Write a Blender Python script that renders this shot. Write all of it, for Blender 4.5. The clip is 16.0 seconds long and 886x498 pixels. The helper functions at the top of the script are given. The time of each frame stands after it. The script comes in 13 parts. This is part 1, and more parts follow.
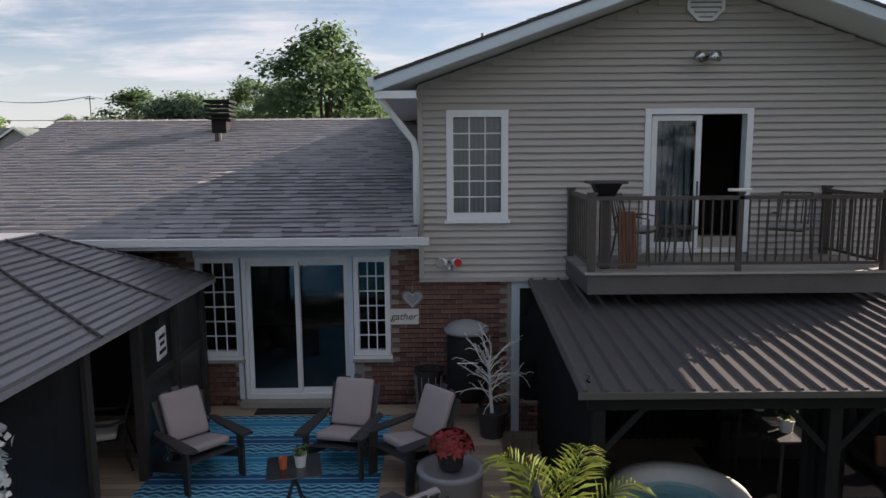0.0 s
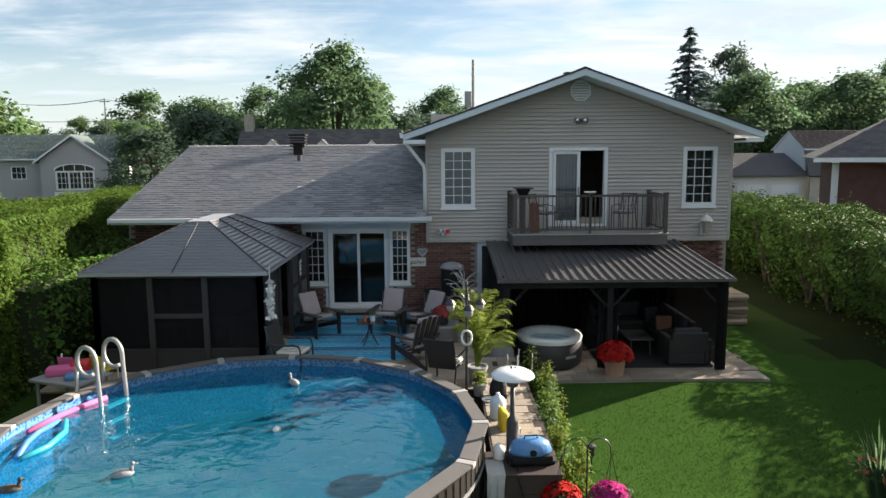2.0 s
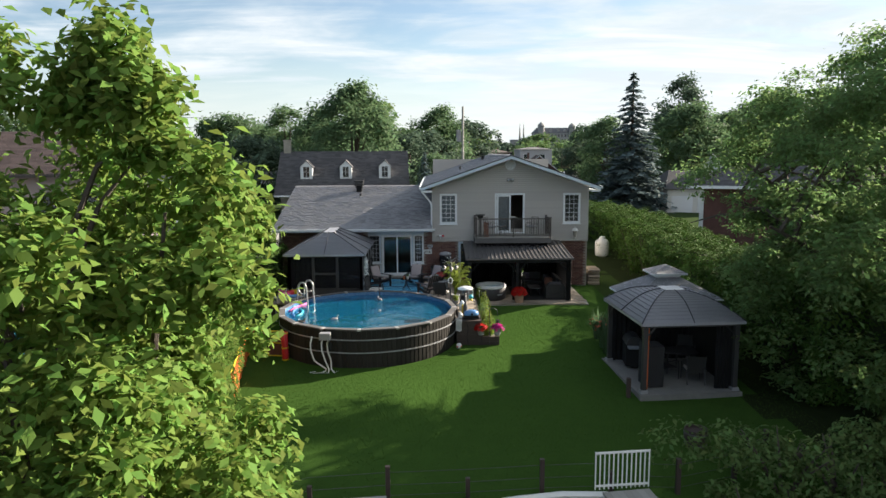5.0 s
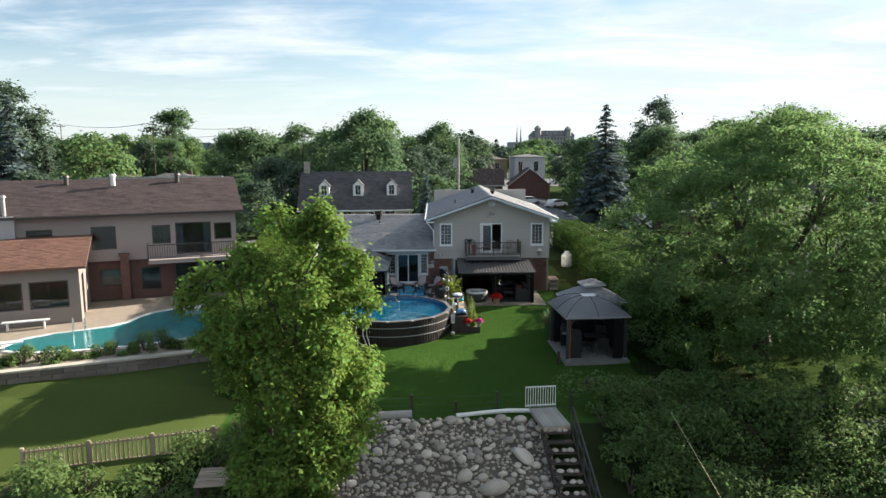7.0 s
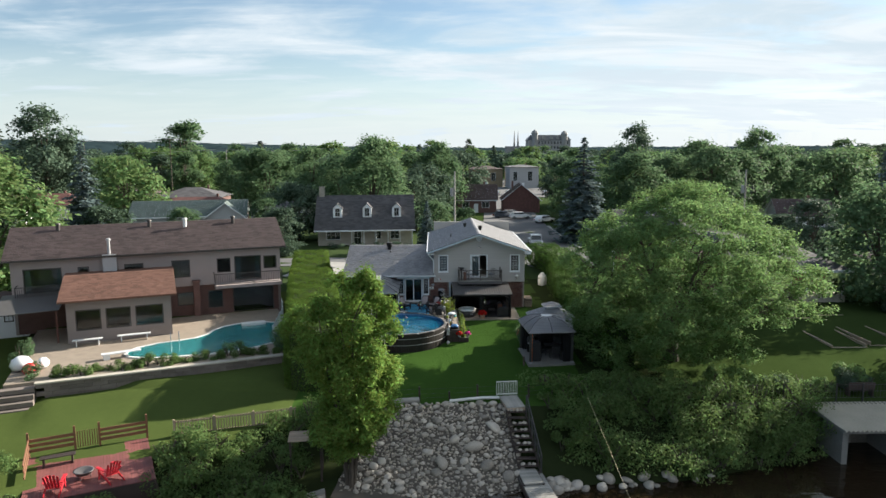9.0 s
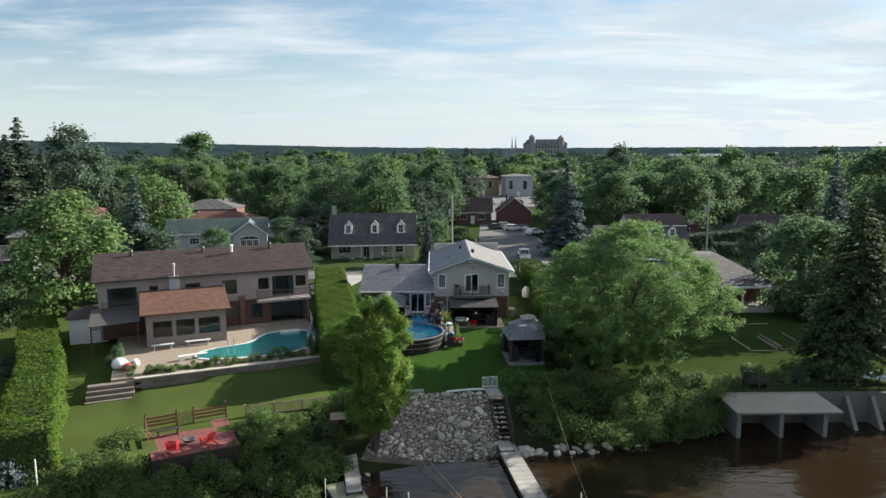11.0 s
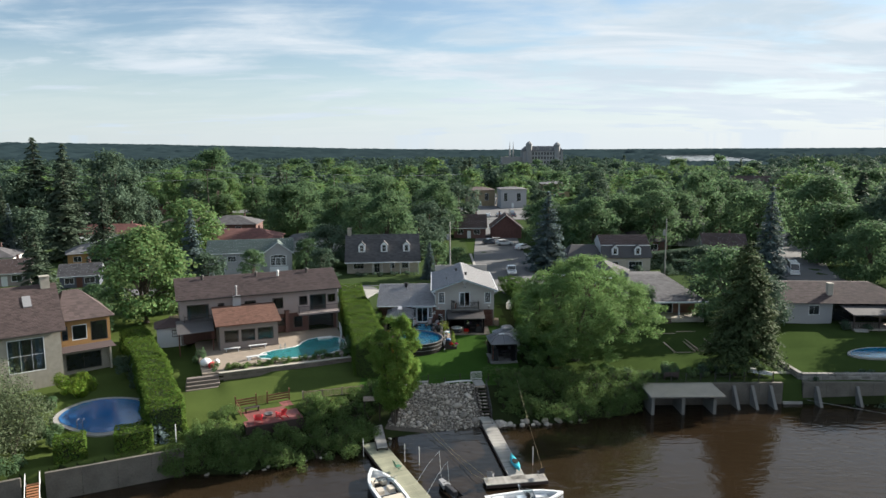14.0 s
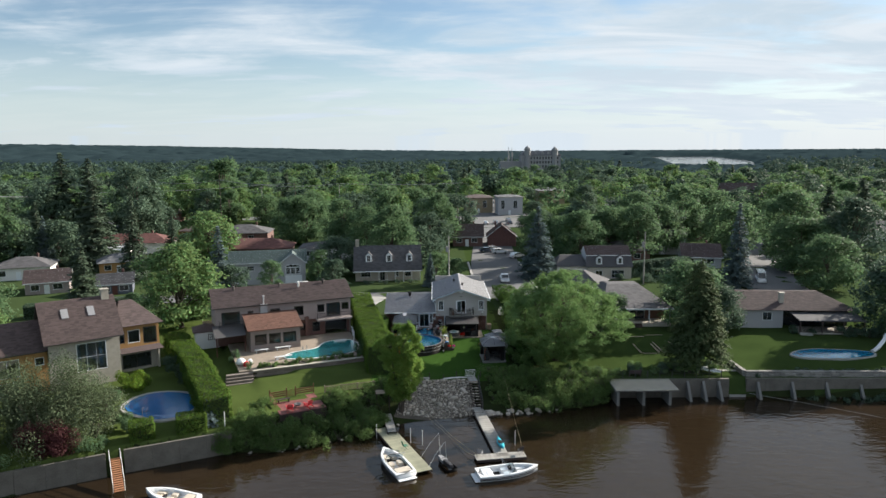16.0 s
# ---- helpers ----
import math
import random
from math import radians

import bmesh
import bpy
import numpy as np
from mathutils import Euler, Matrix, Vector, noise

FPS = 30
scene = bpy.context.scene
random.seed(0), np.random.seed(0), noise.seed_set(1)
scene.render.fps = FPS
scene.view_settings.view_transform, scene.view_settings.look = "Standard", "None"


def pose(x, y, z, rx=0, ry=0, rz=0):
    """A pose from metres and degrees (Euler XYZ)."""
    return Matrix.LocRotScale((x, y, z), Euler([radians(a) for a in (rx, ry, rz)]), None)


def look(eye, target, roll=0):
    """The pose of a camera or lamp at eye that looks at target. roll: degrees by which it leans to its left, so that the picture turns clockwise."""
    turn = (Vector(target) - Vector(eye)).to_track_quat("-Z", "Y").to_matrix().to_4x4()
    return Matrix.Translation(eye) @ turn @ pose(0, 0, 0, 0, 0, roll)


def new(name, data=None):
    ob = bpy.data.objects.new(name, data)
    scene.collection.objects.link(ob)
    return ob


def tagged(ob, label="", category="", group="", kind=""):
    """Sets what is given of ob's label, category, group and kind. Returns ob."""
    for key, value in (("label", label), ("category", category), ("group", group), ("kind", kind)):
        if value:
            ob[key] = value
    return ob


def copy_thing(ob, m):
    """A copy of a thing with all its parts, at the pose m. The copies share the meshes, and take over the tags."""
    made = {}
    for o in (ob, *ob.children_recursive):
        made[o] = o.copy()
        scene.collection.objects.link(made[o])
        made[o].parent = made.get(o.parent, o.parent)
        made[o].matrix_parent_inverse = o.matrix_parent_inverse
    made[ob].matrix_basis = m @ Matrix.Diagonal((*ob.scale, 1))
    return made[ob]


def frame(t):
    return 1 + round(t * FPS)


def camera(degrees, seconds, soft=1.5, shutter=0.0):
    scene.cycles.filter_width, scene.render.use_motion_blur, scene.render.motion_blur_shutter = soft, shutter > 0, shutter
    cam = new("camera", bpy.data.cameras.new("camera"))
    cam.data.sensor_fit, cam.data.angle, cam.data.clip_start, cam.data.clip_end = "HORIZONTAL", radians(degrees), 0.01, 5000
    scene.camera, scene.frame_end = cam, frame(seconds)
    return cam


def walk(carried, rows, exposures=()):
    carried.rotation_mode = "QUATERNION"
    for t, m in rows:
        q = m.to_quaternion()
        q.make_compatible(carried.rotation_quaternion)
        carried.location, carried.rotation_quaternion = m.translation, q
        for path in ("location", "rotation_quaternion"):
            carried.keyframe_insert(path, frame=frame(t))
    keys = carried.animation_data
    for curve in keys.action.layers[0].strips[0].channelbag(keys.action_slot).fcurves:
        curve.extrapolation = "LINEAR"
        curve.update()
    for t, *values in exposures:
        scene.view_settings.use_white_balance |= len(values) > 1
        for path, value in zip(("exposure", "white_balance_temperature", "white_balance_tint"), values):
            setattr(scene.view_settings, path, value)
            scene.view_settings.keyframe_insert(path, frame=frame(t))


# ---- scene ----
cam = camera(65.34, 16.0)
ROWS = [
    (0, 0.326, -10.055, 3.751, -7.716, -0.14, -0.447),
    (0.5, 0.332, -11.823, 3.823, -7.755, -0.189, -0.431),
    (1, 0.344, -13.791, 3.906, -7.792, -0.236, -0.416),
    (1.5, 0.353, -16.001, 4.034, -7.828, -0.282, -0.401),
    (2, 0.347, -18.364, 4.254, -7.861, -0.325, -0.388),
    (2.5, 0.341, -20.897, 4.547, -7.894, -0.367, -0.375),
    (3, 0.351, -23.628, 4.884, -7.924, -0.406, -0.363),
    (3.5, 0.354, -26.526, 5.247, -7.954, -0.444, -0.352),
    (4, 0.328, -29.544, 5.628, -7.981, -0.48, -0.341),
    (4.5, 0.284, -32.624, 6.052, -8.007, -0.514, -0.332),
    (5, 0.239, -35.714, 6.549, -8.031, -0.547, -0.323),
    (5.5, 0.196, -38.809, 7.131, -8.054, -0.577, -0.314),
    (6, 0.158, -41.916, 7.803, -8.075, -0.606, -0.307),
    (6.5, 0.127, -45.041, 8.574, -8.095, -0.632, -0.301),
    (7, 0.105, -48.189, 9.45, -8.113, -0.657, -0.295),
    (7.5, 0.092, -51.365, 10.429, -8.129, -0.68, -0.29),
    (8, 0.085, -54.562, 11.483, -8.144, -0.701, -0.285),
    (8.5, 0.08, -57.77, 12.574, -8.157, -0.72, -0.282),
    (9, 0.073, -60.981, 13.665, -8.168, -0.737, -0.279),
    (9.5, 0.06, -64.189, 14.726, -8.178, -0.753, -0.277),
    (10, 0.041, -67.402, 15.759, -8.187, -0.766, -0.276),
    (10.5, 0.016, -70.63, 16.772, -8.193, -0.778, -0.276),
    (11, -0.015, -73.885, 17.776, -8.198, -0.788, -0.276),
    (11.5, -0.052, -77.178, 18.779, -8.202, -0.796, -0.277),
    (12, -0.092, -80.513, 19.79, -8.204, -0.802, -0.279),
    (12.5, -0.131, -83.874, 20.814, -8.204, -0.806, -0.282),
    (13, -0.161, -87.237, 21.854, -8.203, -0.809, -0.286),
    (13.5, -0.176, -90.586, 22.912, -8.2, -0.809, -0.29),
    (14, -0.182, -93.923, 23.974, -8.196, -0.808, -0.295),
    (14.5, -0.181, -97.258, 25.024, -8.19, -0.805, -0.301),
    (15, -0.179, -100.599, 26.049, -8.182, -0.799, -0.308),
    (15.5, -0.177, -103.944, 27.055, -8.173, -0.792, -0.315),
    (16, -0.175, -107.293, 28.051, -8.162, -0.784, -0.323),
]
# seconds, stops, kelvin, tint
FADE = [(0.0, 1.45, 7080, 23), (0.1, 1.85, 7100, 22), (0.2, 2.15, 6900, 21), (0.3, 2.35, 6700, 20), (0.6, 2.4, 6600, 20), (1.0, 2.25, 6570, 15), (1.5, 1.9, 6850, 15), (2.0, 1.7, 6850, 12), (3.0, 1.6, 6900, 13),
        (4.0, 1.62, 6900, 13), (6.5, 1.72, 6720, 11), (9.0, 1.50, 6550, 10), (14.0, 1.37, 6450, 11), (16.0, 1.33, 6420, 11)]
walk(cam, [(t, pose(x, y, z, 90 + pitch, -roll, yaw)) for t, x, y, z, pitch, yaw, roll in ROWS], FADE)

# ---- world, sun, exposure ----
SUN_AZ, SUN_EL = radians(30), radians(22.9)      # towards the sun: from +x turned to +y, and height
sun_way = Vector((math.cos(SUN_AZ) * math.cos(SUN_EL), math.sin(SUN_AZ) * math.cos(SUN_EL), math.sin(SUN_EL)))
world = bpy.data.worlds.new("sky")
scene.world = world
world.use_nodes = True
wn, wl = world.node_tree.nodes, world.node_tree.links
wn.clear()
w_out, w_bg = wn.new("ShaderNodeOutputWorld"), wn.new("ShaderNodeBackground")
sky = wn.new("ShaderNodeTexSky")
sky.sky_type, sky.sun_disc, sky.sun_elevation = "NISHITA", False, SUN_EL
sky.sun_rotation = radians(90) - SUN_AZ
sky.air_density, sky.dust_density, sky.ozone_density = 1.0, 0.2, 1.8
# thin streaky cloud on a flat layer, thicker towards the sun, with a pale haze along the horizon
w_co, w_sep = wn.new("ShaderNodeTexCoord"), wn.new("ShaderNodeSeparateXYZ")
wl.new(w_co.outputs["Generated"], w_sep.inputs[0])


def w_math(kind, a, b, c=None):
    x = wn.new("ShaderNodeMath")
    x.operation = kind
    for i, v in enumerate((a, b, c)):
        if isinstance(v, (int, float)):
            x.inputs[i].default_value = v
        elif v is not None:
            wl.new(v, x.inputs[i])
    return x.outputs[0]


w_height = w_math("ADD", w_math("MAXIMUM", w_sep.outputs["Z"], 0.02), 0.11)
w_flat = wn.new("ShaderNodeCombineXYZ")
wl.new(w_math("DIVIDE", w_sep.outputs["X"], w_height), w_flat.inputs[0])
wl.new(w_math("DIVIDE", w_sep.outputs["Y"], w_height), w_flat.inputs[1])


def w_noise(scale, detail, rough, turn, stretch, shift, bend):
    m, x = wn.new("ShaderNodeMapping"), wn.new("ShaderNodeTexNoise")
    m.inputs["Rotation"].default_value, m.inputs["Scale"].default_value, m.inputs["Location"].default_value = (0, 0, radians(turn)), stretch, shift
    x.inputs["Scale"].default_value, x.inputs["Detail"].default_value, x.inputs["Roughness"].default_value, x.inputs["Distortion"].default_value = scale, detail, rough, bend
    wl.new(w_flat.outputs[0], m.inputs["Vector"])
    wl.new(m.outputs[0], x.inputs["Vector"])
    return x.outputs["Fac"]


w_streak = w_noise(1.0, 9.0, 0.58, 24, (0.42, 1.5, 1.0), (0.3, 0.2, 0), 0.7)
w_puff = w_noise(1.25, 7.0, 0.55, -8, (0.8, 1.1, 1.0), (3.1, 1.7, 0), 0.4)
w_sum = w_math("ADD", w_math("MULTIPLY_ADD", w_puff, 1.5, w_streak), w_math("MULTIPLY", w_sep.outputs["X"], 0.30))
w_ramp = wn.new("ShaderNodeMapRange")
w_ramp.interpolation_type = "SMOOTHSTEP"
w_ramp.inputs["From Min"].default_value, w_ramp.inputs["From Max"].default_value = 0.98, 1.44
wl.new(w_sum, w_ramp.inputs["Value"])
w_haze = wn.new("ShaderNodeMapRange")
w_haze.interpolation_type = "SMOOTHSTEP"
w_haze.inputs["From Min"].default_value, w_haze.inputs["From Max"].default_value = 0.0, 0.17
w_haze.inputs["To Min"].default_value, w_haze.inputs["To Max"].default_value = 0.92, 0.0
wl.new(w_sep.outputs["Z"], w_haze.inputs["Value"])
w_mix = wn.new("ShaderNodeMix")
w_mix.data_type = "RGBA"
w_cloud = wn.new("ShaderNodeMix")      # thinner and thicker parts of the cloud
w_cloud.data_type = "RGBA"
w_cloud.inputs[6].default_value, w_cloud.inputs[7].default_value = (4.75, 5.7, 6.4, 1), (6.3, 6.85, 7.25, 1)
w_lump = wn.new("ShaderNodeMapRange")
w_lump.interpolation_type = "SMOOTHSTEP"
w_lump.inputs["From Min"].default_value, w_lump.inputs["From Max"].default_value = 0.36, 0.66
wl.new(w_noise(1.7, 8.0, 0.6, 12, (0.5, 1.0, 1.0), (1.3, 4.2, 0), 1.0), w_lump.inputs["Value"])
w_calm = w_math("MULTIPLY", w_math("SUBTRACT", w_math("MULTIPLY_ADD", w_sep.outputs["X"], 0.7, 0.5), w_lump.outputs[0]), w_haze.outputs[0])      # even haze low down
wl.new(w_math("ADD", w_lump.outputs[0], w_calm), w_cloud.inputs[0])
wl.new(w_cloud.outputs[2], w_mix.inputs[7])
w_side = w_math("MINIMUM", w_math("MULTIPLY_ADD", w_sep.outputs["X"], 0.25, 0.95), 1.0)      # clearer air away from the sun
wl.new(w_math("MAXIMUM", w_ramp.outputs[0], w_math("MULTIPLY", w_haze.outputs[0], w_side)), w_mix.inputs[0])
wl.new(sky.outputs[0], w_mix.inputs[6])
wl.new(w_mix.outputs[2], w_bg.inputs["Color"])
w_bg.inputs["Strength"].default_value = 0.05
wl.new(w_bg.outputs[0], w_out.inputs[0])

sun = new("sun", bpy.data.lights.new("sun", "SUN"))
sun.data.energy, sun.data.angle, sun.data.color = 5.0, radians(0.6), (1.0, 0.93, 0.81)
sun.matrix_world = look(sun_way * 200, (0, 0, 0))

# ---- materials ----
def material(name, colour, rough=0.6, metal=0.0, vary=0.25, large=0.7, fine=18.0, bump=0.12, rand=0.0, island=0.0, hue=0.0, coat=0.0, spec=0.5, through_light=0.0):
    """A surface with broad stains, fine grain and relief; rand varies it from object to object, island from piece to piece."""
    m = bpy.data.materials.new(name)
    m.use_nodes = True
    n, l = m.node_tree.nodes, m.node_tree.links
    b = n["Principled BSDF"]
    b.inputs["Roughness"].default_value, b.inputs["Metallic"].default_value = rough, metal
    b.inputs["Specular IOR Level"].default_value, b.inputs["Coat Weight"].default_value = spec, coat
    co = n.new("ShaderNodeTexCoord")
    big, small = n.new("ShaderNodeTexNoise"), n.new("ShaderNodeTexNoise")
    big.inputs["Scale"].default_value, big.inputs["Detail"].default_value = large, 4.0
    small.inputs["Scale"].default_value, small.inputs["Detail"].default_value = fine, 5.0
    l.new(co.outputs["Object"], big.inputs["Vector"])
    l.new(co.outputs["Object"], small.inputs["Vector"])

    def scaled(socket, k, base):
        x = n.new("ShaderNodeMath")
        x.operation = "MULTIPLY_ADD"
        x.inputs[1].default_value, x.inputs[2].default_value = k, base
        l.new(socket, x.inputs[0])
        return x.outputs[0]

    def plus(a, c):
        x = n.new("ShaderNodeMath")
        x.operation = "ADD"
        l.new(a, x.inputs[0])
        l.new(c, x.inputs[1])
        return x.outputs[0]

    value = plus(scaled(big.outputs["Fac"], 2 * vary, 1 - vary), scaled(small.outputs["Fac"], 1.4 * vary, -0.7 * vary))
    chance = None
    if rand:
        chance = n.new("ShaderNodeObjectInfo").outputs["Random"]
        value = plus(value, scaled(chance, 2 * rand, -rand))
    if island:
        chance = n.new("ShaderNodeNewGeometry").outputs["Random Per Island"]
        value = plus(value, scaled(chance, 2 * island, -island))
    hsv = n.new("ShaderNodeHueSaturation")
    hsv.inputs["Color"].default_value = (*colour, 1)
    l.new(value, hsv.inputs["Value"])
    if hue:
        l.new(scaled(chance if chance else big.outputs["Fac"], 2 * hue, 0.5 - hue), hsv.inputs["Hue"])
    l.new(hsv.outputs[0], b.inputs["Base Color"])
    l.new(scaled(small.outputs["Fac"], 0.25, rough - 0.125), b.inputs["Roughness"])
    if bump:
        bp = n.new("ShaderNodeBump")
        bp.inputs["Strength"].default_value, bp.inputs["Distance"].default_value = min(1.0, bump * 3), 0.02
        l.new(small.outputs["Fac"], bp.inputs["Height"])
        l.new(bp.outputs[0], b.inputs["Normal"])
    if through_light:
        t, mix = n.new("ShaderNodeBsdfTranslucent"), n.new("ShaderNodeMixShader")
        mix.inputs[0].default_value = through_light
        l.new(hsv.outputs[0], t.inputs["Color"])
        l.new(b.outputs[0], mix.inputs[1])
        l.new(t.outputs[0], mix.inputs[2])
        l.new(mix.outputs[0], n["Material Output"].inputs["Surface"])
    return m


def clear_material(name, tint, gloss=0.02, waves=0.0, scale=3.0, ior=1.45, body=None):
    """Glass, mesh or water: what is behind shows through, with a Fresnel gloss; body: a colour and share of cloudy or woven substance."""
    m = bpy.data.materials.new(name)
    m.use_nodes = True
    n, l = m.node_tree.nodes, m.node_tree.links
    n.remove(n["Principled BSDF"])
    tr, gl, mix, fr = n.new("ShaderNodeBsdfTransparent"), n.new("ShaderNodeBsdfGlossy"), n.new("ShaderNodeMixShader"), n.new("ShaderNodeLayerWeight")
    tr.inputs["Color"].default_value = (*tint, 1)
    gl.inputs["Roughness"].default_value = gloss
    # gloss that grows towards grazing view, the same from both sides
    base = ((ior - 1) / (ior + 1)) ** 2
    pw, ma = n.new("ShaderNodeMath"), n.new("ShaderNodeMath")
    fr.inputs["Blend"].default_value = 0.5
    pw.operation, ma.operation = "POWER", "MULTIPLY_ADD"
    pw.inputs[1].default_value, ma.inputs[1].default_value, ma.inputs[2].default_value = 4.0, 1 - base, base
    l.new(fr.outputs["Facing"], pw.inputs[0])
    l.new(pw.outputs[0], ma.inputs[0])
    l.new(ma.outputs[0], mix.inputs[0])
    clear = tr.outputs[0]
    if body:
        df, cloud = n.new("ShaderNodeBsdfDiffuse"), n.new("ShaderNodeMixShader")
        df.inputs["Color"].default_value, cloud.inputs[0].default_value = (*body[0], 1), body[1]
        l.new(clear, cloud.inputs[1])
        l.new(df.outputs[0], cloud.inputs[2])
        clear = cloud.outputs[0]
    l.new(clear, mix.inputs[1])
    l.new(gl.outputs[0], mix.inputs[2])
    l.new(mix.outputs[0], n["Material Output"].inputs["Surface"])
    if waves:
        co, no, bp = n.new("ShaderNodeTexCoord"), n.new("ShaderNodeTexNoise"), n.new("ShaderNodeBump")
        no.inputs["Scale"].default_value, no.inputs["Detail"].default_value, no.inputs["Distortion"].default_value = scale, 3.0, 0.6
        bp.inputs["Strength"].default_value, bp.inputs["Distance"].default_value = waves, 0.05
        l.new(co.outputs["Object"], no.inputs["Vector"])
        l.new(no.outputs["Fac"], bp.inputs["Height"])
        l.new(bp.outputs[0], gl.inputs["Normal"])
        l.new(bp.outputs[0], fr.inputs["Normal"])
    return m


def river_material(name):
    m = material(name, (0.021, 0.014, 0.008), rough=0.1, vary=0.2, large=0.06, fine=0.5, bump=0)
    n, l = m.node_tree.nodes, m.node_tree.links
    b = n["Principled BSDF"]
    for link in list(b.inputs["Roughness"].links):
        l.remove(link)
    b.inputs["Roughness"].default_value, b.inputs["IOR"].default_value = 0.05, 1.33
    co, mp, a, c, mixv, bp = n.new("ShaderNodeTexCoord"), n.new("ShaderNodeMapping"), n.new("ShaderNodeTexNoise"), n.new("ShaderNodeTexNoise"), n.new("ShaderNodeMath"), n.new("ShaderNodeBump")
    mp.inputs["Scale"].default_value = (0.6, 1.3, 1)
    mp.inputs["Rotation"].default_value = (0, 0, radians(14))
    a.inputs["Scale"].default_value, a.inputs["Detail"].default_value, a.inputs["Distortion"].default_value = 0.85, 3.0, 0.8
    c.inputs["Scale"].default_value, c.inputs["Detail"].default_value = 0.09, 2.0
    mixv.operation = "MULTIPLY"
    bp.inputs["Strength"].default_value, bp.inputs["Distance"].default_value = 0.75, 0.15
    l.new(co.outputs["Object"], mp.inputs[0])
    l.new(mp.outputs[0], a.inputs["Vector"])
    l.new(mp.outputs[0], c.inputs["Vector"])
    l.new(a.outputs["Fac"], mixv.inputs[0])
    l.new(c.outputs["Fac"], mixv.inputs[1])
    l.new(mixv.outputs[0], bp.inputs["Height"])
    l.new(bp.outputs[0], b.inputs["Normal"])
    return m


def grass_material(name, dark, light, patch=0.35):
    m = bpy.data.materials.new(name)
    m.use_nodes = True
    n, l = m.node_tree.nodes, m.node_tree.links
    b = n["Principled BSDF"]
    b.inputs["Roughness"].default_value, b.inputs["Specular IOR Level"].default_value = 1.0, 0.0
    co = n.new("ShaderNodeTexCoord")
    mix = n.new("ShaderNodeMix")
    mix.data_type = "RGBA"
    mix.inputs[6].default_value, mix.inputs[7].default_value = (*dark, 1), (*light, 1)
    total = None
    for scale, k in ((patch, 0.45), (3.0, 0.30), (28.0, 0.55)):
        t = n.new("ShaderNodeTexNoise")
        t.inputs["Scale"].default_value, t.inputs["Detail"].default_value = scale, 4.0
        l.new(co.outputs["Object"], t.inputs["Vector"])
        x = n.new("ShaderNodeMath")
        x.operation = "MULTIPLY_ADD"
        x.inputs[1].default_value = k
        x.inputs[2].default_value = -0.15
        l.new(t.outputs["Fac"], x.inputs[0])
        if total:
            l.new(total, x.inputs[2])
        total = x.outputs[0]
        last = t
    l.new(total, mix.inputs[0])
    l.new(mix.outputs[2], b.inputs["Base Color"])
    bp = n.new("ShaderNodeBump")
    bp.inputs["Strength"].default_value, bp.inputs["Distance"].default_value = 0.4, 0.04
    l.new(last.outputs["Fac"], bp.inputs["Height"])
    l.new(bp.outputs[0], b.inputs["Normal"])
    return m


def rug_material(name):
    """Blue woven rug: bands of zigzag and diamond in pale and deep blue."""
    m = material(name, (0.012, 0.19, 0.40), rough=0.9, vary=0.25, large=3, fine=120, bump=0.1)
    n, l = m.node_tree.nodes, m.node_tree.links
    b = n["Principled BSDF"]
    co, sep = n.new("ShaderNodeTexCoord"), n.new("ShaderNodeSeparateXYZ")
    l.new(co.outputs["Object"], sep.inputs[0])

    def op(kind, a, c, e=None):
        x = n.new("ShaderNodeMath")
        x.operation = kind
        for i, v in enumerate((a, c, e)):
            if v is None:
                continue
            if isinstance(v, (int, float)):
                x.inputs[i].default_value = v
            else:
                l.new(v, x.inputs[i])
        return x.outputs[0]

    zig = op("MULTIPLY", op("PINGPONG", op("ADD", sep.outputs["X"], 20), 0.09), 0.55)
    band = op("ADD", sep.outputs["Y"], zig)
    stripes = op("GREATER_THAN", op("SINE", op("MULTIPLY", band, 68), 0), 0.45)
    cells = op("GREATER_THAN", op("SINE", op("MULTIPLY", sep.outputs["Y"], 11), 0), -0.15)
    thin = op("GREATER_THAN", op("SINE", op("MULTIPLY", sep.outputs["Y"], 44), 0), 0.90)
    pale = op("MAXIMUM", op("MULTIPLY", stripes, cells), thin)
    tone = op("GREATER_THAN", op("SINE", op("MULTIPLY", sep.outputs["Y"], 5.5), 0), 0.0)
    deep, mid = n.new("ShaderNodeMix"), n.new("ShaderNodeMix")
    deep.data_type = mid.data_type = "RGBA"
    deep.inputs[6].default_value, deep.inputs[7].default_value = (0.004, 0.075, 0.20, 1), (0.006, 0.23, 0.44, 1)
    mid.inputs[7].default_value = (0.17, 0.52, 0.66, 1)
    l.new(tone, deep.inputs[0])
    l.new(pale, mid.inputs[0])
    l.new(deep.outputs[2], mid.inputs[6])
    l.new(mid.outputs[2], b.inputs["Base Color"])
    return m


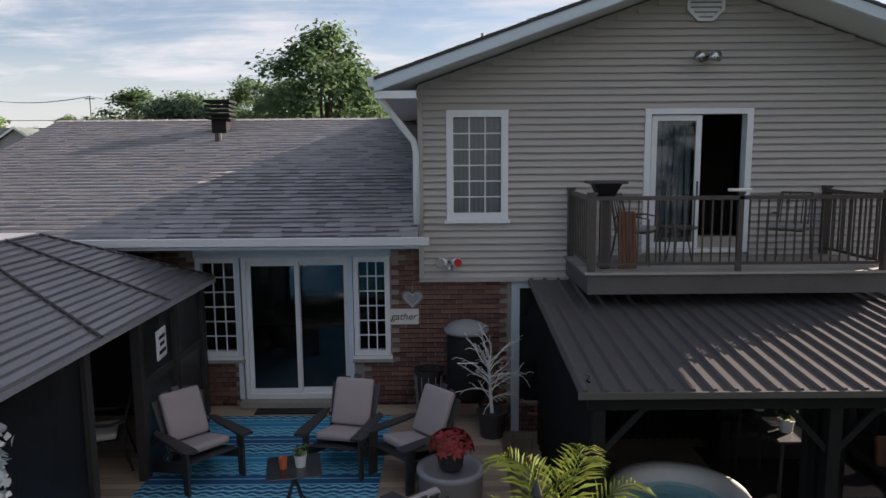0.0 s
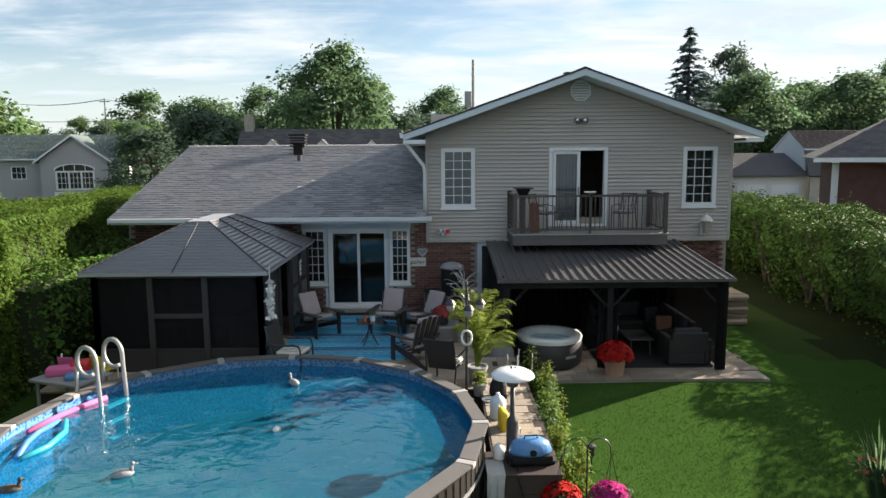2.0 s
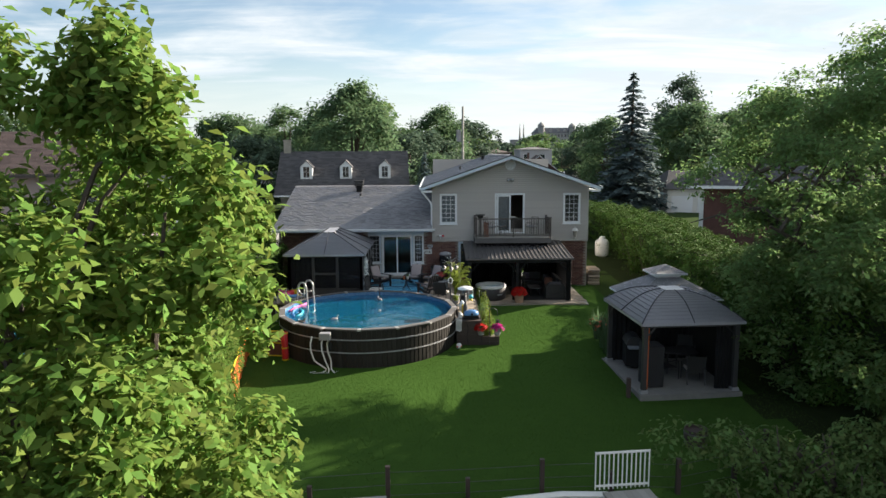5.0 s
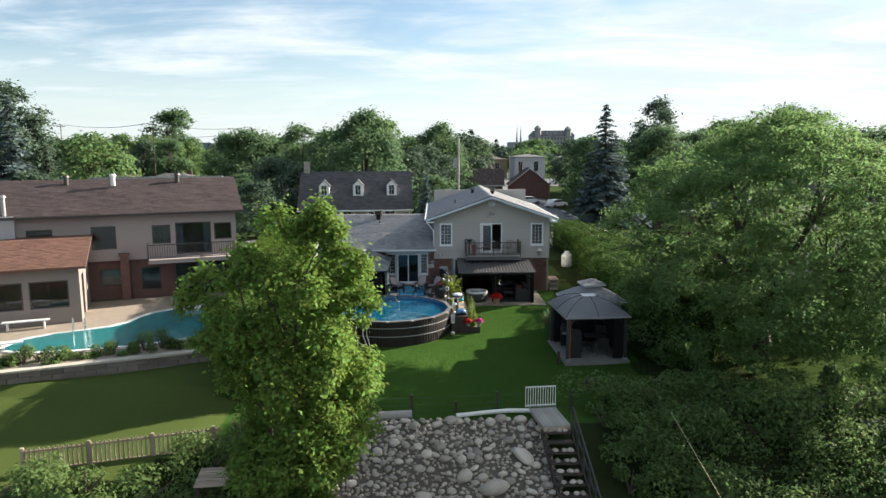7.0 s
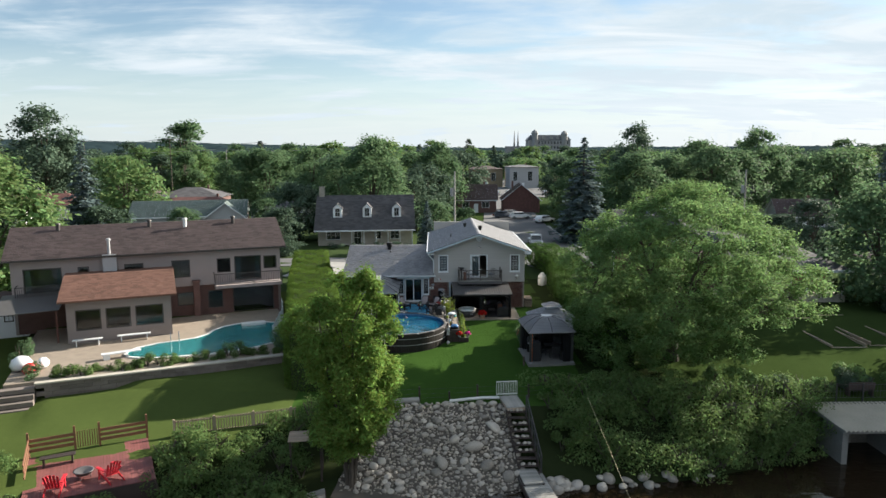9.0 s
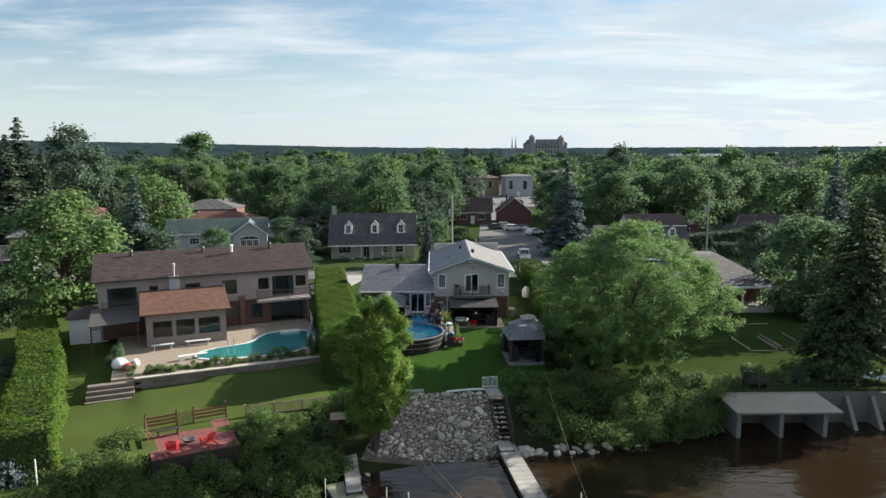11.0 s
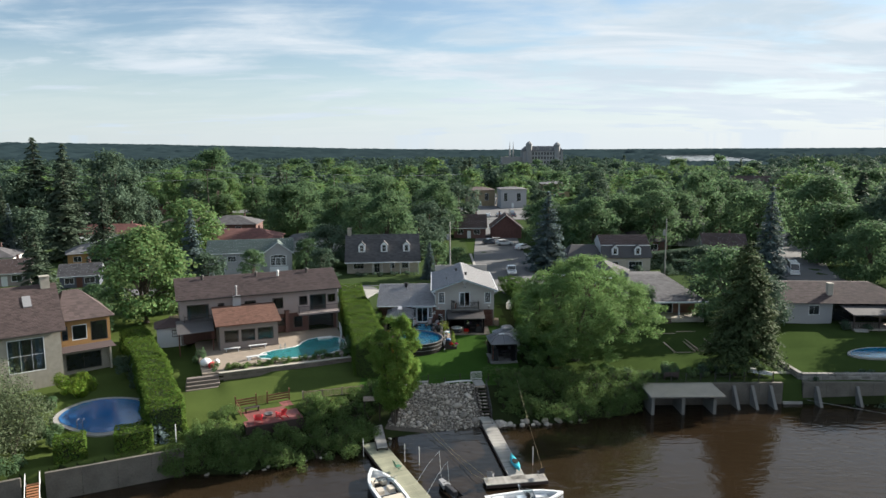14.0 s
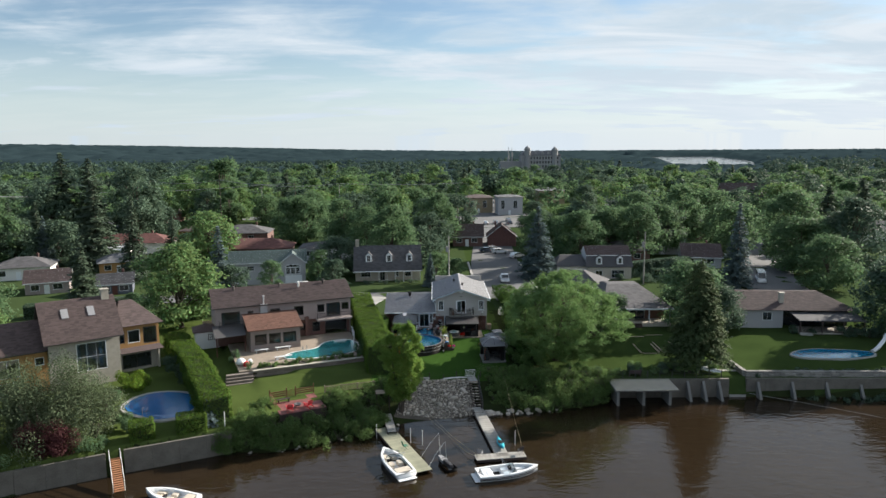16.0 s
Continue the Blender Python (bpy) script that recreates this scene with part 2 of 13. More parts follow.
def liner_material(name, deep, pale, amount):
    """Pool liner: blue with a scatter of dark and light flecks."""
    m = material(name, deep, rough=0.4, vary=0.1, bump=0)
    n, l = m.node_tree.nodes, m.node_tree.links
    co, v, r, mix = n.new("ShaderNodeTexCoord"), n.new("ShaderNodeTexVoronoi"), n.new("ShaderNodeMapRange"), n.new("ShaderNodeMix")
    v.inputs["Scale"].default_value = 22
    mix.data_type = "RGBA"
    mix.inputs[6].default_value, mix.inputs[7].default_value = (*deep, 1), (*pale, 1)
    r.inputs["From Min"].default_value, r.inputs["From Max"].default_value = 0.35, 0.55
    r.inputs["To Max"].default_value = amount
    l.new(co.outputs["Object"], v.inputs["Vector"])
    l.new(v.outputs["Distance"], r.inputs["Value"])
    l.new(r.outputs[0], mix.inputs[0])
    l.new(mix.outputs[2], n["Principled BSDF"].inputs["Base Color"])
    return m


siding_m = material("vinyl_siding", (0.392, 0.368, 0.345), rough=0.55, vary=0.05, large=0.5, fine=40, bump=0.03, rand=0.03)
white_m = material("white_paint", (0.68, 0.70, 0.72), rough=0.4, vary=0.06, bump=0.02)
paleblue_m = material("pale_trim", (0.50, 0.585, 0.66), rough=0.45, vary=0.08, bump=0.02)
brick_m = material("red_brick", (0.155, 0.076, 0.062), rough=0.85, vary=0.35, large=2, fine=30, bump=0.2, rand=0.35, hue=0.012)
brickfar_m = material("brown_brick", (0.13, 0.07, 0.06), rough=0.85, vary=0.3, large=2, fine=14, bump=0.2, island=0.25)
mortar_m = material("mortar", (0.30, 0.27, 0.24), rough=0.95, vary=0.2, fine=60)
shinglepiece_m = material("grey_shingle_piece", (0.24, 0.24, 0.255), rough=0.92, vary=0.12, large=1.2, fine=90, bump=0.15, rand=0.12)
dkshingle_edge_m = material("shingle_edge", (0.05, 0.05, 0.055), rough=0.95, vary=0.3, large=2, fine=50)
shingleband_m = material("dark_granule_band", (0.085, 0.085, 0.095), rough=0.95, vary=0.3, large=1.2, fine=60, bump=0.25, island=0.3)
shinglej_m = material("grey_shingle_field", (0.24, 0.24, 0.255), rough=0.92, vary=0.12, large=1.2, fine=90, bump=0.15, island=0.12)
# darker copy of the grey shingle, to hold down the sun on lit roofs
shingledim_m = material("dimmed_shingle_field", (0.125, 0.127, 0.135), rough=0.92, vary=0.2, large=1.0, fine=50, bump=0.2, island=0.22)
shinglebrown_m = material("brown_shingle_field", (0.080, 0.057, 0.055), rough=0.92, vary=0.2, large=0.5, fine=25, bump=0.25, island=0.25)
shinglered_m = material("rust_shingle_field", (0.165, 0.082, 0.058), rough=0.92, vary=0.2, large=0.6, fine=25, bump=0.2, island=0.2)
shinglegreen_m = material("green_shingle_field", (0.10, 0.13, 0.12), rough=0.92, vary=0.2, large=0.6, fine=25, bump=0.2, island=0.2)
darkmetal_m = material("dark_metal_roof", (0.085, 0.080, 0.080), rough=0.4, metal=0.0, vary=0.12, large=1.0, fine=30, bump=0.03)
slate_m = material("grey_metal_roof", (0.37, 0.37, 0.40), rough=0.32, metal=0.3, vary=0.14, large=1.2, fine=30, bump=0.03)
hiprib_m = material("grey_roof_rib", (0.045, 0.045, 0.05), rough=0.75, vary=0.1, bump=0.03)
blackframe_m = material("black_aluminium", (0.034, 0.033, 0.034), rough=0.45, vary=0.2, bump=0.03)
brownrail_m = material("bronze_rail", (0.060, 0.050, 0.045), rough=0.4, vary=0.15, bump=0.02)
screen_m = clear_material("dark_insect_screen", (0.42, 0.42, 0.43), gloss=0.35, ior=1.12, body=((0.022, 0.022, 0.025), 0.45))
gazeboframe_m = material("dark_gazebo_frame", (0.040, 0.038, 0.037), rough=0.6, spec=0.25, vary=0.2, bump=0.03)
curtain_m = material("black_curtain", (0.020, 0.020, 0.022), rough=0.9, vary=0.3, large=2, fine=60, bump=0.1)
glass_m = clear_material("window_glass", (0.72, 0.78, 0.80), gloss=0.015, ior=1.55)
dimglass_m = material("dark_window_glass", (0.020, 0.024, 0.028), rough=0.16, vary=0.4, large=0.8, fine=3, bump=0, spec=0.8)
room_m = material("dim_room", (0.14, 0.115, 0.10), rough=0.9, vary=0.4, large=1.0, fine=5)
drape_m = material("pale_drape", (0.20, 0.22, 0.24), rough=0.9, vary=0.2, large=3, fine=30)
deckwood_m = material("weathered_deck", (0.34, 0.265, 0.20), rough=0.8, vary=0.22, large=1.5, fine=45, bump=0.15, rand=0.22)
greydeck_m = material("grey_dock_board", (0.27, 0.26, 0.24), rough=0.85, vary=0.25, large=1.0, fine=30, bump=0.15, rand=0.2)
greendeck_m = material("mossy_dock_board", (0.235, 0.235, 0.165), rough=0.85, vary=0.3, large=0.8, fine=30, bump=0.15, rand=0.15)
redwood_m = material("stained_wood", (0.115, 0.040, 0.028), rough=0.7, vary=0.3, large=2, fine=30, bump=0.12, rand=0.2)
reddeck_m = material("red_stained_deck", (0.17, 0.055, 0.050), rough=0.7, vary=0.3, large=1.2, fine=25, bump=0.12, rand=0.15)
darkwood_m = material("dark_stained_wood", (0.040, 0.026, 0.022), rough=0.65, vary=0.3, large=2, fine=30, bump=0.12, rand=0.15)
balconywood_m = material("grey_fascia", (0.095, 0.088, 0.088), rough=0.6, vary=0.25, large=2, fine=20, bump=0.06)
paver_m = material("concrete_paver", (0.28, 0.23, 0.18), rough=0.9, vary=0.2, large=2, fine=40, bump=0.2, rand=0.2)
tansheet_m = material("tan_sheet", (0.45, 0.40, 0.33), rough=0.6, vary=0.2, large=1.0, fine=10, bump=0.05)
skylight_m = material("grey_skylight", (0.24, 0.24, 0.25), rough=0.3, vary=0.1)
greystone_m = material("grey_stone_block", (0.20, 0.19, 0.175), rough=0.9, vary=0.3, large=2, fine=14, bump=0.25, rand=0.3)
stainwall_m = material("stained_river_wall", (0.115, 0.105, 0.09), rough=0.92, vary=0.5, large=0.8, fine=7, bump=0.35)
concrete_m = material("concrete", (0.30, 0.29, 0.27), rough=0.9, vary=0.28, large=0.5, fine=8, bump=0.2)
darkconcrete_m = material("stained_concrete", (0.17, 0.165, 0.155), rough=0.9, vary=0.35, large=0.4, fine=6, bump=0.25)
asphalt_m = material("asphalt", (0.105, 0.105, 0.108), rough=0.92, vary=0.18, large=0.12, fine=10, bump=0.1)
stucco_m = material("mauve_stucco", (0.285, 0.24, 0.232), rough=0.9, vary=0.10, large=0.4, fine=25, bump=0.12)
beige_m = material("beige_stucco", (0.22, 0.182, 0.168), rough=0.9, vary=0.10, large=0.5, fine=25, bump=0.12)
cream_m = material("cream_wall", (0.62, 0.61, 0.58), rough=0.8, vary=0.08, large=0.4, fine=12, bump=0.05)
greywall_m = material("grey_wall", (0.34, 0.34, 0.35), rough=0.85, vary=0.10, large=0.5, fine=10, bump=0.08)
ochre_m = material("ochre_wood_siding", (0.33, 0.18, 0.065), rough=0.75, vary=0.2, large=1, fine=16, bump=0.1)
stone_m = material("pale_stone", (0.36, 0.33, 0.28), rough=0.9, vary=0.25, large=2, fine=14, bump=0.25, rand=0.25, island=0.0)
rock_m = material("river_boulder", (0.37, 0.33, 0.285), rough=0.92, vary=0.3, large=1.6, fine=14, bump=0.3, rand=0.42)
rockj_m = material("river_cobble", (0.34, 0.295, 0.245), rough=0.92, vary=0.3, large=1.6, fine=14, bump=0.3, island=0.32)
soil_m = material("gravelly_soil", (0.085, 0.072, 0.06), rough=0.95, vary=0.35, large=1.2, fine=18, bump=0.4)
lawn_m = grass_material("lawn", (0.023, 0.050, 0.012), (0.051, 0.105, 0.022))
olivelawn_m = grass_material("olive_lawn", (0.042, 0.060, 0.018), (0.080, 0.110, 0.032))
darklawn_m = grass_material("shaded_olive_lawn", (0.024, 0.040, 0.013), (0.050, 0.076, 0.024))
dulllawn_m = grass_material("dull_front_lawn", (0.030, 0.048, 0.020), (0.058, 0.082, 0.034))
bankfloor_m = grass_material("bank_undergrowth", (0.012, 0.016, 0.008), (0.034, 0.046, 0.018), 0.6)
blade_m = material("grass_blade", (0.046, 0.098, 0.015), rough=0.7, vary=0.25, large=0.3, fine=2, bump=0, island=0.18, hue=0.0, spec=0.05, through_light=0.25)
leaf_m = material("bright_leaf", (0.14, 0.215, 0.032), rough=0.6, vary=0.18, large=0.35, fine=2, bump=0, island=0.24, hue=0.03, spec=0.05, through_light=0.50)
leafyoung_m = material("fresh_leaf", (0.165, 0.255, 0.058), rough=0.6, vary=0.18, large=0.35, fine=2, bump=0, island=0.28, hue=0.03, spec=0.05, through_light=0.5)
# mid and dark leaf: blue raised to paint in the haze over far trees
leafmid_m = material("mid_leaf", (0.108, 0.175, 0.088), rough=0.6, vary=0.18, large=0.3, fine=2, bump=0, island=0.2, hue=0.02, spec=0.05, through_light=0.55)
leafdark_m = material("dark_leaf", (0.082, 0.126, 0.084), rough=0.6, vary=0.18, large=0.25, fine=2, bump=0, island=0.24, hue=0.025, spec=0.05, through_light=0.35)
willow_m = material("willow_leaf", (0.098, 0.125, 0.070), rough=0.6, vary=0.18, large=0.3, fine=2, bump=0, island=0.3, hue=0.02, spec=0.05, through_light=0.35)
leafgrey_m = material("silvery_leaf", (0.135, 0.212, 0.082), rough=0.6, vary=0.18, large=0.3, fine=2, bump=0, island=0.24, hue=0.03, spec=0.05, through_light=0.43)
bankleaf_m = material("bank_shrub_leaf", (0.118, 0.182, 0.062), rough=0.6, vary=0.25, large=0.25, fine=1.2, bump=0, island=0.26, hue=0.02, spec=0.05, through_light=0.5)
locust_m = material("locust_leaf", (0.150, 0.240, 0.088), rough=0.6, vary=0.2, large=0.2, fine=1.0, bump=0, island=0.26, hue=0.02, spec=0.05, through_light=0.58)
needle_m = material("dark_needles", (0.078, 0.108, 0.074), rough=0.7, vary=0.18, large=0.4, fine=3, bump=0, island=0.24, hue=0.02, spec=0.05, through_light=0.25)
spruce_m = material("olive_needles", (0.072, 0.100, 0.046), rough=0.7, vary=0.2, large=0.4, fine=3, bump=0, island=0.26, hue=0.02, spec=0.05, through_light=0.25)
bluespruce_m = material("blue_needles", (0.10, 0.14, 0.14), rough=0.7, vary=0.18, large=0.4, fine=3, bump=0, island=0.35, hue=0.02, spec=0.05, through_light=0.25)
hedge_m = material("cedar_hedge_leaf", (0.090, 0.147, 0.028), rough=0.65, vary=0.18, large=0.5, fine=3, bump=0, island=0.24, hue=0.025, spec=0.05, through_light=0.45)
hedgeright_m = material("green_hedge_leaf", (0.066, 0.12, 0.026), rough=0.65, vary=0.2, large=0.5, fine=3, bump=0, island=0.28, hue=0.025, spec=0.05, through_light=0.14)
# near-black green: the shade inside a hedge as a surface colour
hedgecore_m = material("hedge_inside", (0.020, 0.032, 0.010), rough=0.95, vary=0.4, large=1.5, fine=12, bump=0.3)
purpleleaf_m = material("purple_leaf", (0.075, 0.030, 0.032), rough=0.6, vary=0.18, large=0.3, fine=2, bump=0, island=0.24, spec=0.05, through_light=0.35)
bark_m = material("bark", (0.075, 0.06, 0.048), rough=0.95, vary=0.35, large=2, fine=20, bump=0.4)
flowerred_m = material("red_petal", (0.42, 0.018, 0.014), rough=0.6, vary=0.2, large=2, fine=9, bump=0, island=0.3, spec=0.05, through_light=0.2)
flowerpink_m = material("magenta_petal", (0.45, 0.025, 0.19), rough=0.6, vary=0.2, large=2, fine=9, bump=0, island=0.3, spec=0.05, through_light=0.2)
flowerwhite_m = material("white_petal", (0.7, 0.7, 0.68), rough=0.6, vary=0.1, large=2, fine=9, bump=0, island=0.1)
flowerorange_m = material("orange_petal", (0.42, 0.10, 0.04), rough=0.6, vary=0.2, large=2, fine=9, bump=0, island=0.3)
palm_m = material("palm_frond", (0.17, 0.215, 0.045), rough=0.5, vary=0.18, large=2, fine=8, bump=0, island=0.35, hue=0.02, spec=0.05, through_light=0.50)
terracotta_m = material("terracotta", (0.42, 0.25, 0.18), rough=0.8, vary=0.15, large=4, fine=30, bump=0.08)
greyplastic_m = material("grey_resin", (0.25, 0.25, 0.26), rough=0.55, vary=0.12, large=2, fine=30, bump=0.04)
poolrim_m = material("taupe_pool_rim", (0.115, 0.11, 0.108), spec=0.25, rough=0.6, vary=0.12, large=2, fine=20, bump=0.04, rand=0.06)
poolcap_m = material("pale_pool_cap", (0.33, 0.32, 0.31), rough=0.5, vary=0.08)
poolpanel_m = material("brown_pool_panel", (0.030, 0.027, 0.024), spec=0.12, rough=0.8, vary=0.25, large=3, fine=25, bump=0.08, rand=0.15)
liner_m = liner_material("pool_liner_floor", (0.03, 0.32, 0.47), (0.06, 0.40, 0.54), 0.5)
linerwall_m = liner_material("pool_liner_wall", (0.008, 0.10, 0.30), (0.15, 0.32, 0.52), 0.8)
poolwater_m = clear_material("pool_water", (0.16, 0.80, 0.97), gloss=0.03, waves=0.7, scale=2.6, ior=1.33, body=((0.008, 0.21, 0.37), 0.34))
teal_m = material("teal_pool_floor", (0.16, 0.50, 0.52), rough=0.5, vary=0.2, large=0.4, fine=4, bump=0)
tealwater_m = clear_material("teal_water", (0.55, 0.90, 0.90), gloss=0.03, waves=0.4, scale=2.0, ior=1.33, body=((0.08, 0.36, 0.38), 0.3))
bluefloor_m = material("deep_blue_pool_floor", (0.04, 0.22, 0.46), rough=0.5, vary=0.2, large=0.4, fine=4, bump=0)
river_m = river_material("river_water")
cushion_m = material("mauve_cushion", (0.33, 0.285, 0.29), rough=0.9, vary=0.12, large=3, fine=60, bump=0.12)
blackplastic_m = material("charcoal_resin", (0.034, 0.033, 0.036), rough=0.5, vary=0.15, bump=0.04)
rattan_m = material("black_rattan", (0.020, 0.019, 0.019), rough=0.6, vary=0.3, large=3, fine=70, bump=0.3)
chrome_m = material("steel", (0.55, 0.56, 0.58), rough=0.25, metal=0.9, vary=0.08, bump=0.01)
ladder_m = material("brushed_steel_tube", (0.42, 0.41, 0.40), rough=0.35, metal=0.5, vary=0.1, bump=0.02)
pvc_m = material("white_pvc", (0.66, 0.66, 0.64), rough=0.4, vary=0.08, bump=0.02)
hotred_m = material("scarlet_plastic", (0.50, 0.020, 0.030), rough=0.45, vary=0.08)
bluep_m = material("blue_plastic", (0.08, 0.22, 0.45), rough=0.35, vary=0.1)
cyan_m = material("turquoise_plastic", (0.02, 0.36, 0.46), rough=0.4, vary=0.12)
pinkp_m = material("pink_foam", (0.60, 0.12, 0.30), rough=0.8, vary=0.1)
yellow_m = material("yellow_tape", (0.62, 0.46, 0.02), rough=0.5, vary=0.12)
orange_m = material("orange_mesh", (0.55, 0.12, 0.02), rough=0.7, vary=0.25, large=4, fine=40)
gel_m = material("white_gelcoat", (0.74, 0.75, 0.76), rough=0.2, vary=0.04, bump=0.0, coat=0.4)
tan_m = material("tan_vinyl", (0.52, 0.46, 0.38), rough=0.6, vary=0.1)
black_m = material("black_rubber", (0.014, 0.014, 0.015), rough=0.75, vary=0.2, spec=0.2)
carsilver_m = material("silver_car_paint", (0.48, 0.49, 0.50), rough=0.25, metal=0.3, vary=0.04, bump=0, coat=0.5)
carwhite_m = material("white_car_paint", (0.72, 0.72, 0.72), rough=0.25, vary=0.04, bump=0, coat=0.5)
cardark_m = material("slate_car_paint", (0.06, 0.075, 0.10), rough=0.25, metal=0.3, vary=0.04, bump=0, coat=0.5)
rope_m = material("pale_rope", (0.42, 0.36, 0.22), rough=0.9, vary=0.1)
castle_m = material("grey_stone_far", (0.26, 0.255, 0.25), rough=0.9, vary=0.15, large=0.05, fine=0.6)
# far woods: the blue of distant haze is mixed into these two colours
woods_m = grass_material("hazed_canopy", (0.014, 0.026, 0.032), (0.034, 0.052, 0.056), patch=0.02)
farleaf_m = material("hazed_far_leaf", (0.058, 0.092, 0.066), rough=0.7, vary=0.3, large=0.012, fine=0.05, bump=0, island=0.16, hue=0.015, spec=0.03, through_light=0.3)
lampglass_m = material("frosted_lamp_glass", (0.30, 0.28, 0.25), rough=0.3, vary=0.05)


# ---- building tools ----
def box(bm, x0, x1, y0, y1, z0, z1, m=None):
    v = [bm.verts.new((x, y, z)) for z in (z0, z1) for x, y in ((x0, y0), (x1, y0), (x1, y1), (x0, y1))]
    for f in ((3, 2, 1, 0), (4, 5, 6, 7), (0, 1, 5, 4), (1, 2, 6, 5), (2, 3, 7, 6), (3, 0, 4, 7)):
        bm.faces.new([v[i] for i in f])
    if m is not None:
        for p in v:
            p.co = m @ p.co
    return bm


def rod(bm, a, b, r, r2=None, n=8):
    """A tapered rod from a to b."""
    a, b = Vector(a), Vector(b)
    d = (b - a).normalized()
    u = d.orthogonal().normalized()
    w = d.cross(u)
    r2 = r if r2 is None else r2
    rings = [[bm.verts.new(c + (u * math.cos(2 * math.pi * i / n) + w * math.sin(2 * math.pi * i / n)) * q) for i in range(n)] for c, q in ((a, r), (b, r2))]
    for i in range(n):
        bm.faces.new((rings[0][i], rings[0][(i + 1) % n], rings[1][(i + 1) % n], rings[1][i]))
    bm.faces.new(rings[0][::-1])
    bm.faces.new(rings[1])
    return bm


def pipe(bm, pts, r, n=8):
    pts = [Vector(p) for p in pts]
    rings, u = [], None
    for i, p in enumerate(pts):
        d = (pts[min(i + 1, len(pts) - 1)] - pts[max(i - 1, 0)]).normalized()
        u = d.orthogonal().normalized() if u is None else (u - d * u.dot(d)).normalized()
        w = d.cross(u)
        q = r[i] if isinstance(r, (list, tuple)) else r
        rings.append([bm.verts.new(p + (u * math.cos(2 * math.pi * k / n) + w * math.sin(2 * math.pi * k / n)) * q) for k in range(n)])
    for a, b in zip(rings, rings[1:]):
        for k in range(n):
            bm.faces.new((a[k], a[(k + 1) % n], b[(k + 1) % n], b[k]))
    bm.faces.new(rings[0][::-1])
    bm.faces.new(rings[-1])
    return bm


def slab(bm, pts, by):
    """A flat polygon thickened by the vector by."""
    a = [bm.verts.new(p) for p in pts]
    b = [bm.verts.new(Vector(p) + Vector(by)) for p in pts]
    k = len(a)
    bm.faces.new(a[::-1])
    bm.faces.new(b)
    for i in range(k):
        bm.faces.new((a[i], a[(i + 1) % k], b[(i + 1) % k], b[i]))
    return bm


def lathe(bm, profile, centre=(0, 0, 0), n=20, sx=1.0, sy=1.0):
    cx, cy, cz = centre
    rings = [[bm.verts.new((cx + r * sx * math.cos(2 * math.pi * i / n), cy + r * sy * math.sin(2 * math.pi * i / n), cz + z)) for i in range(n)] for r, z in profile]
    for a, b in zip(rings, rings[1:]):
        for i in range(n):
            bm.faces.new((a[i], a[(i + 1) % n], b[(i + 1) % n], b[i]))
    bm.faces.new(rings[0][::-1])
    bm.faces.new(rings[-1])
    return bm


def cushion(bm, x0, x1, y0, y1, z0, z1, m=None, r=0.04):
    """A soft block: a box with rounded edges."""
    t = bmesh.new()
    box(t, x0, x1, y0, y1, z0, z1)
    bmesh.ops.bevel(t, geom=t.edges[:], offset=min(r, (z1 - z0) * 0.45), segments=2, affect="EDGES", profile=0.6)
    vs = {v: bm.verts.new(m @ v.co if m is not None else v.co) for v in t.verts}
    for f in t.faces:
        bm.faces.new([vs[v] for v in f.verts])
    t.free()
    return bm


def part(name, bm, mat, parent=None, label="", smooth=False):
    """Links a bmesh as one mesh object, under a thing or a part; loose pieces of walls and trim become parts of their own."""
    if name in ("wall", "gutter", "fascia", "corner_trim", "rail", "beam"):
        todo, groups = set(bm.faces), []
        while todo:
            todo_now, grown = [todo.pop()], []
            while todo_now:
                f = todo_now.pop()
                grown.append(f)
                for v in f.verts:
                    for g in v.link_faces:
                        if g in todo:
                            todo.discard(g)
                            todo_now.append(g)
            groups.append(grown)
        for grown in groups[1:]:
            extra = bmesh.new()
            made = {v: extra.verts.new(v.co) for v in {v for f in grown for v in f.verts}}
            for f in grown:
                extra.faces.new([made[v] for v in f.verts])
            bmesh.ops.delete(bm, geom=grown, context="FACES")
            one = part(name + " ", extra, mat, parent, label, smooth)
            one.name = name
    me = bpy.data.meshes.new(name)
    bmesh.ops.recalc_face_normals(bm, faces=bm.faces[:])
    bm.to_mesh(me)
    bm.free()
    me.materials.append(mat)
    if smooth:
        for p in me.polygons:
            p.use_smooth = True
    ob = new(name, me)
    ob.parent = parent
    return tagged(ob, label)


def shared(name, me, parent, m):
    """One more object on a mesh that alike pieces share."""
    ob = new(name, me)
    ob.parent = parent
    ob.matrix_basis = m
    return ob


def piece_mesh(name, bm, mat):
    me = bpy.data.meshes.new(name)
    bmesh.ops.recalc_face_normals(bm, faces=bm.faces[:])
    bm.to_mesh(me)
    bm.free()
    me.materials.append(mat)
    return me


def thing(name, label, category, at=(0, 0, 0), rz=0, group="", kind=""):
    e = new(name)
    e.empty_display_size = 0.2
    e.matrix_basis = pose(*at, 0, 0, rz)
    return tagged(e, label, category, group, kind)


def raw_mesh(name, verts, faces, mat, parent=None, smooth=False):
    """A mesh straight from arrays of corners and of faces with equal corner counts."""
    verts, faces = np.asarray(verts, np.float32), np.asarray(faces, np.int32)
    me = bpy.data.meshes.new(name)
    k = faces.shape[1]
    me.vertices.add(len(verts))
    me.vertices.foreach_set("co", verts.ravel())
    me.loops.add(faces.size)
    me.loops.foreach_set("vertex_index", faces.ravel())
    me.polygons.add(len(faces))
    me.polygons.foreach_set("loop_start", np.arange(len(faces), dtype=np.int32) * k)
    me.update(calc_edges=True)
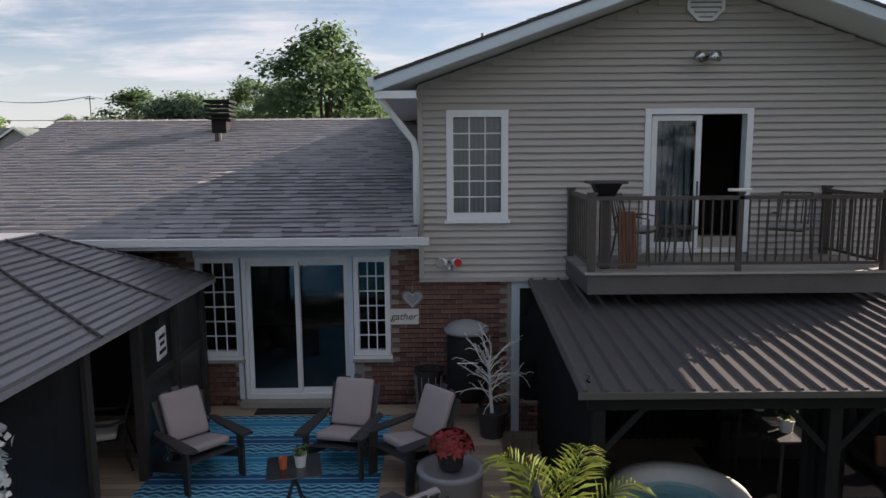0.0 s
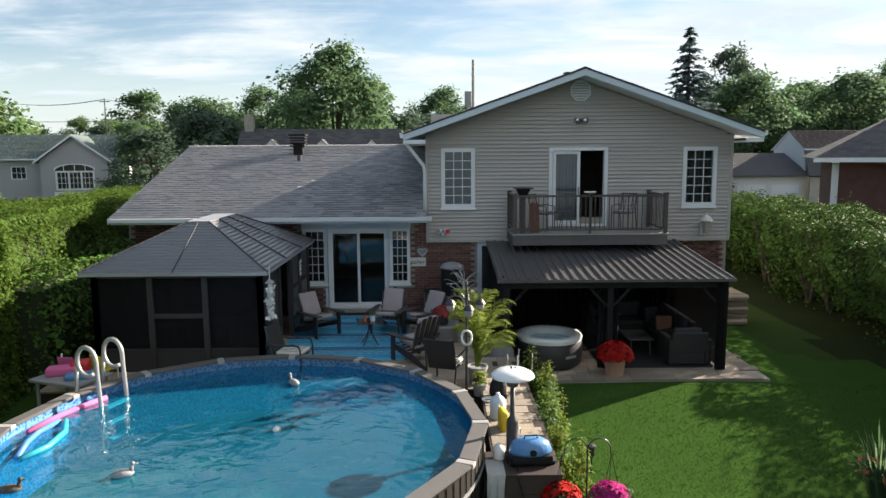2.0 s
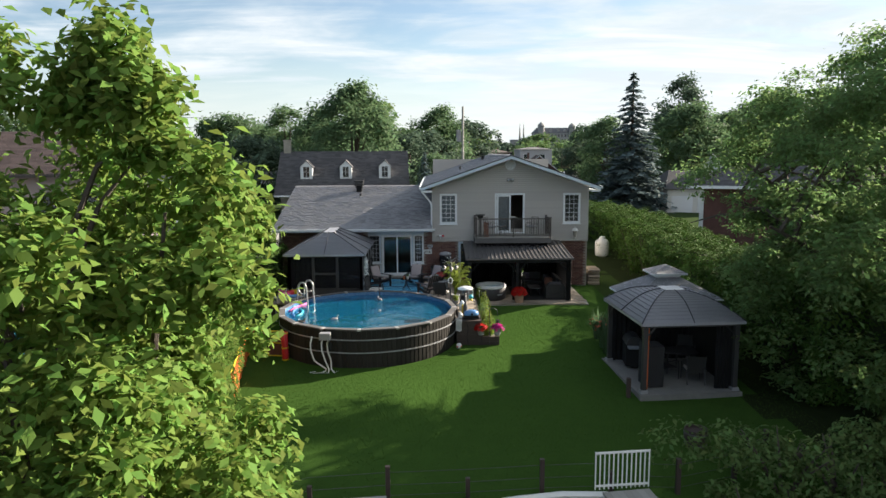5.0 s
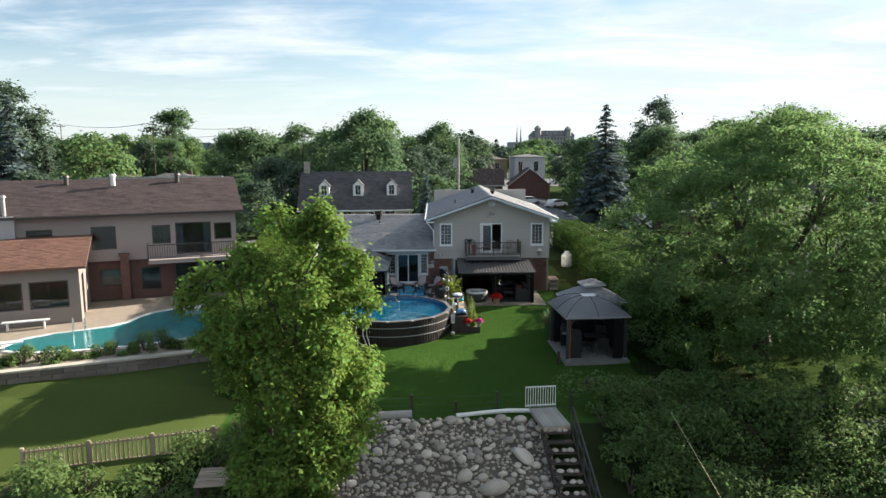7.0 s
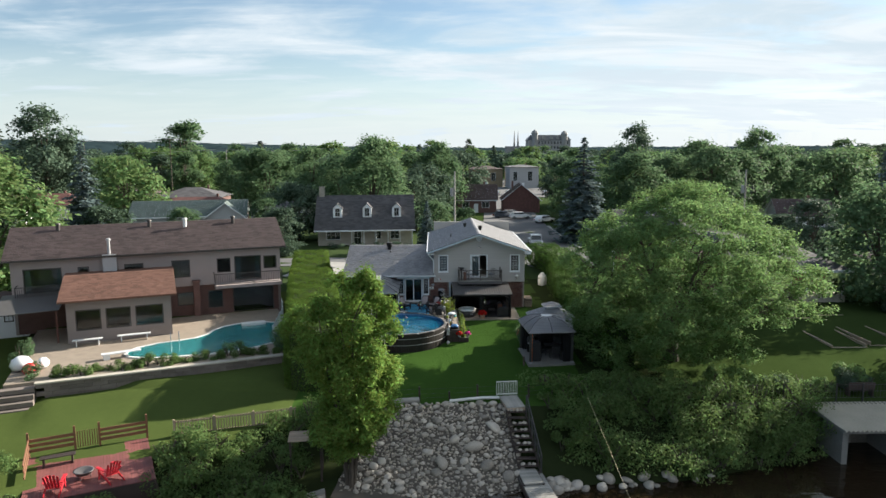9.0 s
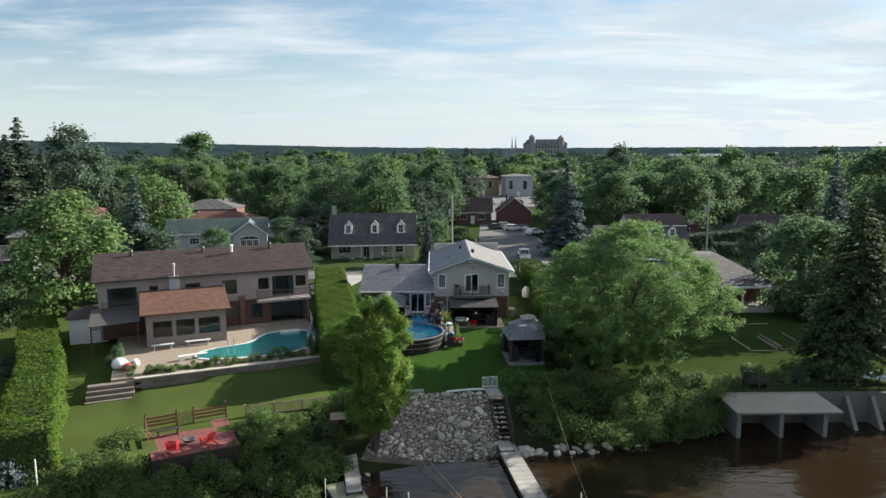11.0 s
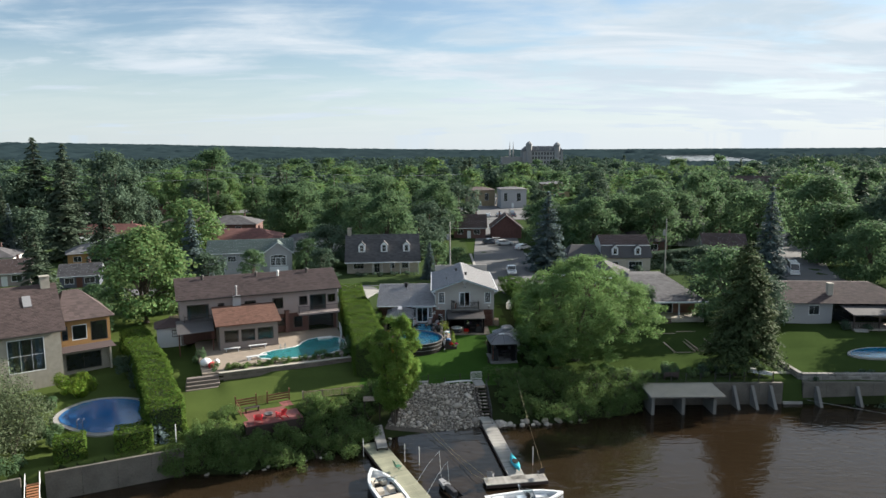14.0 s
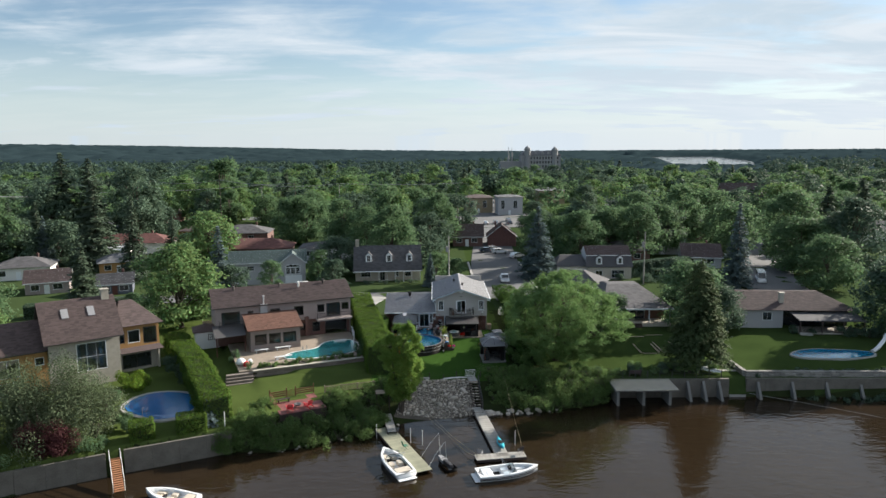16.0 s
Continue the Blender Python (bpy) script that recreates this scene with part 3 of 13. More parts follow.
    me.validate()
    me.materials.append(mat)
    if smooth:
        me.polygons.foreach_set("use_smooth", np.ones(len(faces), bool))
    ob = new(name, me)
    ob.parent = parent
    return ob


def leaf_faces(rng, centres, size, up=0.35, aspect=0.6, lean=None):
    """A folded leaf of four corners round each centre, turned at random; lean: the ways that the leaves face."""
    k = len(centres)
    nrm = rng.normal(size=(k, 3))
    nrm[:, 2] = np.abs(nrm[:, 2]) + up
    if lean is not None:
        nrm = nrm * 0.55 + lean
    nrm /= np.linalg.norm(nrm, axis=1)[:, None] + 1e-9
    a = np.cross(nrm, rng.normal(size=(k, 3)))
    a /= np.linalg.norm(a, axis=1)[:, None] + 1e-9
    b = np.cross(nrm, a)
    s = (size * rng.uniform(0.6, 1.35, k))[:, None]
    v = np.stack([centres - a * s * 0.5, centres + b * s * aspect * 0.5 + nrm * s * 0.12, centres + a * s * 0.5, centres - b * s * aspect * 0.5 + nrm * s * 0.12], axis=1).reshape(-1, 3)
    return v, np.arange(4 * k, dtype=np.int32).reshape(-1, 4)


def lobes_points(rng, lobes, count, shell=0.35):
    """Points in the outer part of a set of ellipsoids (x, y, z, rx, ry, rz), with the way out from each."""
    lobes = np.asarray(lobes, float)
    w = (lobes[:, 3] * lobes[:, 4] + lobes[:, 4] * lobes[:, 5] + lobes[:, 3] * lobes[:, 5]) ** 1.0
    pick = rng.choice(len(lobes), count, p=w / w.sum())
    d = rng.normal(size=(count, 3))
    d /= np.linalg.norm(d, axis=1)[:, None]
    r = 1 - shell * rng.random(count) ** 1.6
    return lobes[pick, :3] + d * lobes[pick, 3:] * r[:, None], d


# ---- ground, river, roads ----
WATER = -3.65
SHORE = ((-400, -150), (-90, -72), (-45, -49.2), (-31.4, -42.0), (-22, -37.4), (-17.5, -37.8), (-12, -35.4), (-6, -31.8), (-4.5, -30.6), (0, -29.0), (5, -27.7), (13, -27.2), (20, -25.0), (23, -22.3), (37, -22.3), (50, -22.9), (90, -24.5), (400, -60))
CREST = ((-400, -149), (-90, -71), (-45, -48.6), (-31.4, -41.4), (-22, -36.8), (-18, -32.4), (-12, -27.5), (-6, -23.2), (-3, -21.9), (5, -21.6), (13, -21.8), (20, -21.9), (23, -21.7), (37, -21.7), (50, -22.2), (90, -23.8), (400, -59))


def along(line, x):
    return np.interp(x, [p[0] for p in line], [p[1] for p in line])


def ease(t):
    t = np.clip(t, 0, 1)
    return t * t * (3 - 2 * t)


TERRACE = math.radians(22)
TU, TN, TO = np.array((math.cos(TERRACE), math.sin(TERRACE))), np.array((-math.sin(TERRACE), math.cos(TERRACE))), np.array((-19.5, -10.6))


BAY = ((900, 372, 470), (1100, 410, 560), (1400, 470, 690), (1800, 540, 800), (2300, 600, 960))      # y, and x from side to side


def in_bay(x, y, side=0.0):
    ys = [b[0] for b in BAY]
    return (y > ys[0] - side) & (y < ys[-1] + side) & (x > np.interp(y, ys, [b[1] for b in BAY]) - side) & (x < np.interp(y, ys, [b[2] for b in BAY]) + side)


def ground_height(x, y):
    x, y = np.asarray(x, float), np.asarray(y, float)
    z = np.interp(y, (-23, -20, -10.5, -4.6, 20, 60), (-1.3, -1.2, -0.88, -0.52, -0.55, -0.9))
    u, v = (x - TO[0]) * TU[0] + (y - TO[1]) * TU[1], (x - TO[0]) * TN[0] + (y - TO[1]) * TN[1]
    upper = ease((v + 8.2) / 0.6) * ease((8.6 - u) / 0.8) * ease((u + 10) / 0.8) * ease((24 - v) / 10)
    left = ease((-7.8 - x) / 1.5) * ease((30 - y) / 15)
    z = z * (1 - left) + left * np.where(y < -20, -1.05, -0.75)
    z = z + 0.34 * ease((v + 14.5) / 5) * ease((9 - u) / 2) * ease((u + 8.6) / 1.5) * left      # the lawn rises towards the pool terrace
    z = z * (1 - upper) + 0.1 * upper
    z = z + 0.05 * np.sin(x * 0.7 + y * 0.4) * np.sin(y * 0.55 - x * 0.2)
    crest, shore = along(CREST, x), along(SHORE, x)
    slope = np.clip((crest - y) / np.maximum(crest - shore, 0.05), 0, 1.25)
    z = np.where(y < crest, z + (WATER - 0.12 - z) * slope, z)
    z = np.where(y < shore - 0.3, np.minimum(z, WATER - 0.4 - 0.05 * np.minimum(shore - y, 30)), z)
    far = np.maximum(np.hypot(x, y - 60) - 1300, 0)
    hill = ease(far / 1500) * np.interp(x, (-2300, -1500, -1000, -380, 200), (50, 46, 34, 18, 9))
    return np.where(in_bay(x, y, 30.0), -2.0, z + np.where(y > 0, hill, 0))


def axis(dense, limit, step, grow=1.17):
    a, b = dense
    vals = list(np.arange(a, b + step, step))
    s, v = step, vals[-1]
    while v < limit:
        s *= grow
        v += s
        vals.append(v)
    s, v = step, vals[0]
    while v > -limit:
        s *= grow
        v -= s
        vals.insert(0, v)
    return np.array(vals)


gx, gy = axis((-48, 64), 4200, 0.6), axis((-52, 12), 4200, 0.45)
GX, GY = np.meshgrid(gx, gy)
GZ = ground_height(GX, GY)
gi = np.arange(GX.size).reshape(GX.shape)
quads = np.stack([gi[:-1, :-1], gi[:-1, 1:], gi[1:, 1:], gi[1:, :-1]], -1).reshape(-1, 4)
ground = tagged(raw_mesh("ground", np.stack([GX, GY, GZ], -1).reshape(-1, 3), quads, lawn_m, smooth=True), "green mown lawn ground sloping down to the river", "ground", kind="structure")
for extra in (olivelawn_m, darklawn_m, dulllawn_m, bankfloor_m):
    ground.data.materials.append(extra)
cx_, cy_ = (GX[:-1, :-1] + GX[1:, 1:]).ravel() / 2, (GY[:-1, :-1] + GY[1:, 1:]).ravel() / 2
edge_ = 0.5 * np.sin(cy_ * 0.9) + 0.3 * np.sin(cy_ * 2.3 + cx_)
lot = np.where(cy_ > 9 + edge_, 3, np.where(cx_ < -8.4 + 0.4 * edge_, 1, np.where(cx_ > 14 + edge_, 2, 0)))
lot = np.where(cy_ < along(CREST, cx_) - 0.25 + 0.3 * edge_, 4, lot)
# the deep shade beside the house is put in as a darker lawn colour
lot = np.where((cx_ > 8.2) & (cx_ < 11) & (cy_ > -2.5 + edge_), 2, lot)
lot = np.where((cx_ > 10.0 + 0.5 * edge_) & (cx_ < 15.2) & (cy_ > -19) & (cy_ < 14), 4, lot)      # bare soil under the boundary hedge, its shade put into the dark colour
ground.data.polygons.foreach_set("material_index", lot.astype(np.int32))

bm = bmesh.new()
slab(bm, [(-4200, -4200, WATER - 0.5), (4200, -4200, WATER - 0.5), (4200, 10, WATER - 0.5), (-4200, 10, WATER - 0.5)], (0, 0, 0.5))
tagged(part("water", bm, river_m), "brown murky river water with faint ripples", "river", kind="structure")

bm = bmesh.new()      # a far bay of the river, bright under the sky
slab(bm, [(x0, y, 1.5) for y, x0, x1 in BAY] + [(x1, y, 1.5) for y, x0, x1 in BAY[::-1]], (0, 0, 0.4))
tagged(part("water", bm, river_m), "distant pale bay of the river among woods", "water", kind="structure")


def ribbon(name, line, width, mat, label, category, lift=0.03):
    """A road of even width along a line of points on the ground."""
    pts = []
    for (x0, y0), (x1, y1) in zip(line, line[1:]):
        k = max(2, int(math.hypot(x1 - x0, y1 - y0) / 3))
        pts += [(x0 + (x1 - x0) * i / k, y0 + (y1 - y0) * i / k) for i in range(k)]
    pts.append(line[-1])
    bm, rows = bmesh.new(), []
    for i, (x, y) in enumerate(pts):
        a, b = pts[max(i - 1, 0)], pts[min(i + 1, len(pts) - 1)]
        d = Vector((b[0] - a[0], b[1] - a[1])).normalized()
        w = width[0] + (width[1] - width[0]) * i / (len(pts) - 1)
        row = []
        for s in (-0.5, 0.5):
            px, py = x - d.y * w * s, y + d.x * w * s
            row.append((px, py, float(ground_height(px, py)) + lift))
        rows.append([bm.verts.new(p) for p in row] + [bm.verts.new((p[0], p[1], p[2] - 0.3)) for p in row])
    for a, b in zip(rows, rows[1:]):
        for i, j in ((0, 1), (1, 3), (3, 2), (2, 0)):
            bm.faces.new((a[i], a[j], b[j], b[i]))
    bm.faces.new((rows[0][0], rows[0][1], rows[0][3], rows[0][2]))
    bm.faces.new((rows[-1][0], rows[-1][2], rows[-1][3], rows[-1][1]))
    return tagged(part(name, bm, mat), label, category, kind="structure")


ribbon("road", [(14, 22), (14.5, 45), (15.5, 70), (17.5, 100), (20, 135)], (13, 11), asphalt_m, "grey asphalt street with a wide turning end", "road", 0.06)
ribbon("road", [(-70, 25), (-30, 27.5), (0, 28), (16, 30)], (6.5, 6.5), asphalt_m, "grey asphalt side street behind the houses", "road", 0.03)
ribbon("road", [(20, 110), (24, 180), (30, 320)], (12, 12), asphalt_m, "grey asphalt street running off between houses", "road", 0.09)
ribbon("road", [(66, 14), (75, 45), (89, 74), (104, 110), (130, 190)], (11, 10), asphalt_m, "grey asphalt street beside the trees", "road", 0.05)
ribbon("road", [(-300, 205), (-60, 190), (110, 205), (320, 250)], (14, 14), asphalt_m, "wide main road far behind the houses", "road", 0.06)
for line, w in (([(8.6, 21.5), (8.6, 70)], 0.5), ([(21.2, 34), (21.8, 70)], 0.5)):
    ribbon("kerb", line, (w, w), concrete_m, "pale concrete kerb beside the street", "kerb", 0.14)
ribbon("pavement", [(-15, 17), (-12, 27)], (5.5, 5.5), concrete_m, "pale concrete driveway beside the house", "driveway", 0.05)

# car park of the far shops
bm = bmesh.new()
slab(bm, [(10, 150, -0.86), (75, 150, -0.86), (80, 188, -0.86), (5, 188, -0.86)], (0, 0, 0.1))
tagged(part("pavement", bm, asphalt_m), "grey asphalt car park in the distance", "car park", kind="structure")

# far woods: one rolling canopy out to the horizon, with haze in its colour
rngw = np.random.default_rng(5)


def canopy(name, xs, ys, low, high, label):
    X, Y = np.meshgrid(xs, ys)
    X = X + rngw.uniform(-0.4, 0.4, X.shape) * (xs[1] - xs[0])
    Y = Y + rngw.uniform(-0.4, 0.4, Y.shape) * (ys[1] - ys[0])
    Z = ground_height(X, Y) + rngw.uniform(low, high, X.shape)
    patch = np.sin(X * 0.011 + 1.3) * np.sin(Y * 0.014) + 0.5 * np.sin(X * 0.031 + Y * 0.02)
    Z = Z + 1.5 * patch
    Z = np.where(in_bay(X, Y, 4.0), 0.0, Z)
    Z[:2], Z[-1] = -6.0, -6.0
    i = np.arange(X.size).reshape(X.shape)
    q = np.stack([i[:-1, :-1], i[:-1, 1:], i[1:, 1:], i[1:, :-1]], -1).reshape(-1, 4)
    return tagged(raw_mesh(name, np.stack([X, Y, Z], -1).reshape(-1, 3), q, woods_m), label, "woods", kind="stuff")


canopy("far_woods", np.arange(-1000, 1200, 7.0), np.arange(440, 1130, 7.0), 2, 8, "hazy dark green mixed woods beyond the town")
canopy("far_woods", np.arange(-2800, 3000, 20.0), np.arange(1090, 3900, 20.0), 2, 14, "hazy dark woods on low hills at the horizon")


# ---- the main house ----
def panel_with_holes(bm, x0, x1, z0, z1, y0, y1, holes):
    """A wall in the xz plane with rectangular holes (x0, x1, z0, z1) that go through it."""
    xs = sorted({x0, x1, *[h for q in holes for h in q[:2] if x0 < h < x1]})
    for a, b in zip(xs, xs[1:]):
        mid = (a + b) / 2
        cuts = sorted((h[2], h[3]) for h in holes if h[0] < mid < h[1])
        z = z0
        for c, d in cuts:
            if c > z:
                box(bm, a, b, y0, y1, z, min(c, z1))
            z = max(z, d)
        if z < z1:
            box(bm, a, b, y0, y1, z, z1)
    bmesh.ops.remove_doubles(bm, verts=bm.verts[:], dist=0.0005)
    return bm


def shingle_slope(name, parent, x0, x1, foot, head, rows, width, mat, lift=0.012, single=None):
    """Overlapping shingles on a slope between its foot line (y, z) and its head line, in one mesh; those within single (x0, x1, rows) are pieces."""
    pieces = []
    rng = np.random.default_rng(int(abs(x0 * 37 + foot[0] * 11)) + rows)
    fy, fz = foot
    hy, hz = head
    length = math.hypot(hy - fy, hz - fz)
    sy, sz = (hy - fy) / length, (hz - fz) / length
    ny, nz = (-sz, sy) if sy > 0 else (sz, -sy)
    V, Fc = [], []
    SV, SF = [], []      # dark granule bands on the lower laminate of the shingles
    ty, tz = math.cos(math.atan2(sz, sy) - 0.03), math.sin(math.atan2(sz, sy) - 0.03)
    for r in range(rows):
        d0, d1 = length * r / rows, min(length, length * (r + 1.12) / rows)
        x = x0 - rng.random() * width
        while x < x1:
            run = (0.16, 0.19, 0.22, 0.25, 0.28)[int(rng.integers(5))] + 0.004 if single else width * rng.uniform(0.75, 1.25)
            a, b = max(x, x0), min(x + run, x1)
            t = lift * rng.uniform(0.6, 1.7)
            if single:
                t = lift * (0.7 if rng.random() < 0.5 else 1.5)
            if single and b - a > 0.03 and single[0] < (a + b) / 2 < single[1] and r < single[2]:
                pieces.append((a, b - a - 0.004, d0, t))
            elif b - a > 0.03:
                k = len(V)
                e = 0.002 if single else 0.008
                V += [(a + e, fy + sy * d0 + ny * t, fz + sz * d0 + nz * t), (b - e, fy + sy * d0 + ny * t, fz + sz * d0 + nz * t), (b - e, fy + sy * d1 + ny * 0.003, fz + sz * d1 + nz * 0.003), (a + e, fy + sy * d1 + ny * 0.003, fz + sz * d1 + nz * 0.003), (a + e, fy + sy * d0, fz + sz * d0), (b - e, fy + sy * d0, fz + sz * d0)]
                Fc += [(k, k + 1, k + 2, k + 3), (k + 4, k + 5, k + 1, k)]
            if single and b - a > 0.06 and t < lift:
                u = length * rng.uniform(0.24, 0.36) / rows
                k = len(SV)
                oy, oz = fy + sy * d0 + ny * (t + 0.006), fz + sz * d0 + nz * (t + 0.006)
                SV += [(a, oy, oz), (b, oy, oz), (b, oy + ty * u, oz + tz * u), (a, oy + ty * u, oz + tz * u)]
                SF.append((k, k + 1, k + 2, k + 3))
            x = b if b > x else x + width
    ob = raw_mesh(name, V, Fc, mat, parent)
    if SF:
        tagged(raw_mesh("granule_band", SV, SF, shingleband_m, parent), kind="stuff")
    if pieces:
        sizes = []
        for w in (0.16, 0.19, 0.22, 0.25, 0.28):
            bm = bmesh.new()
            box(bm, 0, w, 0, length * 1.1 / rows, -0.005, 0)
            sizes.append((w, piece_mesh("shingle", bm, shinglepiece_m)))
        tilt = Matrix.Rotation(math.atan2(sz, sy) - 0.07, 4, "X")
        for a, w, d0, t in pieces:
            me = min(sizes, key=lambda q: abs(q[0] - w))[1]
            shared("shingle", me, parent, Matrix.Translation((a + 0.002, fy + sy * d0 + ny * t, fz + sz * d0 + nz * t)) @ tilt)
    return tagged(ob, kind="stuff")


def side_slope(name, parent, y0, y1, foot, head, rows, width, mat):
    """The same on a slope that falls along x: foot and head are (x, z)."""
    ob = shingle_slope(name, parent, 0, y1 - y0, foot, head, rows, width, mat)
    # turn the local x run to y and the local y run to x
    me = ob.data
    co = np.empty(len(me.vertices) * 3, np.float32)
    me.vertices.foreach_get("co", co)
    co = co.reshape(-1, 3)
    me.vertices.foreach_set("co", np.stack([co[:, 1], y0 + co[:, 0], co[:, 2]], -1).ravel())
    me.update()
    return ob


def sash_window(parent, x0, x1, z0, z1, y, cols, rows, border=0.085, name="window", frame=None, glass=None, bar=0.018, sill=True):
    """A window seen from -y: frame, glazing bars and pane."""
    frame, glass = frame or white_m, glass or glass_m
    w = thing(name, "", "", (x0, y, z0))
    w.parent = parent
    W, H = x1 - x0, z1 - z0
    bm = bmesh.new()
    for a in ((0, W, 0, border), (0, W, H - border, H), (0, border, border, H - border), (W - border, W, border, H - border)):
        box(bm, a[0], a[1], -0.035, 0.09, a[2], a[3])
    part("window_frame", bm, frame, w)
    for i in range(1, cols):
        x = border + (W - 2 * border) * i / cols
        bm = bmesh.new()
        box(bm, x - bar / 2, x + bar / 2, 0.018, 0.040, border, H - border)
        part("glazing_bar", bm, frame, w)
    for i in range(1, rows):
        z = border + (H - 2 * border) * i / rows
        bm = bmesh.new()
        box(bm, border, W - border, 0.016, 0.042, z - bar / 2, z + bar / 2)
        part("glazing_bar", bm, frame, w)
    bm = bmesh.new()
    box(bm, border - 0.005, W - border + 0.005, 0.045, 0.053, border - 0.005, H - border + 0.005)
    part("pane", bm, glass, w)
    if sill:
        bm = bmesh.new()
        box(bm, -0.03, W + 0.03, -0.07, 0.0, -0.05, -0.002)
        part("window_sill", bm, frame, w)
    return w


house = thing("house", "split-level house in taupe siding and red brick with grey shingle roofs", "house")
W1, W2, DOOR = (0.40, 1.29, 2.82, 4.39), (6.79, 7.69, 2.82, 4.39), (3.25, 4.80, 2.31, 4.39)
EAVE_X0, EAVE_X1, RIDGE_X, EAVE_Z, RIDGE_Z, RAKE_Y, BACK_Y = -0.55, 8.55, 4.0, 4.78, 6.36, -0.77, 13.8
PITCH = (RIDGE_Z - EAVE_Z) / (RIDGE_X - EAVE_X0)


def roof_z(x):
    return RIDGE_Z - PITCH * abs(x - RIDGE_X)


# upper back wall with its siding
bm = bmesh.new()
panel_with_holes(bm, 0.0, 8.1, 1.95, 4.72, 0.03, 0.2, (W1, W2, DOOR))
slab(bm, [(0, 0.03, 4.72), (8.1, 0.03, 4.72), (8.1, 0.03, roof_z(8.1) - 0.22), (RIDGE_X, 0.03, RIDGE_Z - 0.22), (0, 0.03, roof_z(0) - 0.22)], (0, 0.17, 0))
upper_wall = part("wall", bm, siding_m, house, "taupe vinyl clapboard wall")
COURSE = 0.1015
z, count = 1.95, 0
while z < RIDGE_Z - 0.3:
    top = z + COURSE
    inset = max(0.0, (top - (roof_z(0) - 0.24)) / PITCH) if top > roof_z(0) - 0.24 else 0.0
    spans = [(0.0 + inset, 8.1 - inset)]
    for h in (W1, W2, DOOR):
        if z + 0.02 < h[3] and top - 0.02 > h[2]:
            spans = [q for a, b in spans for q in ((a, min(b, h[0])), (max(a, h[1]), b)) if q[1] - q[0] > 0.02]
    for a, b in spans:
        bm = bmesh.new()
        slab(bm, [(a, 0.028, z + 0.004), (a, -0.018, z), (a, -0.020, z + 0.014), (a, 0.016, top), (a, 0.028, top)], (b - a, 0, 0))
        part("siding_board", bm, siding_m, upper_wall)
    z, count = top, count + 1
bm = bmesh.new()
for x in (-0.012, 8.042):
    box(bm, x, x + 0.07, -0.02, 0.05, 1.93, 4.74)
box(bm, -0.012, 8.112, -0.02, 0.05, 1.9, 1.948)
part("corner_trim", bm, siding_m, house)
bm = bmesh.new()      # the other walls of the tall part, with its floors
box(bm, 0.0, 0.18, 0.2, 13.3, 1.95, roof_z(0) - 0.25)
box(bm, 7.92, 8.1, 0.2, 13.3, -0.6, roof_z(0) - 0.25)
box(bm, 0.0, 8.1, 13.1, 13.3, -0.6, 6.0)
part("wall", bm, siding_m, house, "taupe vinyl clapboard side walls")
for nm, q in (("room_floor", (0.18, 7.92, 0.2, 13.1, 2.05, 2.25)), ("room_ceiling", (0.18, 7.92, 0.2, 13.1, 4.70, 4.78)), ("partition", (0.18, 7.92, 3.4, 3.5, 2.25, 4.70)), ("partition", (2.0, 2.1, 0.2, 3.4, 2.25, 4.70)), ("partition", (6.0, 6.1, 0.2, 3.4, 2.25, 4.70))):
    bm = bmesh.new()
    box(bm, *q)
    part(nm, bm, room_m, house)

# roof of the tall part
for side in (-1, 1):
    ex = EAVE_X0 if side < 0 else EAVE_X1
    ez = roof_z(ex)
    bm = bmesh.new()
    slab(bm, [(ex, RAKE_Y, ez - 0.02), (RIDGE_X, RAKE_Y, RIDGE_Z - 0.02), (RIDGE_X, BACK_Y, RIDGE_Z - 0.02), (ex, BACK_Y, ez - 0.02)], (0, 0, -0.14))
    roof = part("roof", bm, white_m, house, "grey shingle gable roof with white fascia")
    # the slope that faces the sun gets the darker copy, against its glare
    side_slope("shingle_field", roof, RAKE_Y - 0.03, BACK_Y, (ex, ez), (RIDGE_X, RIDGE_Z), 34, 0.32, shingledim_m if side > 0 else shinglej_m)
    bm = bmesh.new()
    slab(bm, [(ex, RAKE_Y - 0.03, ez - 0.19), (ex, RAKE_Y - 0.03, ez - 0.045), (RIDGE_X, RAKE_Y - 0.03, RIDGE_Z - 0.045), (RIDGE_X, RAKE_Y - 0.03, RIDGE_Z - 0.19)], (0, 0.028, 0))
    part("rake_fascia", bm, paleblue_m, house, "pale aluminium rake fascia")
    bm = bmesh.new()
    slab(bm, [(ex, RAKE_Y - 0.045, ez - 0.044), (ex, RAKE_Y - 0.045, ez - 0.002), (RIDGE_X, RAKE_Y - 0.045, RIDGE_Z - 0.002), (RIDGE_X, RAKE_Y - 0.045, RIDGE_Z - 0.044)], (0, 0.042, 0))
    part("shingle_edge", bm, dkshingle_edge_m, house, "dark cut edge of the shingles")
    bm = bmesh.new()
    slab(bm, [(ex, RAKE_Y, ez - 0.20), (RIDGE_X, RAKE_Y, RIDGE_Z - 0.20), (RIDGE_X, 0.02, RIDGE_Z - 0.20), (ex, 0.02, ez - 0.20)], (0, 0, 0.03))
    part("soffit", bm, white_m, house)
    bm = bmesh.new()      # eave fascia and gutter
    slab(bm, [(ex, RAKE_Y, ez), (ex + 0.1 * side, RAKE_Y, ez), (ex + 0.08 * side, RAKE_Y, ez - 0.12), (ex, RAKE_Y, ez - 0.13)], (0, BACK_Y - RAKE_Y, 0))
    part("gutter", bm, white_m, house, "white eave gutter")
    bm = bmesh.new()      # flat return under the eave
    x0, x1 = (ex, 0.0) if side < 0 else (8.1, ex)
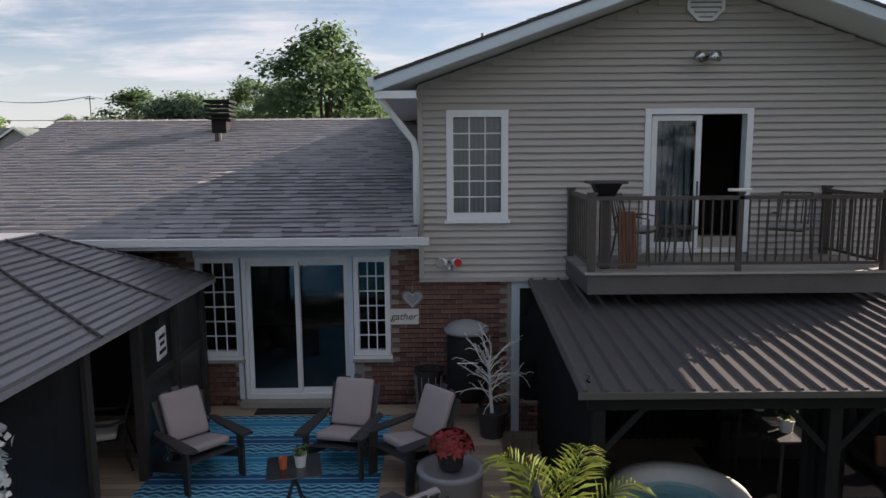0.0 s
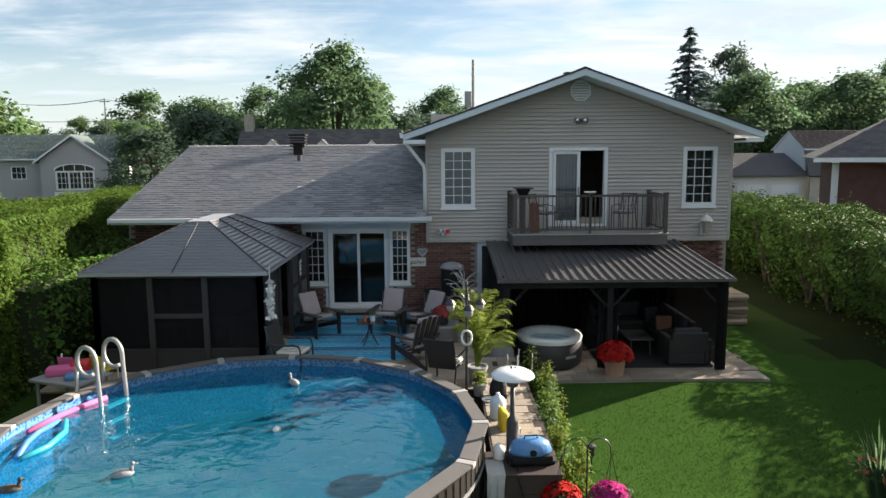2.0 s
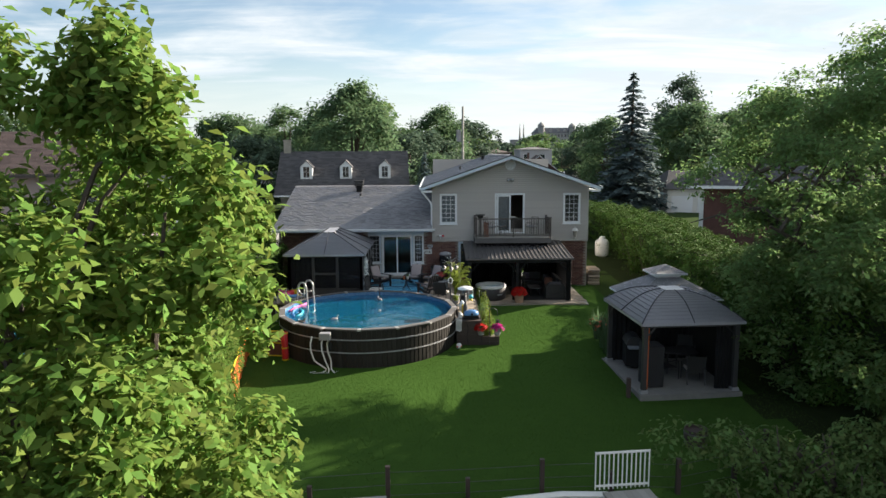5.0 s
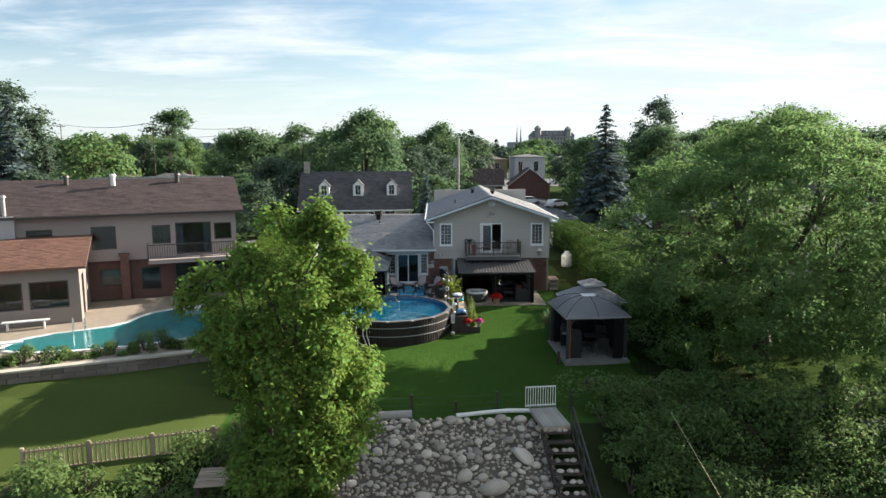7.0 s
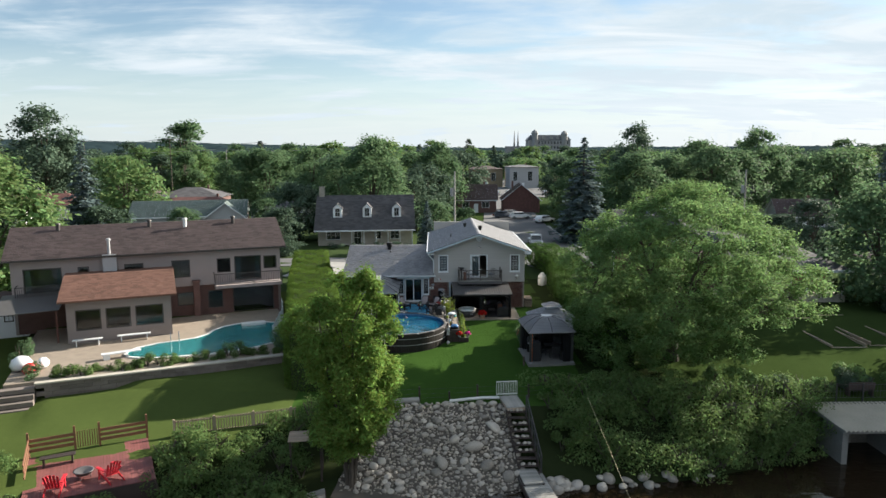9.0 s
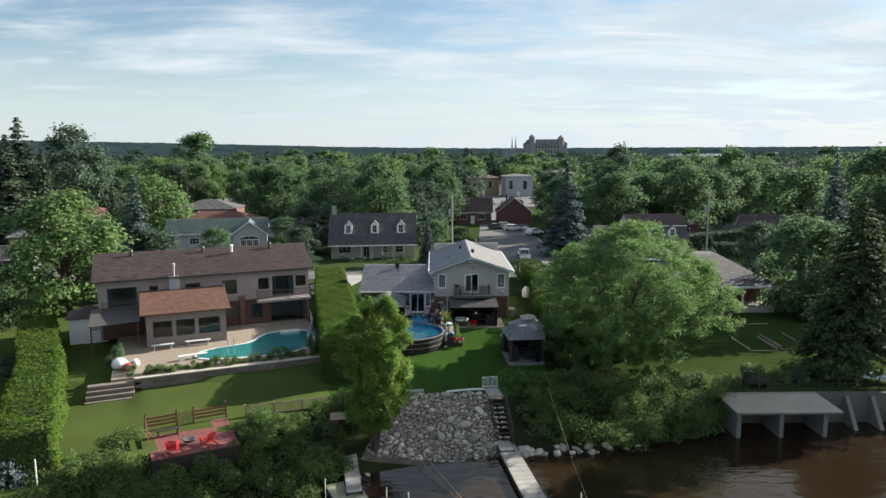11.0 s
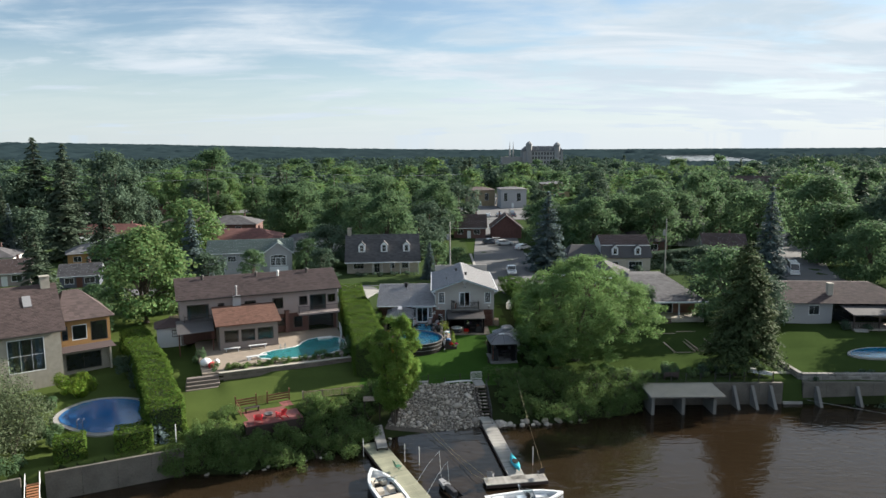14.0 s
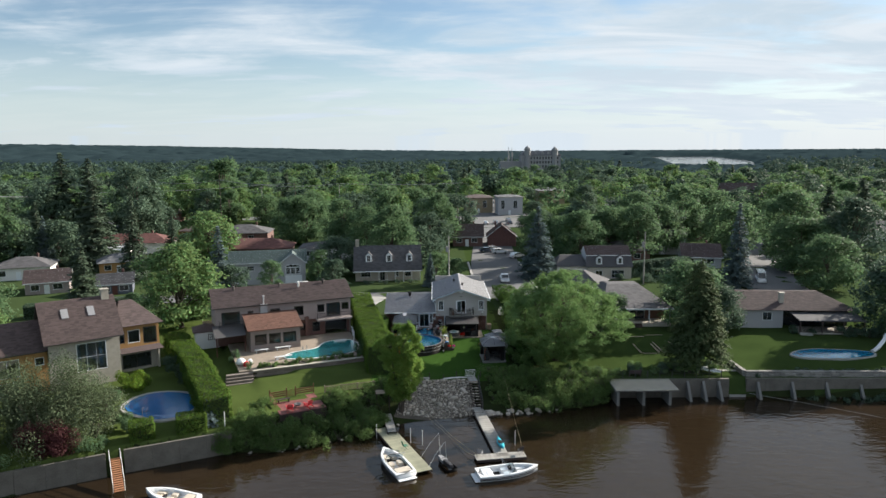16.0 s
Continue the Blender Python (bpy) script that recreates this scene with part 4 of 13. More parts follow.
    box(bm, x0, x1, RAKE_Y + 0.01, BACK_Y - 0.1, ez - 0.28, ez - 0.24)
    box(bm, x0, x1, RAKE_Y + 0.003, RAKE_Y + 0.02, ez - 0.28, ez - 0.18)
    part("soffit", bm, white_m, house, "white boxed soffit")
for i in range(48):
    bm = bmesh.new()
    y = RAKE_Y + 0.3 * i
    slab(bm, [(RIDGE_X - 0.16, y, RIDGE_Z - 0.035), (RIDGE_X, y, RIDGE_Z + 0.022), (RIDGE_X + 0.16, y, RIDGE_Z - 0.035), (RIDGE_X, y, RIDGE_Z + 0.002)], (0, 0.29, 0.008))
    part("ridge_cap", bm, shinglej_m, house)

# downpipe from the eave to the lower gutter
bm = bmesh.new()
pipe(bm, [(-0.5, -0.66, 4.62), (-0.48, -0.66, 4.5), (-0.06, -0.30, 3.95), (-0.03, -0.28, 3.8), (-0.03, -0.30, 2.62)], 0.045, 8)
part("downpipe", bm, white_m, house, "white aluminium downpipe", smooth=True)

# octagonal vent, lamps on the wall
vent = thing("gable_vent", "", "", (4.04, -0.012, 5.85))
vent.parent = house
oct_pts = [(0.285 * math.cos(math.pi / 8 + i * math.pi / 4), 0.285 * math.sin(math.pi / 8 + i * math.pi / 4)) for i in range(8)]
bm = bmesh.new()
slab(bm, [(x, 0, z) for x, z in oct_pts], (0, -0.02, 0))
part("backing", bm, greyplastic_m, vent)
bm = bmesh.new()
for i in range(8):
    (a, b), (c, d) = oct_pts[i], oct_pts[(i + 1) % 8]
    slab(bm, [(a, -0.055, b), (c, -0.055, d), (c * 0.84, -0.055, d * 0.84), (a * 0.84, -0.055, b * 0.84)], (0, 0.05, 0))
part("frame", bm, white_m, vent)
for i in range(7):
    zz = -0.2 + i * 0.066
    wv = 0.235 if abs(zz) < 0.12 else 0.235 - (abs(zz) - 0.1) * 0.9
    bm = bmesh.new()
    slab(bm, [(-wv, -0.022, zz + 0.05), (wv, -0.022, zz + 0.05), (wv, -0.05, zz), (-wv, -0.05, zz)], (0, 0.008, 0.004))
    part("slat", bm, white_m, vent)

spot = thing("twin_floodlight", "twin brushed floodlights under the gable", "outdoor light", (4.04, -0.02, 5.1))
bm = bmesh.new()
box(bm, -0.05, 0.05, -0.03, 0.012, -0.05, 0.05)
part("mount", bm, greyplastic_m, spot)
for s in (-1, 1):
    bm = bmesh.new()
    rod(bm, (s * 0.03, -0.03, 0), (s * 0.13, -0.22, -0.02), 0.04, 0.075, 12)
    part("lamp_head", bm, chrome_m, spot, "brushed metal lamp head", smooth=True)
spot2 = thing("motion_floodlight", "white twin floodlight with a red lens on the siding", "outdoor light", (0.43, -0.02, 2.19))
bm = bmesh.new()
box(bm, -0.05, 0.05, -0.04, 0.012, -0.06, 0.05)
rod(bm, (0, -0.05, -0.05), (0, -0.1, -0.1), 0.03, 0.03, 10)
part("mount", bm, white_m, spot2)
for s, mm in ((-1, white_m), (1, hotred_m)):
    bm = bmesh.new()
    rod(bm, (s * 0.03, -0.03, 0.02), (s * 0.12, -0.2, 0.03), 0.035, 0.07, 12)
    part("lamp_head", bm, white_m, spot2, smooth=True)
    bm = bmesh.new()
    rod(bm, (s * 0.12, -0.202, 0.03), (s * 0.123, -0.212, 0.03), 0.06, 0.06, 12)
    part("lens", bm, mm if s > 0 else lampglass_m, spot2)
lantern = thing("wall_lantern", "cream carriage lantern with frosted glass on the siding", "outdoor light", (7.39, -0.02, 2.28))
lantern.scale = (1.6, 1.6, 1.6)
bm = bmesh.new()
box(bm, -0.05, 0.05, -0.02, 0.012, -0.14, 0.05)
pipe(bm, [(0, -0.02, -0.05), (0, -0.09, -0.14), (0, -0.14, -0.1)], 0.014, 6)
part("bracket", bm, cream_m, lantern)
bm = bmesh.new()
lathe(bm, [(0.045, -0.1), (0.085, 0.1), (0.08, 0.11)], (0, -0.14, 0), 6)
part("glass_body", bm, lampglass_m, lantern)
bm = bmesh.new()
lathe(bm, [(0.11, 0.11), (0.10, 0.13), (0.05, 0.19), (0.015, 0.2), (0.012, 0.24)], (0, -0.14, 0), 10)
part("cap", bm, cream_m, lantern)

# windows and the upper sliding door
for q in (W1, W2):
    w = sash_window(house, *q, 0.0, 3, 6, border=0.10)
    bm = bmesh.new()      # pleated blind behind the glass
    wide = q[1] - q[0] - 0.22
    for i in range(9):
        box(bm, 0.11 + wide * i / 9, 0.11 + wide * (i + 0.8) / 9, 0.13, 0.15, 0.1, 1.45)
    part("curtain", bm, drape_m if q is W1 else room_m, w)
bm = bmesh.new()
for a in ((3.25, 4.80, 4.31, 4.39), (3.25, 4.80, 2.31, 2.36), (3.25, 3.34, 2.36, 4.31), (4.71, 4.80, 2.36, 4.31)):
    box(bm, a[0], a[1], -0.03, 0.15, a[2], a[3])
upper_door = part("sliding_door", bm, white_m, house, "white sliding balcony door standing half open")
bm = bmesh.new()
for a in ((3.36, 4.08, 4.22, 4.30), (3.36, 4.08, 2.37, 2.46), (3.36, 3.44, 2.46, 4.22), (4.0, 4.08, 2.46, 4.22)):
    box(bm, a[0], a[1], 0.02, 0.06, a[2], a[3])
part("sash", bm, white_m, upper_door)
bm = bmesh.new()
box(bm, 3.44, 4.0, 0.036, 0.044, 2.46, 4.22)
part("pane", bm, glass_m, upper_door)
bm = bmesh.new()
for i in range(7):
    box(bm, 3.42 + 0.085 * i, 3.49 + 0.085 * i, 0.22 + 0.03 * (i % 2), 0.24 + 0.03 * (i % 2), 2.38, 4.25)
part("curtain", bm, drape_m, upper_door, "pale sheer curtain")
bm = bmesh.new()
box(bm, 4.03, 4.05, 0.0, 0.015, 3.1, 3.35)
part("door_handle", bm, blackframe_m, upper_door)

# lower brick wall, patio door and sidelights
LW = 0.12
SLL, SLR, PDO = (-3.34, -2.70, 0.77, 2.27), (-1.0, -0.46, 0.77, 2.27), (-2.66, -1.03, 0.10, 2.27)
ASSEMBLY = (-3.36, -0.44, 2.27, 2.52)
GREYDOOR = (1.36, 2.25, 0.0, 1.88)
lower = bmesh.new()
panel_with_holes(lower, -8.0, 8.1, -0.6, 2.52, LW + 0.02, LW + 0.25, (SLL, SLR, PDO, ASSEMBLY, GREYDOOR))
lower_wall = part("wall", lower, mortar_m, house, "dark red brick wall")
bm = bmesh.new()
box(bm, -8.0, -7.8, 0.37, 10.9, -0.6, 2.52)
box(bm, -8.0, 0.0, 10.7, 10.9, -0.6, 2.52)
slab(bm, [(-8.0, -0.1, 2.52), (-8.0, 10.9, 2.52), (-8.0, 5.47, 4.4)], (0.2, 0, 0))
part("wall", bm, brickfar_m, house, "brown brick end wall")
for nm, q in (("room_floor", (-7.8, 8.0, 0.37, 10.7, -0.1, 0.06)), ("room_ceiling", (-7.8, 0.0, 0.37, 10.7, 2.5, 2.54)), ("partition", (-7.8, 8.0, 4.9, 5.0, 0.06, 2.0))):
    bm = bmesh.new()
    box(bm, *q)
    part(nm, bm, room_m, house)

# trim above the patio door
bm = bmesh.new()
box(bm, -3.36, -0.44, 0.06, 0.30, 2.27, 2.50)
part("door_head", bm, paleblue_m, house, "pale blue-white door head")
for x in (-2.72, -1.045):
    bm = bmesh.new()
    box(bm, x - 0.035, x + 0.035, 0.05, 0.30, 0.10, 2.27)
    part("mullion", bm, paleblue_m, house, "pale blue-white mullion")
for q in (SLL, SLR):
    sash_window(house, *q, 0.10, 3, 6, border=0.075, bar=0.016)
patio = thing("sliding_patio_door", "", "", (PDO[0], 0.1, PDO[2]))
patio.parent = house
PW, PH = PDO[1] - PDO[0], PDO[3] - PDO[2]
bm = bmesh.new()
for a in ((0, PW, PH - 0.06, PH), (0, PW, 0, 0.07), (0, 0.06, 0.07, PH - 0.06), (PW - 0.06, PW, 0.07, PH - 0.06)):
    box(bm, a[0], a[1], -0.04, 0.14, a[2], a[3])
part("door_frame", bm, white_m, patio)
for x0, yy in ((0.06, 0.0), (PW / 2 - 0.03, 0.05)):
    x1 = x0 + PW / 2 - 0.03
    bm = bmesh.new()
    for a in ((x0, x1, PH - 0.13, PH - 0.06), (x0, x1, 0.07, 0.15), (x0, x0 + 0.065, 0.15, PH - 0.13), (x1 - 0.065, x1, 0.15, PH - 0.13)):
        box(bm, a[0], a[1], yy, yy + 0.04, a[2], a[3])
    part("sash", bm, white_m, patio)
    bm = bmesh.new()
    box(bm, x0 + 0.06, x1 - 0.06, yy + 0.016, yy + 0.024, 0.145, PH - 0.125)
    part("pane", bm, glass_m, patio)
bm = bmesh.new()
box(bm, 0.075, 0.095, -0.03, 0.0, 0.95, 1.2)
part("door_handle", bm, white_m, patio)
for q in (SLL, SLR):
    bm = bmesh.new()
    box(bm, q[0] - 0.03, q[1] + 0.05, 0.03, 0.30, q[2] - 0.10, q[2] - 0.052)
    part("stone_sill", bm, concrete_m, house, "pale stone window sill")
bm = bmesh.new()
box(bm, PDO[0] - 0.05, PDO[1] + 0.05, -0.12, 0.16, 0.02, 0.098)
part("doorstep", bm, concrete_m, house)
gd = thing("side_door", "", "", (GREYDOOR[0], 0.12, 0))
gd.parent = house
bm = bmesh.new()
for a in ((0, 0.12, -0.45, 1.88), (0.77, 0.89, -0.45, 1.88), (0.12, 0.77, 1.78, 1.88)):
    box(bm, a[0], a[1], -0.04, 0.14, a[2], a[3])
part("door_frame", bm, paleblue_m, gd)
bm = bmesh.new()
box(bm, 0.12, 0.77, 0.05, 0.09, -0.4, 1.78)
part("door_leaf", bm, dimglass_m, gd)

# lower wing roof
WE_Y, WE_Z, WR_Y, WR_Z = -0.77, 2.66, 5.47, 4.56
bm = bmesh.new()
slab(bm, [(-8.1, WE_Y + 0.04, WE_Z - 0.03), (0.0, WE_Y + 0.04, WE_Z - 0.03), (0.0, WR_Y, WR_Z - 0.03), (-8.1, WR_Y, WR_Z - 0.03)], (0, 0, -0.1))
slab(bm, [(-8.1, 11.7, WE_Z - 0.03), (0.0, 11.7, WE_Z - 0.03), (0.0, WR_Y, WR_Z - 0.03), (-8.1, WR_Y, WR_Z - 0.03)], (0, 0, -0.1))
wing_roof = part("roof", bm, shinglej_m, house, "grey asphalt shingle roof of the low wing")
shingle_slope("shingle_field", wing_roof, -8.12, 0.0, (WE_Y, WE_Z), (WR_Y, WR_Z), 38, 0.22, shinglej_m, single=(-3.6, -0.2, 17))
shingle_slope("shingle_field", wing_roof, -8.12, 0.0, (11.7, WE_Z), (WR_Y, WR_Z), 30, 0.6, shinglej_m)
for i in range(27):
    bm = bmesh.new()
    x = -8.12 + 0.302 * i
    slab(bm, [(x, WR_Y - 0.15, WR_Z - 0.026), (x, WR_Y, WR_Z + 0.022), (x, WR_Y + 0.15, WR_Z - 0.026), (x, WR_Y, WR_Z + 0.004)], (0.29, 0, 0.008))
    part("ridge_cap", bm, shinglej_m, house)
bm = bmesh.new()
slab(bm, [(-8.05, WE_Y, WE_Z), (-8.05, WE_Y - 0.12, WE_Z), (-8.05, WE_Y - 0.10, WE_Z - 0.10), (-8.05, WE_Y, WE_Z - 0.12)], (8.2, 0, 0))
part("gutter", bm, white_m, house, "pale blue-white gutter along the eave")
bm = bmesh.new()
box(bm, -8.05, 0.02, WE_Y + 0.005, WE_Y + 0.03, WE_Z - 0.16, WE_Z - 0.015)
box(bm, -8.05, 0.0, WE_Y + 0.03, 0.13, WE_Z - 0.16, WE_Z - 0.135)
part("soffit", bm, paleblue_m, house)
for a, b in (((WE_Y, WE_Z), (WR_Y, WR_Z)), ((11.7, WE_Z), (WR_Y, WR_Z))):
    bm = bmesh.new()
    slab(bm, [(-8.13, a[0], a[1] - 0.15), (-8.13, a[0], a[1] - 0.01), (-8.13, b[0], b[1] - 0.01), (-8.13, b[0], b[1] - 0.15)], (0.025, 0, 0))
    part("rake_fascia", bm, paleblue_m, house)


def roof_vent(x, y, z, s, mat, label):
    """A louvred turbine-style roof vent of stacked square caps."""
    v = thing("roof_vent", label, "roof vent", (x, y, z))
    bm = bmesh.new()
    box(bm, -0.15 * s, 0.15 * s, -0.15 * s, 0.15 * s, -0.25, 0.34 * s)
    part("flue", bm, mat, v)
    for i in range(4):
        bm = bmesh.new()
        w0, zz = (0.24 + 0.012 * (i % 2)) * s, (0.22 + 0.085 * i) * s
        slab(bm, [(-w0, -w0, zz), (w0, -w0, zz), (w0, w0, zz), (-w0, w0, zz)], (0, 0, 0.035 * s))
        part("louvre", bm, mat, v)
    bm = bmesh.new()
    w0 = 0.27 * s
    slab(bm, [(-w0, -w0, 0.56 * s), (w0, -w0, 0.56 * s), (w0, w0, 0.56 * s), (-w0, w0, 0.56 * s)], (0, 0, 0.05 * s))
    part("cap", bm, mat, v)
    return v


roof_vent(-4.25, 4.55, 4.30, 1.0, black_m, "black louvred vent on the wing roof")
bm = bmesh.new()
rod(bm, (-4.1, 3.85, 3.95), (-4.1, 3.85, 4.22), 0.07, 0.065, 10)
tagged(part("vent_pipe", bm, blackframe_m), "short black plumbing vent on the roof", "roof vent")
roof_vent(4.32, 3.0, 6.25, 0.66, black_m, "black louvred vent beside the ridge")
roof_vent(3.1, 7.6, 6.05, 0.6, black_m, "black louvred vent far along the ridge")
bm = bmesh.new()
rod(bm, (1.6, 4.0, 5.4), (1.6, 4.0, 5.75), 0.06, 0.06, 10)
tagged(part("vent_pipe", bm, blackframe_m), "black vent pipe on the upper roof", "roof vent")

# balcony with its railing
BX0, BX1, BY, BF, BT = 2.15, 5.95, -1.52, 2.28, 3.23
balcony = thing("balcony", "dark grey wooden balcony with a bronze metal railing", "balcony", (0, 0, 0))
bm = bmesh.new()
box(bm, BX0, BX1, BY, BY + 0.04, 2.0, BF - 0.03)
box(bm, BX0, BX0 + 0.04, BY + 0.04, 0.0, 2.0, BF - 0.03)
box(bm, BX1 - 0.04, BX1, BY + 0.04, 0.0, 2.0, BF - 0.03)
for i in range(6):
    box(bm, BX0 + 0.4 + i * 0.6, BX0 + 0.45 + i * 0.6, BY + 0.04, 0.0, 2.04, BF - 0.03)
part("rim_joist", bm, balconywood_m, balcony, "grey painted rim joists")
for i in range(11):
    bm = bmesh.new()
    box(bm, BX0 - 0.04, BX1 + 0.04, BY - 0.04 + 0.14 * i, BY + 0.09 + 0.14 * i, BF - 0.028, BF)
    part("plank", bm, greydeck_m, balcony)
posts = [(BX0 + 0.05, BY + 0.05), ((BX0 + BX1) / 2, BY + 0.05), (BX1 - 0.05, BY + 0.05), (BX0 + 0.05, -0.06), (BX1 - 0.05, -0.06)]
for x, y in posts:
    bm = bmesh.new()
    k = 0.03 if BX0 + 0.5 < x < BX1 - 0.5 else 0.045
    box(bm, x - k, x + k, y - k, y + k, BF, BT + 0.02)
    box(bm, x - k - 0.01, x + k + 0.01, y - k - 0.01, y + k + 0.01, BT + 0.02, BT + 0.05)
    part("post", bm, brownrail_m, balcony)
runs = [((BX0 + 0.05, BY + 0.05), (BX1 - 0.05, BY + 0.05)), ((BX0 + 0.05, BY + 0.05), (BX0 + 0.05, -0.06)), ((BX1 - 0.05, BY + 0.05), (BX1 - 0.05, -0.06))]
for (x0, y0), (x1, y1) in runs:
    for z0, z1, w in ((BT - 0.05, BT, 0.03), (BF + 0.08, BF + 0.115, 0.02)):
        bm = bmesh.new()
        box(bm, min(x0, x1) - (0 if x0 != x1 else w), max(x0, x1) + (0 if x0 != x1 else w), min(y0, y1) - (0 if y0 != y1 else w), max(y0, y1) + (0 if y0 != y1 else w), z0, z1)
        part("rail", bm, brownrail_m, balcony)
    length = math.hypot(x1 - x0, y1 - y0)
    k = round(length / 0.115)
    for i in range(1, k):
        x, y = x0 + (x1 - x0) * i / k, y0 + (y1 - y0) * i / k
        bm = bmesh.new()
        box(bm, x - 0.009, x + 0.009, y - 0.009, y + 0.009, BF + 0.11, BT - 0.045)
        part("baluster", bm, brownrail_m, balcony)


# ---- deck, pavers, pool ----
deck = thing("deck", "weathered tan wooden patio deck in front of the brick wall", "deck", (0, 0, 0))
bm = bmesh.new()
box(bm, -7.0, 1.05, -5.30, 0.09, -0.75, -0.032)
box(bm, -0.05, 1.05, -6.2, -5.302, -0.75, -0.034)
box(bm, -7.0, -4.95, -6.2, -5.302, -0.75, -0.034)
part("substructure", bm, darkwood_m, deck)
bm = bmesh.new()
box(bm, 0, 8.1, 0, 0.132, -0.03, 0)
plank_me = piece_mesh("plank", bm, deckwood_m)
for i in range(45):
    y = -6.22 + 0.1395 * i
    if y + 8.89 > 3.5:
        shared("plank", plank_me, deck, pose(-7.02, y, 0.0))
        continue
    half = math.sqrt(3.5 ** 2 - (y + 8.89) ** 2)      # boards that stop at the pool wall
    for x0, x1 in ((-7.02, -2.49 - half), (-2.49 + half, 1.08)):
        bm = bmesh.new()
        box(bm, x0, x1, y, y + 0.132, -0.03, 0)
        part("plank", bm, deckwood_m, deck)

terrace = thing("pavement", "sandy concrete pavers under the canopy and along the lawn", "paving", (0, 0, 0), kind="structure")
bm = bmesh.new()
box(bm, 1.06, 7.25, -4.45, 0.1, -0.9, -0.475)
part("bedding", bm, mortar_m, terrace)
paver_sizes = []
for w in (0.40, 0.55, 0.30):
    bm = bmesh.new()
    box(bm, 0.004, w - 0.004, 0.004, 0.296, -0.05, 0)
    paver_sizes.append((w, piece_mesh("paver", bm, paver_m)))
rngp = random.Random(4)
for row in range(15):
    x = 1.07 - rngp.random() * 0.05
    while x < 7.2:
        w, me = rngp.choice(paver_sizes)
        if x + w > 7.3:
            break
        shared("paver", me, terrace, pose(x, -4.46 + 0.3 * row, -0.445 + rngp.uniform(-0.004, 0.004)))
        x += w

# raised walk of pavers between pool and flower bed
strip = thing("pavement", "tan paver strip beside the pool with a pale kerb", "paving", (0, 0, 0), kind="structure")
bm = bmesh.new()
box(bm, 1.06, 1.95, -9.15, -4.46, -0.95, 0.05)
part("retaining_wall", bm, darkwood_m, strip, "dark stained timber retaining wall")
for row in range(15):
    for col in range(2):
        shared("paver", paver_sizes[2 if row % 2 else 0][1], strip, pose(1.09 + col * 0.4, -9.1 + 0.31 * row, 0.06 + rngp.uniform(-0.004, 0.004)))

PC, PR, RIM = (-2.49, -8.89), 3.41, 0.447
pool = thing("swimming_pool", "round above-ground swimming pool with brown panels and taupe rim", "pool", (PC[0], PC[1], 0))
BASE = -0.93
SIDES = 16
bm = bmesh.new()
lathe(bm, [(PR - 0.06, -0.86), (PR - 0.06, RIM - 0.02), (PR - 0.03, RIM - 0.02), (PR - 0.03, -0.86)], n=64)
for f in [f for f in bm.faces if len(f.verts) > 4]:
    bm.faces.remove(f)
part("liner_wall", bm, linerwall_m, pool, "blue pebble-patterned pool liner")
bm = bmesh.new()
lathe(bm, [(PR - 0.03, -0.85), (PR - 0.03, -0.80)], n=48)
part("liner_floor", bm, liner_m, pool)
bm = bmesh.new()
nr, na = 14, 64
cv = bm.verts.new((0, 0, RIM - 0.19))
rings = []
for i in range(1, nr + 1):
    r = (PR - 0.07) * i / nr
    rings.append([bm.verts.new((r * math.cos(2 * math.pi * k / na), r * math.sin(2 * math.pi * k / na), RIM - 0.19 + 0.012 * noise.noise(Vector((r * math.cos(2 * math.pi * k / na) * 1.7, r * math.sin(2 * math.pi * k / na) * 1.7, 3))))) for k in range(na)])
for k in range(na):
    bm.faces.new((cv, rings[0][k], rings[0][(k + 1) % na]))
    for a, b in zip(rings, rings[1:]):
        bm.faces.new((a[k], b[k], b[(k + 1) % na], a[(k + 1) % na]))
pool_surface = part("water_surface", bm, poolwater_m, pool, "clear blue rippled pool water", smooth=True)
panel_w = 2 * math.pi * (PR + 0.02) / 124
bm = bmesh.new()
box(bm, -panel_w / 2 + 0.006, panel_w / 2 - 0.006, -0.012, 0.012, BASE - 0.1, RIM - 0.05)
box(bm, -panel_w / 2 + 0.03, panel_w / 2 - 0.03, 0.012, 0.022, BASE - 0.1, RIM - 0.07)
panel_me = piece_mesh("panel", bm, poolpanel_m)
for k in range(124):
    a = 2 * math.pi * k / 124
    shared("panel", panel_me, pool, pose((PR + 0.02) * math.cos(a), (PR + 0.02) * math.sin(a), 0, 0, 0, math.degrees(a) - 90))
bm = bmesh.new()
lathe(bm, [(PR, BASE - 0.1), (PR, RIM - 0.06)], n=64)
for f in [f for f in bm.faces if len(f.verts) > 4]:
    bm.faces.remove(f)
part("steel_wall", bm, blackframe_m, pool)
for zz in (0.06, -0.40):
    bm = bmesh.new()
    lathe(bm, [(PR + 0.035, zz - 0.022), (PR + 0.062, zz - 0.020), (PR + 0.062, zz + 0.020), (PR + 0.035, zz + 0.022)], n=64)
    for f in [f for f in bm.faces if len(f.verts) > 4]:
        bm.faces.remove(f)
    part("band", bm, greyplastic_m, pool, "pale horizontal band")
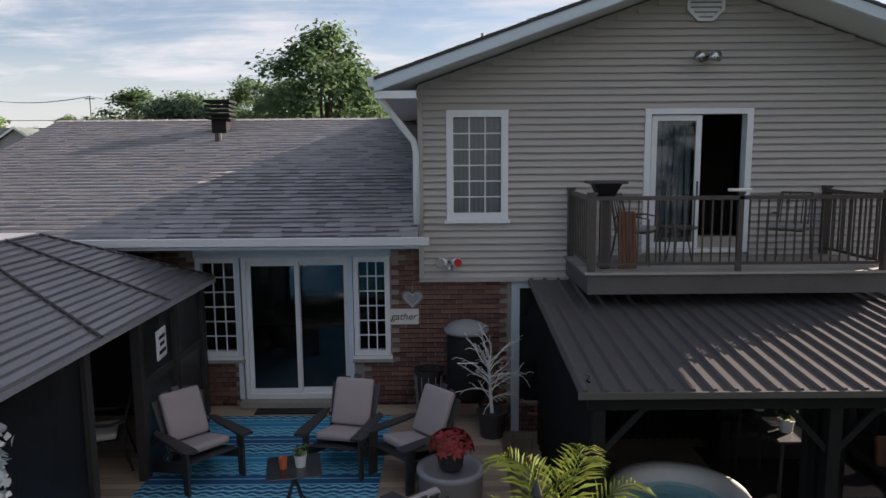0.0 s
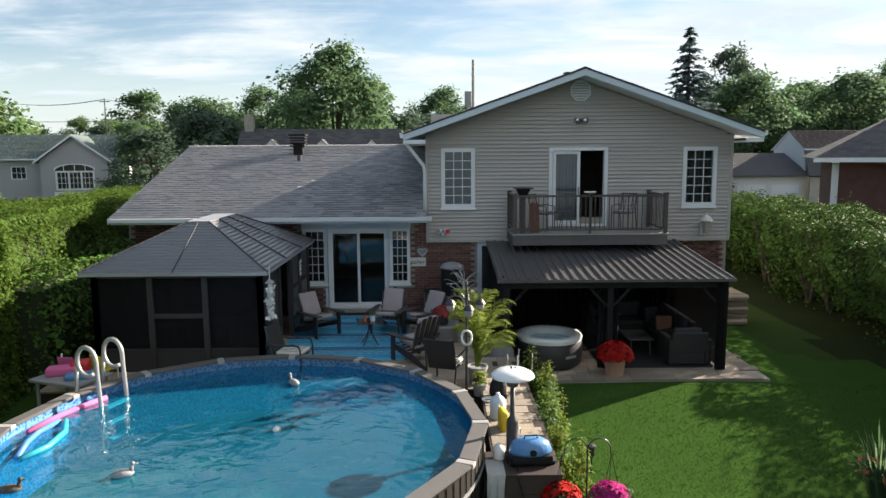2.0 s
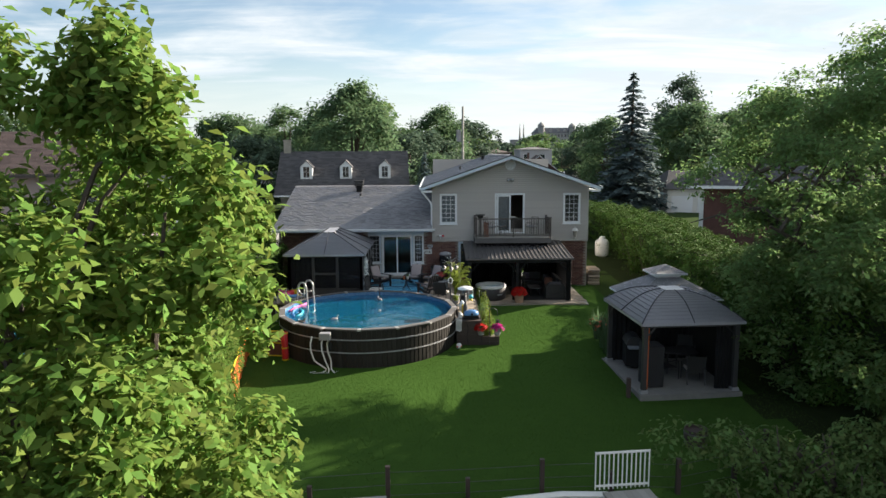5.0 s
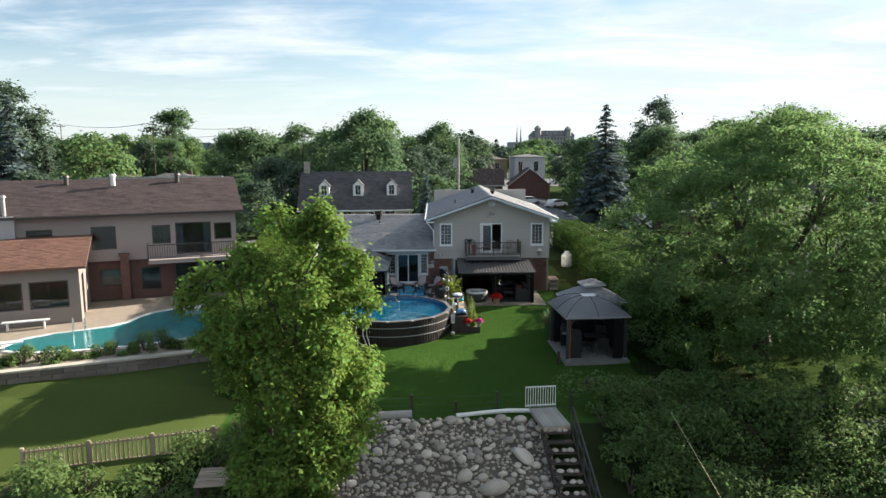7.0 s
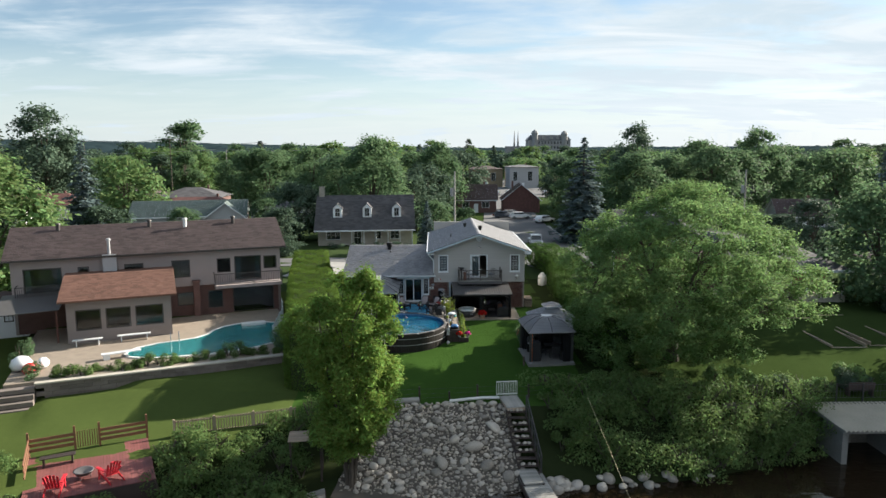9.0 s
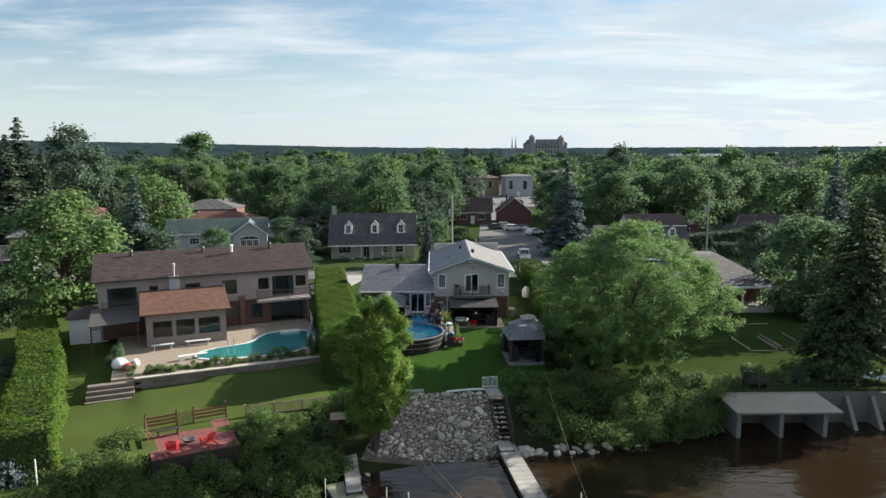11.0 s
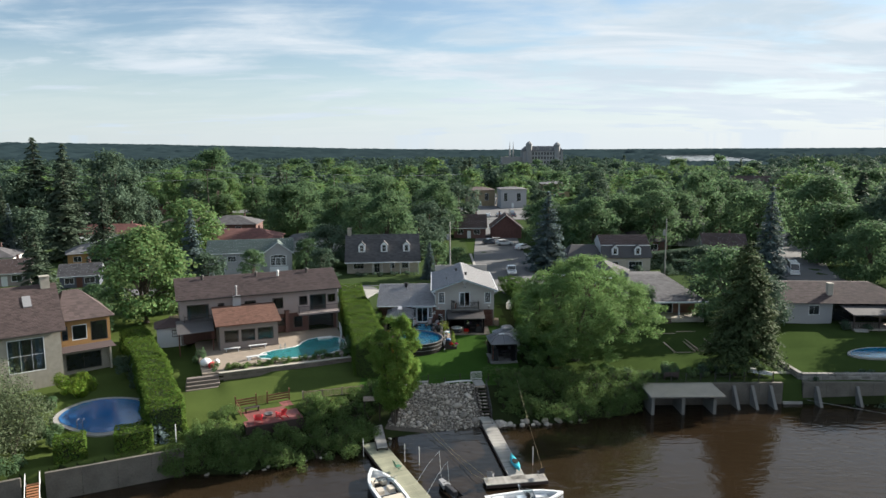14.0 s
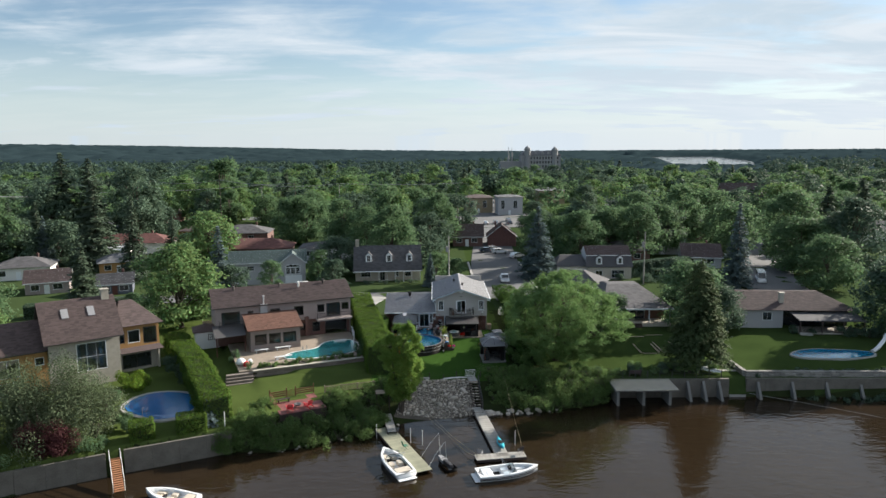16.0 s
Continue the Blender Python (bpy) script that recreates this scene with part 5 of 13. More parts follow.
for k in range(SIDES):      # top ledges and their caps
    a, b = 2 * math.pi * (k + 0.05) / SIDES, 2 * math.pi * (k + 0.95) / SIDES
    r0, r1 = PR - 0.13, PR + 0.10
    bm = bmesh.new()
    slab(bm, [(r0 * math.cos(a), r0 * math.sin(a), RIM - 0.04), (r1 * math.cos(a), r1 * math.sin(a), RIM - 0.05), (r1 * math.cos(b), r1 * math.sin(b), RIM - 0.05), (r0 * math.cos(b), r0 * math.sin(b), RIM - 0.04)], (0, 0, 0.045))
    bmesh.ops.bevel(bm, geom=bm.edges[:], offset=0.012, segments=2, affect="EDGES")
    part("ledge", bm, poolrim_m, pool)
    c = 2 * math.pi * k / SIDES
    m = pose((PR - 0.015) * math.cos(c), (PR - 0.015) * math.sin(c), RIM - 0.02, 0, 0, math.degrees(c))
    bm = bmesh.new()
    cushion(bm, -0.12, 0.125, -0.06, 0.06, -0.045, 0.022, m, 0.015)
    part("ledge_cap", bm, poolcap_m, pool, "pale moulded ledge cap")

# skimmer and pump hoses on the river side
skim = thing("pool_skimmer", "pale grey pool skimmer with white hoses hanging to the lawn", "pool equipment", (-3.62, -12.24, 0.22))
bm = bmesh.new()
cushion(bm, -0.24, 0.16, -0.28, 0.02, -0.12, 0.14, None, 0.04)
part("housing", bm, greyplastic_m, skim)
for k, (dx, mm) in enumerate(((-0.5, pvc_m), (-0.12, pvc_m), (0.08, pvc_m))):
    bm = bmesh.new()
    pipe(bm, [(dx, -0.12, 0.0 - 0.05 * k), (dx - 0.06, -0.16, -0.25), (dx - 0.04, -0.20, -0.5), (dx + 0.08, -0.28, -0.82), (0.02 + 0.08 * k, -0.38, -1.10), (-0.12 + 0.22 * k, -0.52, -1.19), (-0.42 + 0.34 * k, -0.58, -1.20), (-0.55 + 0.42 * k, -0.45, -1.20), (-0.35 + 0.38 * k, -0.38, -1.19)], 0.026, 8)
    part("hose", bm, mm, skim, smooth=True)
bm = bmesh.new()
rod(bm, (0.12, -0.2, -0.2), (0.12, -0.2, -0.5), 0.06, 0.05, 10)
part("valve", bm, black_m, skim)

# steel ladder over the rim
lad = thing("pool_ladder", "curved steel pool ladder hooked over the rim", "ladder", (-5.12, -7.36, 0), 70)
for s in (-0.27, 0.27):
    bm = bmesh.new()
    arc = [(s, 0.15 + 0.2 * math.cos(a), 0.97 + 0.24 * math.sin(a)) for a in np.linspace(math.pi, -2.2, 15)]
    pipe(bm, [(s, -0.14, -0.5), (s, -0.08, 0.3), (s, -0.05, 0.8)] + arc, 0.036, 8)
    part("rail", bm, ladder_m, lad, smooth=True)
    bm = bmesh.new()
    pipe(bm, [(s, 0.36, 0.95), (s, 0.40, 0.55), (s, 0.42, 0.02)], 0.03, 8)
    part("outer_leg", bm, ladder_m, lad, smooth=True)
for i in range(3):
    bm = bmesh.new()
    z = 0.22 - 0.26 * i
    box(bm, -0.24, 0.24, -0.2 - 0.02 * i, -0.1 - 0.02 * i, z - 0.015, z + 0.015)
    part("tread", bm, pvc_m, lad)

# what floats in the pool
for mm, pts, lb in ((pinkp_m, [(-5.66, -8.75), (-5.56, -8.2), (-5.38, -7.68), (-5.2, -7.32)], "pink foam pool noodle afloat"), (cyan_m, [(-5.22, -9.65), (-5.08, -9.25), (-5.12, -8.75), (-5.34, -8.32)], "turquoise foam pool noodle afloat"), (bluep_m, [(-5.30, -9.60), (-5.46, -9.1), (-5.50, -8.75), (-5.42, -8.34)], "blue foam pool noodle afloat")):
    bm = bmesh.new()
    pipe(bm, [(x, y, RIM - 0.16) for x, y in pts], 0.042, 8)
    tagged(part("pool_noodle", bm, mm, smooth=True), lb, "pool toy")
for x, y, r, lb in ((-3.67, -10.12, 20, "grey and white floating decoy in the pool"), (-2.23, -6.65, 130, "pale grey floating decoy in the pool"), (-4.85, -10.5, 10, "brown floating decoy near the pool rim")):
    bm = bmesh.new()
    lathe(bm, [(0.03, -0.05), (0.10, -0.02), (0.12, 0.03), (0.07, 0.085), (0.01, 0.1)], (0, 0, 0), 12, 1.7, 0.9)
    rod(bm, (0.14, 0, 0.03), (0.17, 0, 0.16), 0.04, 0.03, 8)
    lathe(bm, [(0.01, -0.045), (0.045, 0.0), (0.01, 0.045)], (0.18, 0, 0.18), 8)
    rod(bm, (0.21, 0, 0.175), (0.27, 0, 0.165), 0.016, 0.01, 6)
    ob = tagged(part("floating_decoy", bm, greyplastic_m if r > 10 else bark_m, smooth=True), lb, "pool toy")
    ob.matrix_basis = pose(x, y, RIM - 0.17, 0, 0, r) @ Matrix.Scale(0.72, 4)
bm = bmesh.new()
lathe(bm, [(0.01, -0.06), (0.06, -0.02), (0.06, 0.02), (0.01, 0.06)], n=10)
tagged(part("pool_float", bm, pvc_m, smooth=True), "small white chlorine float in the pool", "pool toy").location = (-2.06, -8.69, RIM - 0.18)


# ---- canopies ----
def ribbed_hip_roof(parent, x0, x1, y0, y1, ez, tz, cap_x, cap_y, rib, mat, label, sag=0.0):
    """Four ribbed metal panels that meet in a flat cap; each panel has its ribs across the slope."""
    cx, cy = (x0 + x1) / 2, (y0 + y1) / 2
    corners = [Vector((x0, y0, ez)), Vector((x1, y0, ez)), Vector((x1, y1, ez)), Vector((x0, y1, ez))]
    tops = [Vector((cx - cap_x, cy - cap_y, tz)), Vector((cx + cap_x, cy - cap_y, tz)), Vector((cx + cap_x, cy + cap_y, tz)), Vector((cx - cap_x, cy + cap_y, tz))]
    def curve(a, b, t):
        p = a.lerp(b, t)
        p.z += sag * math.sin(math.pi * t)
        return p
    for i in range(4):
        a, b, c, d = corners[i], corners[(i + 1) % 4], tops[(i + 1) % 4], tops[i]
        bm = bmesh.new()
        run = ((a + b) / 2 - (c + d) / 2).length
        k = max(4, int(run / rib))
        nrm = (b - a).cross(d - a).normalized()
        prev = None
        for j in range(k):
            t0, t1, t2 = j / k, (j + 0.18) / k, (j + 0.30) / k
            for t, h in ((t0, 0.0), (t1, 0.022), (t2, 0.0)):
                row = [bm.verts.new(curve(a, d, t) + nrm * h), bm.verts.new(curve(b, c, t) + nrm * h)]
                if prev:
                    bm.faces.new((prev[0], prev[1], row[1], row[0]))
                prev = row
        row = [bm.verts.new(d), bm.verts.new(c)]
        bm.faces.new((prev[0], prev[1], row[1], row[0]))
        bmesh.ops.solidify(bm, geom=bm.faces[:], thickness=0.012)
        part("roof_panel", bm, mat, parent, label if i == 0 else "")
        bm = bmesh.new()
        pts = [curve(a, d, t / 6) + Vector((0, 0, 0.012)) for t in range(7)]
        pipe(bm, pts, 0.018, 6)
        part("hip_rib", bm, hiprib_m, parent)
        for s in ((1, 2) if (b - a).length > 4 else (1,)):
            f = s / 3 if (b - a).length > 4 else 0.5
            bm = bmesh.new()
            pipe(bm, [curve(a.lerp(b, f), d.lerp(c, f), t / 6) + nrm * 0.016 for t in range(7)], 0.016, 6)
            part("seam_rib", bm, hiprib_m, parent)
    bm = bmesh.new()
    slab(bm, [tops[0] + Vector((-0.03, -0.03, 0)), tops[1] + Vector((0.03, -0.03, 0)), tops[2] + Vector((0.03, 0.03, 0)), tops[3] + Vector((-0.03, 0.03, 0))], (0, 0, 0.02))
    part("cap", bm, mat, parent)
    bm = bmesh.new()
    for (xa, xb, ya, yb) in ((x0, x1, y0, y0 + 0.04), (x0, x1, y1 - 0.04, y1), (x0, x0 + 0.04, y0 + 0.04, y1 - 0.04), (x1 - 0.04, x1, y0 + 0.04, y1 - 0.04)):
        box(bm, xa, xb, ya, yb, ez - 0.07, ez - 0.005)
    part("eave_trim", bm, mat, parent)


def screen_wall(parent, a, b, z0, z1, bays, kick=0.0, mids=()):
    """A wall of framed dark insect screens from a to b; mids: the bays with a middle rail."""
    (xa, ya), (xb, yb) = a, b
    ang, length = math.atan2(yb - ya, xb - xa), math.hypot(xb - xa, yb - ya)
    m = Matrix.Translation((xa, ya, 0)) @ Matrix.Rotation(ang, 4, "Z")
    for i in range(bays + 1):
        x = length * i / bays
        bm = bmesh.new()
        box(bm, x - 0.055, x + 0.055, -0.055, 0.055, z0, z1, m)
        part("post", bm, gazeboframe_m, parent)
    for i in range(bays):
        x0, x1 = length * i / bays + 0.055, length * (i + 1) / bays - 0.055
        rails = [(z0, z0 + 0.05, 0.025), (z0 + 0.28 + kick, z0 + 0.35 + kick, 0.03), (z1 - 0.09, z1, 0.03)] + ([(z0 + 1.08, z0 + 1.17, 0.03)] if i in mids else [])
        for za, zb, t in rails:
            bm = bmesh.new()
            box(bm, x0, x1, -t, t, za, zb, m)
            part("rail", bm, gazeboframe_m, parent)
        bm = bmesh.new()
        box(bm, x0, x1, -0.012, 0.012, z0 + 0.05, z0 + 0.28 + kick, m)
        part("kick_panel", bm, blackframe_m, parent)
        bm = bmesh.new()
        box(bm, x0, x1, -0.004, 0.004, z0 + 0.35 + kick, z1 - 0.09, m)
        part("screen", bm, screen_m, parent, "dark insect screen")


gz = thing("gazebo", "dark grey metal-roofed gazebo with black insect screens on the deck", "gazebo", (0, 0, 0))
GX0, GX1, GY0, GY1 = -6.62, -2.98, -5.24, -0.12
ribbed_hip_roof(gz, GX0, GX1, GY0, GY1, 2.02, 2.84, 0.22, 0.95, 0.105, slate_m, "charcoal ribbed steel roof")
screen_wall(gz, (GX0 + 0.22, GY0 + 0.2), (GX1 - 0.2, GY0 + 0.2), 0.0, 1.97, 3, 0.12, (1,))
screen_wall(gz, (GX1 - 0.2, GY0 + 0.2), (GX1 - 0.2, -3.55), 0.0, 1.97, 1, 0.05)
screen_wall(gz, (GX1 - 0.2, -2.35), (GX1 - 0.2, GY1 - 0.15), 0.0, 1.97, 2, 0.05, (0, 1))
screen_wall(gz, (GX0 + 0.22, GY0 + 0.2), (GX0 + 0.22, GY1 - 0.15), 0.0, 1.97, 4, 0.12)
bm = bmesh.new()
box(bm, GX0 + 0.2, GX1 - 0.2, GY1 - 0.19, GY1 - 0.15, 0.0, 1.97)
part("back_curtain", bm, curtain_m, gz, "black back curtain")
# inside the gazebo: a table with chairs seen dimly
def simple_table(at, w, d, h, mat, label, name="table"):
    t = thing(name, label, "table", at)
    bm = bmesh.new()
    cushion(bm, -w / 2, w / 2, -d / 2, d / 2, h - 0.04, h, None, 0.012)
    part("tabletop", bm, mat, t)
    for sx in (-1, 1):
        for sy in (-1, 1):
            bm = bmesh.new()
            rod(bm, (sx * (w / 2 - 0.07), sy * (d / 2 - 0.07), 0), (sx * (w / 2 - 0.09), sy * (d / 2 - 0.09), h - 0.04), 0.022, 0.025, 8)
            part("leg", bm, mat, t)
    return t


simple_table((-4.9, -2.7, 0.0), 1.5, 0.9, 0.74, blackplastic_m, "dark dining table inside the gazebo")
bm = bmesh.new()      # coiled white hose hung on the inner wall
ring = [( -5.35 + 0.24 * math.cos(a), -4.88, 1.35 + 0.24 * math.sin(a)) for a in np.linspace(0.4, 5.6, 24)]
pipe(bm, ring, 0.045, 8)
tagged(part("swim_ring", bm, pvc_m, smooth=True), "pale swim ring hung inside the screens", "pool toy")

# sign on the gazebo's edge
sg = thing("hanging_sign", "small white sign with dark marks hung from the gazebo", "sign", (-2.94, -2.25, 1.62), 96)
bm = bmesh.new()
box(bm, -0.17, 0.17, -0.008, 0.008, -0.17, 0.17)
part("board", bm, white_m, sg)
for zz, w in ((0.08, 0.22), (0.0, 0.16), (-0.09, 0.24)):
    bm = bmesh.new()
    box(bm, -w / 2, w / 2, -0.014, -0.008, zz - 0.02, zz + 0.02)
    part("bar", bm, black_m, sg)
bm = bmesh.new()
pipe(bm, [(-0.1, 0, 0.17), (0, 0, 0.3), (0.1, 0, 0.17)], 0.004, 5)
part("cord", bm, black_m, sg)

# shell wind chime at the gazebo's corner
ch = thing("wind_chime", "white shell wind chime hanging at the gazebo corner", "wind chime", (-2.92, -5.3, 2.16))
bm = bmesh.new()
pipe(bm, [(0, 0, 0.05), (0, 0, -0.28)], 0.008, 6)
part("cord", bm, pvc_m, ch)
bm = bmesh.new()
lathe(bm, [(0.02, -0.27), (0.09, -0.33), (0.09, -0.35), (0.02, -0.34)], n=10)
part("crown", bm, greyplastic_m, ch)
rc = np.random.default_rng(8)
pts = np.stack([rc.normal(0, 0.036, 170), rc.normal(0, 0.036, 170), -0.34 - 0.72 * rc.random(170)], -1)
pts[:, :2] *= np.clip(1.15 - np.abs((pts[:, 2] + 0.62) % 0.26 - 0.13) * 3, 0.4, 1.2)[:, None]
v, f = leaf_faces(rc, pts, 0.075, up=0.0, aspect=0.9)
raw_mesh("shell", v, f, flowerwhite_m, ch)["kind"] = "stuff"

# canopy with a metal roof against the house
aw = thing("pergola_canopy", "dark brown ribbed metal canopy on black posts over the spa", "canopy", (0, 0, 0))
AX0, AX1, AY0, AY1, AZ0, AZ1 = 1.58, 6.62, -3.95, -0.08, 1.58, 1.93
bm = bmesh.new()
slab(bm, [(AX0, AY0, AZ0), (AX1, AY0, AZ0), (AX1, AY1, AZ1), (AX0, AY1, AZ1)], (0, 0, -0.03))
part("roof_sheet", bm, darkmetal_m, aw, "dark bronze ribbed roof sheet")
bm = bmesh.new()
slab(bm, [(0.0, AY0 - 0.02, AZ0), (0.02, AY0 - 0.02, AZ0 + 0.035), (0.05, AY0 - 0.02, AZ0 + 0.035), (0.07, AY0 - 0.02, AZ0)], (0, AY1 - AY0 + 0.02, AZ1 - AZ0))
rib_me = piece_mesh("roof_rib", bm, darkmetal_m)
for i in range(26):
    shared("roof_rib", rib_me, aw, pose(AX0 + 0.01 + 0.1985 * i, 0, 0.001))
bm = bmesh.new()
box(bm, AX0 - 0.02, AX1 + 0.02, AY0 - 0.05, AY0 - 0.02, AZ0 - 0.05, AZ0 + 0.012)
part("eave_trim", bm, darkmetal_m, aw, "dark metal drip edge")
bm = bmesh.new()
box(bm, AX0 + 0.1, AX1 - 0.1, AY0 + 0.08, AY0 + 0.18, AZ0 - 0.2, AZ0 - 0.05)
part("beam", bm, black_m, aw)
for x, y in ((AX0 + 0.2, AY0 + 0.13), (4.0, AY0 + 0.13), (AX1 - 0.2, AY0 + 0.13), (AX0 + 0.2, -0.4), (AX1 - 0.2, -0.4)):
    bm = bmesh.new()
    box(bm, x - 0.06, x + 0.06, y - 0.06, y + 0.06, -0.445, AZ0 - 0.2 if y < -2 else 1.8)
    part("post", bm, black_m, aw)
for x, s in ((AX0 + 0.2, 1), (AX1 - 0.2, -1), (4.0, 1), (4.0, -1)):
    bm = bmesh.new()
    pipe(bm, [(x + s * 0.04, AY0 + 0.13, 0.95), (x + s * 0.45, AY0 + 0.13, AZ0 - 0.18)], 0.04, 4)
    part("brace", bm, black_m, aw)


def curtain(parent, a, b, z0, z1, folds, mat, depth=0.03):
    (xa, ya), (xb, yb) = a, b
    d = Vector((xb - xa, yb - ya, 0))
    nrm = Vector((-d.y, d.x, 0)).normalized()
    bm, prev = bmesh.new(), None
    for i in range(folds * 4 + 1):
        p = Vector((xa, ya, 0)) + d * (i / (folds * 4)) + nrm * depth * math.sin(i * math.pi / 2)
        row = [bm.verts.new((p.x, p.y, z0)), bm.verts.new((p.x, p.y, z1))]
        if prev:
            bm.faces.new((prev[0], row[0], row[1], prev[1]))
        prev = row
    bmesh.ops.solidify(bm, geom=bm.faces[:], thickness=0.008)
    return part("curtain", bm, mat, parent, "black outdoor curtain")


curtain(aw, (AX0 + 0.14, AY0 + 0.2), (AX0 + 0.14, -0.3), -0.43, 1.62, 16, curtain_m)
curtain(aw, (AX1 - 0.34, AY0 + 0.06), (AX1 - 0.10, AY0 + 0.06), -0.43, AZ0 - 0.1, 5, curtain_m)
curtain(aw, (3.78, AY0 + 0.25), (4.22, AY0 + 0.25), -0.43, AZ0 - 0.1, 6, curtain_m)
curtain(aw, (AX0 + 0.3, -0.3), (AX1 - 0.2, -0.3), -0.43, 1.75, 40, curtain_m)
bm = bmesh.new()
box(bm, AX1 - 0.21, AX1 - 0.2, AY0 + 0.2, -0.4, -0.4, AZ0 - 0.1)
part("screen", bm, screen_m, aw, "dark insect screen")

# inflatable spa
spa = thing("inflatable_spa", "round black inflatable spa with a white rim, half full", "hot tub", (2.80, -3.2, -0.445))
spa.scale = (0.9, 0.9, 1.0)
bm = bmesh.new()
lathe(bm, [(0.70, 0.0), (0.80, 0.06), (0.83, 0.3), (0.80, 0.56), (0.78, 0.6)], n=36)
for f in [f for f in bm.faces if len(f.verts) > 4]:
    bm.faces.remove(f)
part("side_wall", bm, blackplastic_m, spa, "black quilted side wall", smooth=True)
bm = bmesh.new()
lathe(bm, [(0.80, 0.57), (0.82, 0.64), (0.78, 0.69), (0.66, 0.70), (0.56, 0.66), (0.55, 0.45), (0.55, 0.3)], n=36)
for f in [f for f in bm.faces if len(f.verts) > 4]:
    bm.faces.remove(f)
part("rim", bm, pvc_m, spa, "white inflated rim", smooth=True)
bm = bmesh.new()
lathe(bm, [(0.56, 0.47), (0.56, 0.50)], n=36)
# liner colour made pale to stand in for sky mirrored in the water
part("liner", bm, material("skytone_spa_liner", (0.60, 0.76, 0.80), rough=0.5), spa)
bm = bmesh.new()
lathe(bm, [(0.555, 0.54), (0.555, 0.545)], n=36)
part("water_surface", bm, clear_material("spa_water", (0.8, 0.95, 0.98), gloss=0.03, waves=0.4, scale=4.0, ior=1.33), spa)
for a in (-2.25, -2.1):
    for zz in (0.2, 0.3, 0.4):
        bm = bmesh.new()
        m = Matrix.Rotation(a, 4, "Z")
        lathe(bm, [(0.025, 0.0), (0.025, 0.004)], n=10)
        bm.transform(m @ Matrix.Translation((0.835, 0, zz)) @ Matrix.Rotation(math.pi / 2, 4, "Y"))
        part("badge", bm, pvc_m, spa)
bm = bmesh.new()
box(bm, 0.836, 0.842, -0.16, 0.16, 0.27, 0.33, Matrix.Rotation(-1.05, 4, "Z"))
part("logo_bar", bm, greyplastic_m, spa)


# ---- garden pavilion pair by the right hedge ----
PVA = 4
shed = thing("garden_shed", "small white shed with a grey shingle hip roof and cupola", "shed", (8.9, -9.9, -0.9), PVA)
bm = bmesh.new()
box(bm, -1.4, 1.4, -1.05, 1.05, -0.15, 2.0)
part("wall", bm, white_m, shed, "white panelled shed wall")
for i in range(6):
    bm = bmesh.new()
    box(bm, -1.43, -1.402, -1.02 + 0.34 * i, -0.99 + 0.34 * i, 0.0, 1.98)
    part("batten", bm, white_m, shed)


def hip(parent, x0, x1, y0, y1, ez, x2, x3, y2, y3, tz, mat, name="roof", thick=0.05):
    """A hip roof as four slabs from an eave rectangle up to a smaller one."""
    A = [(x0, y0, ez), (x1, y0, ez), (x1, y1, ez), (x0, y1, ez)]
    B = [(x2, y2, tz), (x3, y2, tz), (x3, y3, tz), (x2, y3, tz)]
    bm = bmesh.new()
    for i in range(4):
        j = (i + 1) % 4
        pts = [A[i], A[j], B[j], B[i]]
        pts = [p for k, p in enumerate(pts) if p not in pts[:k]]
        slab(bm, pts, (0, 0, -thick))
    if x3 > x2 and y3 > y2:
        slab(bm, B, (0, 0, -thick))
    ob = part(name, bm, mat, parent)
    return ob


def hip_shingles(parent, x0, x1, y0, y1, ez, x2, x3, y2, y3, tz, rows, width, mat):
    """Rows of shingle tabs on the four slopes of such a roof, in one mesh."""
    rng = np.random.default_rng(int(abs(x0 * 13 + y1 * 7)) + rows)
    A = [Vector(p) for p in ((x0, y0, ez), (x1, y0, ez), (x1, y1, ez), (x0, y1, ez))]
    B = [Vector(p) for p in ((x2, y2, tz), (x3, y2, tz), (x3, y3, tz), (x2, y3, tz))]
    V, Fc = [], []
    for i in range(4):
        a, b, c, d = A[i], A[(i + 1) % 4], B[(i + 1) % 4], B[i]
        nrm = (b - a).cross(d - a).normalized()
        for r in range(rows):
            t0, t1 = r / rows, min(1.0, (r + 1.1) / rows)
            l0, r0, l1, r1 = a.lerp(d, t0), b.lerp(c, t0), a.lerp(d, t1), b.lerp(c, t1)
            n_t = max(1, int((r0 - l0).length / width))
            off = rng.random()
            cuts = [0.0] + [min(1, max(0, (k + off * 0.8 + rng.uniform(-0.12, 0.12)) / n_t)) for k in range(n_t)] + [1.0]
            for s0, s1 in zip(cuts, cuts[1:]):
                if s1 - s0 < 0.01:
                    continue
                h = rng.uniform(0.008, 0.022)
                k = len(V)
                V += [tuple(l0.lerp(r0, s0) + nrm * h), tuple(l0.lerp(r0, s1 - 0.004) + nrm * h), tuple(l1.lerp(r1, s1 - 0.004) + nrm * 0.004), tuple(l1.lerp(r1, s0) + nrm * 0.004)]
                Fc.append((k, k + 1, k + 2, k + 3))
    return tagged(raw_mesh("shingle_field", V, Fc, mat, parent), kind="stuff")


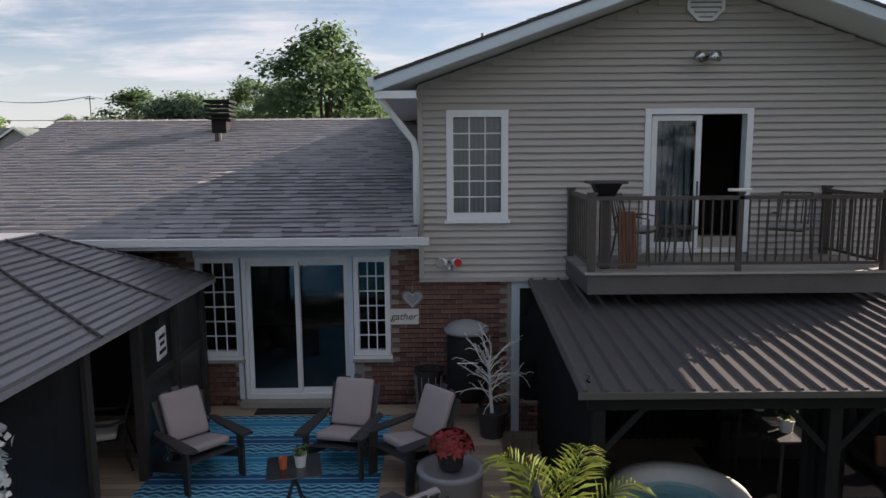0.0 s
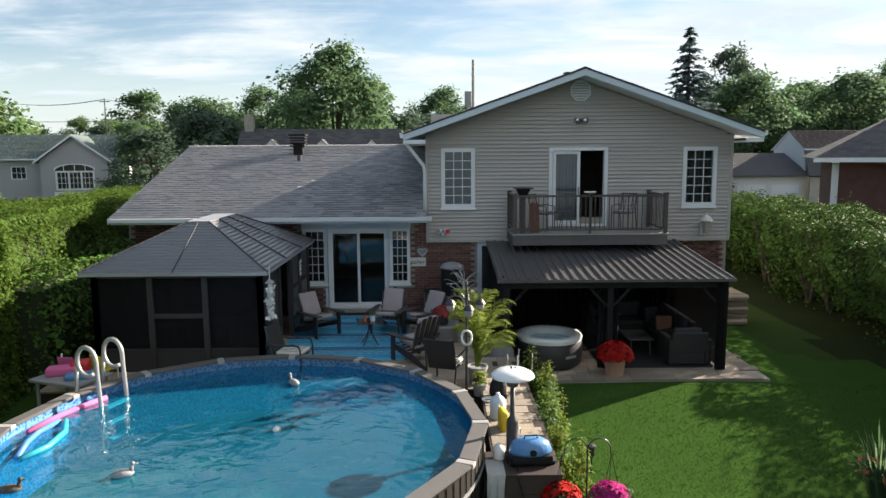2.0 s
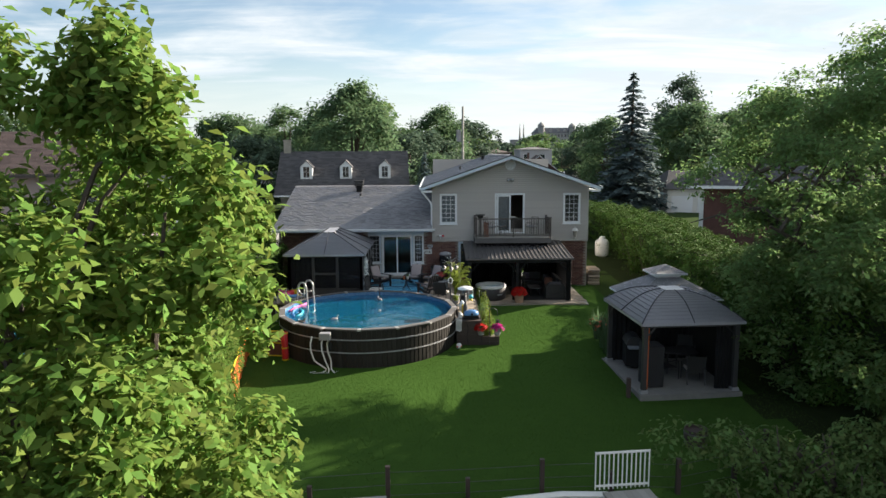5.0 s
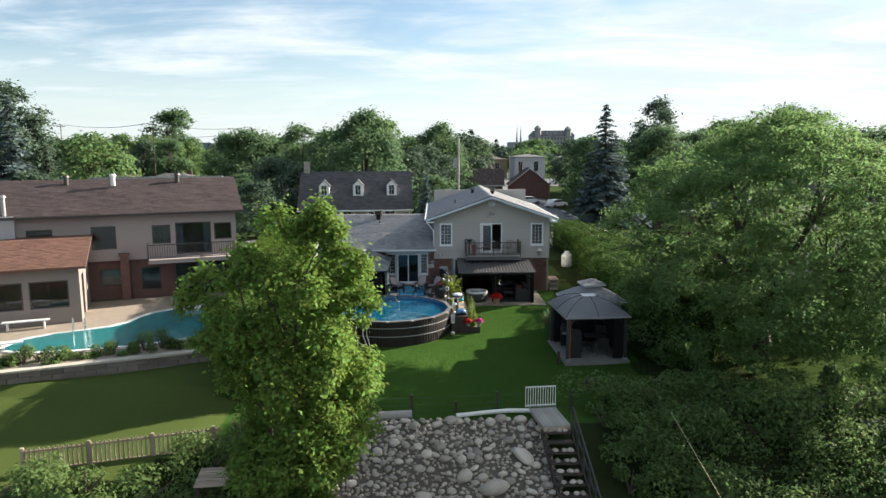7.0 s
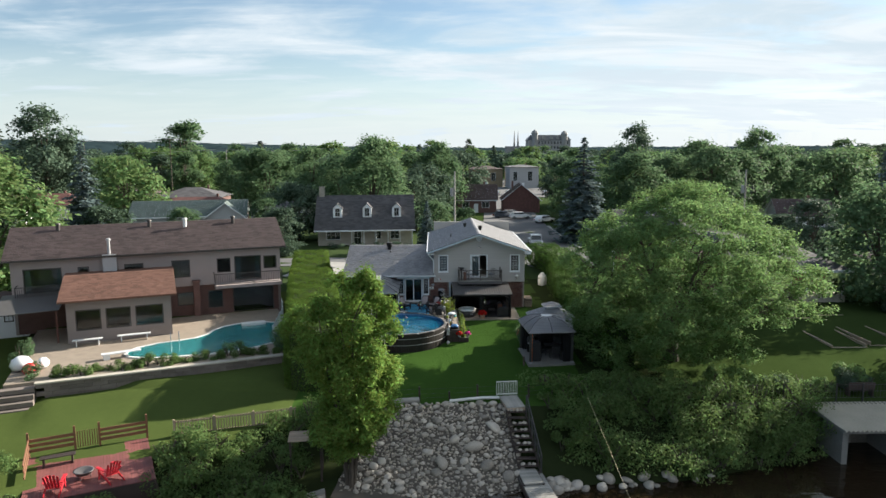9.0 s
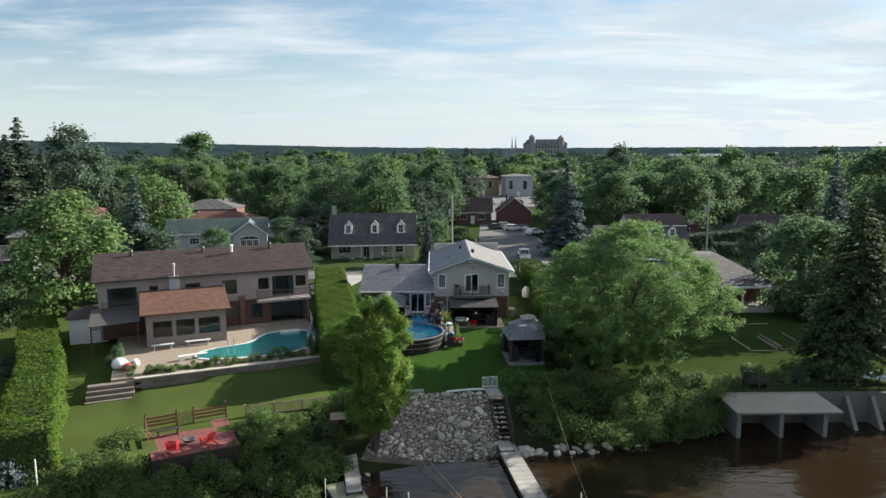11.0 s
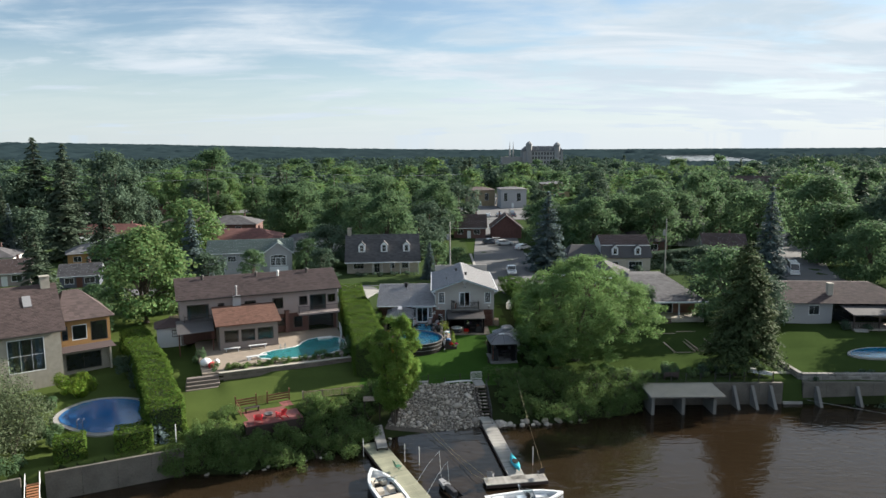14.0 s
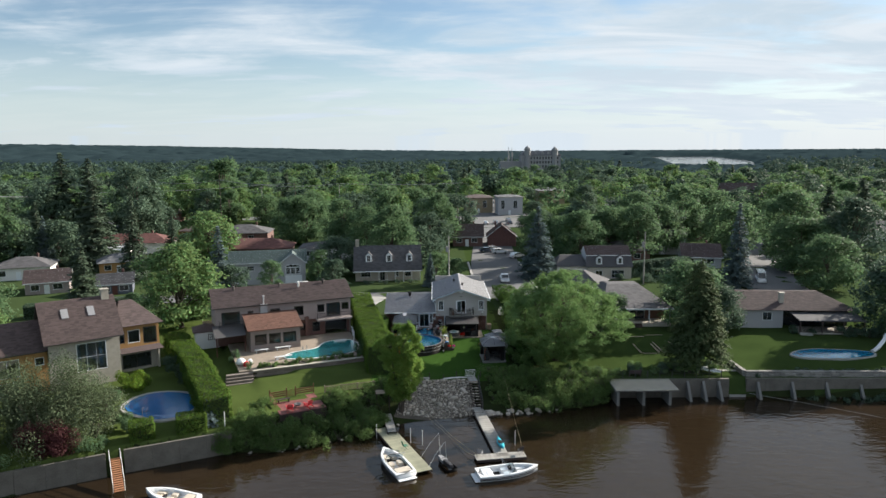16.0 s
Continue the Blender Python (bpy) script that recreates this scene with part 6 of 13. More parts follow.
rf = hip(shed, -1.7, 1.7, -1.35, 1.35, 2.05, -0.45, 0.45, -0.35, 0.35, 2.72, white_m)
hip_shingles(rf, -1.7, 1.7, -1.35, 1.35, 2.055, -0.45, 0.45, -0.35, 0.35, 2.725, 9, 0.3, shinglej_m)
bm = bmesh.new()
box(bm, -0.46, 0.46, -0.36, 0.36, 2.66, 2.88)
part("cupola", bm, white_m, shed, "white louvred cupola")
rf = hip(shed, -0.66, 0.66, -0.56, 0.56, 2.88, 0.0, 0.0, 0.0, 0.0, 3.16, white_m)
hip_shingles(rf, -0.66, 0.66, -0.56, 0.56, 2.885, -0.01, 0.01, -0.01, 0.01, 3.165, 5, 0.25, shinglej_m)
lantern2 = copy_thing(lantern, pose(7.44, -10.4, 0.9, 0, 0, -90))
tagged(lantern2, "white carriage lantern on the shed corner", "outdoor light")

pav = thing("pavilion", "grey ribbed domed-roof pavilion on dark posts with black screens", "gazebo", (7.92, -13.45, -0.9), PVA)
ribbed_hip_roof(pav, -1.64, 1.64, -1.88, 1.88, 2.24, 2.95, 0.32, 0.32, 0.13, slate_m, "grey ribbed domed roof", 0.16)
for x in (-1.45, 1.45):
    for y in (-1.68, 1.68):
        bm = bmesh.new()
        box(bm, x - 0.07, x + 0.07, y - 0.07, y + 0.07, 0.0, 2.2)
        part("post", bm, blackframe_m, pav)
        bm = bmesh.new()
        box(bm, x - 0.11, x + 0.11, y - 0.11, y + 0.11, 0.0, 0.12)
        part("foot", bm, greyplastic_m, pav)
        for sx, sy in ((1 if x < 0 else -1, 0), (0, 1 if y < 0 else -1)):
            bm = bmesh.new()
            pipe(bm, [(x, y, 1.75), (x + sx * 0.4, y + sy * 0.4, 2.15)], 0.03, 4)
            part("brace", bm, blackframe_m, pav)
bm = bmesh.new()
for q in ((-1.5, 1.5, -1.73, -1.63), (-1.5, 1.5, 1.63, 1.73)):
    box(bm, *q, 2.08, 2.2)
part("beam", bm, blackframe_m, pav)
curtain(pav, (1.42, -1.6), (1.42, 1.6), 0.05, 2.1, 14, curtain_m)
curtain(pav, (-1.4, 1.62), (1.4, 1.62), 0.05, 2.1, 16, curtain_m)
curtain(pav, (0.85, -1.58), (1.4, -1.58), 0.05, 2.1, 5, curtain_m)
bm = bmesh.new()
box(bm, -1.62, 1.62, -1.9, 2.0, -0.3, 0.02)
sl = part("pavement", bm, darkconcrete_m)
tagged(sl, "pale concrete slab under the pavilion", "paving", kind="structure")
sl.matrix_basis = pose(7.92, -13.45, -0.9, 0, 0, PVA)

# ---- furniture and pots, space by space ----
def text_mesh(name, words, size, mat, parent, m, depth=0.004, label=""):
    c = bpy.data.curves.new(name, "FONT")
    c.body, c.size, c.extrude, c.align_x, c.align_y, c.resolution_u = words, size, depth, "CENTER", "CENTER", 3
    c.shear = 0.3
    tmp = new(name, c)
    me = bpy.data.meshes.new_from_object(tmp)
    bpy.data.objects.remove(tmp)
    me.materials.clear()
    me.materials.append(mat)
    ob = new(name, me)
    ob.parent, ob.matrix_basis = parent, m
    return tagged(ob, label)


def adirondack(at, rz, wood, pad, label, group="", lean=24):
    """Slatted garden armchair, front towards -y: fanned back, flat arms, sloping side rails."""
    c = thing("adirondack_chair", label, "chair", at, rz, group)
    back = Matrix.Translation((0, 0.26, 0.26)) @ Matrix.Rotation(radians(-lean), 4, "X")
    for i in range(5):
        bm = bmesh.new()
        x = (i - 2) * 0.112
        h = (0.70, 0.77, 0.80, 0.77, 0.70)[i]
        fan = Matrix.Rotation(radians((i - 2) * 2.2), 4, "Y")
        cushion(bm, x - 0.048, x + 0.048, -0.011, 0.011, 0, h, back @ fan, 0.012)
        part("back_slat", bm, wood, c)
    for i in range(5):
        bm = bmesh.new()
        y = -0.27 + i * 0.115
        cushion(bm, -0.28, 0.28, y, y + 0.10, 0.345 - 0.028 * i, 0.367 - 0.028 * i, None, 0.008)
        part("seat_slat", bm, wood, c)
    for s in (-1, 1):
        bm = bmesh.new()
        slab(bm, [(s * 0.30, -0.30, 0.36), (s * 0.30, -0.30, 0.25), (s * 0.30, 0.62, 0.0), (s * 0.30, 0.74, 0.0), (s * 0.30, 0.74, 0.05), (s * 0.30, 0.28, 0.24)], (s * 0.028, 0, 0))
        part("side_rail", bm, wood, c)
        bm = bmesh.new()
        slab(bm, [(s * 0.331, -0.33, 0), (s * 0.331, -0.22, 0), (s * 0.331, -0.20, 0.53), (s * 0.331, -0.33, 0.53)], (s * 0.028, 0, 0))
        part("leg", bm, wood, c)
        bm = bmesh.new()
        slab(bm, [(s * 0.27, -0.42, 0.532), (s * 0.42, -0.42, 0.532), (s * 0.435, -0.30, 0.532), (s * 0.40, 0.36, 0.545), (s * 0.33, 0.44, 0.547), (s * 0.29, 0.2, 0.54)], (0, 0, 0.026))
        part("armrest", bm, wood, c)
    bm = bmesh.new()
    box(bm, -0.33, 0.33, 0.385, 0.41, 0.49, 0.53)
    part("back_rail", bm, wood, c)
    if pad:
        bm = bmesh.new()
        cushion(bm, -0.255, 0.255, -0.29, 0.25, 0.355, 0.45, Matrix.Translation((0, 0, 0.015)) @ Matrix.Rotation(radians(-11), 4, "X"), 0.045)
        part("seat_cushion", bm, pad, c, "mauve seat cushion", True)
        bm = bmesh.new()
        cushion(bm, -0.25, 0.25, -0.105, -0.016, 0.16, 0.74, back, 0.04)
        part("back_cushion", bm, pad, c, "mauve back cushion", True)
    return c


first = adirondack((-2.5, -2.35, 0.01), 48, blackplastic_m, cushion_m, "charcoal resin adirondack chair with mauve cushions on the blue rug", "chairs round the glass table")
for x, y, r in ((-0.9, -2.1, -14), (-0.08, -2.35, -48)):
    copy_thing(first, pose(x, y, 0.01, 0, 0, r))
adirondack((-0.2, -4.4, 0.01), -138, blackplastic_m, cushion_m, "charcoal resin adirondack chair turned away, mauve back cushion", "chairs round the glass table", 20)

# rug
rug_m = rug_material("blue_rug")
bm = bmesh.new()
box(bm, -3.15, -0.42, -4.45, -0.42, 0.004, 0.014)
tagged(part("rug", bm, rug_m), "blue woven outdoor rug with pale zigzag bands", "rug")
bm = bmesh.new()
cushion(bm, -2.45, -1.45, -0.34, 0.02, 0.002, 0.022, None, 0.008)
tagged(part("doormat", bm, curtain_m), "dark doormat before the sliding patio door", "doormat")


def leafy(parent, at, r, h, mat, count, size, seed, name="foliage", up=0.5):
    rng = np.random.default_rng(seed)
    x, y, z = at
    lob = [(x + rng.normal() * r * 0.35, y + rng.normal() * r * 0.35, z + h * rng.uniform(0.3, 0.75), r * rng.uniform(0.45, 0.7), r * rng.uniform(0.45, 0.7), h * rng.uniform(0.25, 0.4)) for _ in range(7)]
    pts, out = lobes_points(rng, lob, count, 0.8)
    v, f = leaf_faces(rng, pts, size, up=up, aspect=0.5, lean=out * 0.7)
    return raw_mesh(name, v, f, mat, parent)


def blossoms(parent, at, r, h, mat, count, size, seed):
    """A dome of many small round flower heads."""
    rng = np.random.default_rng(seed)
    V, F = [], []
    for _ in range(count):
        a, e = rng.uniform(0, 6.283), math.asin(rng.uniform(0.0, 1.0))
        k = rng.uniform(0.82, 1.05)
        c = np.array((at[0] + r * k * math.cos(a) * math.cos(e), at[1] + r * k * math.sin(a) * math.cos(e), at[2] + h * k * math.sin(e)))
        s = size * rng.uniform(0.7, 1.3)
        n = np.array((math.cos(a) * math.cos(e), math.sin(a) * math.cos(e), math.sin(e) + 0.3))
        n /= np.linalg.norm(n)
        u = np.cross(n, (0.3, 0.2, 1.0))
        u /= np.linalg.norm(u) + 1e-9
        w = np.cross(n, u)
        for ring in range(6):
            b = ring * 1.047 + rng.uniform(0, 0.4)
            d, e2 = u * math.cos(b) + w * math.sin(b), u * math.cos(b + 0.9) + w * math.sin(b + 0.9)
            i = len(V)
            V += [c, c + d * s * 0.55 + n * s * 0.25, c + (d + e2) * s * 0.62 + n * s * 0.1, c + e2 * s * 0.55 + n * s * 0.22]
            F.append((i, i + 1, i + 2, i + 3))
    return raw_mesh("blossom", V, F, mat, parent)


def pot(parent, at, r, h, mat, label="", flare=0.75, name="pot"):
    bm = bmesh.new()
    lathe(bm, [(r * flare, 0), (r * (flare + 1) / 2, h * 0.5), (r * 0.97, h * 0.88), (r * 1.06, h * 0.885), (r * 1.06, h), (r * 0.93, h), (r * 0.9, h * 0.9), (0.01, h * 0.89)], at, 20)
    return part(name, bm, mat, parent, label, False)


def flowerpot(name, label, at, r, h, potm, petals, dome, rise, count, size, seed, leaf=None):
    t = thing(name, label, "potted plant", at)
    pot(t, (0, 0, 0), r, h, potm)
    leafy(t, (0, 0, h * 0.85), dome * 0.9, rise * 0.9, leaf or leafmid_m, 500, 0.06, seed)
    if petals:
        blossoms(t, (0, 0, h * 0.95), dome, rise, petals, count, size, seed + 1)
    return t


# small table with two potted plants
gt = thing("side_table", "small glass-topped black table with splayed metal legs", "table", (-1.24, -3.2, 0.014), 12)
bm = bmesh.new()
cushion(bm, -0.28, 0.28, -0.28, 0.28, 0.515, 0.53, None, 0.006)
part("tabletop", bm, dimglass_m, gt, "dark glass tabletop")
bm = bmesh.new()
lathe(bm, [(0.035, 0.33), (0.028, 0.36), (0.05, 0.515)], (0, 0, 0), 12)
part("stem", bm, blackframe_m, gt)
for i in range(4):
    bm = bmesh.new()
    a = radians(45 + 90 * i)
    pipe(bm, [(0.02 * math.cos(a), 0.02 * math.sin(a), 0.37), (0.10 * math.cos(a), 0.10 * math.sin(a), 0.17), (0.24 * math.cos(a), 0.24 * math.sin(a), 0.0)], 0.013, 8)
    part("leg", bm, blackframe_m, gt)
sp = thing("potted_plant", "small white pot with pale green succulent on the table", "potted plant", (-1.17, -3.2, 0.544))
pot(sp, (0, 0, 0), 0.065, 0.13, white_m)
leafy(sp, (0, 0, 0.11), 0.09, 0.13, leafgrey_m, 90, 0.06, 401)
sp = thing("tumbler", "amber glass tumbler on the table", "glass", (-1.34, -3.25, 0.544))
bm = bmesh.new()
lathe(bm, [(0.035, 0), (0.045, 0.12), (0.04, 0.12), (0.03, 0.012)], (0, 0, 0), 14)
part("tumbler_body", bm, flowerorange_m, sp)


def sling_chair(at, rz, frame_m, cloth, label, category="chair", stripes=True):
    """Patio armchair with a curved frame, front towards -y."""
    c = thing("patio_chair", label, category, at, rz)
    back = Matrix.Translation((0, 0.26, 0.40)) @ Matrix.Rotation(radians(-18), 4, "X")
    bm = bmesh.new()
    cushion(bm, -0.26, 0.26, -0.015, 0.015, 0, 0.58, back, 0.014)
    part("backrest", bm, rattan_m, c, "black woven backrest")
    bm = bmesh.new()
    cushion(bm, -0.26, 0.26, -0.27, 0.27, 0.37, 0.40, None, 0.014)
    part("seat", bm, rattan_m, c)
    for s in (-1, 1):
        bm = bmesh.new()
        pipe(bm, [(s * 0.30, -0.30, 0), (s * 0.30, -0.29, 0.5), (s * 0.30, -0.26, 0.61), (s * 0.30, -0.16, 0.64), (s * 0.30, 0.18, 0.61), (s * 0.29, 0.33, 0.64)], 0.019, 8)
        part("armrest", bm, frame_m, c)
        bm = bmesh.new()
        pipe(bm, [(s * 0.28, 0.40, 0), (s * 0.28, 0.30, 0.36), (s * 0.28, 0.36, 0.72), (s * 0.27, 0.45, 0.98)], 0.017, 8)
        part("leg", bm, frame_m, c)
    if cloth:
        pad = bmesh.new()
        cushion(pad, -0.25, 0.25, -0.27, 0.24, 0.405, 0.49, None, 0.035)
        q = part("seat_cushion", pad, cloth, c, "cream cushion with dark stripes" if stripes else "", True)
        if stripes:
            for k in range(5):
                bm = bmesh.new()
                box(bm, -0.20 + k * 0.095, -0.185 + k * 0.095, -0.255, 0.225, 0.4895, 0.4925)
                part("stripe", bm, curtain_m, q)
    return c


cream_cloth_m = material("cream_cloth", (0.55, 0.52, 0.48), rough=0.9, vary=0.1, large=3, fine=60, bump=0.08)
sling_chair((-2.55, -5.2, 0.0), 78, blackframe_m, cream_cloth_m, "black patio chair with a striped cream cushion beside the gazebo")
sling_chair((0.46, -5.95, 0.0), 160, rattan_m, cream_cloth_m, "dark rattan patio chair with a striped cushion, seen from behind")

# pots and fittings against the brick wall
# red petals darkened: the shade they stand in is put into the colour
geranium_m = material("shaded_geranium_petal", (0.26, 0.02, 0.02), rough=0.6, vary=0.25, large=2, fine=9, bump=0, island=0.3)
flowerpot("flower_pot", "red geraniums in a dark pot on a round grey stand", (0.40, -2.95, 0.41), 0.17, 0.26, blackplastic_m, geranium_m, 0.22, 0.15, 46, 0.075, 410)
ps = thing("planter", "round grey stone-look planter drum on the deck", "planter", (0.40, -2.95, -0.06))
bm = bmesh.new()
lathe(bm, [(0.26, 0), (0.33, 0.06), (0.35, 0.40), (0.37, 0.42), (0.37, 0.47), (0.30, 0.47), (0.29, 0.44), (0.01, 0.43)], (0, 0, 0), 24)
part("drum", bm, greyplastic_m, ps, "", True)

gr = thing("smoker_grill", "dark upright smoker with a round pale hood", "grill", (0.66, -0.62, 0.0))
bm = bmesh.new()
lathe(bm, [(0.25, 0.35), (0.28, 0.42), (0.28, 1.22), (0.25, 1.30)], (0, 0, 0), 20)
part("barrel", bm, black_m, gr, "", True)
bm = bmesh.new()
lathe(bm, [(0.31, 1.30), (0.32, 1.34), (0.24, 1.42), (0.10, 1.46), (0.02, 1.47)], (0, 0, 0), 20)
part("lid", bm, greyplastic_m, gr, "grey domed lid", True)
for s in (-1, 1):
    for q in (-1, 1):
        bm = bmesh.new()
        rod(bm, (s * 0.22, q * 0.22, 0), (s * 0.17, q * 0.17, 0.36), 0.018)
        part("leg", bm, black_m, gr)
bm = bmesh.new()
pipe(bm, [(-0.14, -0.29, 0.95), (-0.14, -0.35, 0.95), (0.14, -0.35, 0.95), (0.14, -0.29, 0.95)], 0.012)
part("handle", bm, chrome_m, gr)
bn = thing("waste_bin", "black ribbed waste bin against the brick wall", "bin", (0.12, -0.32, 0.0))
bm = bmesh.new()
lathe(bm, [(0.17, 0), (0.20, 0.62), (0.215, 0.62), (0.215, 0.68), (0.19, 0.68), (0.18, 0.6), (0.01, 0.58)], (0, 0, 0), 20)
part("bin_body", bm, rattan_m, bn)
for i in range(12):
    bm = bmesh.new()
    a = i * math.pi / 6
    rod(bm, (0.176 * math.cos(a), 0.176 * math.sin(a), 0.02), (0.205 * math.cos(a), 0.205 * math.sin(a), 0.60), 0.008, None, 5)
    part("rib", bm, greyplastic_m, bn)

ht = thing("heart_plaque", "pale grey heart-shaped wall plaque with a carved pattern", "wall decoration", (-0.12, 0.075, 1.63))
bm = bmesh.new()
heart = []
for i in range(32):
    a = 2 * math.pi * i / 32
    heart.append((0.0098 * 16 * math.sin(a) ** 3, 0, 0.0098 * (13 * math.cos(a) - 5 * math.cos(2 * a) - 2 * math.cos(3 * a) - math.cos(4 * a))))
slab(bm, heart, (0, 0.02, 0))
part("plaque", bm, greyplastic_m, ht)
bm = bmesh.new()
pipe(bm, [(p[0] * 0.72, -0.004, p[2] * 0.72 + 0.005) for p in heart + heart[:1]], 0.006, 6)
part("carving", bm, paleblue_m, ht)
bm = bmesh.new()
rod(bm, (0, 0.01, 0.10), (0, 0.012, 0.22), 0.004)
part("hanger", bm, rope_m, ht)
sn = thing("wall_sign", "white plank sign with dark script lettering on the brick", "sign", (-0.26, 0.075, 1.36))
bm = bmesh.new()
cushion(bm, -0.23, 0.23, 0, 0.02, -0.12, 0.12, None, 0.006)
part("plank", bm, cream_m, sn)
text_mesh("lettering", "gather", 0.15, black_m, sn, pose(0.0, -0.003, 0.0, 90), 0.002, "dark script lettering")

# white branching ornamental tree in a pot
ot = thing("ornamental_tree", "bare white-painted ornamental twig tree in a dark pot", "ornament", (0.98, -1.15, 0.0))
pot(ot, (0, 0, 0), 0.2, 0.36, blackplastic_m)
bm = bmesh.new()
rod(bm, (0, 0, 0.3), (-0.05, 0, 1.05), 0.026, 0.014, 8)
part("trunk", bm, pvc_m, ot)
rt = random.Random(8)
for i in range(24):
    bm = bmesh.new()
    a, z = i * 2.4, 0.5 + 0.025 * i
    p = Vector((-0.03, 0, min(z, 1.05)))
    d = Vector((math.cos(a), math.sin(a), 0.8 if i < 14 else 1.8)).normalized()
    tip = p
    pts = [p]
    for k in range(5):
        d = (d + Vector((rt.uniform(-0.3, 0.3), rt.uniform(-0.3, 0.3), rt.uniform(-0.45, 0.12)))).normalized()
        tip = tip + d * 0.105
        pts.append(tip)
        e = (d + Vector((rt.uniform(-1, 1), rt.uniform(-1, 1), rt.uniform(-0.4, 0.6)))).normalized()
        pipe(bm, [tip, tip + e * 0.09, tip + e * 0.15 + Vector((0, 0, -0.04))], [0.004, 0.004, 0.003], 4)
    pipe(bm, pts, [0.010, 0.008, 0.007, 0.006, 0.005, 0.003], 5)
    part("branch", bm, pvc_m, ot)

# palm with arching fronds, and the leafy pot at its foot
pm = thing("potted_palm", "yellow-green areca palm with arching fronds in a pot", "potted plant", (1.03, -5.9, -0.05))
pm.scale = (1.0, 1.0, 1.12)
pot(pm, (0, 0, 0), 0.19, 0.34, greyplastic_m)
rp = random.Random(12)
for i in range(30):
    a = i * 2.39996
    reach, rise = rp.uniform(0.25, 0.62) * (1.25 if math.cos(a) > 0.2 else 0.9), rp.uniform(0.45, 1.5)
    V, F, pts = [], [], []
    for k in range(15):
        s = k / 14
        r = reach * s ** 1.5
        z = 0.33 + rise * (1.45 * s - 0.62 * s * s * s)
        pts.append(Vector((r * math.cos(a) + 0.03 * math.cos(a * 3), r * math.sin(a) + 0.03 * math.sin(a * 3), z)))
    side = Vector((-math.sin(a), math.cos(a), 0))
    for k in range(4, 15):
        d = (pts[k] - pts[k - 1]).normalized()
        long = 0.20 * math.sin(math.pi * min(1, (k - 2) / 13.5)) + 0.06
        for s in (-1, 1):
            for sub in (0, 0.5):
                p = pts[k].lerp(pts[k - 1], sub)
                tip = p + (side * s * 0.75 + d * 0.75 + Vector((0, 0, -0.30 + rp.uniform(-0.15, 0.1)))) * long
                mid = p.lerp(tip, 0.45) + Vector((0, 0, 0.03))
                n = len(V)
                V += [p, mid - d * 0.011, tip, mid + d * 0.011]
                F.append((n, n + 1, n + 2, n + 3))
    fr = raw_mesh("frond", V, F, palm_m, pm)
    bm = bmesh.new()
    pipe(bm, pts, [0.010 - 0.0005 * k for k in range(15)], 5)
    part("stalk", bm, palm_m, fr)
flowerpot("leafy_pot", "bushy green plant in a clay pot beside the palm", (1.05, -6.42, -0.05), 0.14, 0.22, greyplastic_m, None, 0.24, 0.30, 0, 0, 420, palm_m)

# three-lantern lamp post
lp = thing("lamp_post", "black garden lamp post with three hanging glass lanterns", "lamp", (0.80, -6.72, -0.05))
bm = bmesh.new()
lathe(bm, [(0.13, 0), (0.13, 0.03), (0.05, 0.07), (0.026, 0.12), (0.022, 0.9), (0.034, 0.92), (0.034, 0.97), (0.020, 1.0), (0.018, 2.05), (0.03, 2.08), (0.005, 2.16)], (0, 0, 0), 14)
part("pole", bm, blackframe_m, lp)
for i in range(3):
    a = radians(i * 120 + 35)
    ux, uy = math.cos(a), math.sin(a)
    bm = bmesh.new()
    pipe(bm, [(0, 0, 1.78), (0.10 * ux, 0.10 * uy, 1.92), (0.22 * ux, 0.22 * uy, 1.95), (0.30 * ux, 0.30 * uy, 1.86), (0.30 * ux, 0.30 * uy, 1.80)], 0.011, 8)
    part("arm", bm, blackframe_m, lp)
    bm = bmesh.new()
    lathe(bm, [(0.015, 1.80), (0.05, 1.78), (0.095, 1.71), (0.095, 1.70), (0.015, 1.70)], (0.30 * ux, 0.30 * uy, 0), 14)
    sh = part("shade", bm, blackframe_m, lp)
    bm = bmesh.new()
    lathe(bm, [(0.065, 1.70), (0.072, 1.65), (0.055, 1.59), (0.02, 1.57)], (0.30 * ux, 0.30 * uy, 0), 14)
    part("lantern_glass", bm, lampglass_m, sh, "pale frosted glass", True)
bm = bmesh.new()
pipe(bm, [(0.085 * math.cos(k * math.pi / 10), -0.03 + 0.02 * math.sin(k), 1.15 + 0.085 * 1.5 * math.sin(k * math.pi / 10)) for k in range(21)], 0.022, 8)
part("hose_loop", bm, pvc_m, lp, "white coil hung on the pole", True)

# mushroom heater on the strip by the pool
mh = thing("patio_heater", "short black mushroom patio heater with a white dome", "heater", (1.33, -9.25, 0.02))
mh.scale = (0.78, 0.78, 1.08)
bm = bmesh.new()
lathe(bm, [(0.23, 0), (0.23, 0.04), (0.17, 0.09), (0.105, 0.11), (0.105, 0.52), (0.085, 0.56), (0.045, 0.60), (0.040, 0.98)], (0, 0, 0), 20)
part("column", bm, blackframe_m, mh, "", True)
bm = bmesh.new()
lathe(bm, [(0.05, 0.98), (0.10, 1.0), (0.12, 1.06), (0.12, 1.10), (0.05, 1.12)], (0, 0, 0), 18)
part("burner", bm, darkmetal_m, mh)
bm = bmesh.new()
lathe(bm, [(0.385, 1.125), (0.39, 1.13), (0.36, 1.165), (0.26, 1.205), (0.13, 1.228), (0.02, 1.235)], (0, 0, 0), 32)
dome = part("dome", bm, gel_m, mh, "white enamelled reflector dome", True)
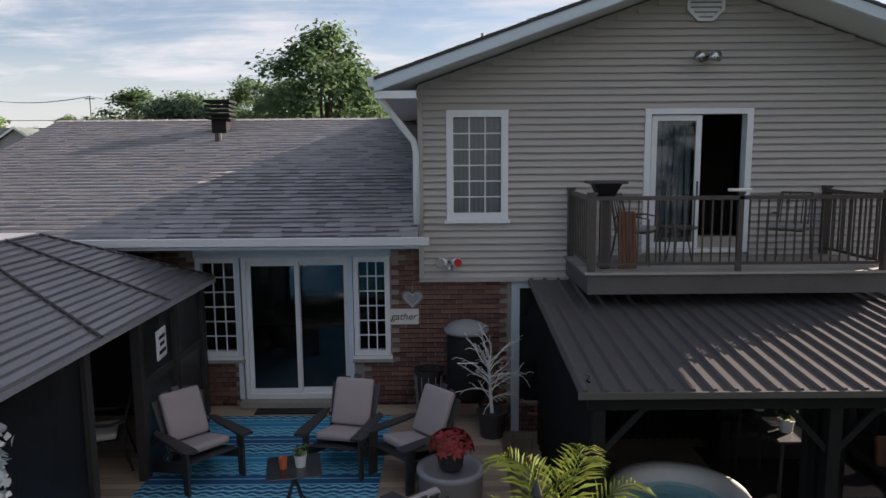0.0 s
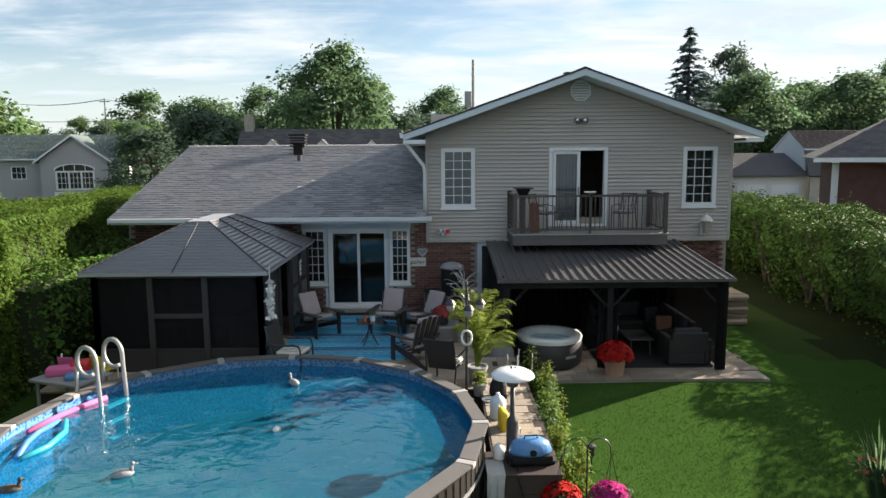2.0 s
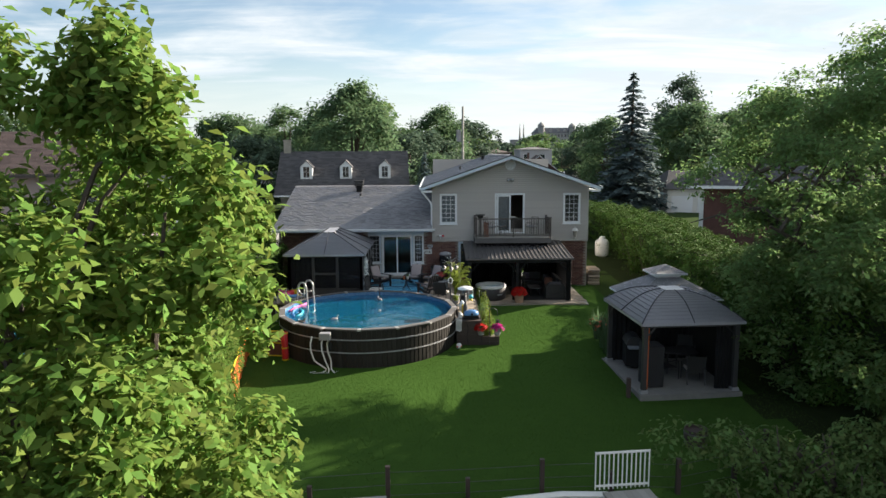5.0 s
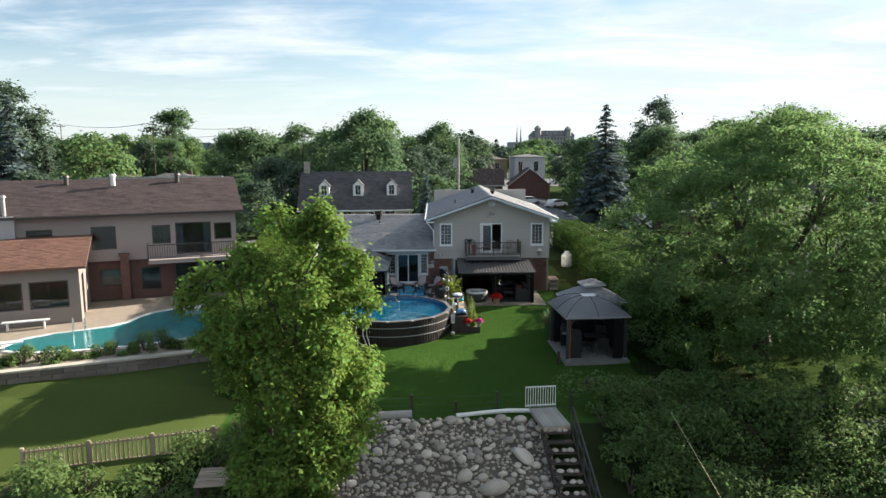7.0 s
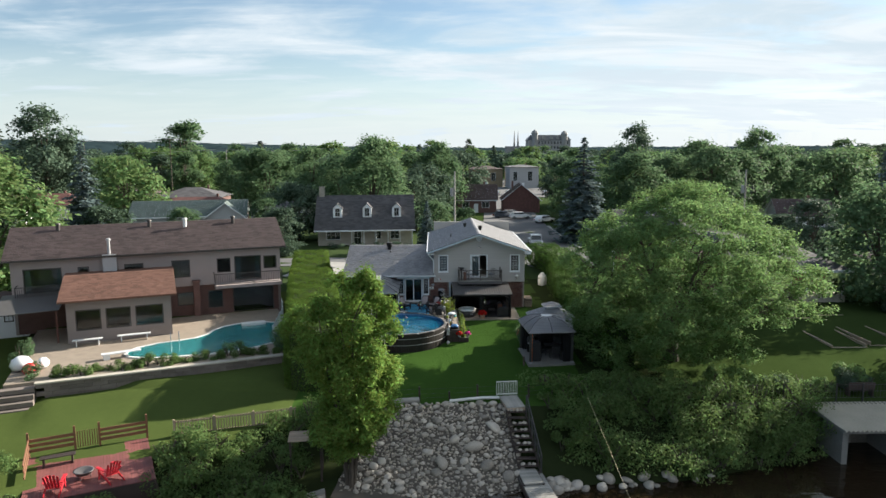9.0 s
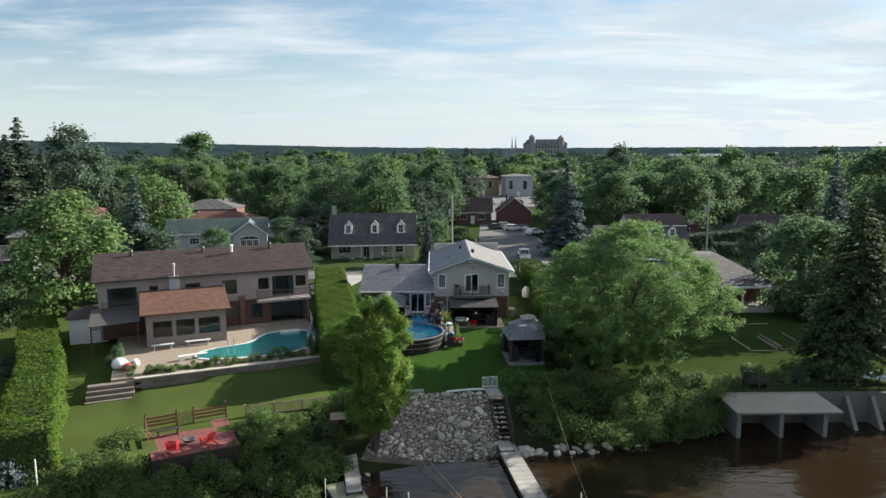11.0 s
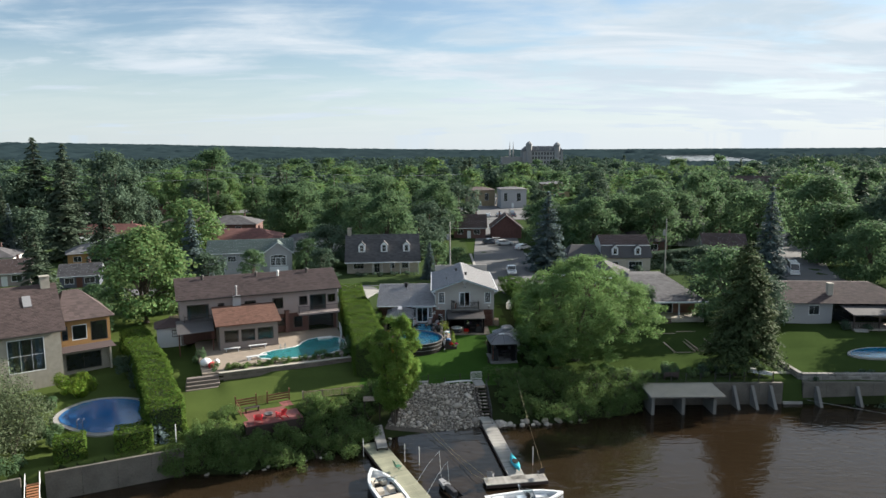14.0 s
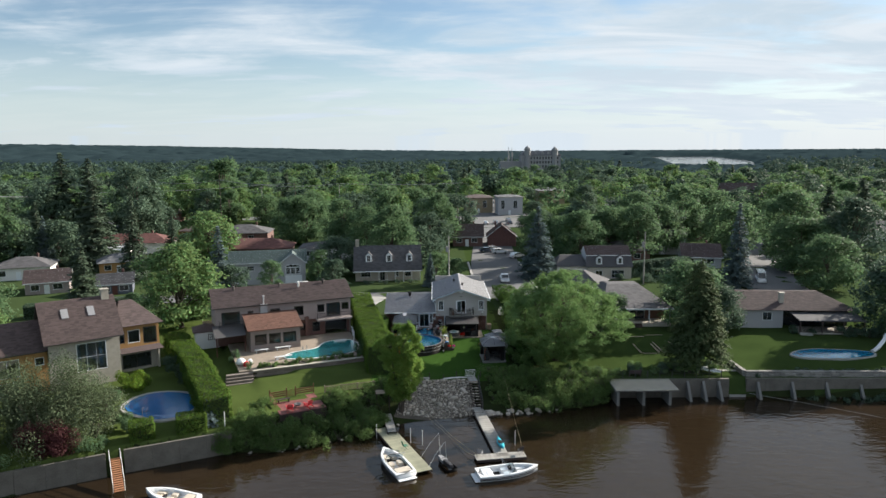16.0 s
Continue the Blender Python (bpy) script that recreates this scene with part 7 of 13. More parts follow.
for i in range(3):
    bm = bmesh.new()
    a = i * 2.1
    lathe(bm, [(0.014, 1.22), (0.014, 1.245), (0.004, 1.25)], (0.045 * math.cos(a), 0.045 * math.sin(a), 0), 8)
    part("screw", bm, black_m, dome)
bm = bmesh.new()
pipe(bm, [(0.11, 0, 0.3), (0.15, 0.0, 0.32), (0.15, 0.02, 0.42), (0.11, 0.02, 0.44)], 0.01)
part("handle", bm, chrome_m, mh)

# things along the strip
jug = thing("water_jug", "translucent grey plastic jug with a handle", "jug", (1.26, -7.75, 0.02))
bm = bmesh.new()
lathe(bm, [(0.12, 0), (0.13, 0.03), (0.13, 0.3), (0.09, 0.37), (0.035, 0.40), (0.035, 0.44)], (0, 0, 0), 16)
part("jug_body", bm, paleblue_m, jug, "", True)
bm = bmesh.new()
pipe(bm, [(0, -0.12, 0.3), (0, -0.19, 0.27), (0, -0.18, 0.14), (0, -0.12, 0.12)], 0.012)
part("handle", bm, paleblue_m, jug)
fl = thing("pool_float", "pale yellow folded foam float on edge", "pool toy", (1.30, -8.2, 0.02), 8)
bm = bmesh.new()
cushion(bm, -0.06, 0.06, -0.16, 0.16, 0, 0.34, None, 0.05)
part("foam", bm, yellow_m, fl, "", True)
bag = thing("garden_bag", "crumpled black plastic bag on the pavers", "bag", (1.35, -6.75, 0.0))
bm = bmesh.new()
lathe(bm, [(0.10, 0), (0.15, 0.08), (0.14, 0.24), (0.09, 0.36), (0.11, 0.44), (0.02, 0.46)], (0, 0, 0), 11, 1.0, 0.8)
for i, v in enumerate(bm.verts):
    v.co.x += 0.018 * math.sin(i * 2.7)
    v.co.y += 0.018 * math.cos(i * 1.9)
part("sack", bm, black_m, bag, "", True)
bw = thing("bowl", "small white bowl on the paver strip", "bowl", (1.17, -7.0, 0.02))
bm = bmesh.new()
lathe(bm, [(0.07, 0), (0.12, 0.05), (0.13, 0.07), (0.11, 0.065), (0.05, 0.02)], (0, 0, 0), 16)
part("bowl_body", bm, pvc_m, bw, "", True)
gb = thing("garden_ornament", "turquoise and yellow ball ornament on a stake", "ornament", (1.72, -5.9, -0.45))
bm = bmesh.new()
rod(bm, (0, 0, 0), (0, 0, 0.45), 0.012)
part("stake", bm, blackframe_m, gb)
for z, r, mm in ((0.5, 0.09, yellow_m), (0.66, 0.10, cyan_m)):
    bm = bmesh.new()
    bmesh.ops.create_uvsphere(bm, u_segments=16, v_segments=10, radius=r, matrix=Matrix.Translation((0, 0, z)))
    part("ball", bm, mm, gb, "", True)
for i, (x, y) in enumerate(((1.62, -5.5), (1.85, -5.35), (2.1, -5.45), (1.78, -5.75))):
    bm = bmesh.new()
    rod(bm, (x, y, -0.55), (x + 0.02, y, 0.42 + 0.06 * (i % 2)), 0.011, 0.010, 6)
    tagged(part("garden_stake", bm, pvc_m), "thin pale garden stake in the flower bed", "stake", "stakes in the bed")

# bed of tomatoes and flowers beside the strip
for i in range(13):
    y = -9.25 + i * 0.33
    rr = random.Random(500 + i)
    x = 2.18 + rr.uniform(-0.08, 0.16)
    gz0 = float(ground_height(x, y))
    pl = thing("tomato_plant", "leggy yellow-green vegetable plant in the bed", "plant", (x, y, gz0 - 0.02), 0, "plants in the bed")
    bm = bmesh.new()
    hgt = rr.uniform(0.65, 1.05) if i % 3 else rr.uniform(0.95, 1.2)
    rod(bm, (0, 0, 0), (rr.uniform(-0.05, 0.05), rr.uniform(-0.05, 0.05), hgt), 0.013, 0.006, 6)
    part("stem", bm, leafgrey_m, pl)
    leafy(pl, (0, 0, 0.05), 0.22, hgt, (palm_m, leaf_m, leafgrey_m)[i % 3], 420, 0.075, 510 + i)

# planter boxes at the end of the strip
for x0, x1, z1, lab in ((0.98, 1.92, 0.08, "tall dark stained planter box at the end of the strip"), (1.93, 2.62, -0.52, "low dark stained planter box with flowers")):
    pb = thing("planter_box", lab, "planter", (0, 0, 0))
    k = 4 if z1 > 0 else 2
    step = (z1 + 0.92) / k
    for i in range(k):
        bm = bmesh.new()
        cushion(bm, x0, x1, -9.86, -9.82, -0.92 + i * step, -0.925 + (i + 1) * step, None, 0.006)
        part("board", bm, darkwood_m, pb)
    for xs in (x0, x1 - 0.04):
        bm = bmesh.new()
        cushion(bm, xs, xs + 0.04, -9.815, -9.2, -0.92, z1 - 0.004, None, 0.006)
        part("side_panel", bm, darkwood_m, pb)
    bm = bmesh.new()
    box(bm, x0 + 0.045, x1 - 0.045, -9.81, -9.2, -0.95, z1 - 0.06)
    part("soil", bm, soil_m, pb)
    if z1 > 0:
        bm = bmesh.new()
        cushion(bm, x0 - 0.03, x1 + 0.01, -9.88, -9.16, z1, z1 + 0.03, None, 0.008)
        part("lid_board", bm, darkwood_m, pb)
    else:
        leafy(pb, (2.27, -9.5, z1 - 0.1), 0.3, 0.42, leaf_m, 800, 0.07, 530)
bq = thing("portable_grill", "portable gas grill with a rounded pale blue lid", "grill", (1.55, -9.5, 0.11), 5)
bm = bmesh.new()
cushion(bm, -0.28, 0.28, -0.17, 0.17, 0.03, 0.15, None, 0.04)
part("firebox", bm, black_m, bq)
bm = bmesh.new()
lathe(bm, [(0.29, 0.15), (0.29, 0.19), (0.25, 0.29), (0.16, 0.34), (0.02, 0.355)], (0, 0, 0), 22, 1.0, 0.66)
bql = part("lid", bm, bluep_m, bq, "glossy blue lid", True)
bm = bmesh.new()
lathe(bm, [(0.045, 0), (0.045, 0.02), (0.01, 0.025)], (0, 0, 0), 14)
for v in bm.verts:
    v.co = Vector((v.co.x, -0.185 - v.co.z, 0.21 + v.co.y))
part("gauge", bm, black_m, bql)
bm = bmesh.new()
pipe(bm, [(-0.09, -0.02, 0.34), (-0.08, -0.03, 0.39), (0.08, -0.03, 0.39), (0.09, -0.02, 0.34)], 0.011)
part("handle", bm, black_m, bql)
for s in (-1, 1):
    bm = bmesh.new()
    cushion(bm, s * 0.29 - 0.02, s * 0.29 + 0.02, -0.12, 0.12, 0.0, 0.05, None, 0.01)
    part("foot", bm, black_m, bq)
tw = thing("towel", "white towel draped over the box edge", "towel", (1.06, -9.55, 0.11))
bm, prev = bmesh.new(), None
for i in range(9):
    x = -0.12 + 0.03 * i
    w = 0.02 * math.sin(i * 2.1)
    row = [bm.verts.new(p) for p in ((x, 0.12 + w, 0.012), (x, -0.3, 0.016 + 0.3 * abs(w)), (x, -0.335 - abs(w), 0.006), (x + w, -0.345 - abs(w), -0.2), (x + w, -0.34 + w * 0.4, -0.4 + 0.03 * math.sin(i)))]
    if prev:
        for k in range(4):
            bm.faces.new((prev[k], prev[k + 1], row[k + 1], row[k]))
    prev = row
bmesh.ops.solidify(bm, geom=bm.faces[:], thickness=0.008)
part("cloth", bm, flowerwhite_m, tw, "", True)
gc = thing("gas_canister", "white gas canister beside the blue grill", "canister", (1.13, -9.42, 0.13))
bm = bmesh.new()
lathe(bm, [(0.08, 0), (0.085, 0.02), (0.085, 0.15), (0.05, 0.19), (0.02, 0.22)], (0, 0, 0), 14)
part("can", bm, pvc_m, gc, "", True)
bm = bmesh.new()
pipe(bm, [(1.35, -9.66, 0.14), (1.34, -9.9, 0.08), (1.42, -9.9, -0.2), (1.36, -9.91, -0.45), (1.42, -9.93, -0.86)], 0.009, 6)
tagged(part("power_cable", bm, black_m), "thin dark cable hanging down the planter box", "cable")

# double shepherd hook with hanging pots
hk = thing("shepherd_hook", "black double shepherd hook beside the flower bed", "plant hook", (2.23, -9.92, -0.95))
bm = bmesh.new()
rod(bm, (0, 0, 0), (0, 0, 1.45), 0.012)
part("rod", bm, blackframe_m, hk)
for s in (-1, 1):
    bm = bmesh.new()
    pipe(bm, [(0, 0, 1.40)] + [(s * (0.15 - 0.15 * math.cos(k * math.pi / 8)), 0, 1.42 + 0.15 * math.sin(k * math.pi / 8)) for k in range(9)] + [(s * 0.30, 0, 1.36), (s * 0.33, 0, 1.36)], 0.009, 6)
    part("hook", bm, blackframe_m, hk)
for x, petals, seed, lab in ((-0.33, flowerred_m, 540, "hanging dark pot of red flowers"), (0.31, flowerpink_m, 541, "hanging dark pot of magenta petunias")):
    hp = thing("hanging_pot", lab, "hanging plant", (2.23 + x, -9.92, -0.42))
    pot(hp, (0, 0, 0), 0.14, 0.25, greyplastic_m)
    leafy(hp, (0, 0, 0.2), 0.24, 0.2, leafmid_m, 300, 0.06, seed)
    blossoms(hp, (0, 0, 0.22), 0.25, 0.2, petals, 70, 0.075, seed + 5)
    for k in range(3):
        a = k * 2.094
        bm = bmesh.new()
        rod(bm, (0.13 * math.cos(a), 0.13 * math.sin(a), 0.24), (0, 0, 0.83), 0.004, None, 5)
        part("chain", bm, blackframe_m, hp)
sl = thing("solar_lamp", "small black solar path lamp in the lawn", "lamp", (2.72, -8.0, float(ground_height(2.72, -8.0)) - 0.02))
bm = bmesh.new()
rod(bm, (0, 0, 0), (0, 0, 0.3), 0.014)
part("stake", bm, blackframe_m, sl)
bm = bmesh.new()
lathe(bm, [(0.05, 0.3), (0.055, 0.44), (0.075, 0.45), (0.07, 0.47), (0.01, 0.49)], (0, 0, 0), 14)
part("lamp_head", bm, blackframe_m, sl)
bl = thing("toy_ball", "white and red play ball on the lawn", "ball", (1.05, -10.3, float(ground_height(1.05, -10.3)) + 0.11))
bm = bmesh.new()
bmesh.ops.create_uvsphere(bm, u_segments=20, v_segments=12, radius=0.115)
part("ball_skin", bm, pvc_m, bl, "", True)
bm = bmesh.new()
lathe(bm, [(0.1165, -0.012), (0.1172, 0), (0.1165, 0.012), (0.114, 0.012), (0.114, -0.012)], (0, 0, 0), 20)
part("band", bm, hotred_m, bl, "red band")

# terrace under the canopy
flowerpot("flower_pot", "clay pot overflowing with bright red chrysanthemums", (4.05, -4.15, -0.445), 0.24, 0.42, terracotta_m, flowerred_m, 0.37, 0.32, 320, 0.062, 560)
sg2 = thing("stone_pot", "tall pale grey stone pot beside the spa", "pot", (1.66, -4.05, -0.445))
bm = bmesh.new()
lathe(bm, [(0.16, 0), (0.26, 0.2), (0.25, 0.5), (0.18, 0.7), (0.20, 0.74), (0.15, 0.74), (0.12, 0.6)], (0, 0, 0), 20)
part("pot_body", bm, greyplastic_m, sg2, "", True)
bm = bmesh.new()
box(bm, 3.9, 6.4, -3.7, -0.6, -0.441, -0.432)
tagged(part("rug", bm, curtain_m), "black outdoor rug under the sofa", "rug")


def rattan_seat(at, rz, w, label, name, group=""):
    """Low woven seat with arms, back and cushions, front towards -y."""
    c = thing(name, label, "sofa" if w > 1 else "armchair", at, rz, group)
    bm = bmesh.new()
    cushion(bm, -w / 2, w / 2, -0.36, 0.36, 0.04, 0.30, None, 0.02)
    part("base", bm, rattan_m, c)
    bm = bmesh.new()
    cushion(bm, -w / 2, w / 2, 0.26, 0.38, 0.30, 0.74, None, 0.03)
    part("backrest", bm, rattan_m, c)
    for s in (-1, 1):
        bm = bmesh.new()
        cushion(bm, s * w / 2 - 0.07, s * w / 2 + 0.07, -0.37, 0.39, 0.03, 0.60, None, 0.03)
        part("armrest", bm, rattan_m, c)
    n = max(1, round((w - 0.14) / 0.62))
    u = (w - 0.16) / n
    for i in range(n):
        x = -w / 2 + 0.08 + i * u
        bm = bmesh.new()
        cushion(bm, x + 0.01, x + u - 0.01, -0.36, 0.26, 0.30, 0.42, None, 0.04)
        part("seat_cushion", bm, sofapad_m, c, "charcoal seat cushion", True)
        bm = bmesh.new()
        cushion(bm, x + 0.02, x + u - 0.02, 0.12, 0.25, 0.43, 0.82, None, 0.05)
        part("back_cushion", bm, sofapad_m, c, "charcoal back cushion", True)
    return c


purple_cloth_m = material("purple_cloth", (0.075, 0.06, 0.10), rough=0.9, vary=0.15, large=3, fine=50, bump=0.1)
rust_m = material("rust_cloth", (0.17, 0.075, 0.05), rough=0.9, vary=0.15, large=3, fine=50, bump=0.1)
sofapad_m = material("charcoal_cloth", (0.045, 0.045, 0.052), rough=0.9, vary=0.15, large=3, fine=50, bump=0.1)
rattan_seat((5.95, -1.65, -0.432), -90, 2.0, "black rattan sofa with charcoal cushions under the canopy", "sofa")
rattan_seat((5.85, -3.25, -0.432), 180, 0.8, "black rattan armchair seen from behind, by the curtain", "armchair")
rattan_seat((4.9, -0.75, -0.432), 0, 1.5, "black rattan loveseat against the brick wall", "sofa")
for x, y, r, mm, lab in ((5.75, -1.2, 20, sofapad_m, "dark grey throw pillow on the sofa"), (5.72, -2.2, -10, rust_m, "rust brown throw pillow on the sofa"), (4.8, -0.7, 0, purple_cloth_m, "dusky purple throw pillow on the loveseat")):
    tp = thing("throw_pillow", lab, "pillow", (x, y, 0.0), r)
    bm = bmesh.new()
    cushion(bm, -0.19, 0.19, -0.06, 0.06, -0.01, 0.36, Matrix.Rotation(radians(-16), 4, "X"), 0.055)
    part("pillow_cover", bm, mm, tp, "", True)
simple_table((4.35, -1.95, -0.445), 0.45, 1.3, 0.95, blackplastic_m, "narrow black bar table beside the spa", "bar_table")
for y, mm, seed in ((-1.6, leafmid_m, 570), (-2.3, leafgrey_m, 571)):
    q = thing("potted_plant", "green plant in a small white pot on the bar table", "potted plant", (4.35, y, 0.505))
    pot(q, (0, 0, 0), 0.09, 0.15, white_m)
    leafy(q, (0, 0, 0.12), 0.15, 0.24, mm, 150, 0.08, seed)
for y in (-1.95, -2.1):
    bm = bmesh.new()
    cushion(bm, 4.25, 4.45, y - 0.06, y + 0.05, 0.507, 0.525, None, 0.006)
    tagged(part("tray", bm, pvc_m), "small white tray on the bar table", "tray")
simple_table((5.0, -2.4, -0.432), 0.6, 0.9, 0.4, blackplastic_m, "low black coffee table on the dark rug", "coffee_table")

# balcony
def metal_chair(at, rz, label):
    c = thing("balcony_chair", label, "chair", at, rz, "chairs on the balcony")
    bm = bmesh.new()
    cushion(bm, -0.23, 0.23, -0.22, 0.22, 0.42, 0.44, None, 0.008)
    part("seat", bm, brownrail_m, c)
    for s in (-1, 1):
        bm = bmesh.new()
        pipe(bm, [(s * 0.23, -0.24, 0), (s * 0.23, -0.22, 0.62), (s * 0.23, 0.0, 0.65), (s * 0.22, 0.24, 0.63)], 0.014, 6)
        part("armrest", bm, brownrail_m, c)
        bm = bmesh.new()
        pipe(bm, [(s * 0.22, 0.30, 0), (s * 0.22, 0.22, 0.44), (s * 0.20, 0.32, 0.92)], 0.014, 6)
        part("leg", bm, brownrail_m, c)
    for i in range(5):
        bm = bmesh.new()
        x = (i - 2) * 0.09
        rod(bm, (x, 0.22, 0.46), (x, 0.32, 0.90), 0.010, None, 6)
        part("back_bar", bm, brownrail_m, c)
    bm = bmesh.new()
    rod(bm, (-0.20, 0.32, 0.92), (0.20, 0.32, 0.92), 0.014, None, 6)
    part("top_rail", bm, brownrail_m, c)
    bm = bmesh.new()
    cushion(bm, -0.21, 0.21, -0.21, 0.20, 0.442, 0.50, None, 0.025)
    part("seat_cushion", bm, greyplastic_m, c, "pale grey seat pad", True)
    return c


metal_chair((2.98, -0.75, BF), 55, "bronze metal balcony chair with a thin worn cushion")
metal_chair((5.1, -0.62, BF), -40, "bronze metal balcony chair with a pale cushion")
bh = thing("planter_stand", "tapered dark square torch planter on the balcony corner", "planter", (2.42, -1.22, BF))
bm = bmesh.new()
slab(bm, [(-0.06, -0.06, 0.02), (0.06, -0.06, 0.02), (0.06, 0.06, 0.02), (-0.06, 0.06, 0.02)], (0, 0, 0.86))
part("stand", bm, brownrail_m, bh)
bm = bmesh.new()
lo = [bm.verts.new((sx * 0.07, sy * 0.07, 0.88)) for sx, sy in ((-1, -1), (1, -1), (1, 1), (-1, 1))]
hi = [bm.verts.new((sx * 0.17, sy * 0.17, 1.10)) for sx, sy in ((-1, -1), (1, -1), (1, 1), (-1, 1))]
for i in range(4):
    bm.faces.new((lo[i], lo[(i + 1) % 4], hi[(i + 1) % 4], hi[i]))
bm.faces.new(lo[::-1])
bmesh.ops.solidify(bm, geom=bm.faces[:], thickness=0.02)
part("bowl", bm, blackframe_m, bh)
bm = bmesh.new()
cushion(bm, -0.23, 0.23, -0.23, 0.23, 1.10, 1.135, None, 0.01)
part("rim", bm, blackframe_m, bh)
wd = thing("folding_table", "folded reddish wooden table leaning on the railing", "table", (2.72, -1.25, BF), 10)
for i in range(5):
    bm = bmesh.new()
    cushion(bm, -0.12 + i * 0.05, -0.075 + i * 0.05, -0.01, 0.01, 0.0, 0.74, Matrix.Rotation(radians(-6), 4, "X"), 0.006)
    part("slat", bm, rust_m, wd)
bx = thing("side_table", "small slatted bronze side table on the balcony", "table", (3.55, -0.7, BF))
bm = bmesh.new()
lathe(bm, [(0.24, 0.46), (0.25, 0.47), (0.25, 0.49), (0.02, 0.49)], (0, 0, 0), 18)
part("tabletop", bm, brownrail_m, bx)
for i in range(3):
    bm = bmesh.new()
    a = i * 2.094
    rod(bm, (0.2 * math.cos(a), 0.2 * math.sin(a), 0), (0.1 * math.cos(a), 0.1 * math.sin(a), 0.47), 0.012)
    part("leg", bm, brownrail_m, bx)
bm = bmesh.new()
cushion(bm, -0.14, 0.14, -0.05, 0.03, 0, 0.035, Matrix.Translation((4.03, BY + 0.06, BT + 0.052)), 0.012)
tagged(part("folded_cloth", bm, flowerwhite_m), "pale folded cloth on the balcony rail", "cloth")

# orange net fence along the hedge and the brown gate beside the pool
def net_panel(parent, a, b, z0, z1, mat, cells=14, rows=9):
    """A slack plastic net: crossing bands with holes between."""
    bm = bmesh.new()
    a, b = Vector(a), Vector(b)
    sag = lambda s, t: a.lerp(b, s) + Vector((0.04 * math.sin(s * 11 + t * 3), 0.03 * math.sin(s * 7), z0 + (z1 - z0) * t - 0.06 * math.sin(math.pi * s) * t))
    for r in range(rows + 1):
        t = r / rows
        pts = [sag(k / cells, t) for k in range(cells + 1)]
        pipe(bm, pts, 0.016, 4)
    for k in range(cells + 1):
        pipe(bm, [sag(k / cells, r / rows) for r in range(rows + 1)], 0.012, 4)
    return part("net", bm, mat, parent)


ofx = thing("safety_fence", "slack orange plastic net fence along the hedge foot", "fence", (0, 0, 0))
line = [(-6.84, -10.65), (-6.62, -11.9), (-6.42, -13.2), (-6.15, -14.5), (-5.95, -15.8)]
for (x0, y0), (x1, y1) in zip(line, line[1:]):
    net_panel(ofx, (x0, y0, 0), (x1, y1, 0), -0.88, 0.06, orange_m, 18, 13)
    bm = bmesh.new()
    pipe(bm, [(x0, y0, 0.08), ((x0 + x1) / 2, (y0 + y1) / 2, 0.0), (x1, y1, 0.07)], 0.028, 6)
    part("tape", bm, yellow_m, ofx, "yellow edging tape")
    bm = bmesh.new()
    pipe(bm, [(x0, y0, -0.38), ((x0 + x1) / 2 + 0.02, (y0 + y1) / 2, -0.46), (x1, y1, -0.40)], 0.02, 6)
    part("tape", bm, yellow_m, ofx)
for x, y in line:
    bm = bmesh.new()
    rod(bm, (x, y, -1.2), (x, y, 0.16), 0.018, 0.015, 6)
    part("post", bm, darkwood_m, ofx)
gp = thing("net_gate", "brown mesh gate panel edged with yellow tape", "gate", (0, 0, 0))
bm = bmesh.new()
slab(bm, [(-6.80, -10.67, -0.86), (-5.42, -11.07, -0.86), (-5.42, -11.07, 0.07), (-6.80, -10.67, 0.05)], (0.003, 0.012, 0))
part("mesh_panel", bm, material("brown_net", (0.11, 0.045, 0.040), rough=0.8, vary=0.4, large=2.5, fine=60, bump=0.25), gp)
for z in (0.07, -0.38, -0.86):
    bm = bmesh.new()
    pipe(bm, [(-6.82, -10.68, z), (-6.1, -10.89, z - 0.02), (-5.42, -11.085, z + 0.01)], 0.026, 6)
    part("tape", bm, yellow_m, gp, "yellow edging tape")
bm = bmesh.new()
rod(bm, (-6.05, -10.9, -1.0), (-6.05, -10.9, 0.16), 0.016, None, 6)
part("post", bm, darkwood_m, gp)
rbp = thing("rolled_net", "rolled scarlet net standing beside the pool wall", "roll", (-5.32, -11.25, -0.98))
bm = bmesh.new()
lathe(bm, [(0.12, 0), (0.125, 0.3), (0.115, 0.5), (0.125, 0.7), (0.12, 1.08), (0.09, 1.09), (0.09, 0.95)], (0, 0, 0), 16)
part("roll", bm, hotred_m, rbp, "", True)
for z in (0.5, 1.05, 0.06):
    bm = bmesh.new()
    lathe(bm, [(0.128, z - 0.025), (0.132, z), (0.128, z + 0.025), (0.115, z + 0.02), (0.115, z - 0.02)], (0, 0, 0), 16)
    part("tape", bm, yellow_m, rbp)

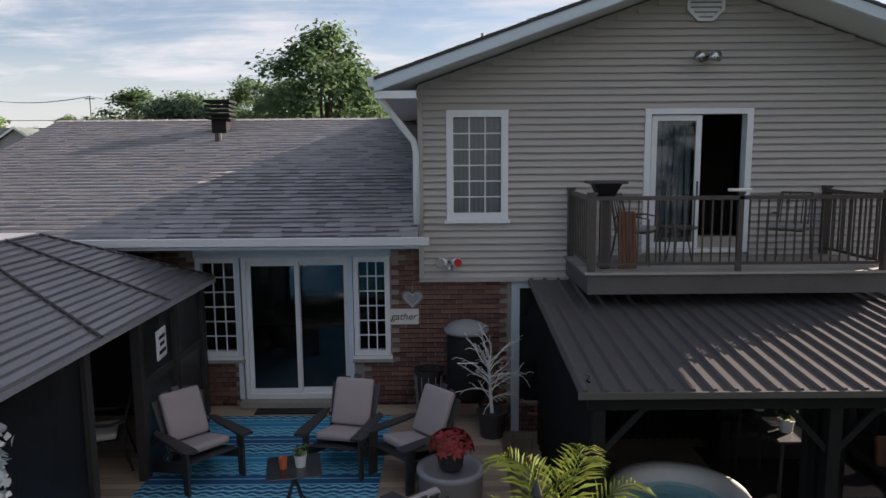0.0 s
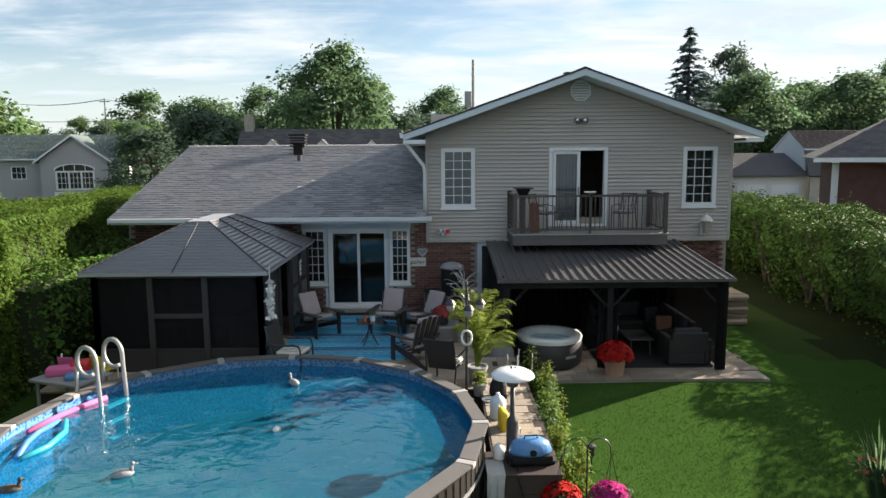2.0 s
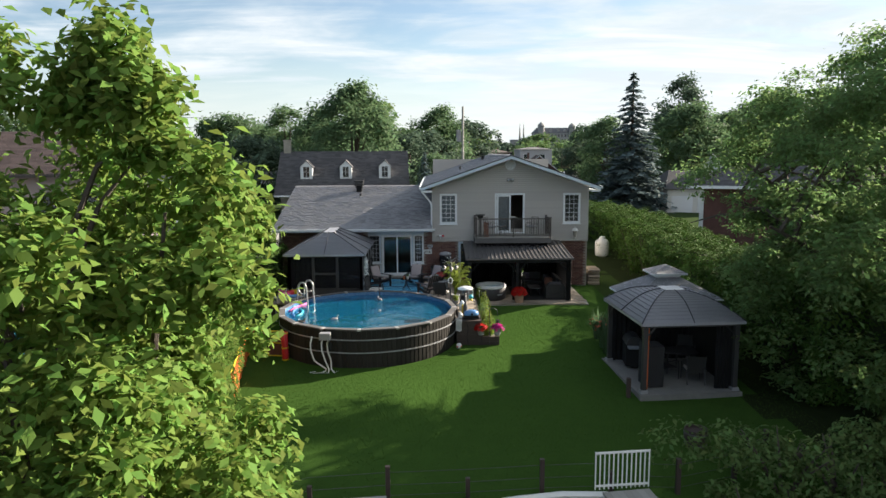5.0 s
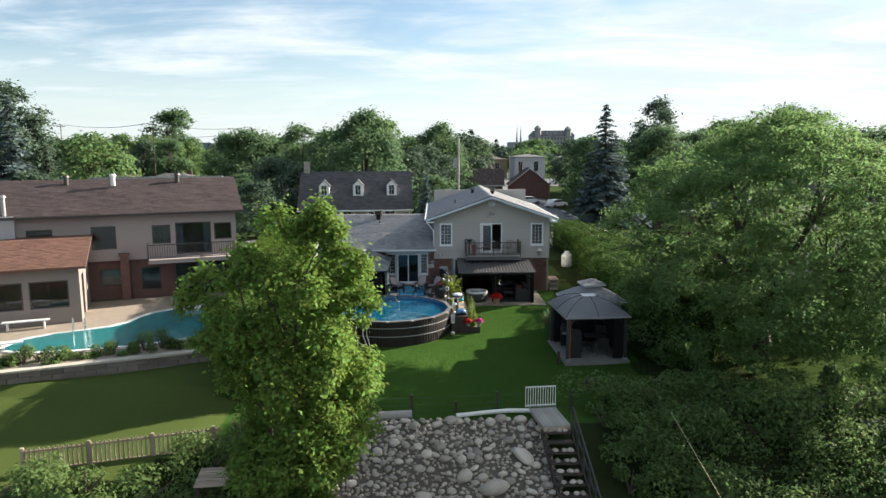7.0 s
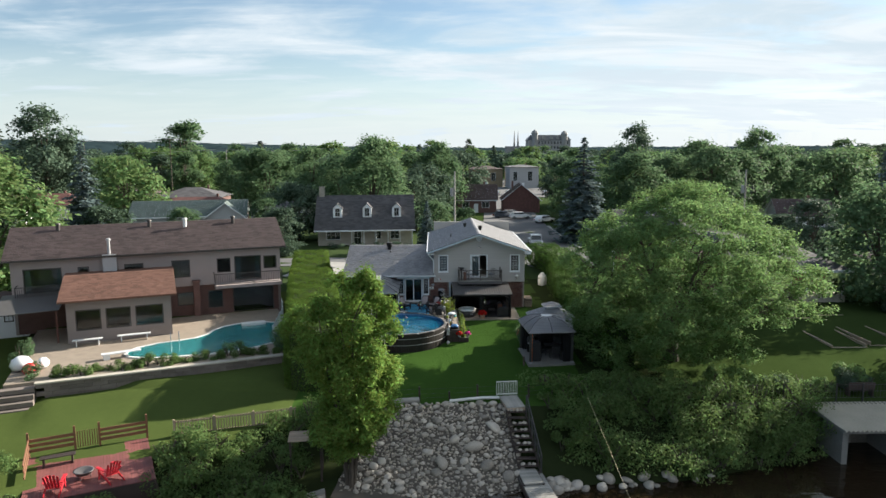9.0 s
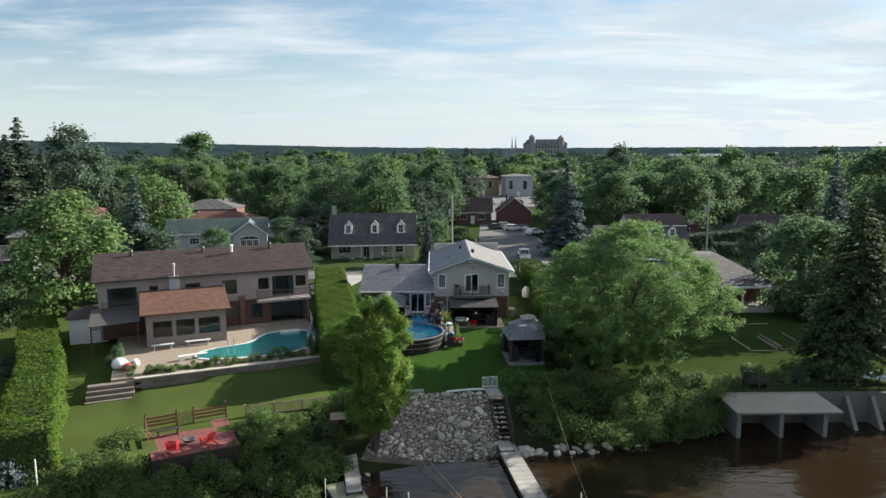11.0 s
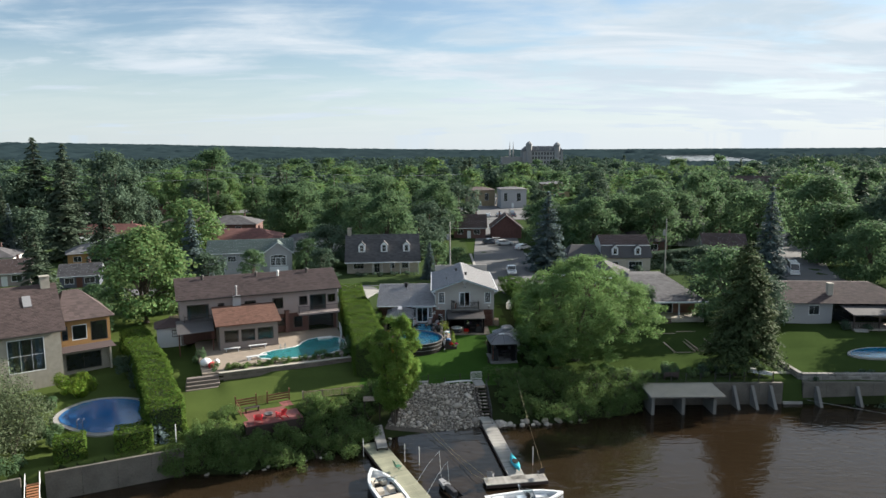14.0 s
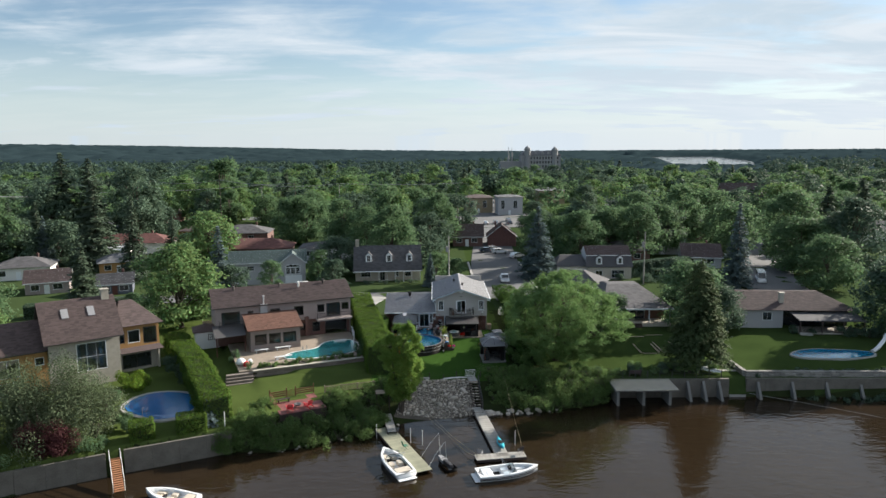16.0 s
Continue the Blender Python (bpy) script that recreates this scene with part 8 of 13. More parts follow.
# play corner left of the pool, on the deck
kid_table = thing("play_table", "grey plastic play table holding pink and blue toys", "table", (-6.15, -6.6, -0.25), -20)
bm = bmesh.new()
cushion(bm, -0.55, 0.55, -0.4, 0.4, 0.62, 0.68, None, 0.02)
part("tabletop", bm, greyplastic_m, kid_table)
for s in (-1, 1):
    for q in (-1, 1):
        bm = bmesh.new()
        rod(bm, (s * 0.45, q * 0.3, -0.5), (s * 0.45, q * 0.3, 0.62), 0.03)
        part("leg", bm, greyplastic_m, kid_table)
for x, y, w, d, h, mm, nm, lab in ((-6.35, -6.5, 0.5, 0.3, 0.14, pinkp_m, "float_mat", "pink folded pool mat on the play table"), (-5.95, -6.75, 0.4, 0.25, 0.10, bluep_m, "float_mat", "blue folded pool mat on the play table"), (-6.1, -6.35, 0.3, 0.3, 0.2, hotred_m, "toy_box", "red plastic toy box on the play table")):
    tb = thing(nm, lab, "pool toy", (x, y, 0.43), 15)
    bm = bmesh.new()
    cushion(bm, -w / 2, w / 2, -d / 2, d / 2, 0, h, None, 0.035)
    part("toy_body", bm, mm, tb, "", True)


def kid_chair(at, rz, mat, label):
    c = thing("kids_chair", label, "chair", at, rz, "small chairs in the play corner")
    bm = bmesh.new()
    cushion(bm, -0.16, 0.16, -0.15, 0.15, 0.28, 0.32, None, 0.015)
    part("seat", bm, mat, c)
    bm = bmesh.new()
    cushion(bm, -0.16, 0.16, 0.13, 0.16, 0.36, 0.62, Matrix.Rotation(radians(-6), 4, "X"), 0.015)
    part("backrest", bm, mat, c)
    for s in (-1, 1):
        bm = bmesh.new()
        pipe(bm, [(s * 0.15, -0.14, 0), (s * 0.15, -0.13, 0.29)], 0.014, 6)
        part("leg", bm, pvc_m, c)
        bm = bmesh.new()
        pipe(bm, [(s * 0.15, 0.16, 0), (s * 0.15, 0.14, 0.3), (s * 0.15, 0.10, 0.64)], 0.014, 6)
        part("leg", bm, pvc_m, c)
    return c


kid_chair((-5.95, -5.75, 0.0), 150, yellow_m, "small lime plastic chair beside the gazebo")
kid_chair((-6.5, -5.85, 0.0), 170, pinkp_m, "small pink plastic chair beside the gazebo")

# inside the gazebo
sling_chair((-3.9, -2.0, 0.0), -70, blackframe_m, cream_cloth_m, "dark patio chair at the table inside the gazebo", stripes=False)
sling_chair((-5.9, -3.2, 0.0), 90, blackframe_m, cream_cloth_m, "dark patio chair inside the gazebo screens", stripes=False)
sling_chair((-4.6, -4.0, 0.0), 175, blackframe_m, cream_cloth_m, "dark patio chair with its back to the pool", stripes=False)

# pavilion contents
bb = thing("gas_grill", "black gas barbecue with side shelves in the pavilion", "grill", (7.0, -12.5, -0.88), 84)
bm = bmesh.new()
cushion(bm, -0.4, 0.4, -0.28, 0.28, 0.1, 0.82, None, 0.02)
part("cabinet", bm, black_m, bb)
bm = bmesh.new()
hood = [(-0.42, 0.28 * math.cos(a), 0.84 + 0.30 * math.sin(a)) for a in np.linspace(0, math.pi, 9)]
slab(bm, hood, (0.84, 0, 0))
part("hood", bm, blackframe_m, bb)
bm = bmesh.new()
rod(bm, (-0.3, -0.33, 0.98), (0.3, -0.33, 0.98), 0.016)
part("handle", bm, chrome_m, bb)
for s in (-1, 1):
    bm = bmesh.new()
    cushion(bm, s * 0.6 - 0.18, s * 0.6 + 0.18, -0.25, 0.25, 0.80, 0.84, None, 0.01)
    part("side_shelf", bm, greyplastic_m, bb)
simple_table((8.4, -13.1, -0.88), 1.1, 0.8, 0.74, blackplastic_m, "dark patio table inside the pavilion")
sling_chair((7.75, -13.75, -0.88), 110, blackframe_m, None, "black folding chair under the pavilion roof")
sling_chair((8.5, -14.2, -0.88), 175, blackframe_m, cream_cloth_m, "black patio chair with a pale cushion in the pavilion", stripes=False)
sling_chair((8.9, -12.4, -0.88), -20, blackframe_m, None, "black patio chair at the pavilion table")
cv2 = thing("covered_cabinet", "tall cabinet under a black fabric cover", "cabinet", (7.05, -14.45, -0.88), 4)
bm = bmesh.new()
cushion(bm, -0.3, 0.3, -0.35, 0.35, 0, 1.35, None, 0.06)
part("cover", bm, curtain_m, cv2)
stp = thing("ratchet_strap", "orange strap hanging down the pavilion post", "strap", (6.62, -15.2, -0.78))
bm = bmesh.new()
for k in range(2):
    slab(bm, [(0.02 + 0.05 * k, 0, 0), (0.045 + 0.05 * k, 0, 0), (0.055 + 0.05 * k, 0, 1.95), (0.03 + 0.05 * k, 0, 1.95)], (0, -0.004, 0))
part("webbing", bm, orange_m, stp)
bl2 = thing("bollard", "low dark timber post beside the pavilion slab", "post", (6.15, -15.15, -1.1), 4)
bm = bmesh.new()
cushion(bm, -0.06, 0.06, -0.06, 0.06, 0, 0.68, None, 0.01)
part("timber", bm, darkwood_m, bl2)

# flowering plants beside shed and pavilion
def arching_blades(parent, r, h, count, mat, seed):
    """A clump of long narrow leaves that rise from the crown and bend over outwards."""
    rng = np.random.default_rng(seed)
    V, F = [], []
    for _ in range(count):
        a, k = rng.uniform(0, 6.283), rng.uniform(0.35, 1.15)
        tall, w = h * rng.uniform(0.65, 1.0), rng.uniform(0.010, 0.017)
        d, side = np.array((math.cos(a), math.sin(a), 0)), np.array((-math.sin(a), math.cos(a), 0))
        base = d * rng.uniform(0, 0.3) * r
        for j in range(6):
            u = j / 5
            c = base + d * (r * k * u ** 1.6) + np.array((0, 0, tall * (1.75 * u - 0.85 * k * u * u)))
            V += [tuple(c - side * w * (1 - u ** 3)), tuple(c + side * w * (1 - u ** 3) + side * 0.001)]
        n0 = len(V) - 12
        F += [(n0 + 2 * j, n0 + 2 * j + 1, n0 + 2 * j + 3, n0 + 2 * j + 2) for j in range(5)]
    return tagged(raw_mesh("leaves", V, F, mat, parent), kind="stuff")


for x, y, h, r, pm_, seed, lab in ((6.55, -9.2, 0.95, 0.42, flowerorange_m, 600, "tall orange-flowering perennial beside the shed"), (6.55, -10.2, 1.1, 0.45, flowerorange_m, 604, "leafy orange daylilies by the white shed"), (6.5, -10.9, 0.8, 0.35, None, 608, "long-leaved daylily clump beside the pavilion")):
    z = float(ground_height(x, y))
    q = thing("flowering_perennial", lab, "plant", (x, y, z - 0.02))
    arching_blades(q, r, h, 190, leafmid_m, seed)
    if pm_:
        blossoms(q, (0, 0, h * 0.62), r * 0.8, h * 0.4, pm_, 22, 0.05, seed + 1)

# stacked stone and a gas tank on the far side of the house
rk = random.Random(31)
ws = thing("firewood_stack", "stack of split firewood beside the brick wall", "firewood", (8.55, 0.9, -0.52))
for r in range(5):
    for i in range(6):
        bm = bmesh.new()
        x = -0.3 + 0.02 * rk.random()
        y = -0.55 + i * 0.2 + (0.1 if r % 2 else 0)
        rod(bm, (x, y, 0.09 + 0.17 * r), (x + 0.6, y + rk.uniform(-0.02, 0.02), 0.09 + 0.17 * r), rk.uniform(0.085, 0.105), None, 6)
        part("log", bm, deckwood_m, ws)
tk = thing("propane_tank", "upright white household propane tank", "gas tank", (11.4, 10.5, -0.6))
bm = bmesh.new()
lathe(bm, [(0.32, 0), (0.32, 0.08), (0.44, 0.14), (0.46, 0.3), (0.46, 1.0), (0.38, 1.18), (0.2, 1.26), (0.2, 1.4), (0.15, 1.42)], (0, 0, 0), 24)
part("tank", bm, pvc_m, tk, "", True)
tub = thing("rain_barrel", "dark weathered half barrel on the lower lawn", "barrel", (7.0, -18.5, float(ground_height(7.0, -18.5))))
bm = bmesh.new()
lathe(bm, [(0.25, 0), (0.31, 0.25), (0.30, 0.5), (0.27, 0.5), (0.26, 0.42), (0.01, 0.41)], (0, 0, 0), 16)
part("stave_wall", bm, darkwood_m, tub)
for z, r in ((0.1, 0.285), (0.4, 0.308)):
    bm = bmesh.new()
    lathe(bm, [(r, z - 0.015), (r + 0.006, z), (r, z + 0.015), (r - 0.02, z + 0.01), (r - 0.02, z - 0.01)], (0, 0, 0), 16)
    part("hoop", bm, darkmetal_m, tub)

# red deck above the river
RD = Matrix.Translation((-19.67, -28.98, -1.05)) @ Matrix.Rotation(radians(26), 4, "Z")
for u, v, r in ((1.28, -4.3, 168), (3.45, -4.1, 205)):
    p = RD @ Vector((u, v, 0.003))
    adirondack(tuple(p), 26 + r, hotred_m, None, "scarlet adirondack chair on the red deck", "red chairs on the deck")
p = RD @ Vector((2.4, -3.5, 0.003))
fb = thing("fire_bowl", "round dark metal fire bowl on the red deck", "fire pit", (p.x, p.y, p.z), 26)
bm = bmesh.new()
lathe(bm, [(0.12, 0.12), (0.34, 0.2), (0.40, 0.34), (0.44, 0.35), (0.44, 0.37), (0.36, 0.36), (0.1, 0.2)], (0, 0, 0), 20)
part("bowl", bm, darkmetal_m, fb, "", True)
for k in range(3):
    bm = bmesh.new()
    a = k * 2.094
    rod(bm, (0.3 * math.cos(a), 0.3 * math.sin(a), 0), (0.22 * math.cos(a), 0.22 * math.sin(a), 0.2), 0.02)
    part("leg", bm, darkmetal_m, fb)
p = RD @ Vector((1.3, -1.4, 0.003))
db = thing("bench", "low dark slatted bench by the deck rail", "bench", (p.x, p.y, p.z), 26)
for k in range(4):
    bm = bmesh.new()
    cushion(bm, -0.75, 0.75, -0.2 + 0.105 * k, -0.11 + 0.105 * k, 0.40, 0.44, None, 0.008)
    part("slat", bm, darkwood_m, db)
for sx in (-0.6, 0.6):
    bm = bmesh.new()
    cushion(bm, sx - 0.04, sx + 0.04, -0.18, 0.18, 0.0, 0.4, None, 0.008)
    part("leg", bm, darkwood_m, db)


# ---- neighbouring houses ----
def wall_panel(bm, x0, x1, y, z0, z1, holes, t=0.2):
    return panel_with_holes(bm, x0, x1, z0, z1, y, y + t, holes)


def plain_window(parent, x0, x1, z0, z1, y, frame, cols=1, rows=1, glass=None, border=0.07, curtain_mat=None):
    w = sash_window(parent, x0, x1, z0, z1, y, cols, rows, border, "window", frame, glass or dimglass_m, 0.03, False)
    return w


def gable_roof(parent, x0, x1, y0, y1, ez, rz, over, mat, field, rows, width, fascia, along_x=True, label=""):
    """A gable roof with ridge along x over the wall rectangle, with shingle rows and fascia."""
    ym = (y0 + y1) / 2
    e0, e1 = y0 - over, y1 + over
    slope = (rz - ez) / (ym - y0)
    zf = ez - slope * over
    bm = bmesh.new()
    for e in (e0, e1):
        slab(bm, [(x0 - over, e, zf), (x1 + over, e, zf), (x1 + over, ym, rz), (x0 - over, ym, rz)], (0, 0, -0.12))
    roof = part("roof", bm, fascia, parent, label)
    for e in (e0, e1):
        shingle_slope("shingle_field", roof, x0 - over - 0.02, x1 + over + 0.02, (e, zf + 0.005), (ym, rz + 0.005), rows, width, field)
    bm = bmesh.new()
    for e in (e0, e1):
        s = -1 if e == e0 else 1
        box(bm, x0 - over, x1 + over, min(e, e + s * 0.09), max(e, e + s * 0.09), zf - 0.13, zf - 0.01)
    part("gutter", bm, fascia, parent)
    return roof


def house_chimney(parent, x, y, z0, z1, w, mat):
    bm = bmesh.new()
    box(bm, x - w, x + w, y - w, y + w, z0, z1)
    box(bm, x - w - 0.06, x + w + 0.06, y - w - 0.06, y + w + 0.06, z1, z1 + 0.12)
    part("chimney", bm, mat, parent)


def balcony_rail(parent, x0, x1, y, z0, z1, mat, step=0.13, floor=None, depth=1.4):
    """Rail of upright bars along x with a floor behind it."""
    bm = bmesh.new()
    box(bm, x0, x1, y, y + depth, z0 - 0.25, z0)
    part("balcony_floor", bm, floor or mat, parent)
    bm = bmesh.new()
    box(bm, x0, x1, y, y + 0.05, z1 - 0.06, z1)
    part("rail", bm, mat, parent)
    bm = bmesh.new()
    box(bm, x0, x1, y, y + 0.04, z0 + 0.08, z0 + 0.12)
    part("rail", bm, mat, parent)
    for xx in (x0, x1):
        bm = bmesh.new()
        box(bm, xx - 0.04, xx + 0.04, y, y + 0.08, z0, z1)
        box(bm, xx - 0.02, xx + 0.02, y + 0.08, y + depth, z1 - 0.06, z1)
        part("post", bm, mat, parent)
    k = int((x1 - x0) / step)
    for i in range(1, k):
        x = x0 + (x1 - x0) * i / k
        bm = bmesh.new()
        box(bm, x - 0.014, x + 0.014, y + 0.012, y + 0.04, z0 + 0.1, z1 - 0.05)
        part("baluster", bm, mat, parent)


# the mauve two-storey house with the poolside annex
nb = thing("house", "long mauve stucco two-storey house with a brown shingle roof", "house", (-19.5, -10.6, 0.1), 22)
V0, V1, EZ, RZ = 5.65, 14.2, 5.72, 7.55
bronze_m = material("dark_bronze_frame", (0.045, 0.038, 0.035), rough=0.5, vary=0.15)
up = [(-10.2, -7.6, 2.75, 4.75), (-6.5, -5.7, 3.2, 4.7), (-3.2, -1.8, 3.1, 4.7), (0.3, 1.7, 3.3, 4.75), (3.8, 4.9, 3.5, 4.7), (5.2, 7.4, 2.75, 4.8), (7.6, 8.7, 3.6, 4.7)]
low = [(0.6, 2.2, 0.9, 2.0), (3.0, 4.2, 0.5, 2.0), (5.0, 8.4, 0.0, 2.15)]
bm = bmesh.new()
wall_panel(bm, -11.0, 9.0, V0, 2.55, EZ - 0.05, up)
part("wall", bm, stucco_m, nb, "mauve stucco upper wall")
bm = bmesh.new()
wall_panel(bm, -11.0, 9.0, V0 + 0.25, -0.3, 2.55, low)
part("wall", bm, brickfar_m, nb, "dark brown brick lower wall")
bm = bmesh.new()
slab(bm, [(9.0, V0 + 0.2, -0.3), (9.0, V1, -0.3), (9.0, V1, EZ - 0.1), (9.0, (V0 + V1) / 2, RZ - 0.15), (9.0, V0 + 0.2, EZ - 0.1)], (-0.2, 0, 0))
part("wall", bm, beige_m, nb, "pale stucco gable end wall")
bm = bmesh.new()
slab(bm, [(-11.0, V0 + 0.2, -0.3), (-11.0, V1, -0.3), (-11.0, V1, EZ - 0.1), (-11.0, (V0 + V1) / 2, RZ - 0.15), (-11.0, V0 + 0.2, EZ - 0.1)], (0.2, 0, 0))
box(bm, -10.8, 8.8, V1 - 0.2, V1, -0.3, EZ - 0.1)
box(bm, -10.8, 8.8, V0 + 0.45, V1 - 0.2, 2.45, 2.55)
box(bm, -10.8, 8.8, V0 + 2.6, V0 + 2.7, -0.3, EZ - 0.3)
part("wall", bm, stucco_m, nb)
gable_roof(nb, -11.0, 9.0, V0, V1, EZ, RZ, 0.45, shinglebrown_m, shinglebrown_m, 30, 0.5, bronze_m, label="dark brown shingle roof")
for q in up:
    plain_window(nb, *q, V0 + 0.03, bronze_m, 2 if q[1] - q[0] > 0.9 else 1, 1, glass_m)
for q in low:
    plain_window(nb, *q, V0 + 0.28, bronze_m, 2 if q[1] - q[0] > 1.5 else 1, 1, glass_m)
for a in (5.35, 6.95, -10.1, -7.95):
    bm = bmesh.new()
    for i in range(5):
        box(bm, a + i * 0.07, a + 0.05 + i * 0.07, V0 + 0.3, V0 + 0.33, 2.8, 4.7)
    part("curtain", bm, drape_m, nb, "pale drapes")
balcony_rail(nb, 3.5, 8.9, V0 - 1.35, 2.62, 3.6, bronze_m, 0.14, stucco_m, 1.35)
balcony_rail(nb, -10.6, -7.2, V0 - 1.2, 2.62, 3.6, bronze_m, 0.14, bronze_m, 1.2)
house_chimney(nb, 2.1, V0 - 0.15, -0.1, 2.9, 0.25, brickfar_m)
bm = bmesh.new()      # stove pipe chase on the upper wall
box(bm, -4.7, -3.7, V0 - 0.45, V0, 2.55, 5.6)
rod(bm, (-4.2, V0 - 0.2, 5.6), (-4.2, V0 - 0.2, 6.7), 0.11, 0.11, 10)
rod(bm, (-4.2, V0 - 0.2, 6.7), (-4.2, V0 - 0.2, 6.85), 0.18, 0.14, 10)
part("stove_pipe", bm, greywall_m, nb, "pale metal stove pipe")
for u, s in ((1.6, 0.9), (-1.2, 0.7), (5.6, 0.8), (-8.0, 0.7)):
    bm = bmesh.new()
    v = V0 + (3.6 if u != 1.6 else 3.0)
    rod(bm, (u, v, RZ - 0.4), (u, v, RZ + 0.25 * s), 0.15, 0.15, 10)
    rod(bm, (u, v, RZ + 0.25 * s), (u, v, RZ + 0.42 * s), 0.22, 0.18, 10)
    part("roof_vent", bm, pvc_m if u == 1.6 else bronze_m, nb)
# annex with a rust-red roof
an = [(-6.35, -4.7, 0.95, 2.45), (-4.4, -2.75, 0.95, 2.45), (-2.45, -0.55, 0.95, 2.45)]
bm = bmesh.new()
wall_panel(bm, -6.9, 0.0, 0.0, -0.3, 3.15, an)
box(bm, -6.9, -6.7, 0.2, 5.6, -0.3, 3.3)
part("wall", bm, beige_m, nb, "beige stucco annex wall")
bm = bmesh.new()
box(bm, -0.2, 0.0, 0.2, 1.2, -0.3, 3.25)
box(bm, -0.2, 0.0, 2.4, 5.6, -0.3, 3.4)
box(bm, -0.2, 0.0, 1.2, 2.4, 2.5, 3.35)
box(bm, -6.7, -0.2, 4.9, 5.0, -0.3, 3.3)
part("wall", bm, beige_m, nb)
for q in an:
    plain_window(nb, *q, 0.04, bronze_m, 2, 1, glass_m)
bm = bmesh.new()
slab(bm, [(-7.35, -0.55, 3.22), (0.4, -0.55, 3.22), (0.4, 4.6, 4.25), (-7.35, 4.6, 4.25)], (0, 0, -0.12))
slab(bm, [(-7.35, 4.6, 4.25), (0.4, 4.6, 4.25), (0.4, 5.64, 4.3), (-7.35, 5.64, 4.3)], (0, 0, -0.12))
rt = part("annex_roof", bm, shinglered_m, nb, "rust-red shingle roof")
shingle_slope("shingle_field", rt, -7.37, 0.42, (-0.57, 3.225), (4.6, 4.255), 22, 0.4, shinglered_m)
# lean-to shade on the far side
bm = bmesh.new()
slab(bm, [(-11.6, 0.6, 2.35), (-7.4, 0.6, 2.5), (-7.2, 5.5, 2.95), (-11.6, 5.5, 2.9)], (0, 0, -0.05))
part("shade_sail", bm, darkmetal_m, nb, "grey lean-to shade roof")
for u in (-11.4, -7.6):
    bm = bmesh.new()
    box(bm, u - 0.06, u + 0.06, 0.7, 0.82, -0.3, 2.4)
    part("post", bm, redwood_m, nb)

# its pool terrace
def on_terrace(u, v, z=0.1):
    p = TO + TU * u + TN * v
    return (float(p[0]), float(p[1]), z)


KIDNEY = [(-3.0, -4.3), (-2.4, -3.2), (-1.2, -2.6), (0.2, -2.4), (1.5, -2.1), (2.4, -1.4), (2.9, -0.4), (3.7, 0.5), (5.0, 1.0), (6.6, 0.9), (7.6, 0.1), (7.9, -1.5), (7.6, -3.4), (6.8, -5.2), (5.0, -6.2), (2.6, -6.5), (0.2, -6.3), (-1.8, -5.8), (-2.8, -5.1)]
bm = bmesh.new()
slab(bm, [on_terrace(*p, 0.16) for p in ((-9.5, -8.3), (8.0, -8.3), (8.6, 5.4), (-9.5, 5.4))], (0, 0, -0.3))
pave2 = part("pavement", bm, paver_m)
tagged(pave2, "pinkish paved pool terrace beside the mauve house", "paving", kind="structure")
ip = thing("inground_pool", "kidney-shaped teal in-ground pool with a pale coping", "pool", (0, 0, 0))
bm = bmesh.new()
slab(bm, [on_terrace(*p, 0.172) for p in KIDNEY], (0, 0, 0.006))
part("basin", bm, teal_m, ip)
bm = bmesh.new()
slab(bm, [on_terrace(*p, 0.20) for p in KIDNEY], (0, 0, 0.004))
part("water_surface", bm, tealwater_m, ip, "still teal pool water")
cx, cy = sum(p[0] for p in KIDNEY) / len(KIDNEY), sum(p[1] for p in KIDNEY) / len(KIDNEY)
for p, q in zip(KIDNEY, KIDNEY[1:] + KIDNEY[:1]):
    d = Vector((q[0] - p[0], q[1] - p[1])).normalized()
    o = Vector((d.y, -d.x)) * -0.22
    bm = bmesh.new()
    slab(bm, [on_terrace(*p, 0.16), on_terrace(*q, 0.16), on_terrace(q[0] + o.x, q[1] + o.y, 0.16), on_terrace(p[0] + o.x, p[1] + o.y, 0.16)], (0, 0, 0.07))
    part("coping_stone", bm, cream_m, ip, "pale stone coping")
bm = bmesh.new()
m = Matrix.Translation(on_terrace(-3.6, -5.0, 0.5)) @ Matrix.Rotation(TERRACE + 0.15, 4, "Z")
box(bm, -0.9, 1.5, -0.24, 0.24, 0.0, 0.06, m)
box(bm, -0.8, -0.4, -0.2, 0.2, -0.34, 0.0, m)
part("diving_board", bm, gel_m, ip, "white diving board")
bm = bmesh.new()
for s in (0, 0.55):
    p = [on_terrace(-0.2 + s, -2.3, 0.2), on_terrace(-0.2 + s, -2.3, 0.8), on_terrace(-0.2 + s, -2.6, 0.95), on_terrace(-0.2 + s, -2.9, 0.8), on_terrace(-0.2 + s, -2.9, 0.25)]
    pipe(bm, p, 0.025, 6)
part("grab_rail", bm, chrome_m, ip)
bm = bmesh.new()
m = Matrix.Translation(on_terrace(5.9, 0.35, 0.22)) @ Matrix.Rotation(TERRACE, 4, "Z")
box(bm, -0.9, 0.9, -0.35, 0.35, 0.0, 0.16, m)
part("pool_step", bm, cream_m, ip)

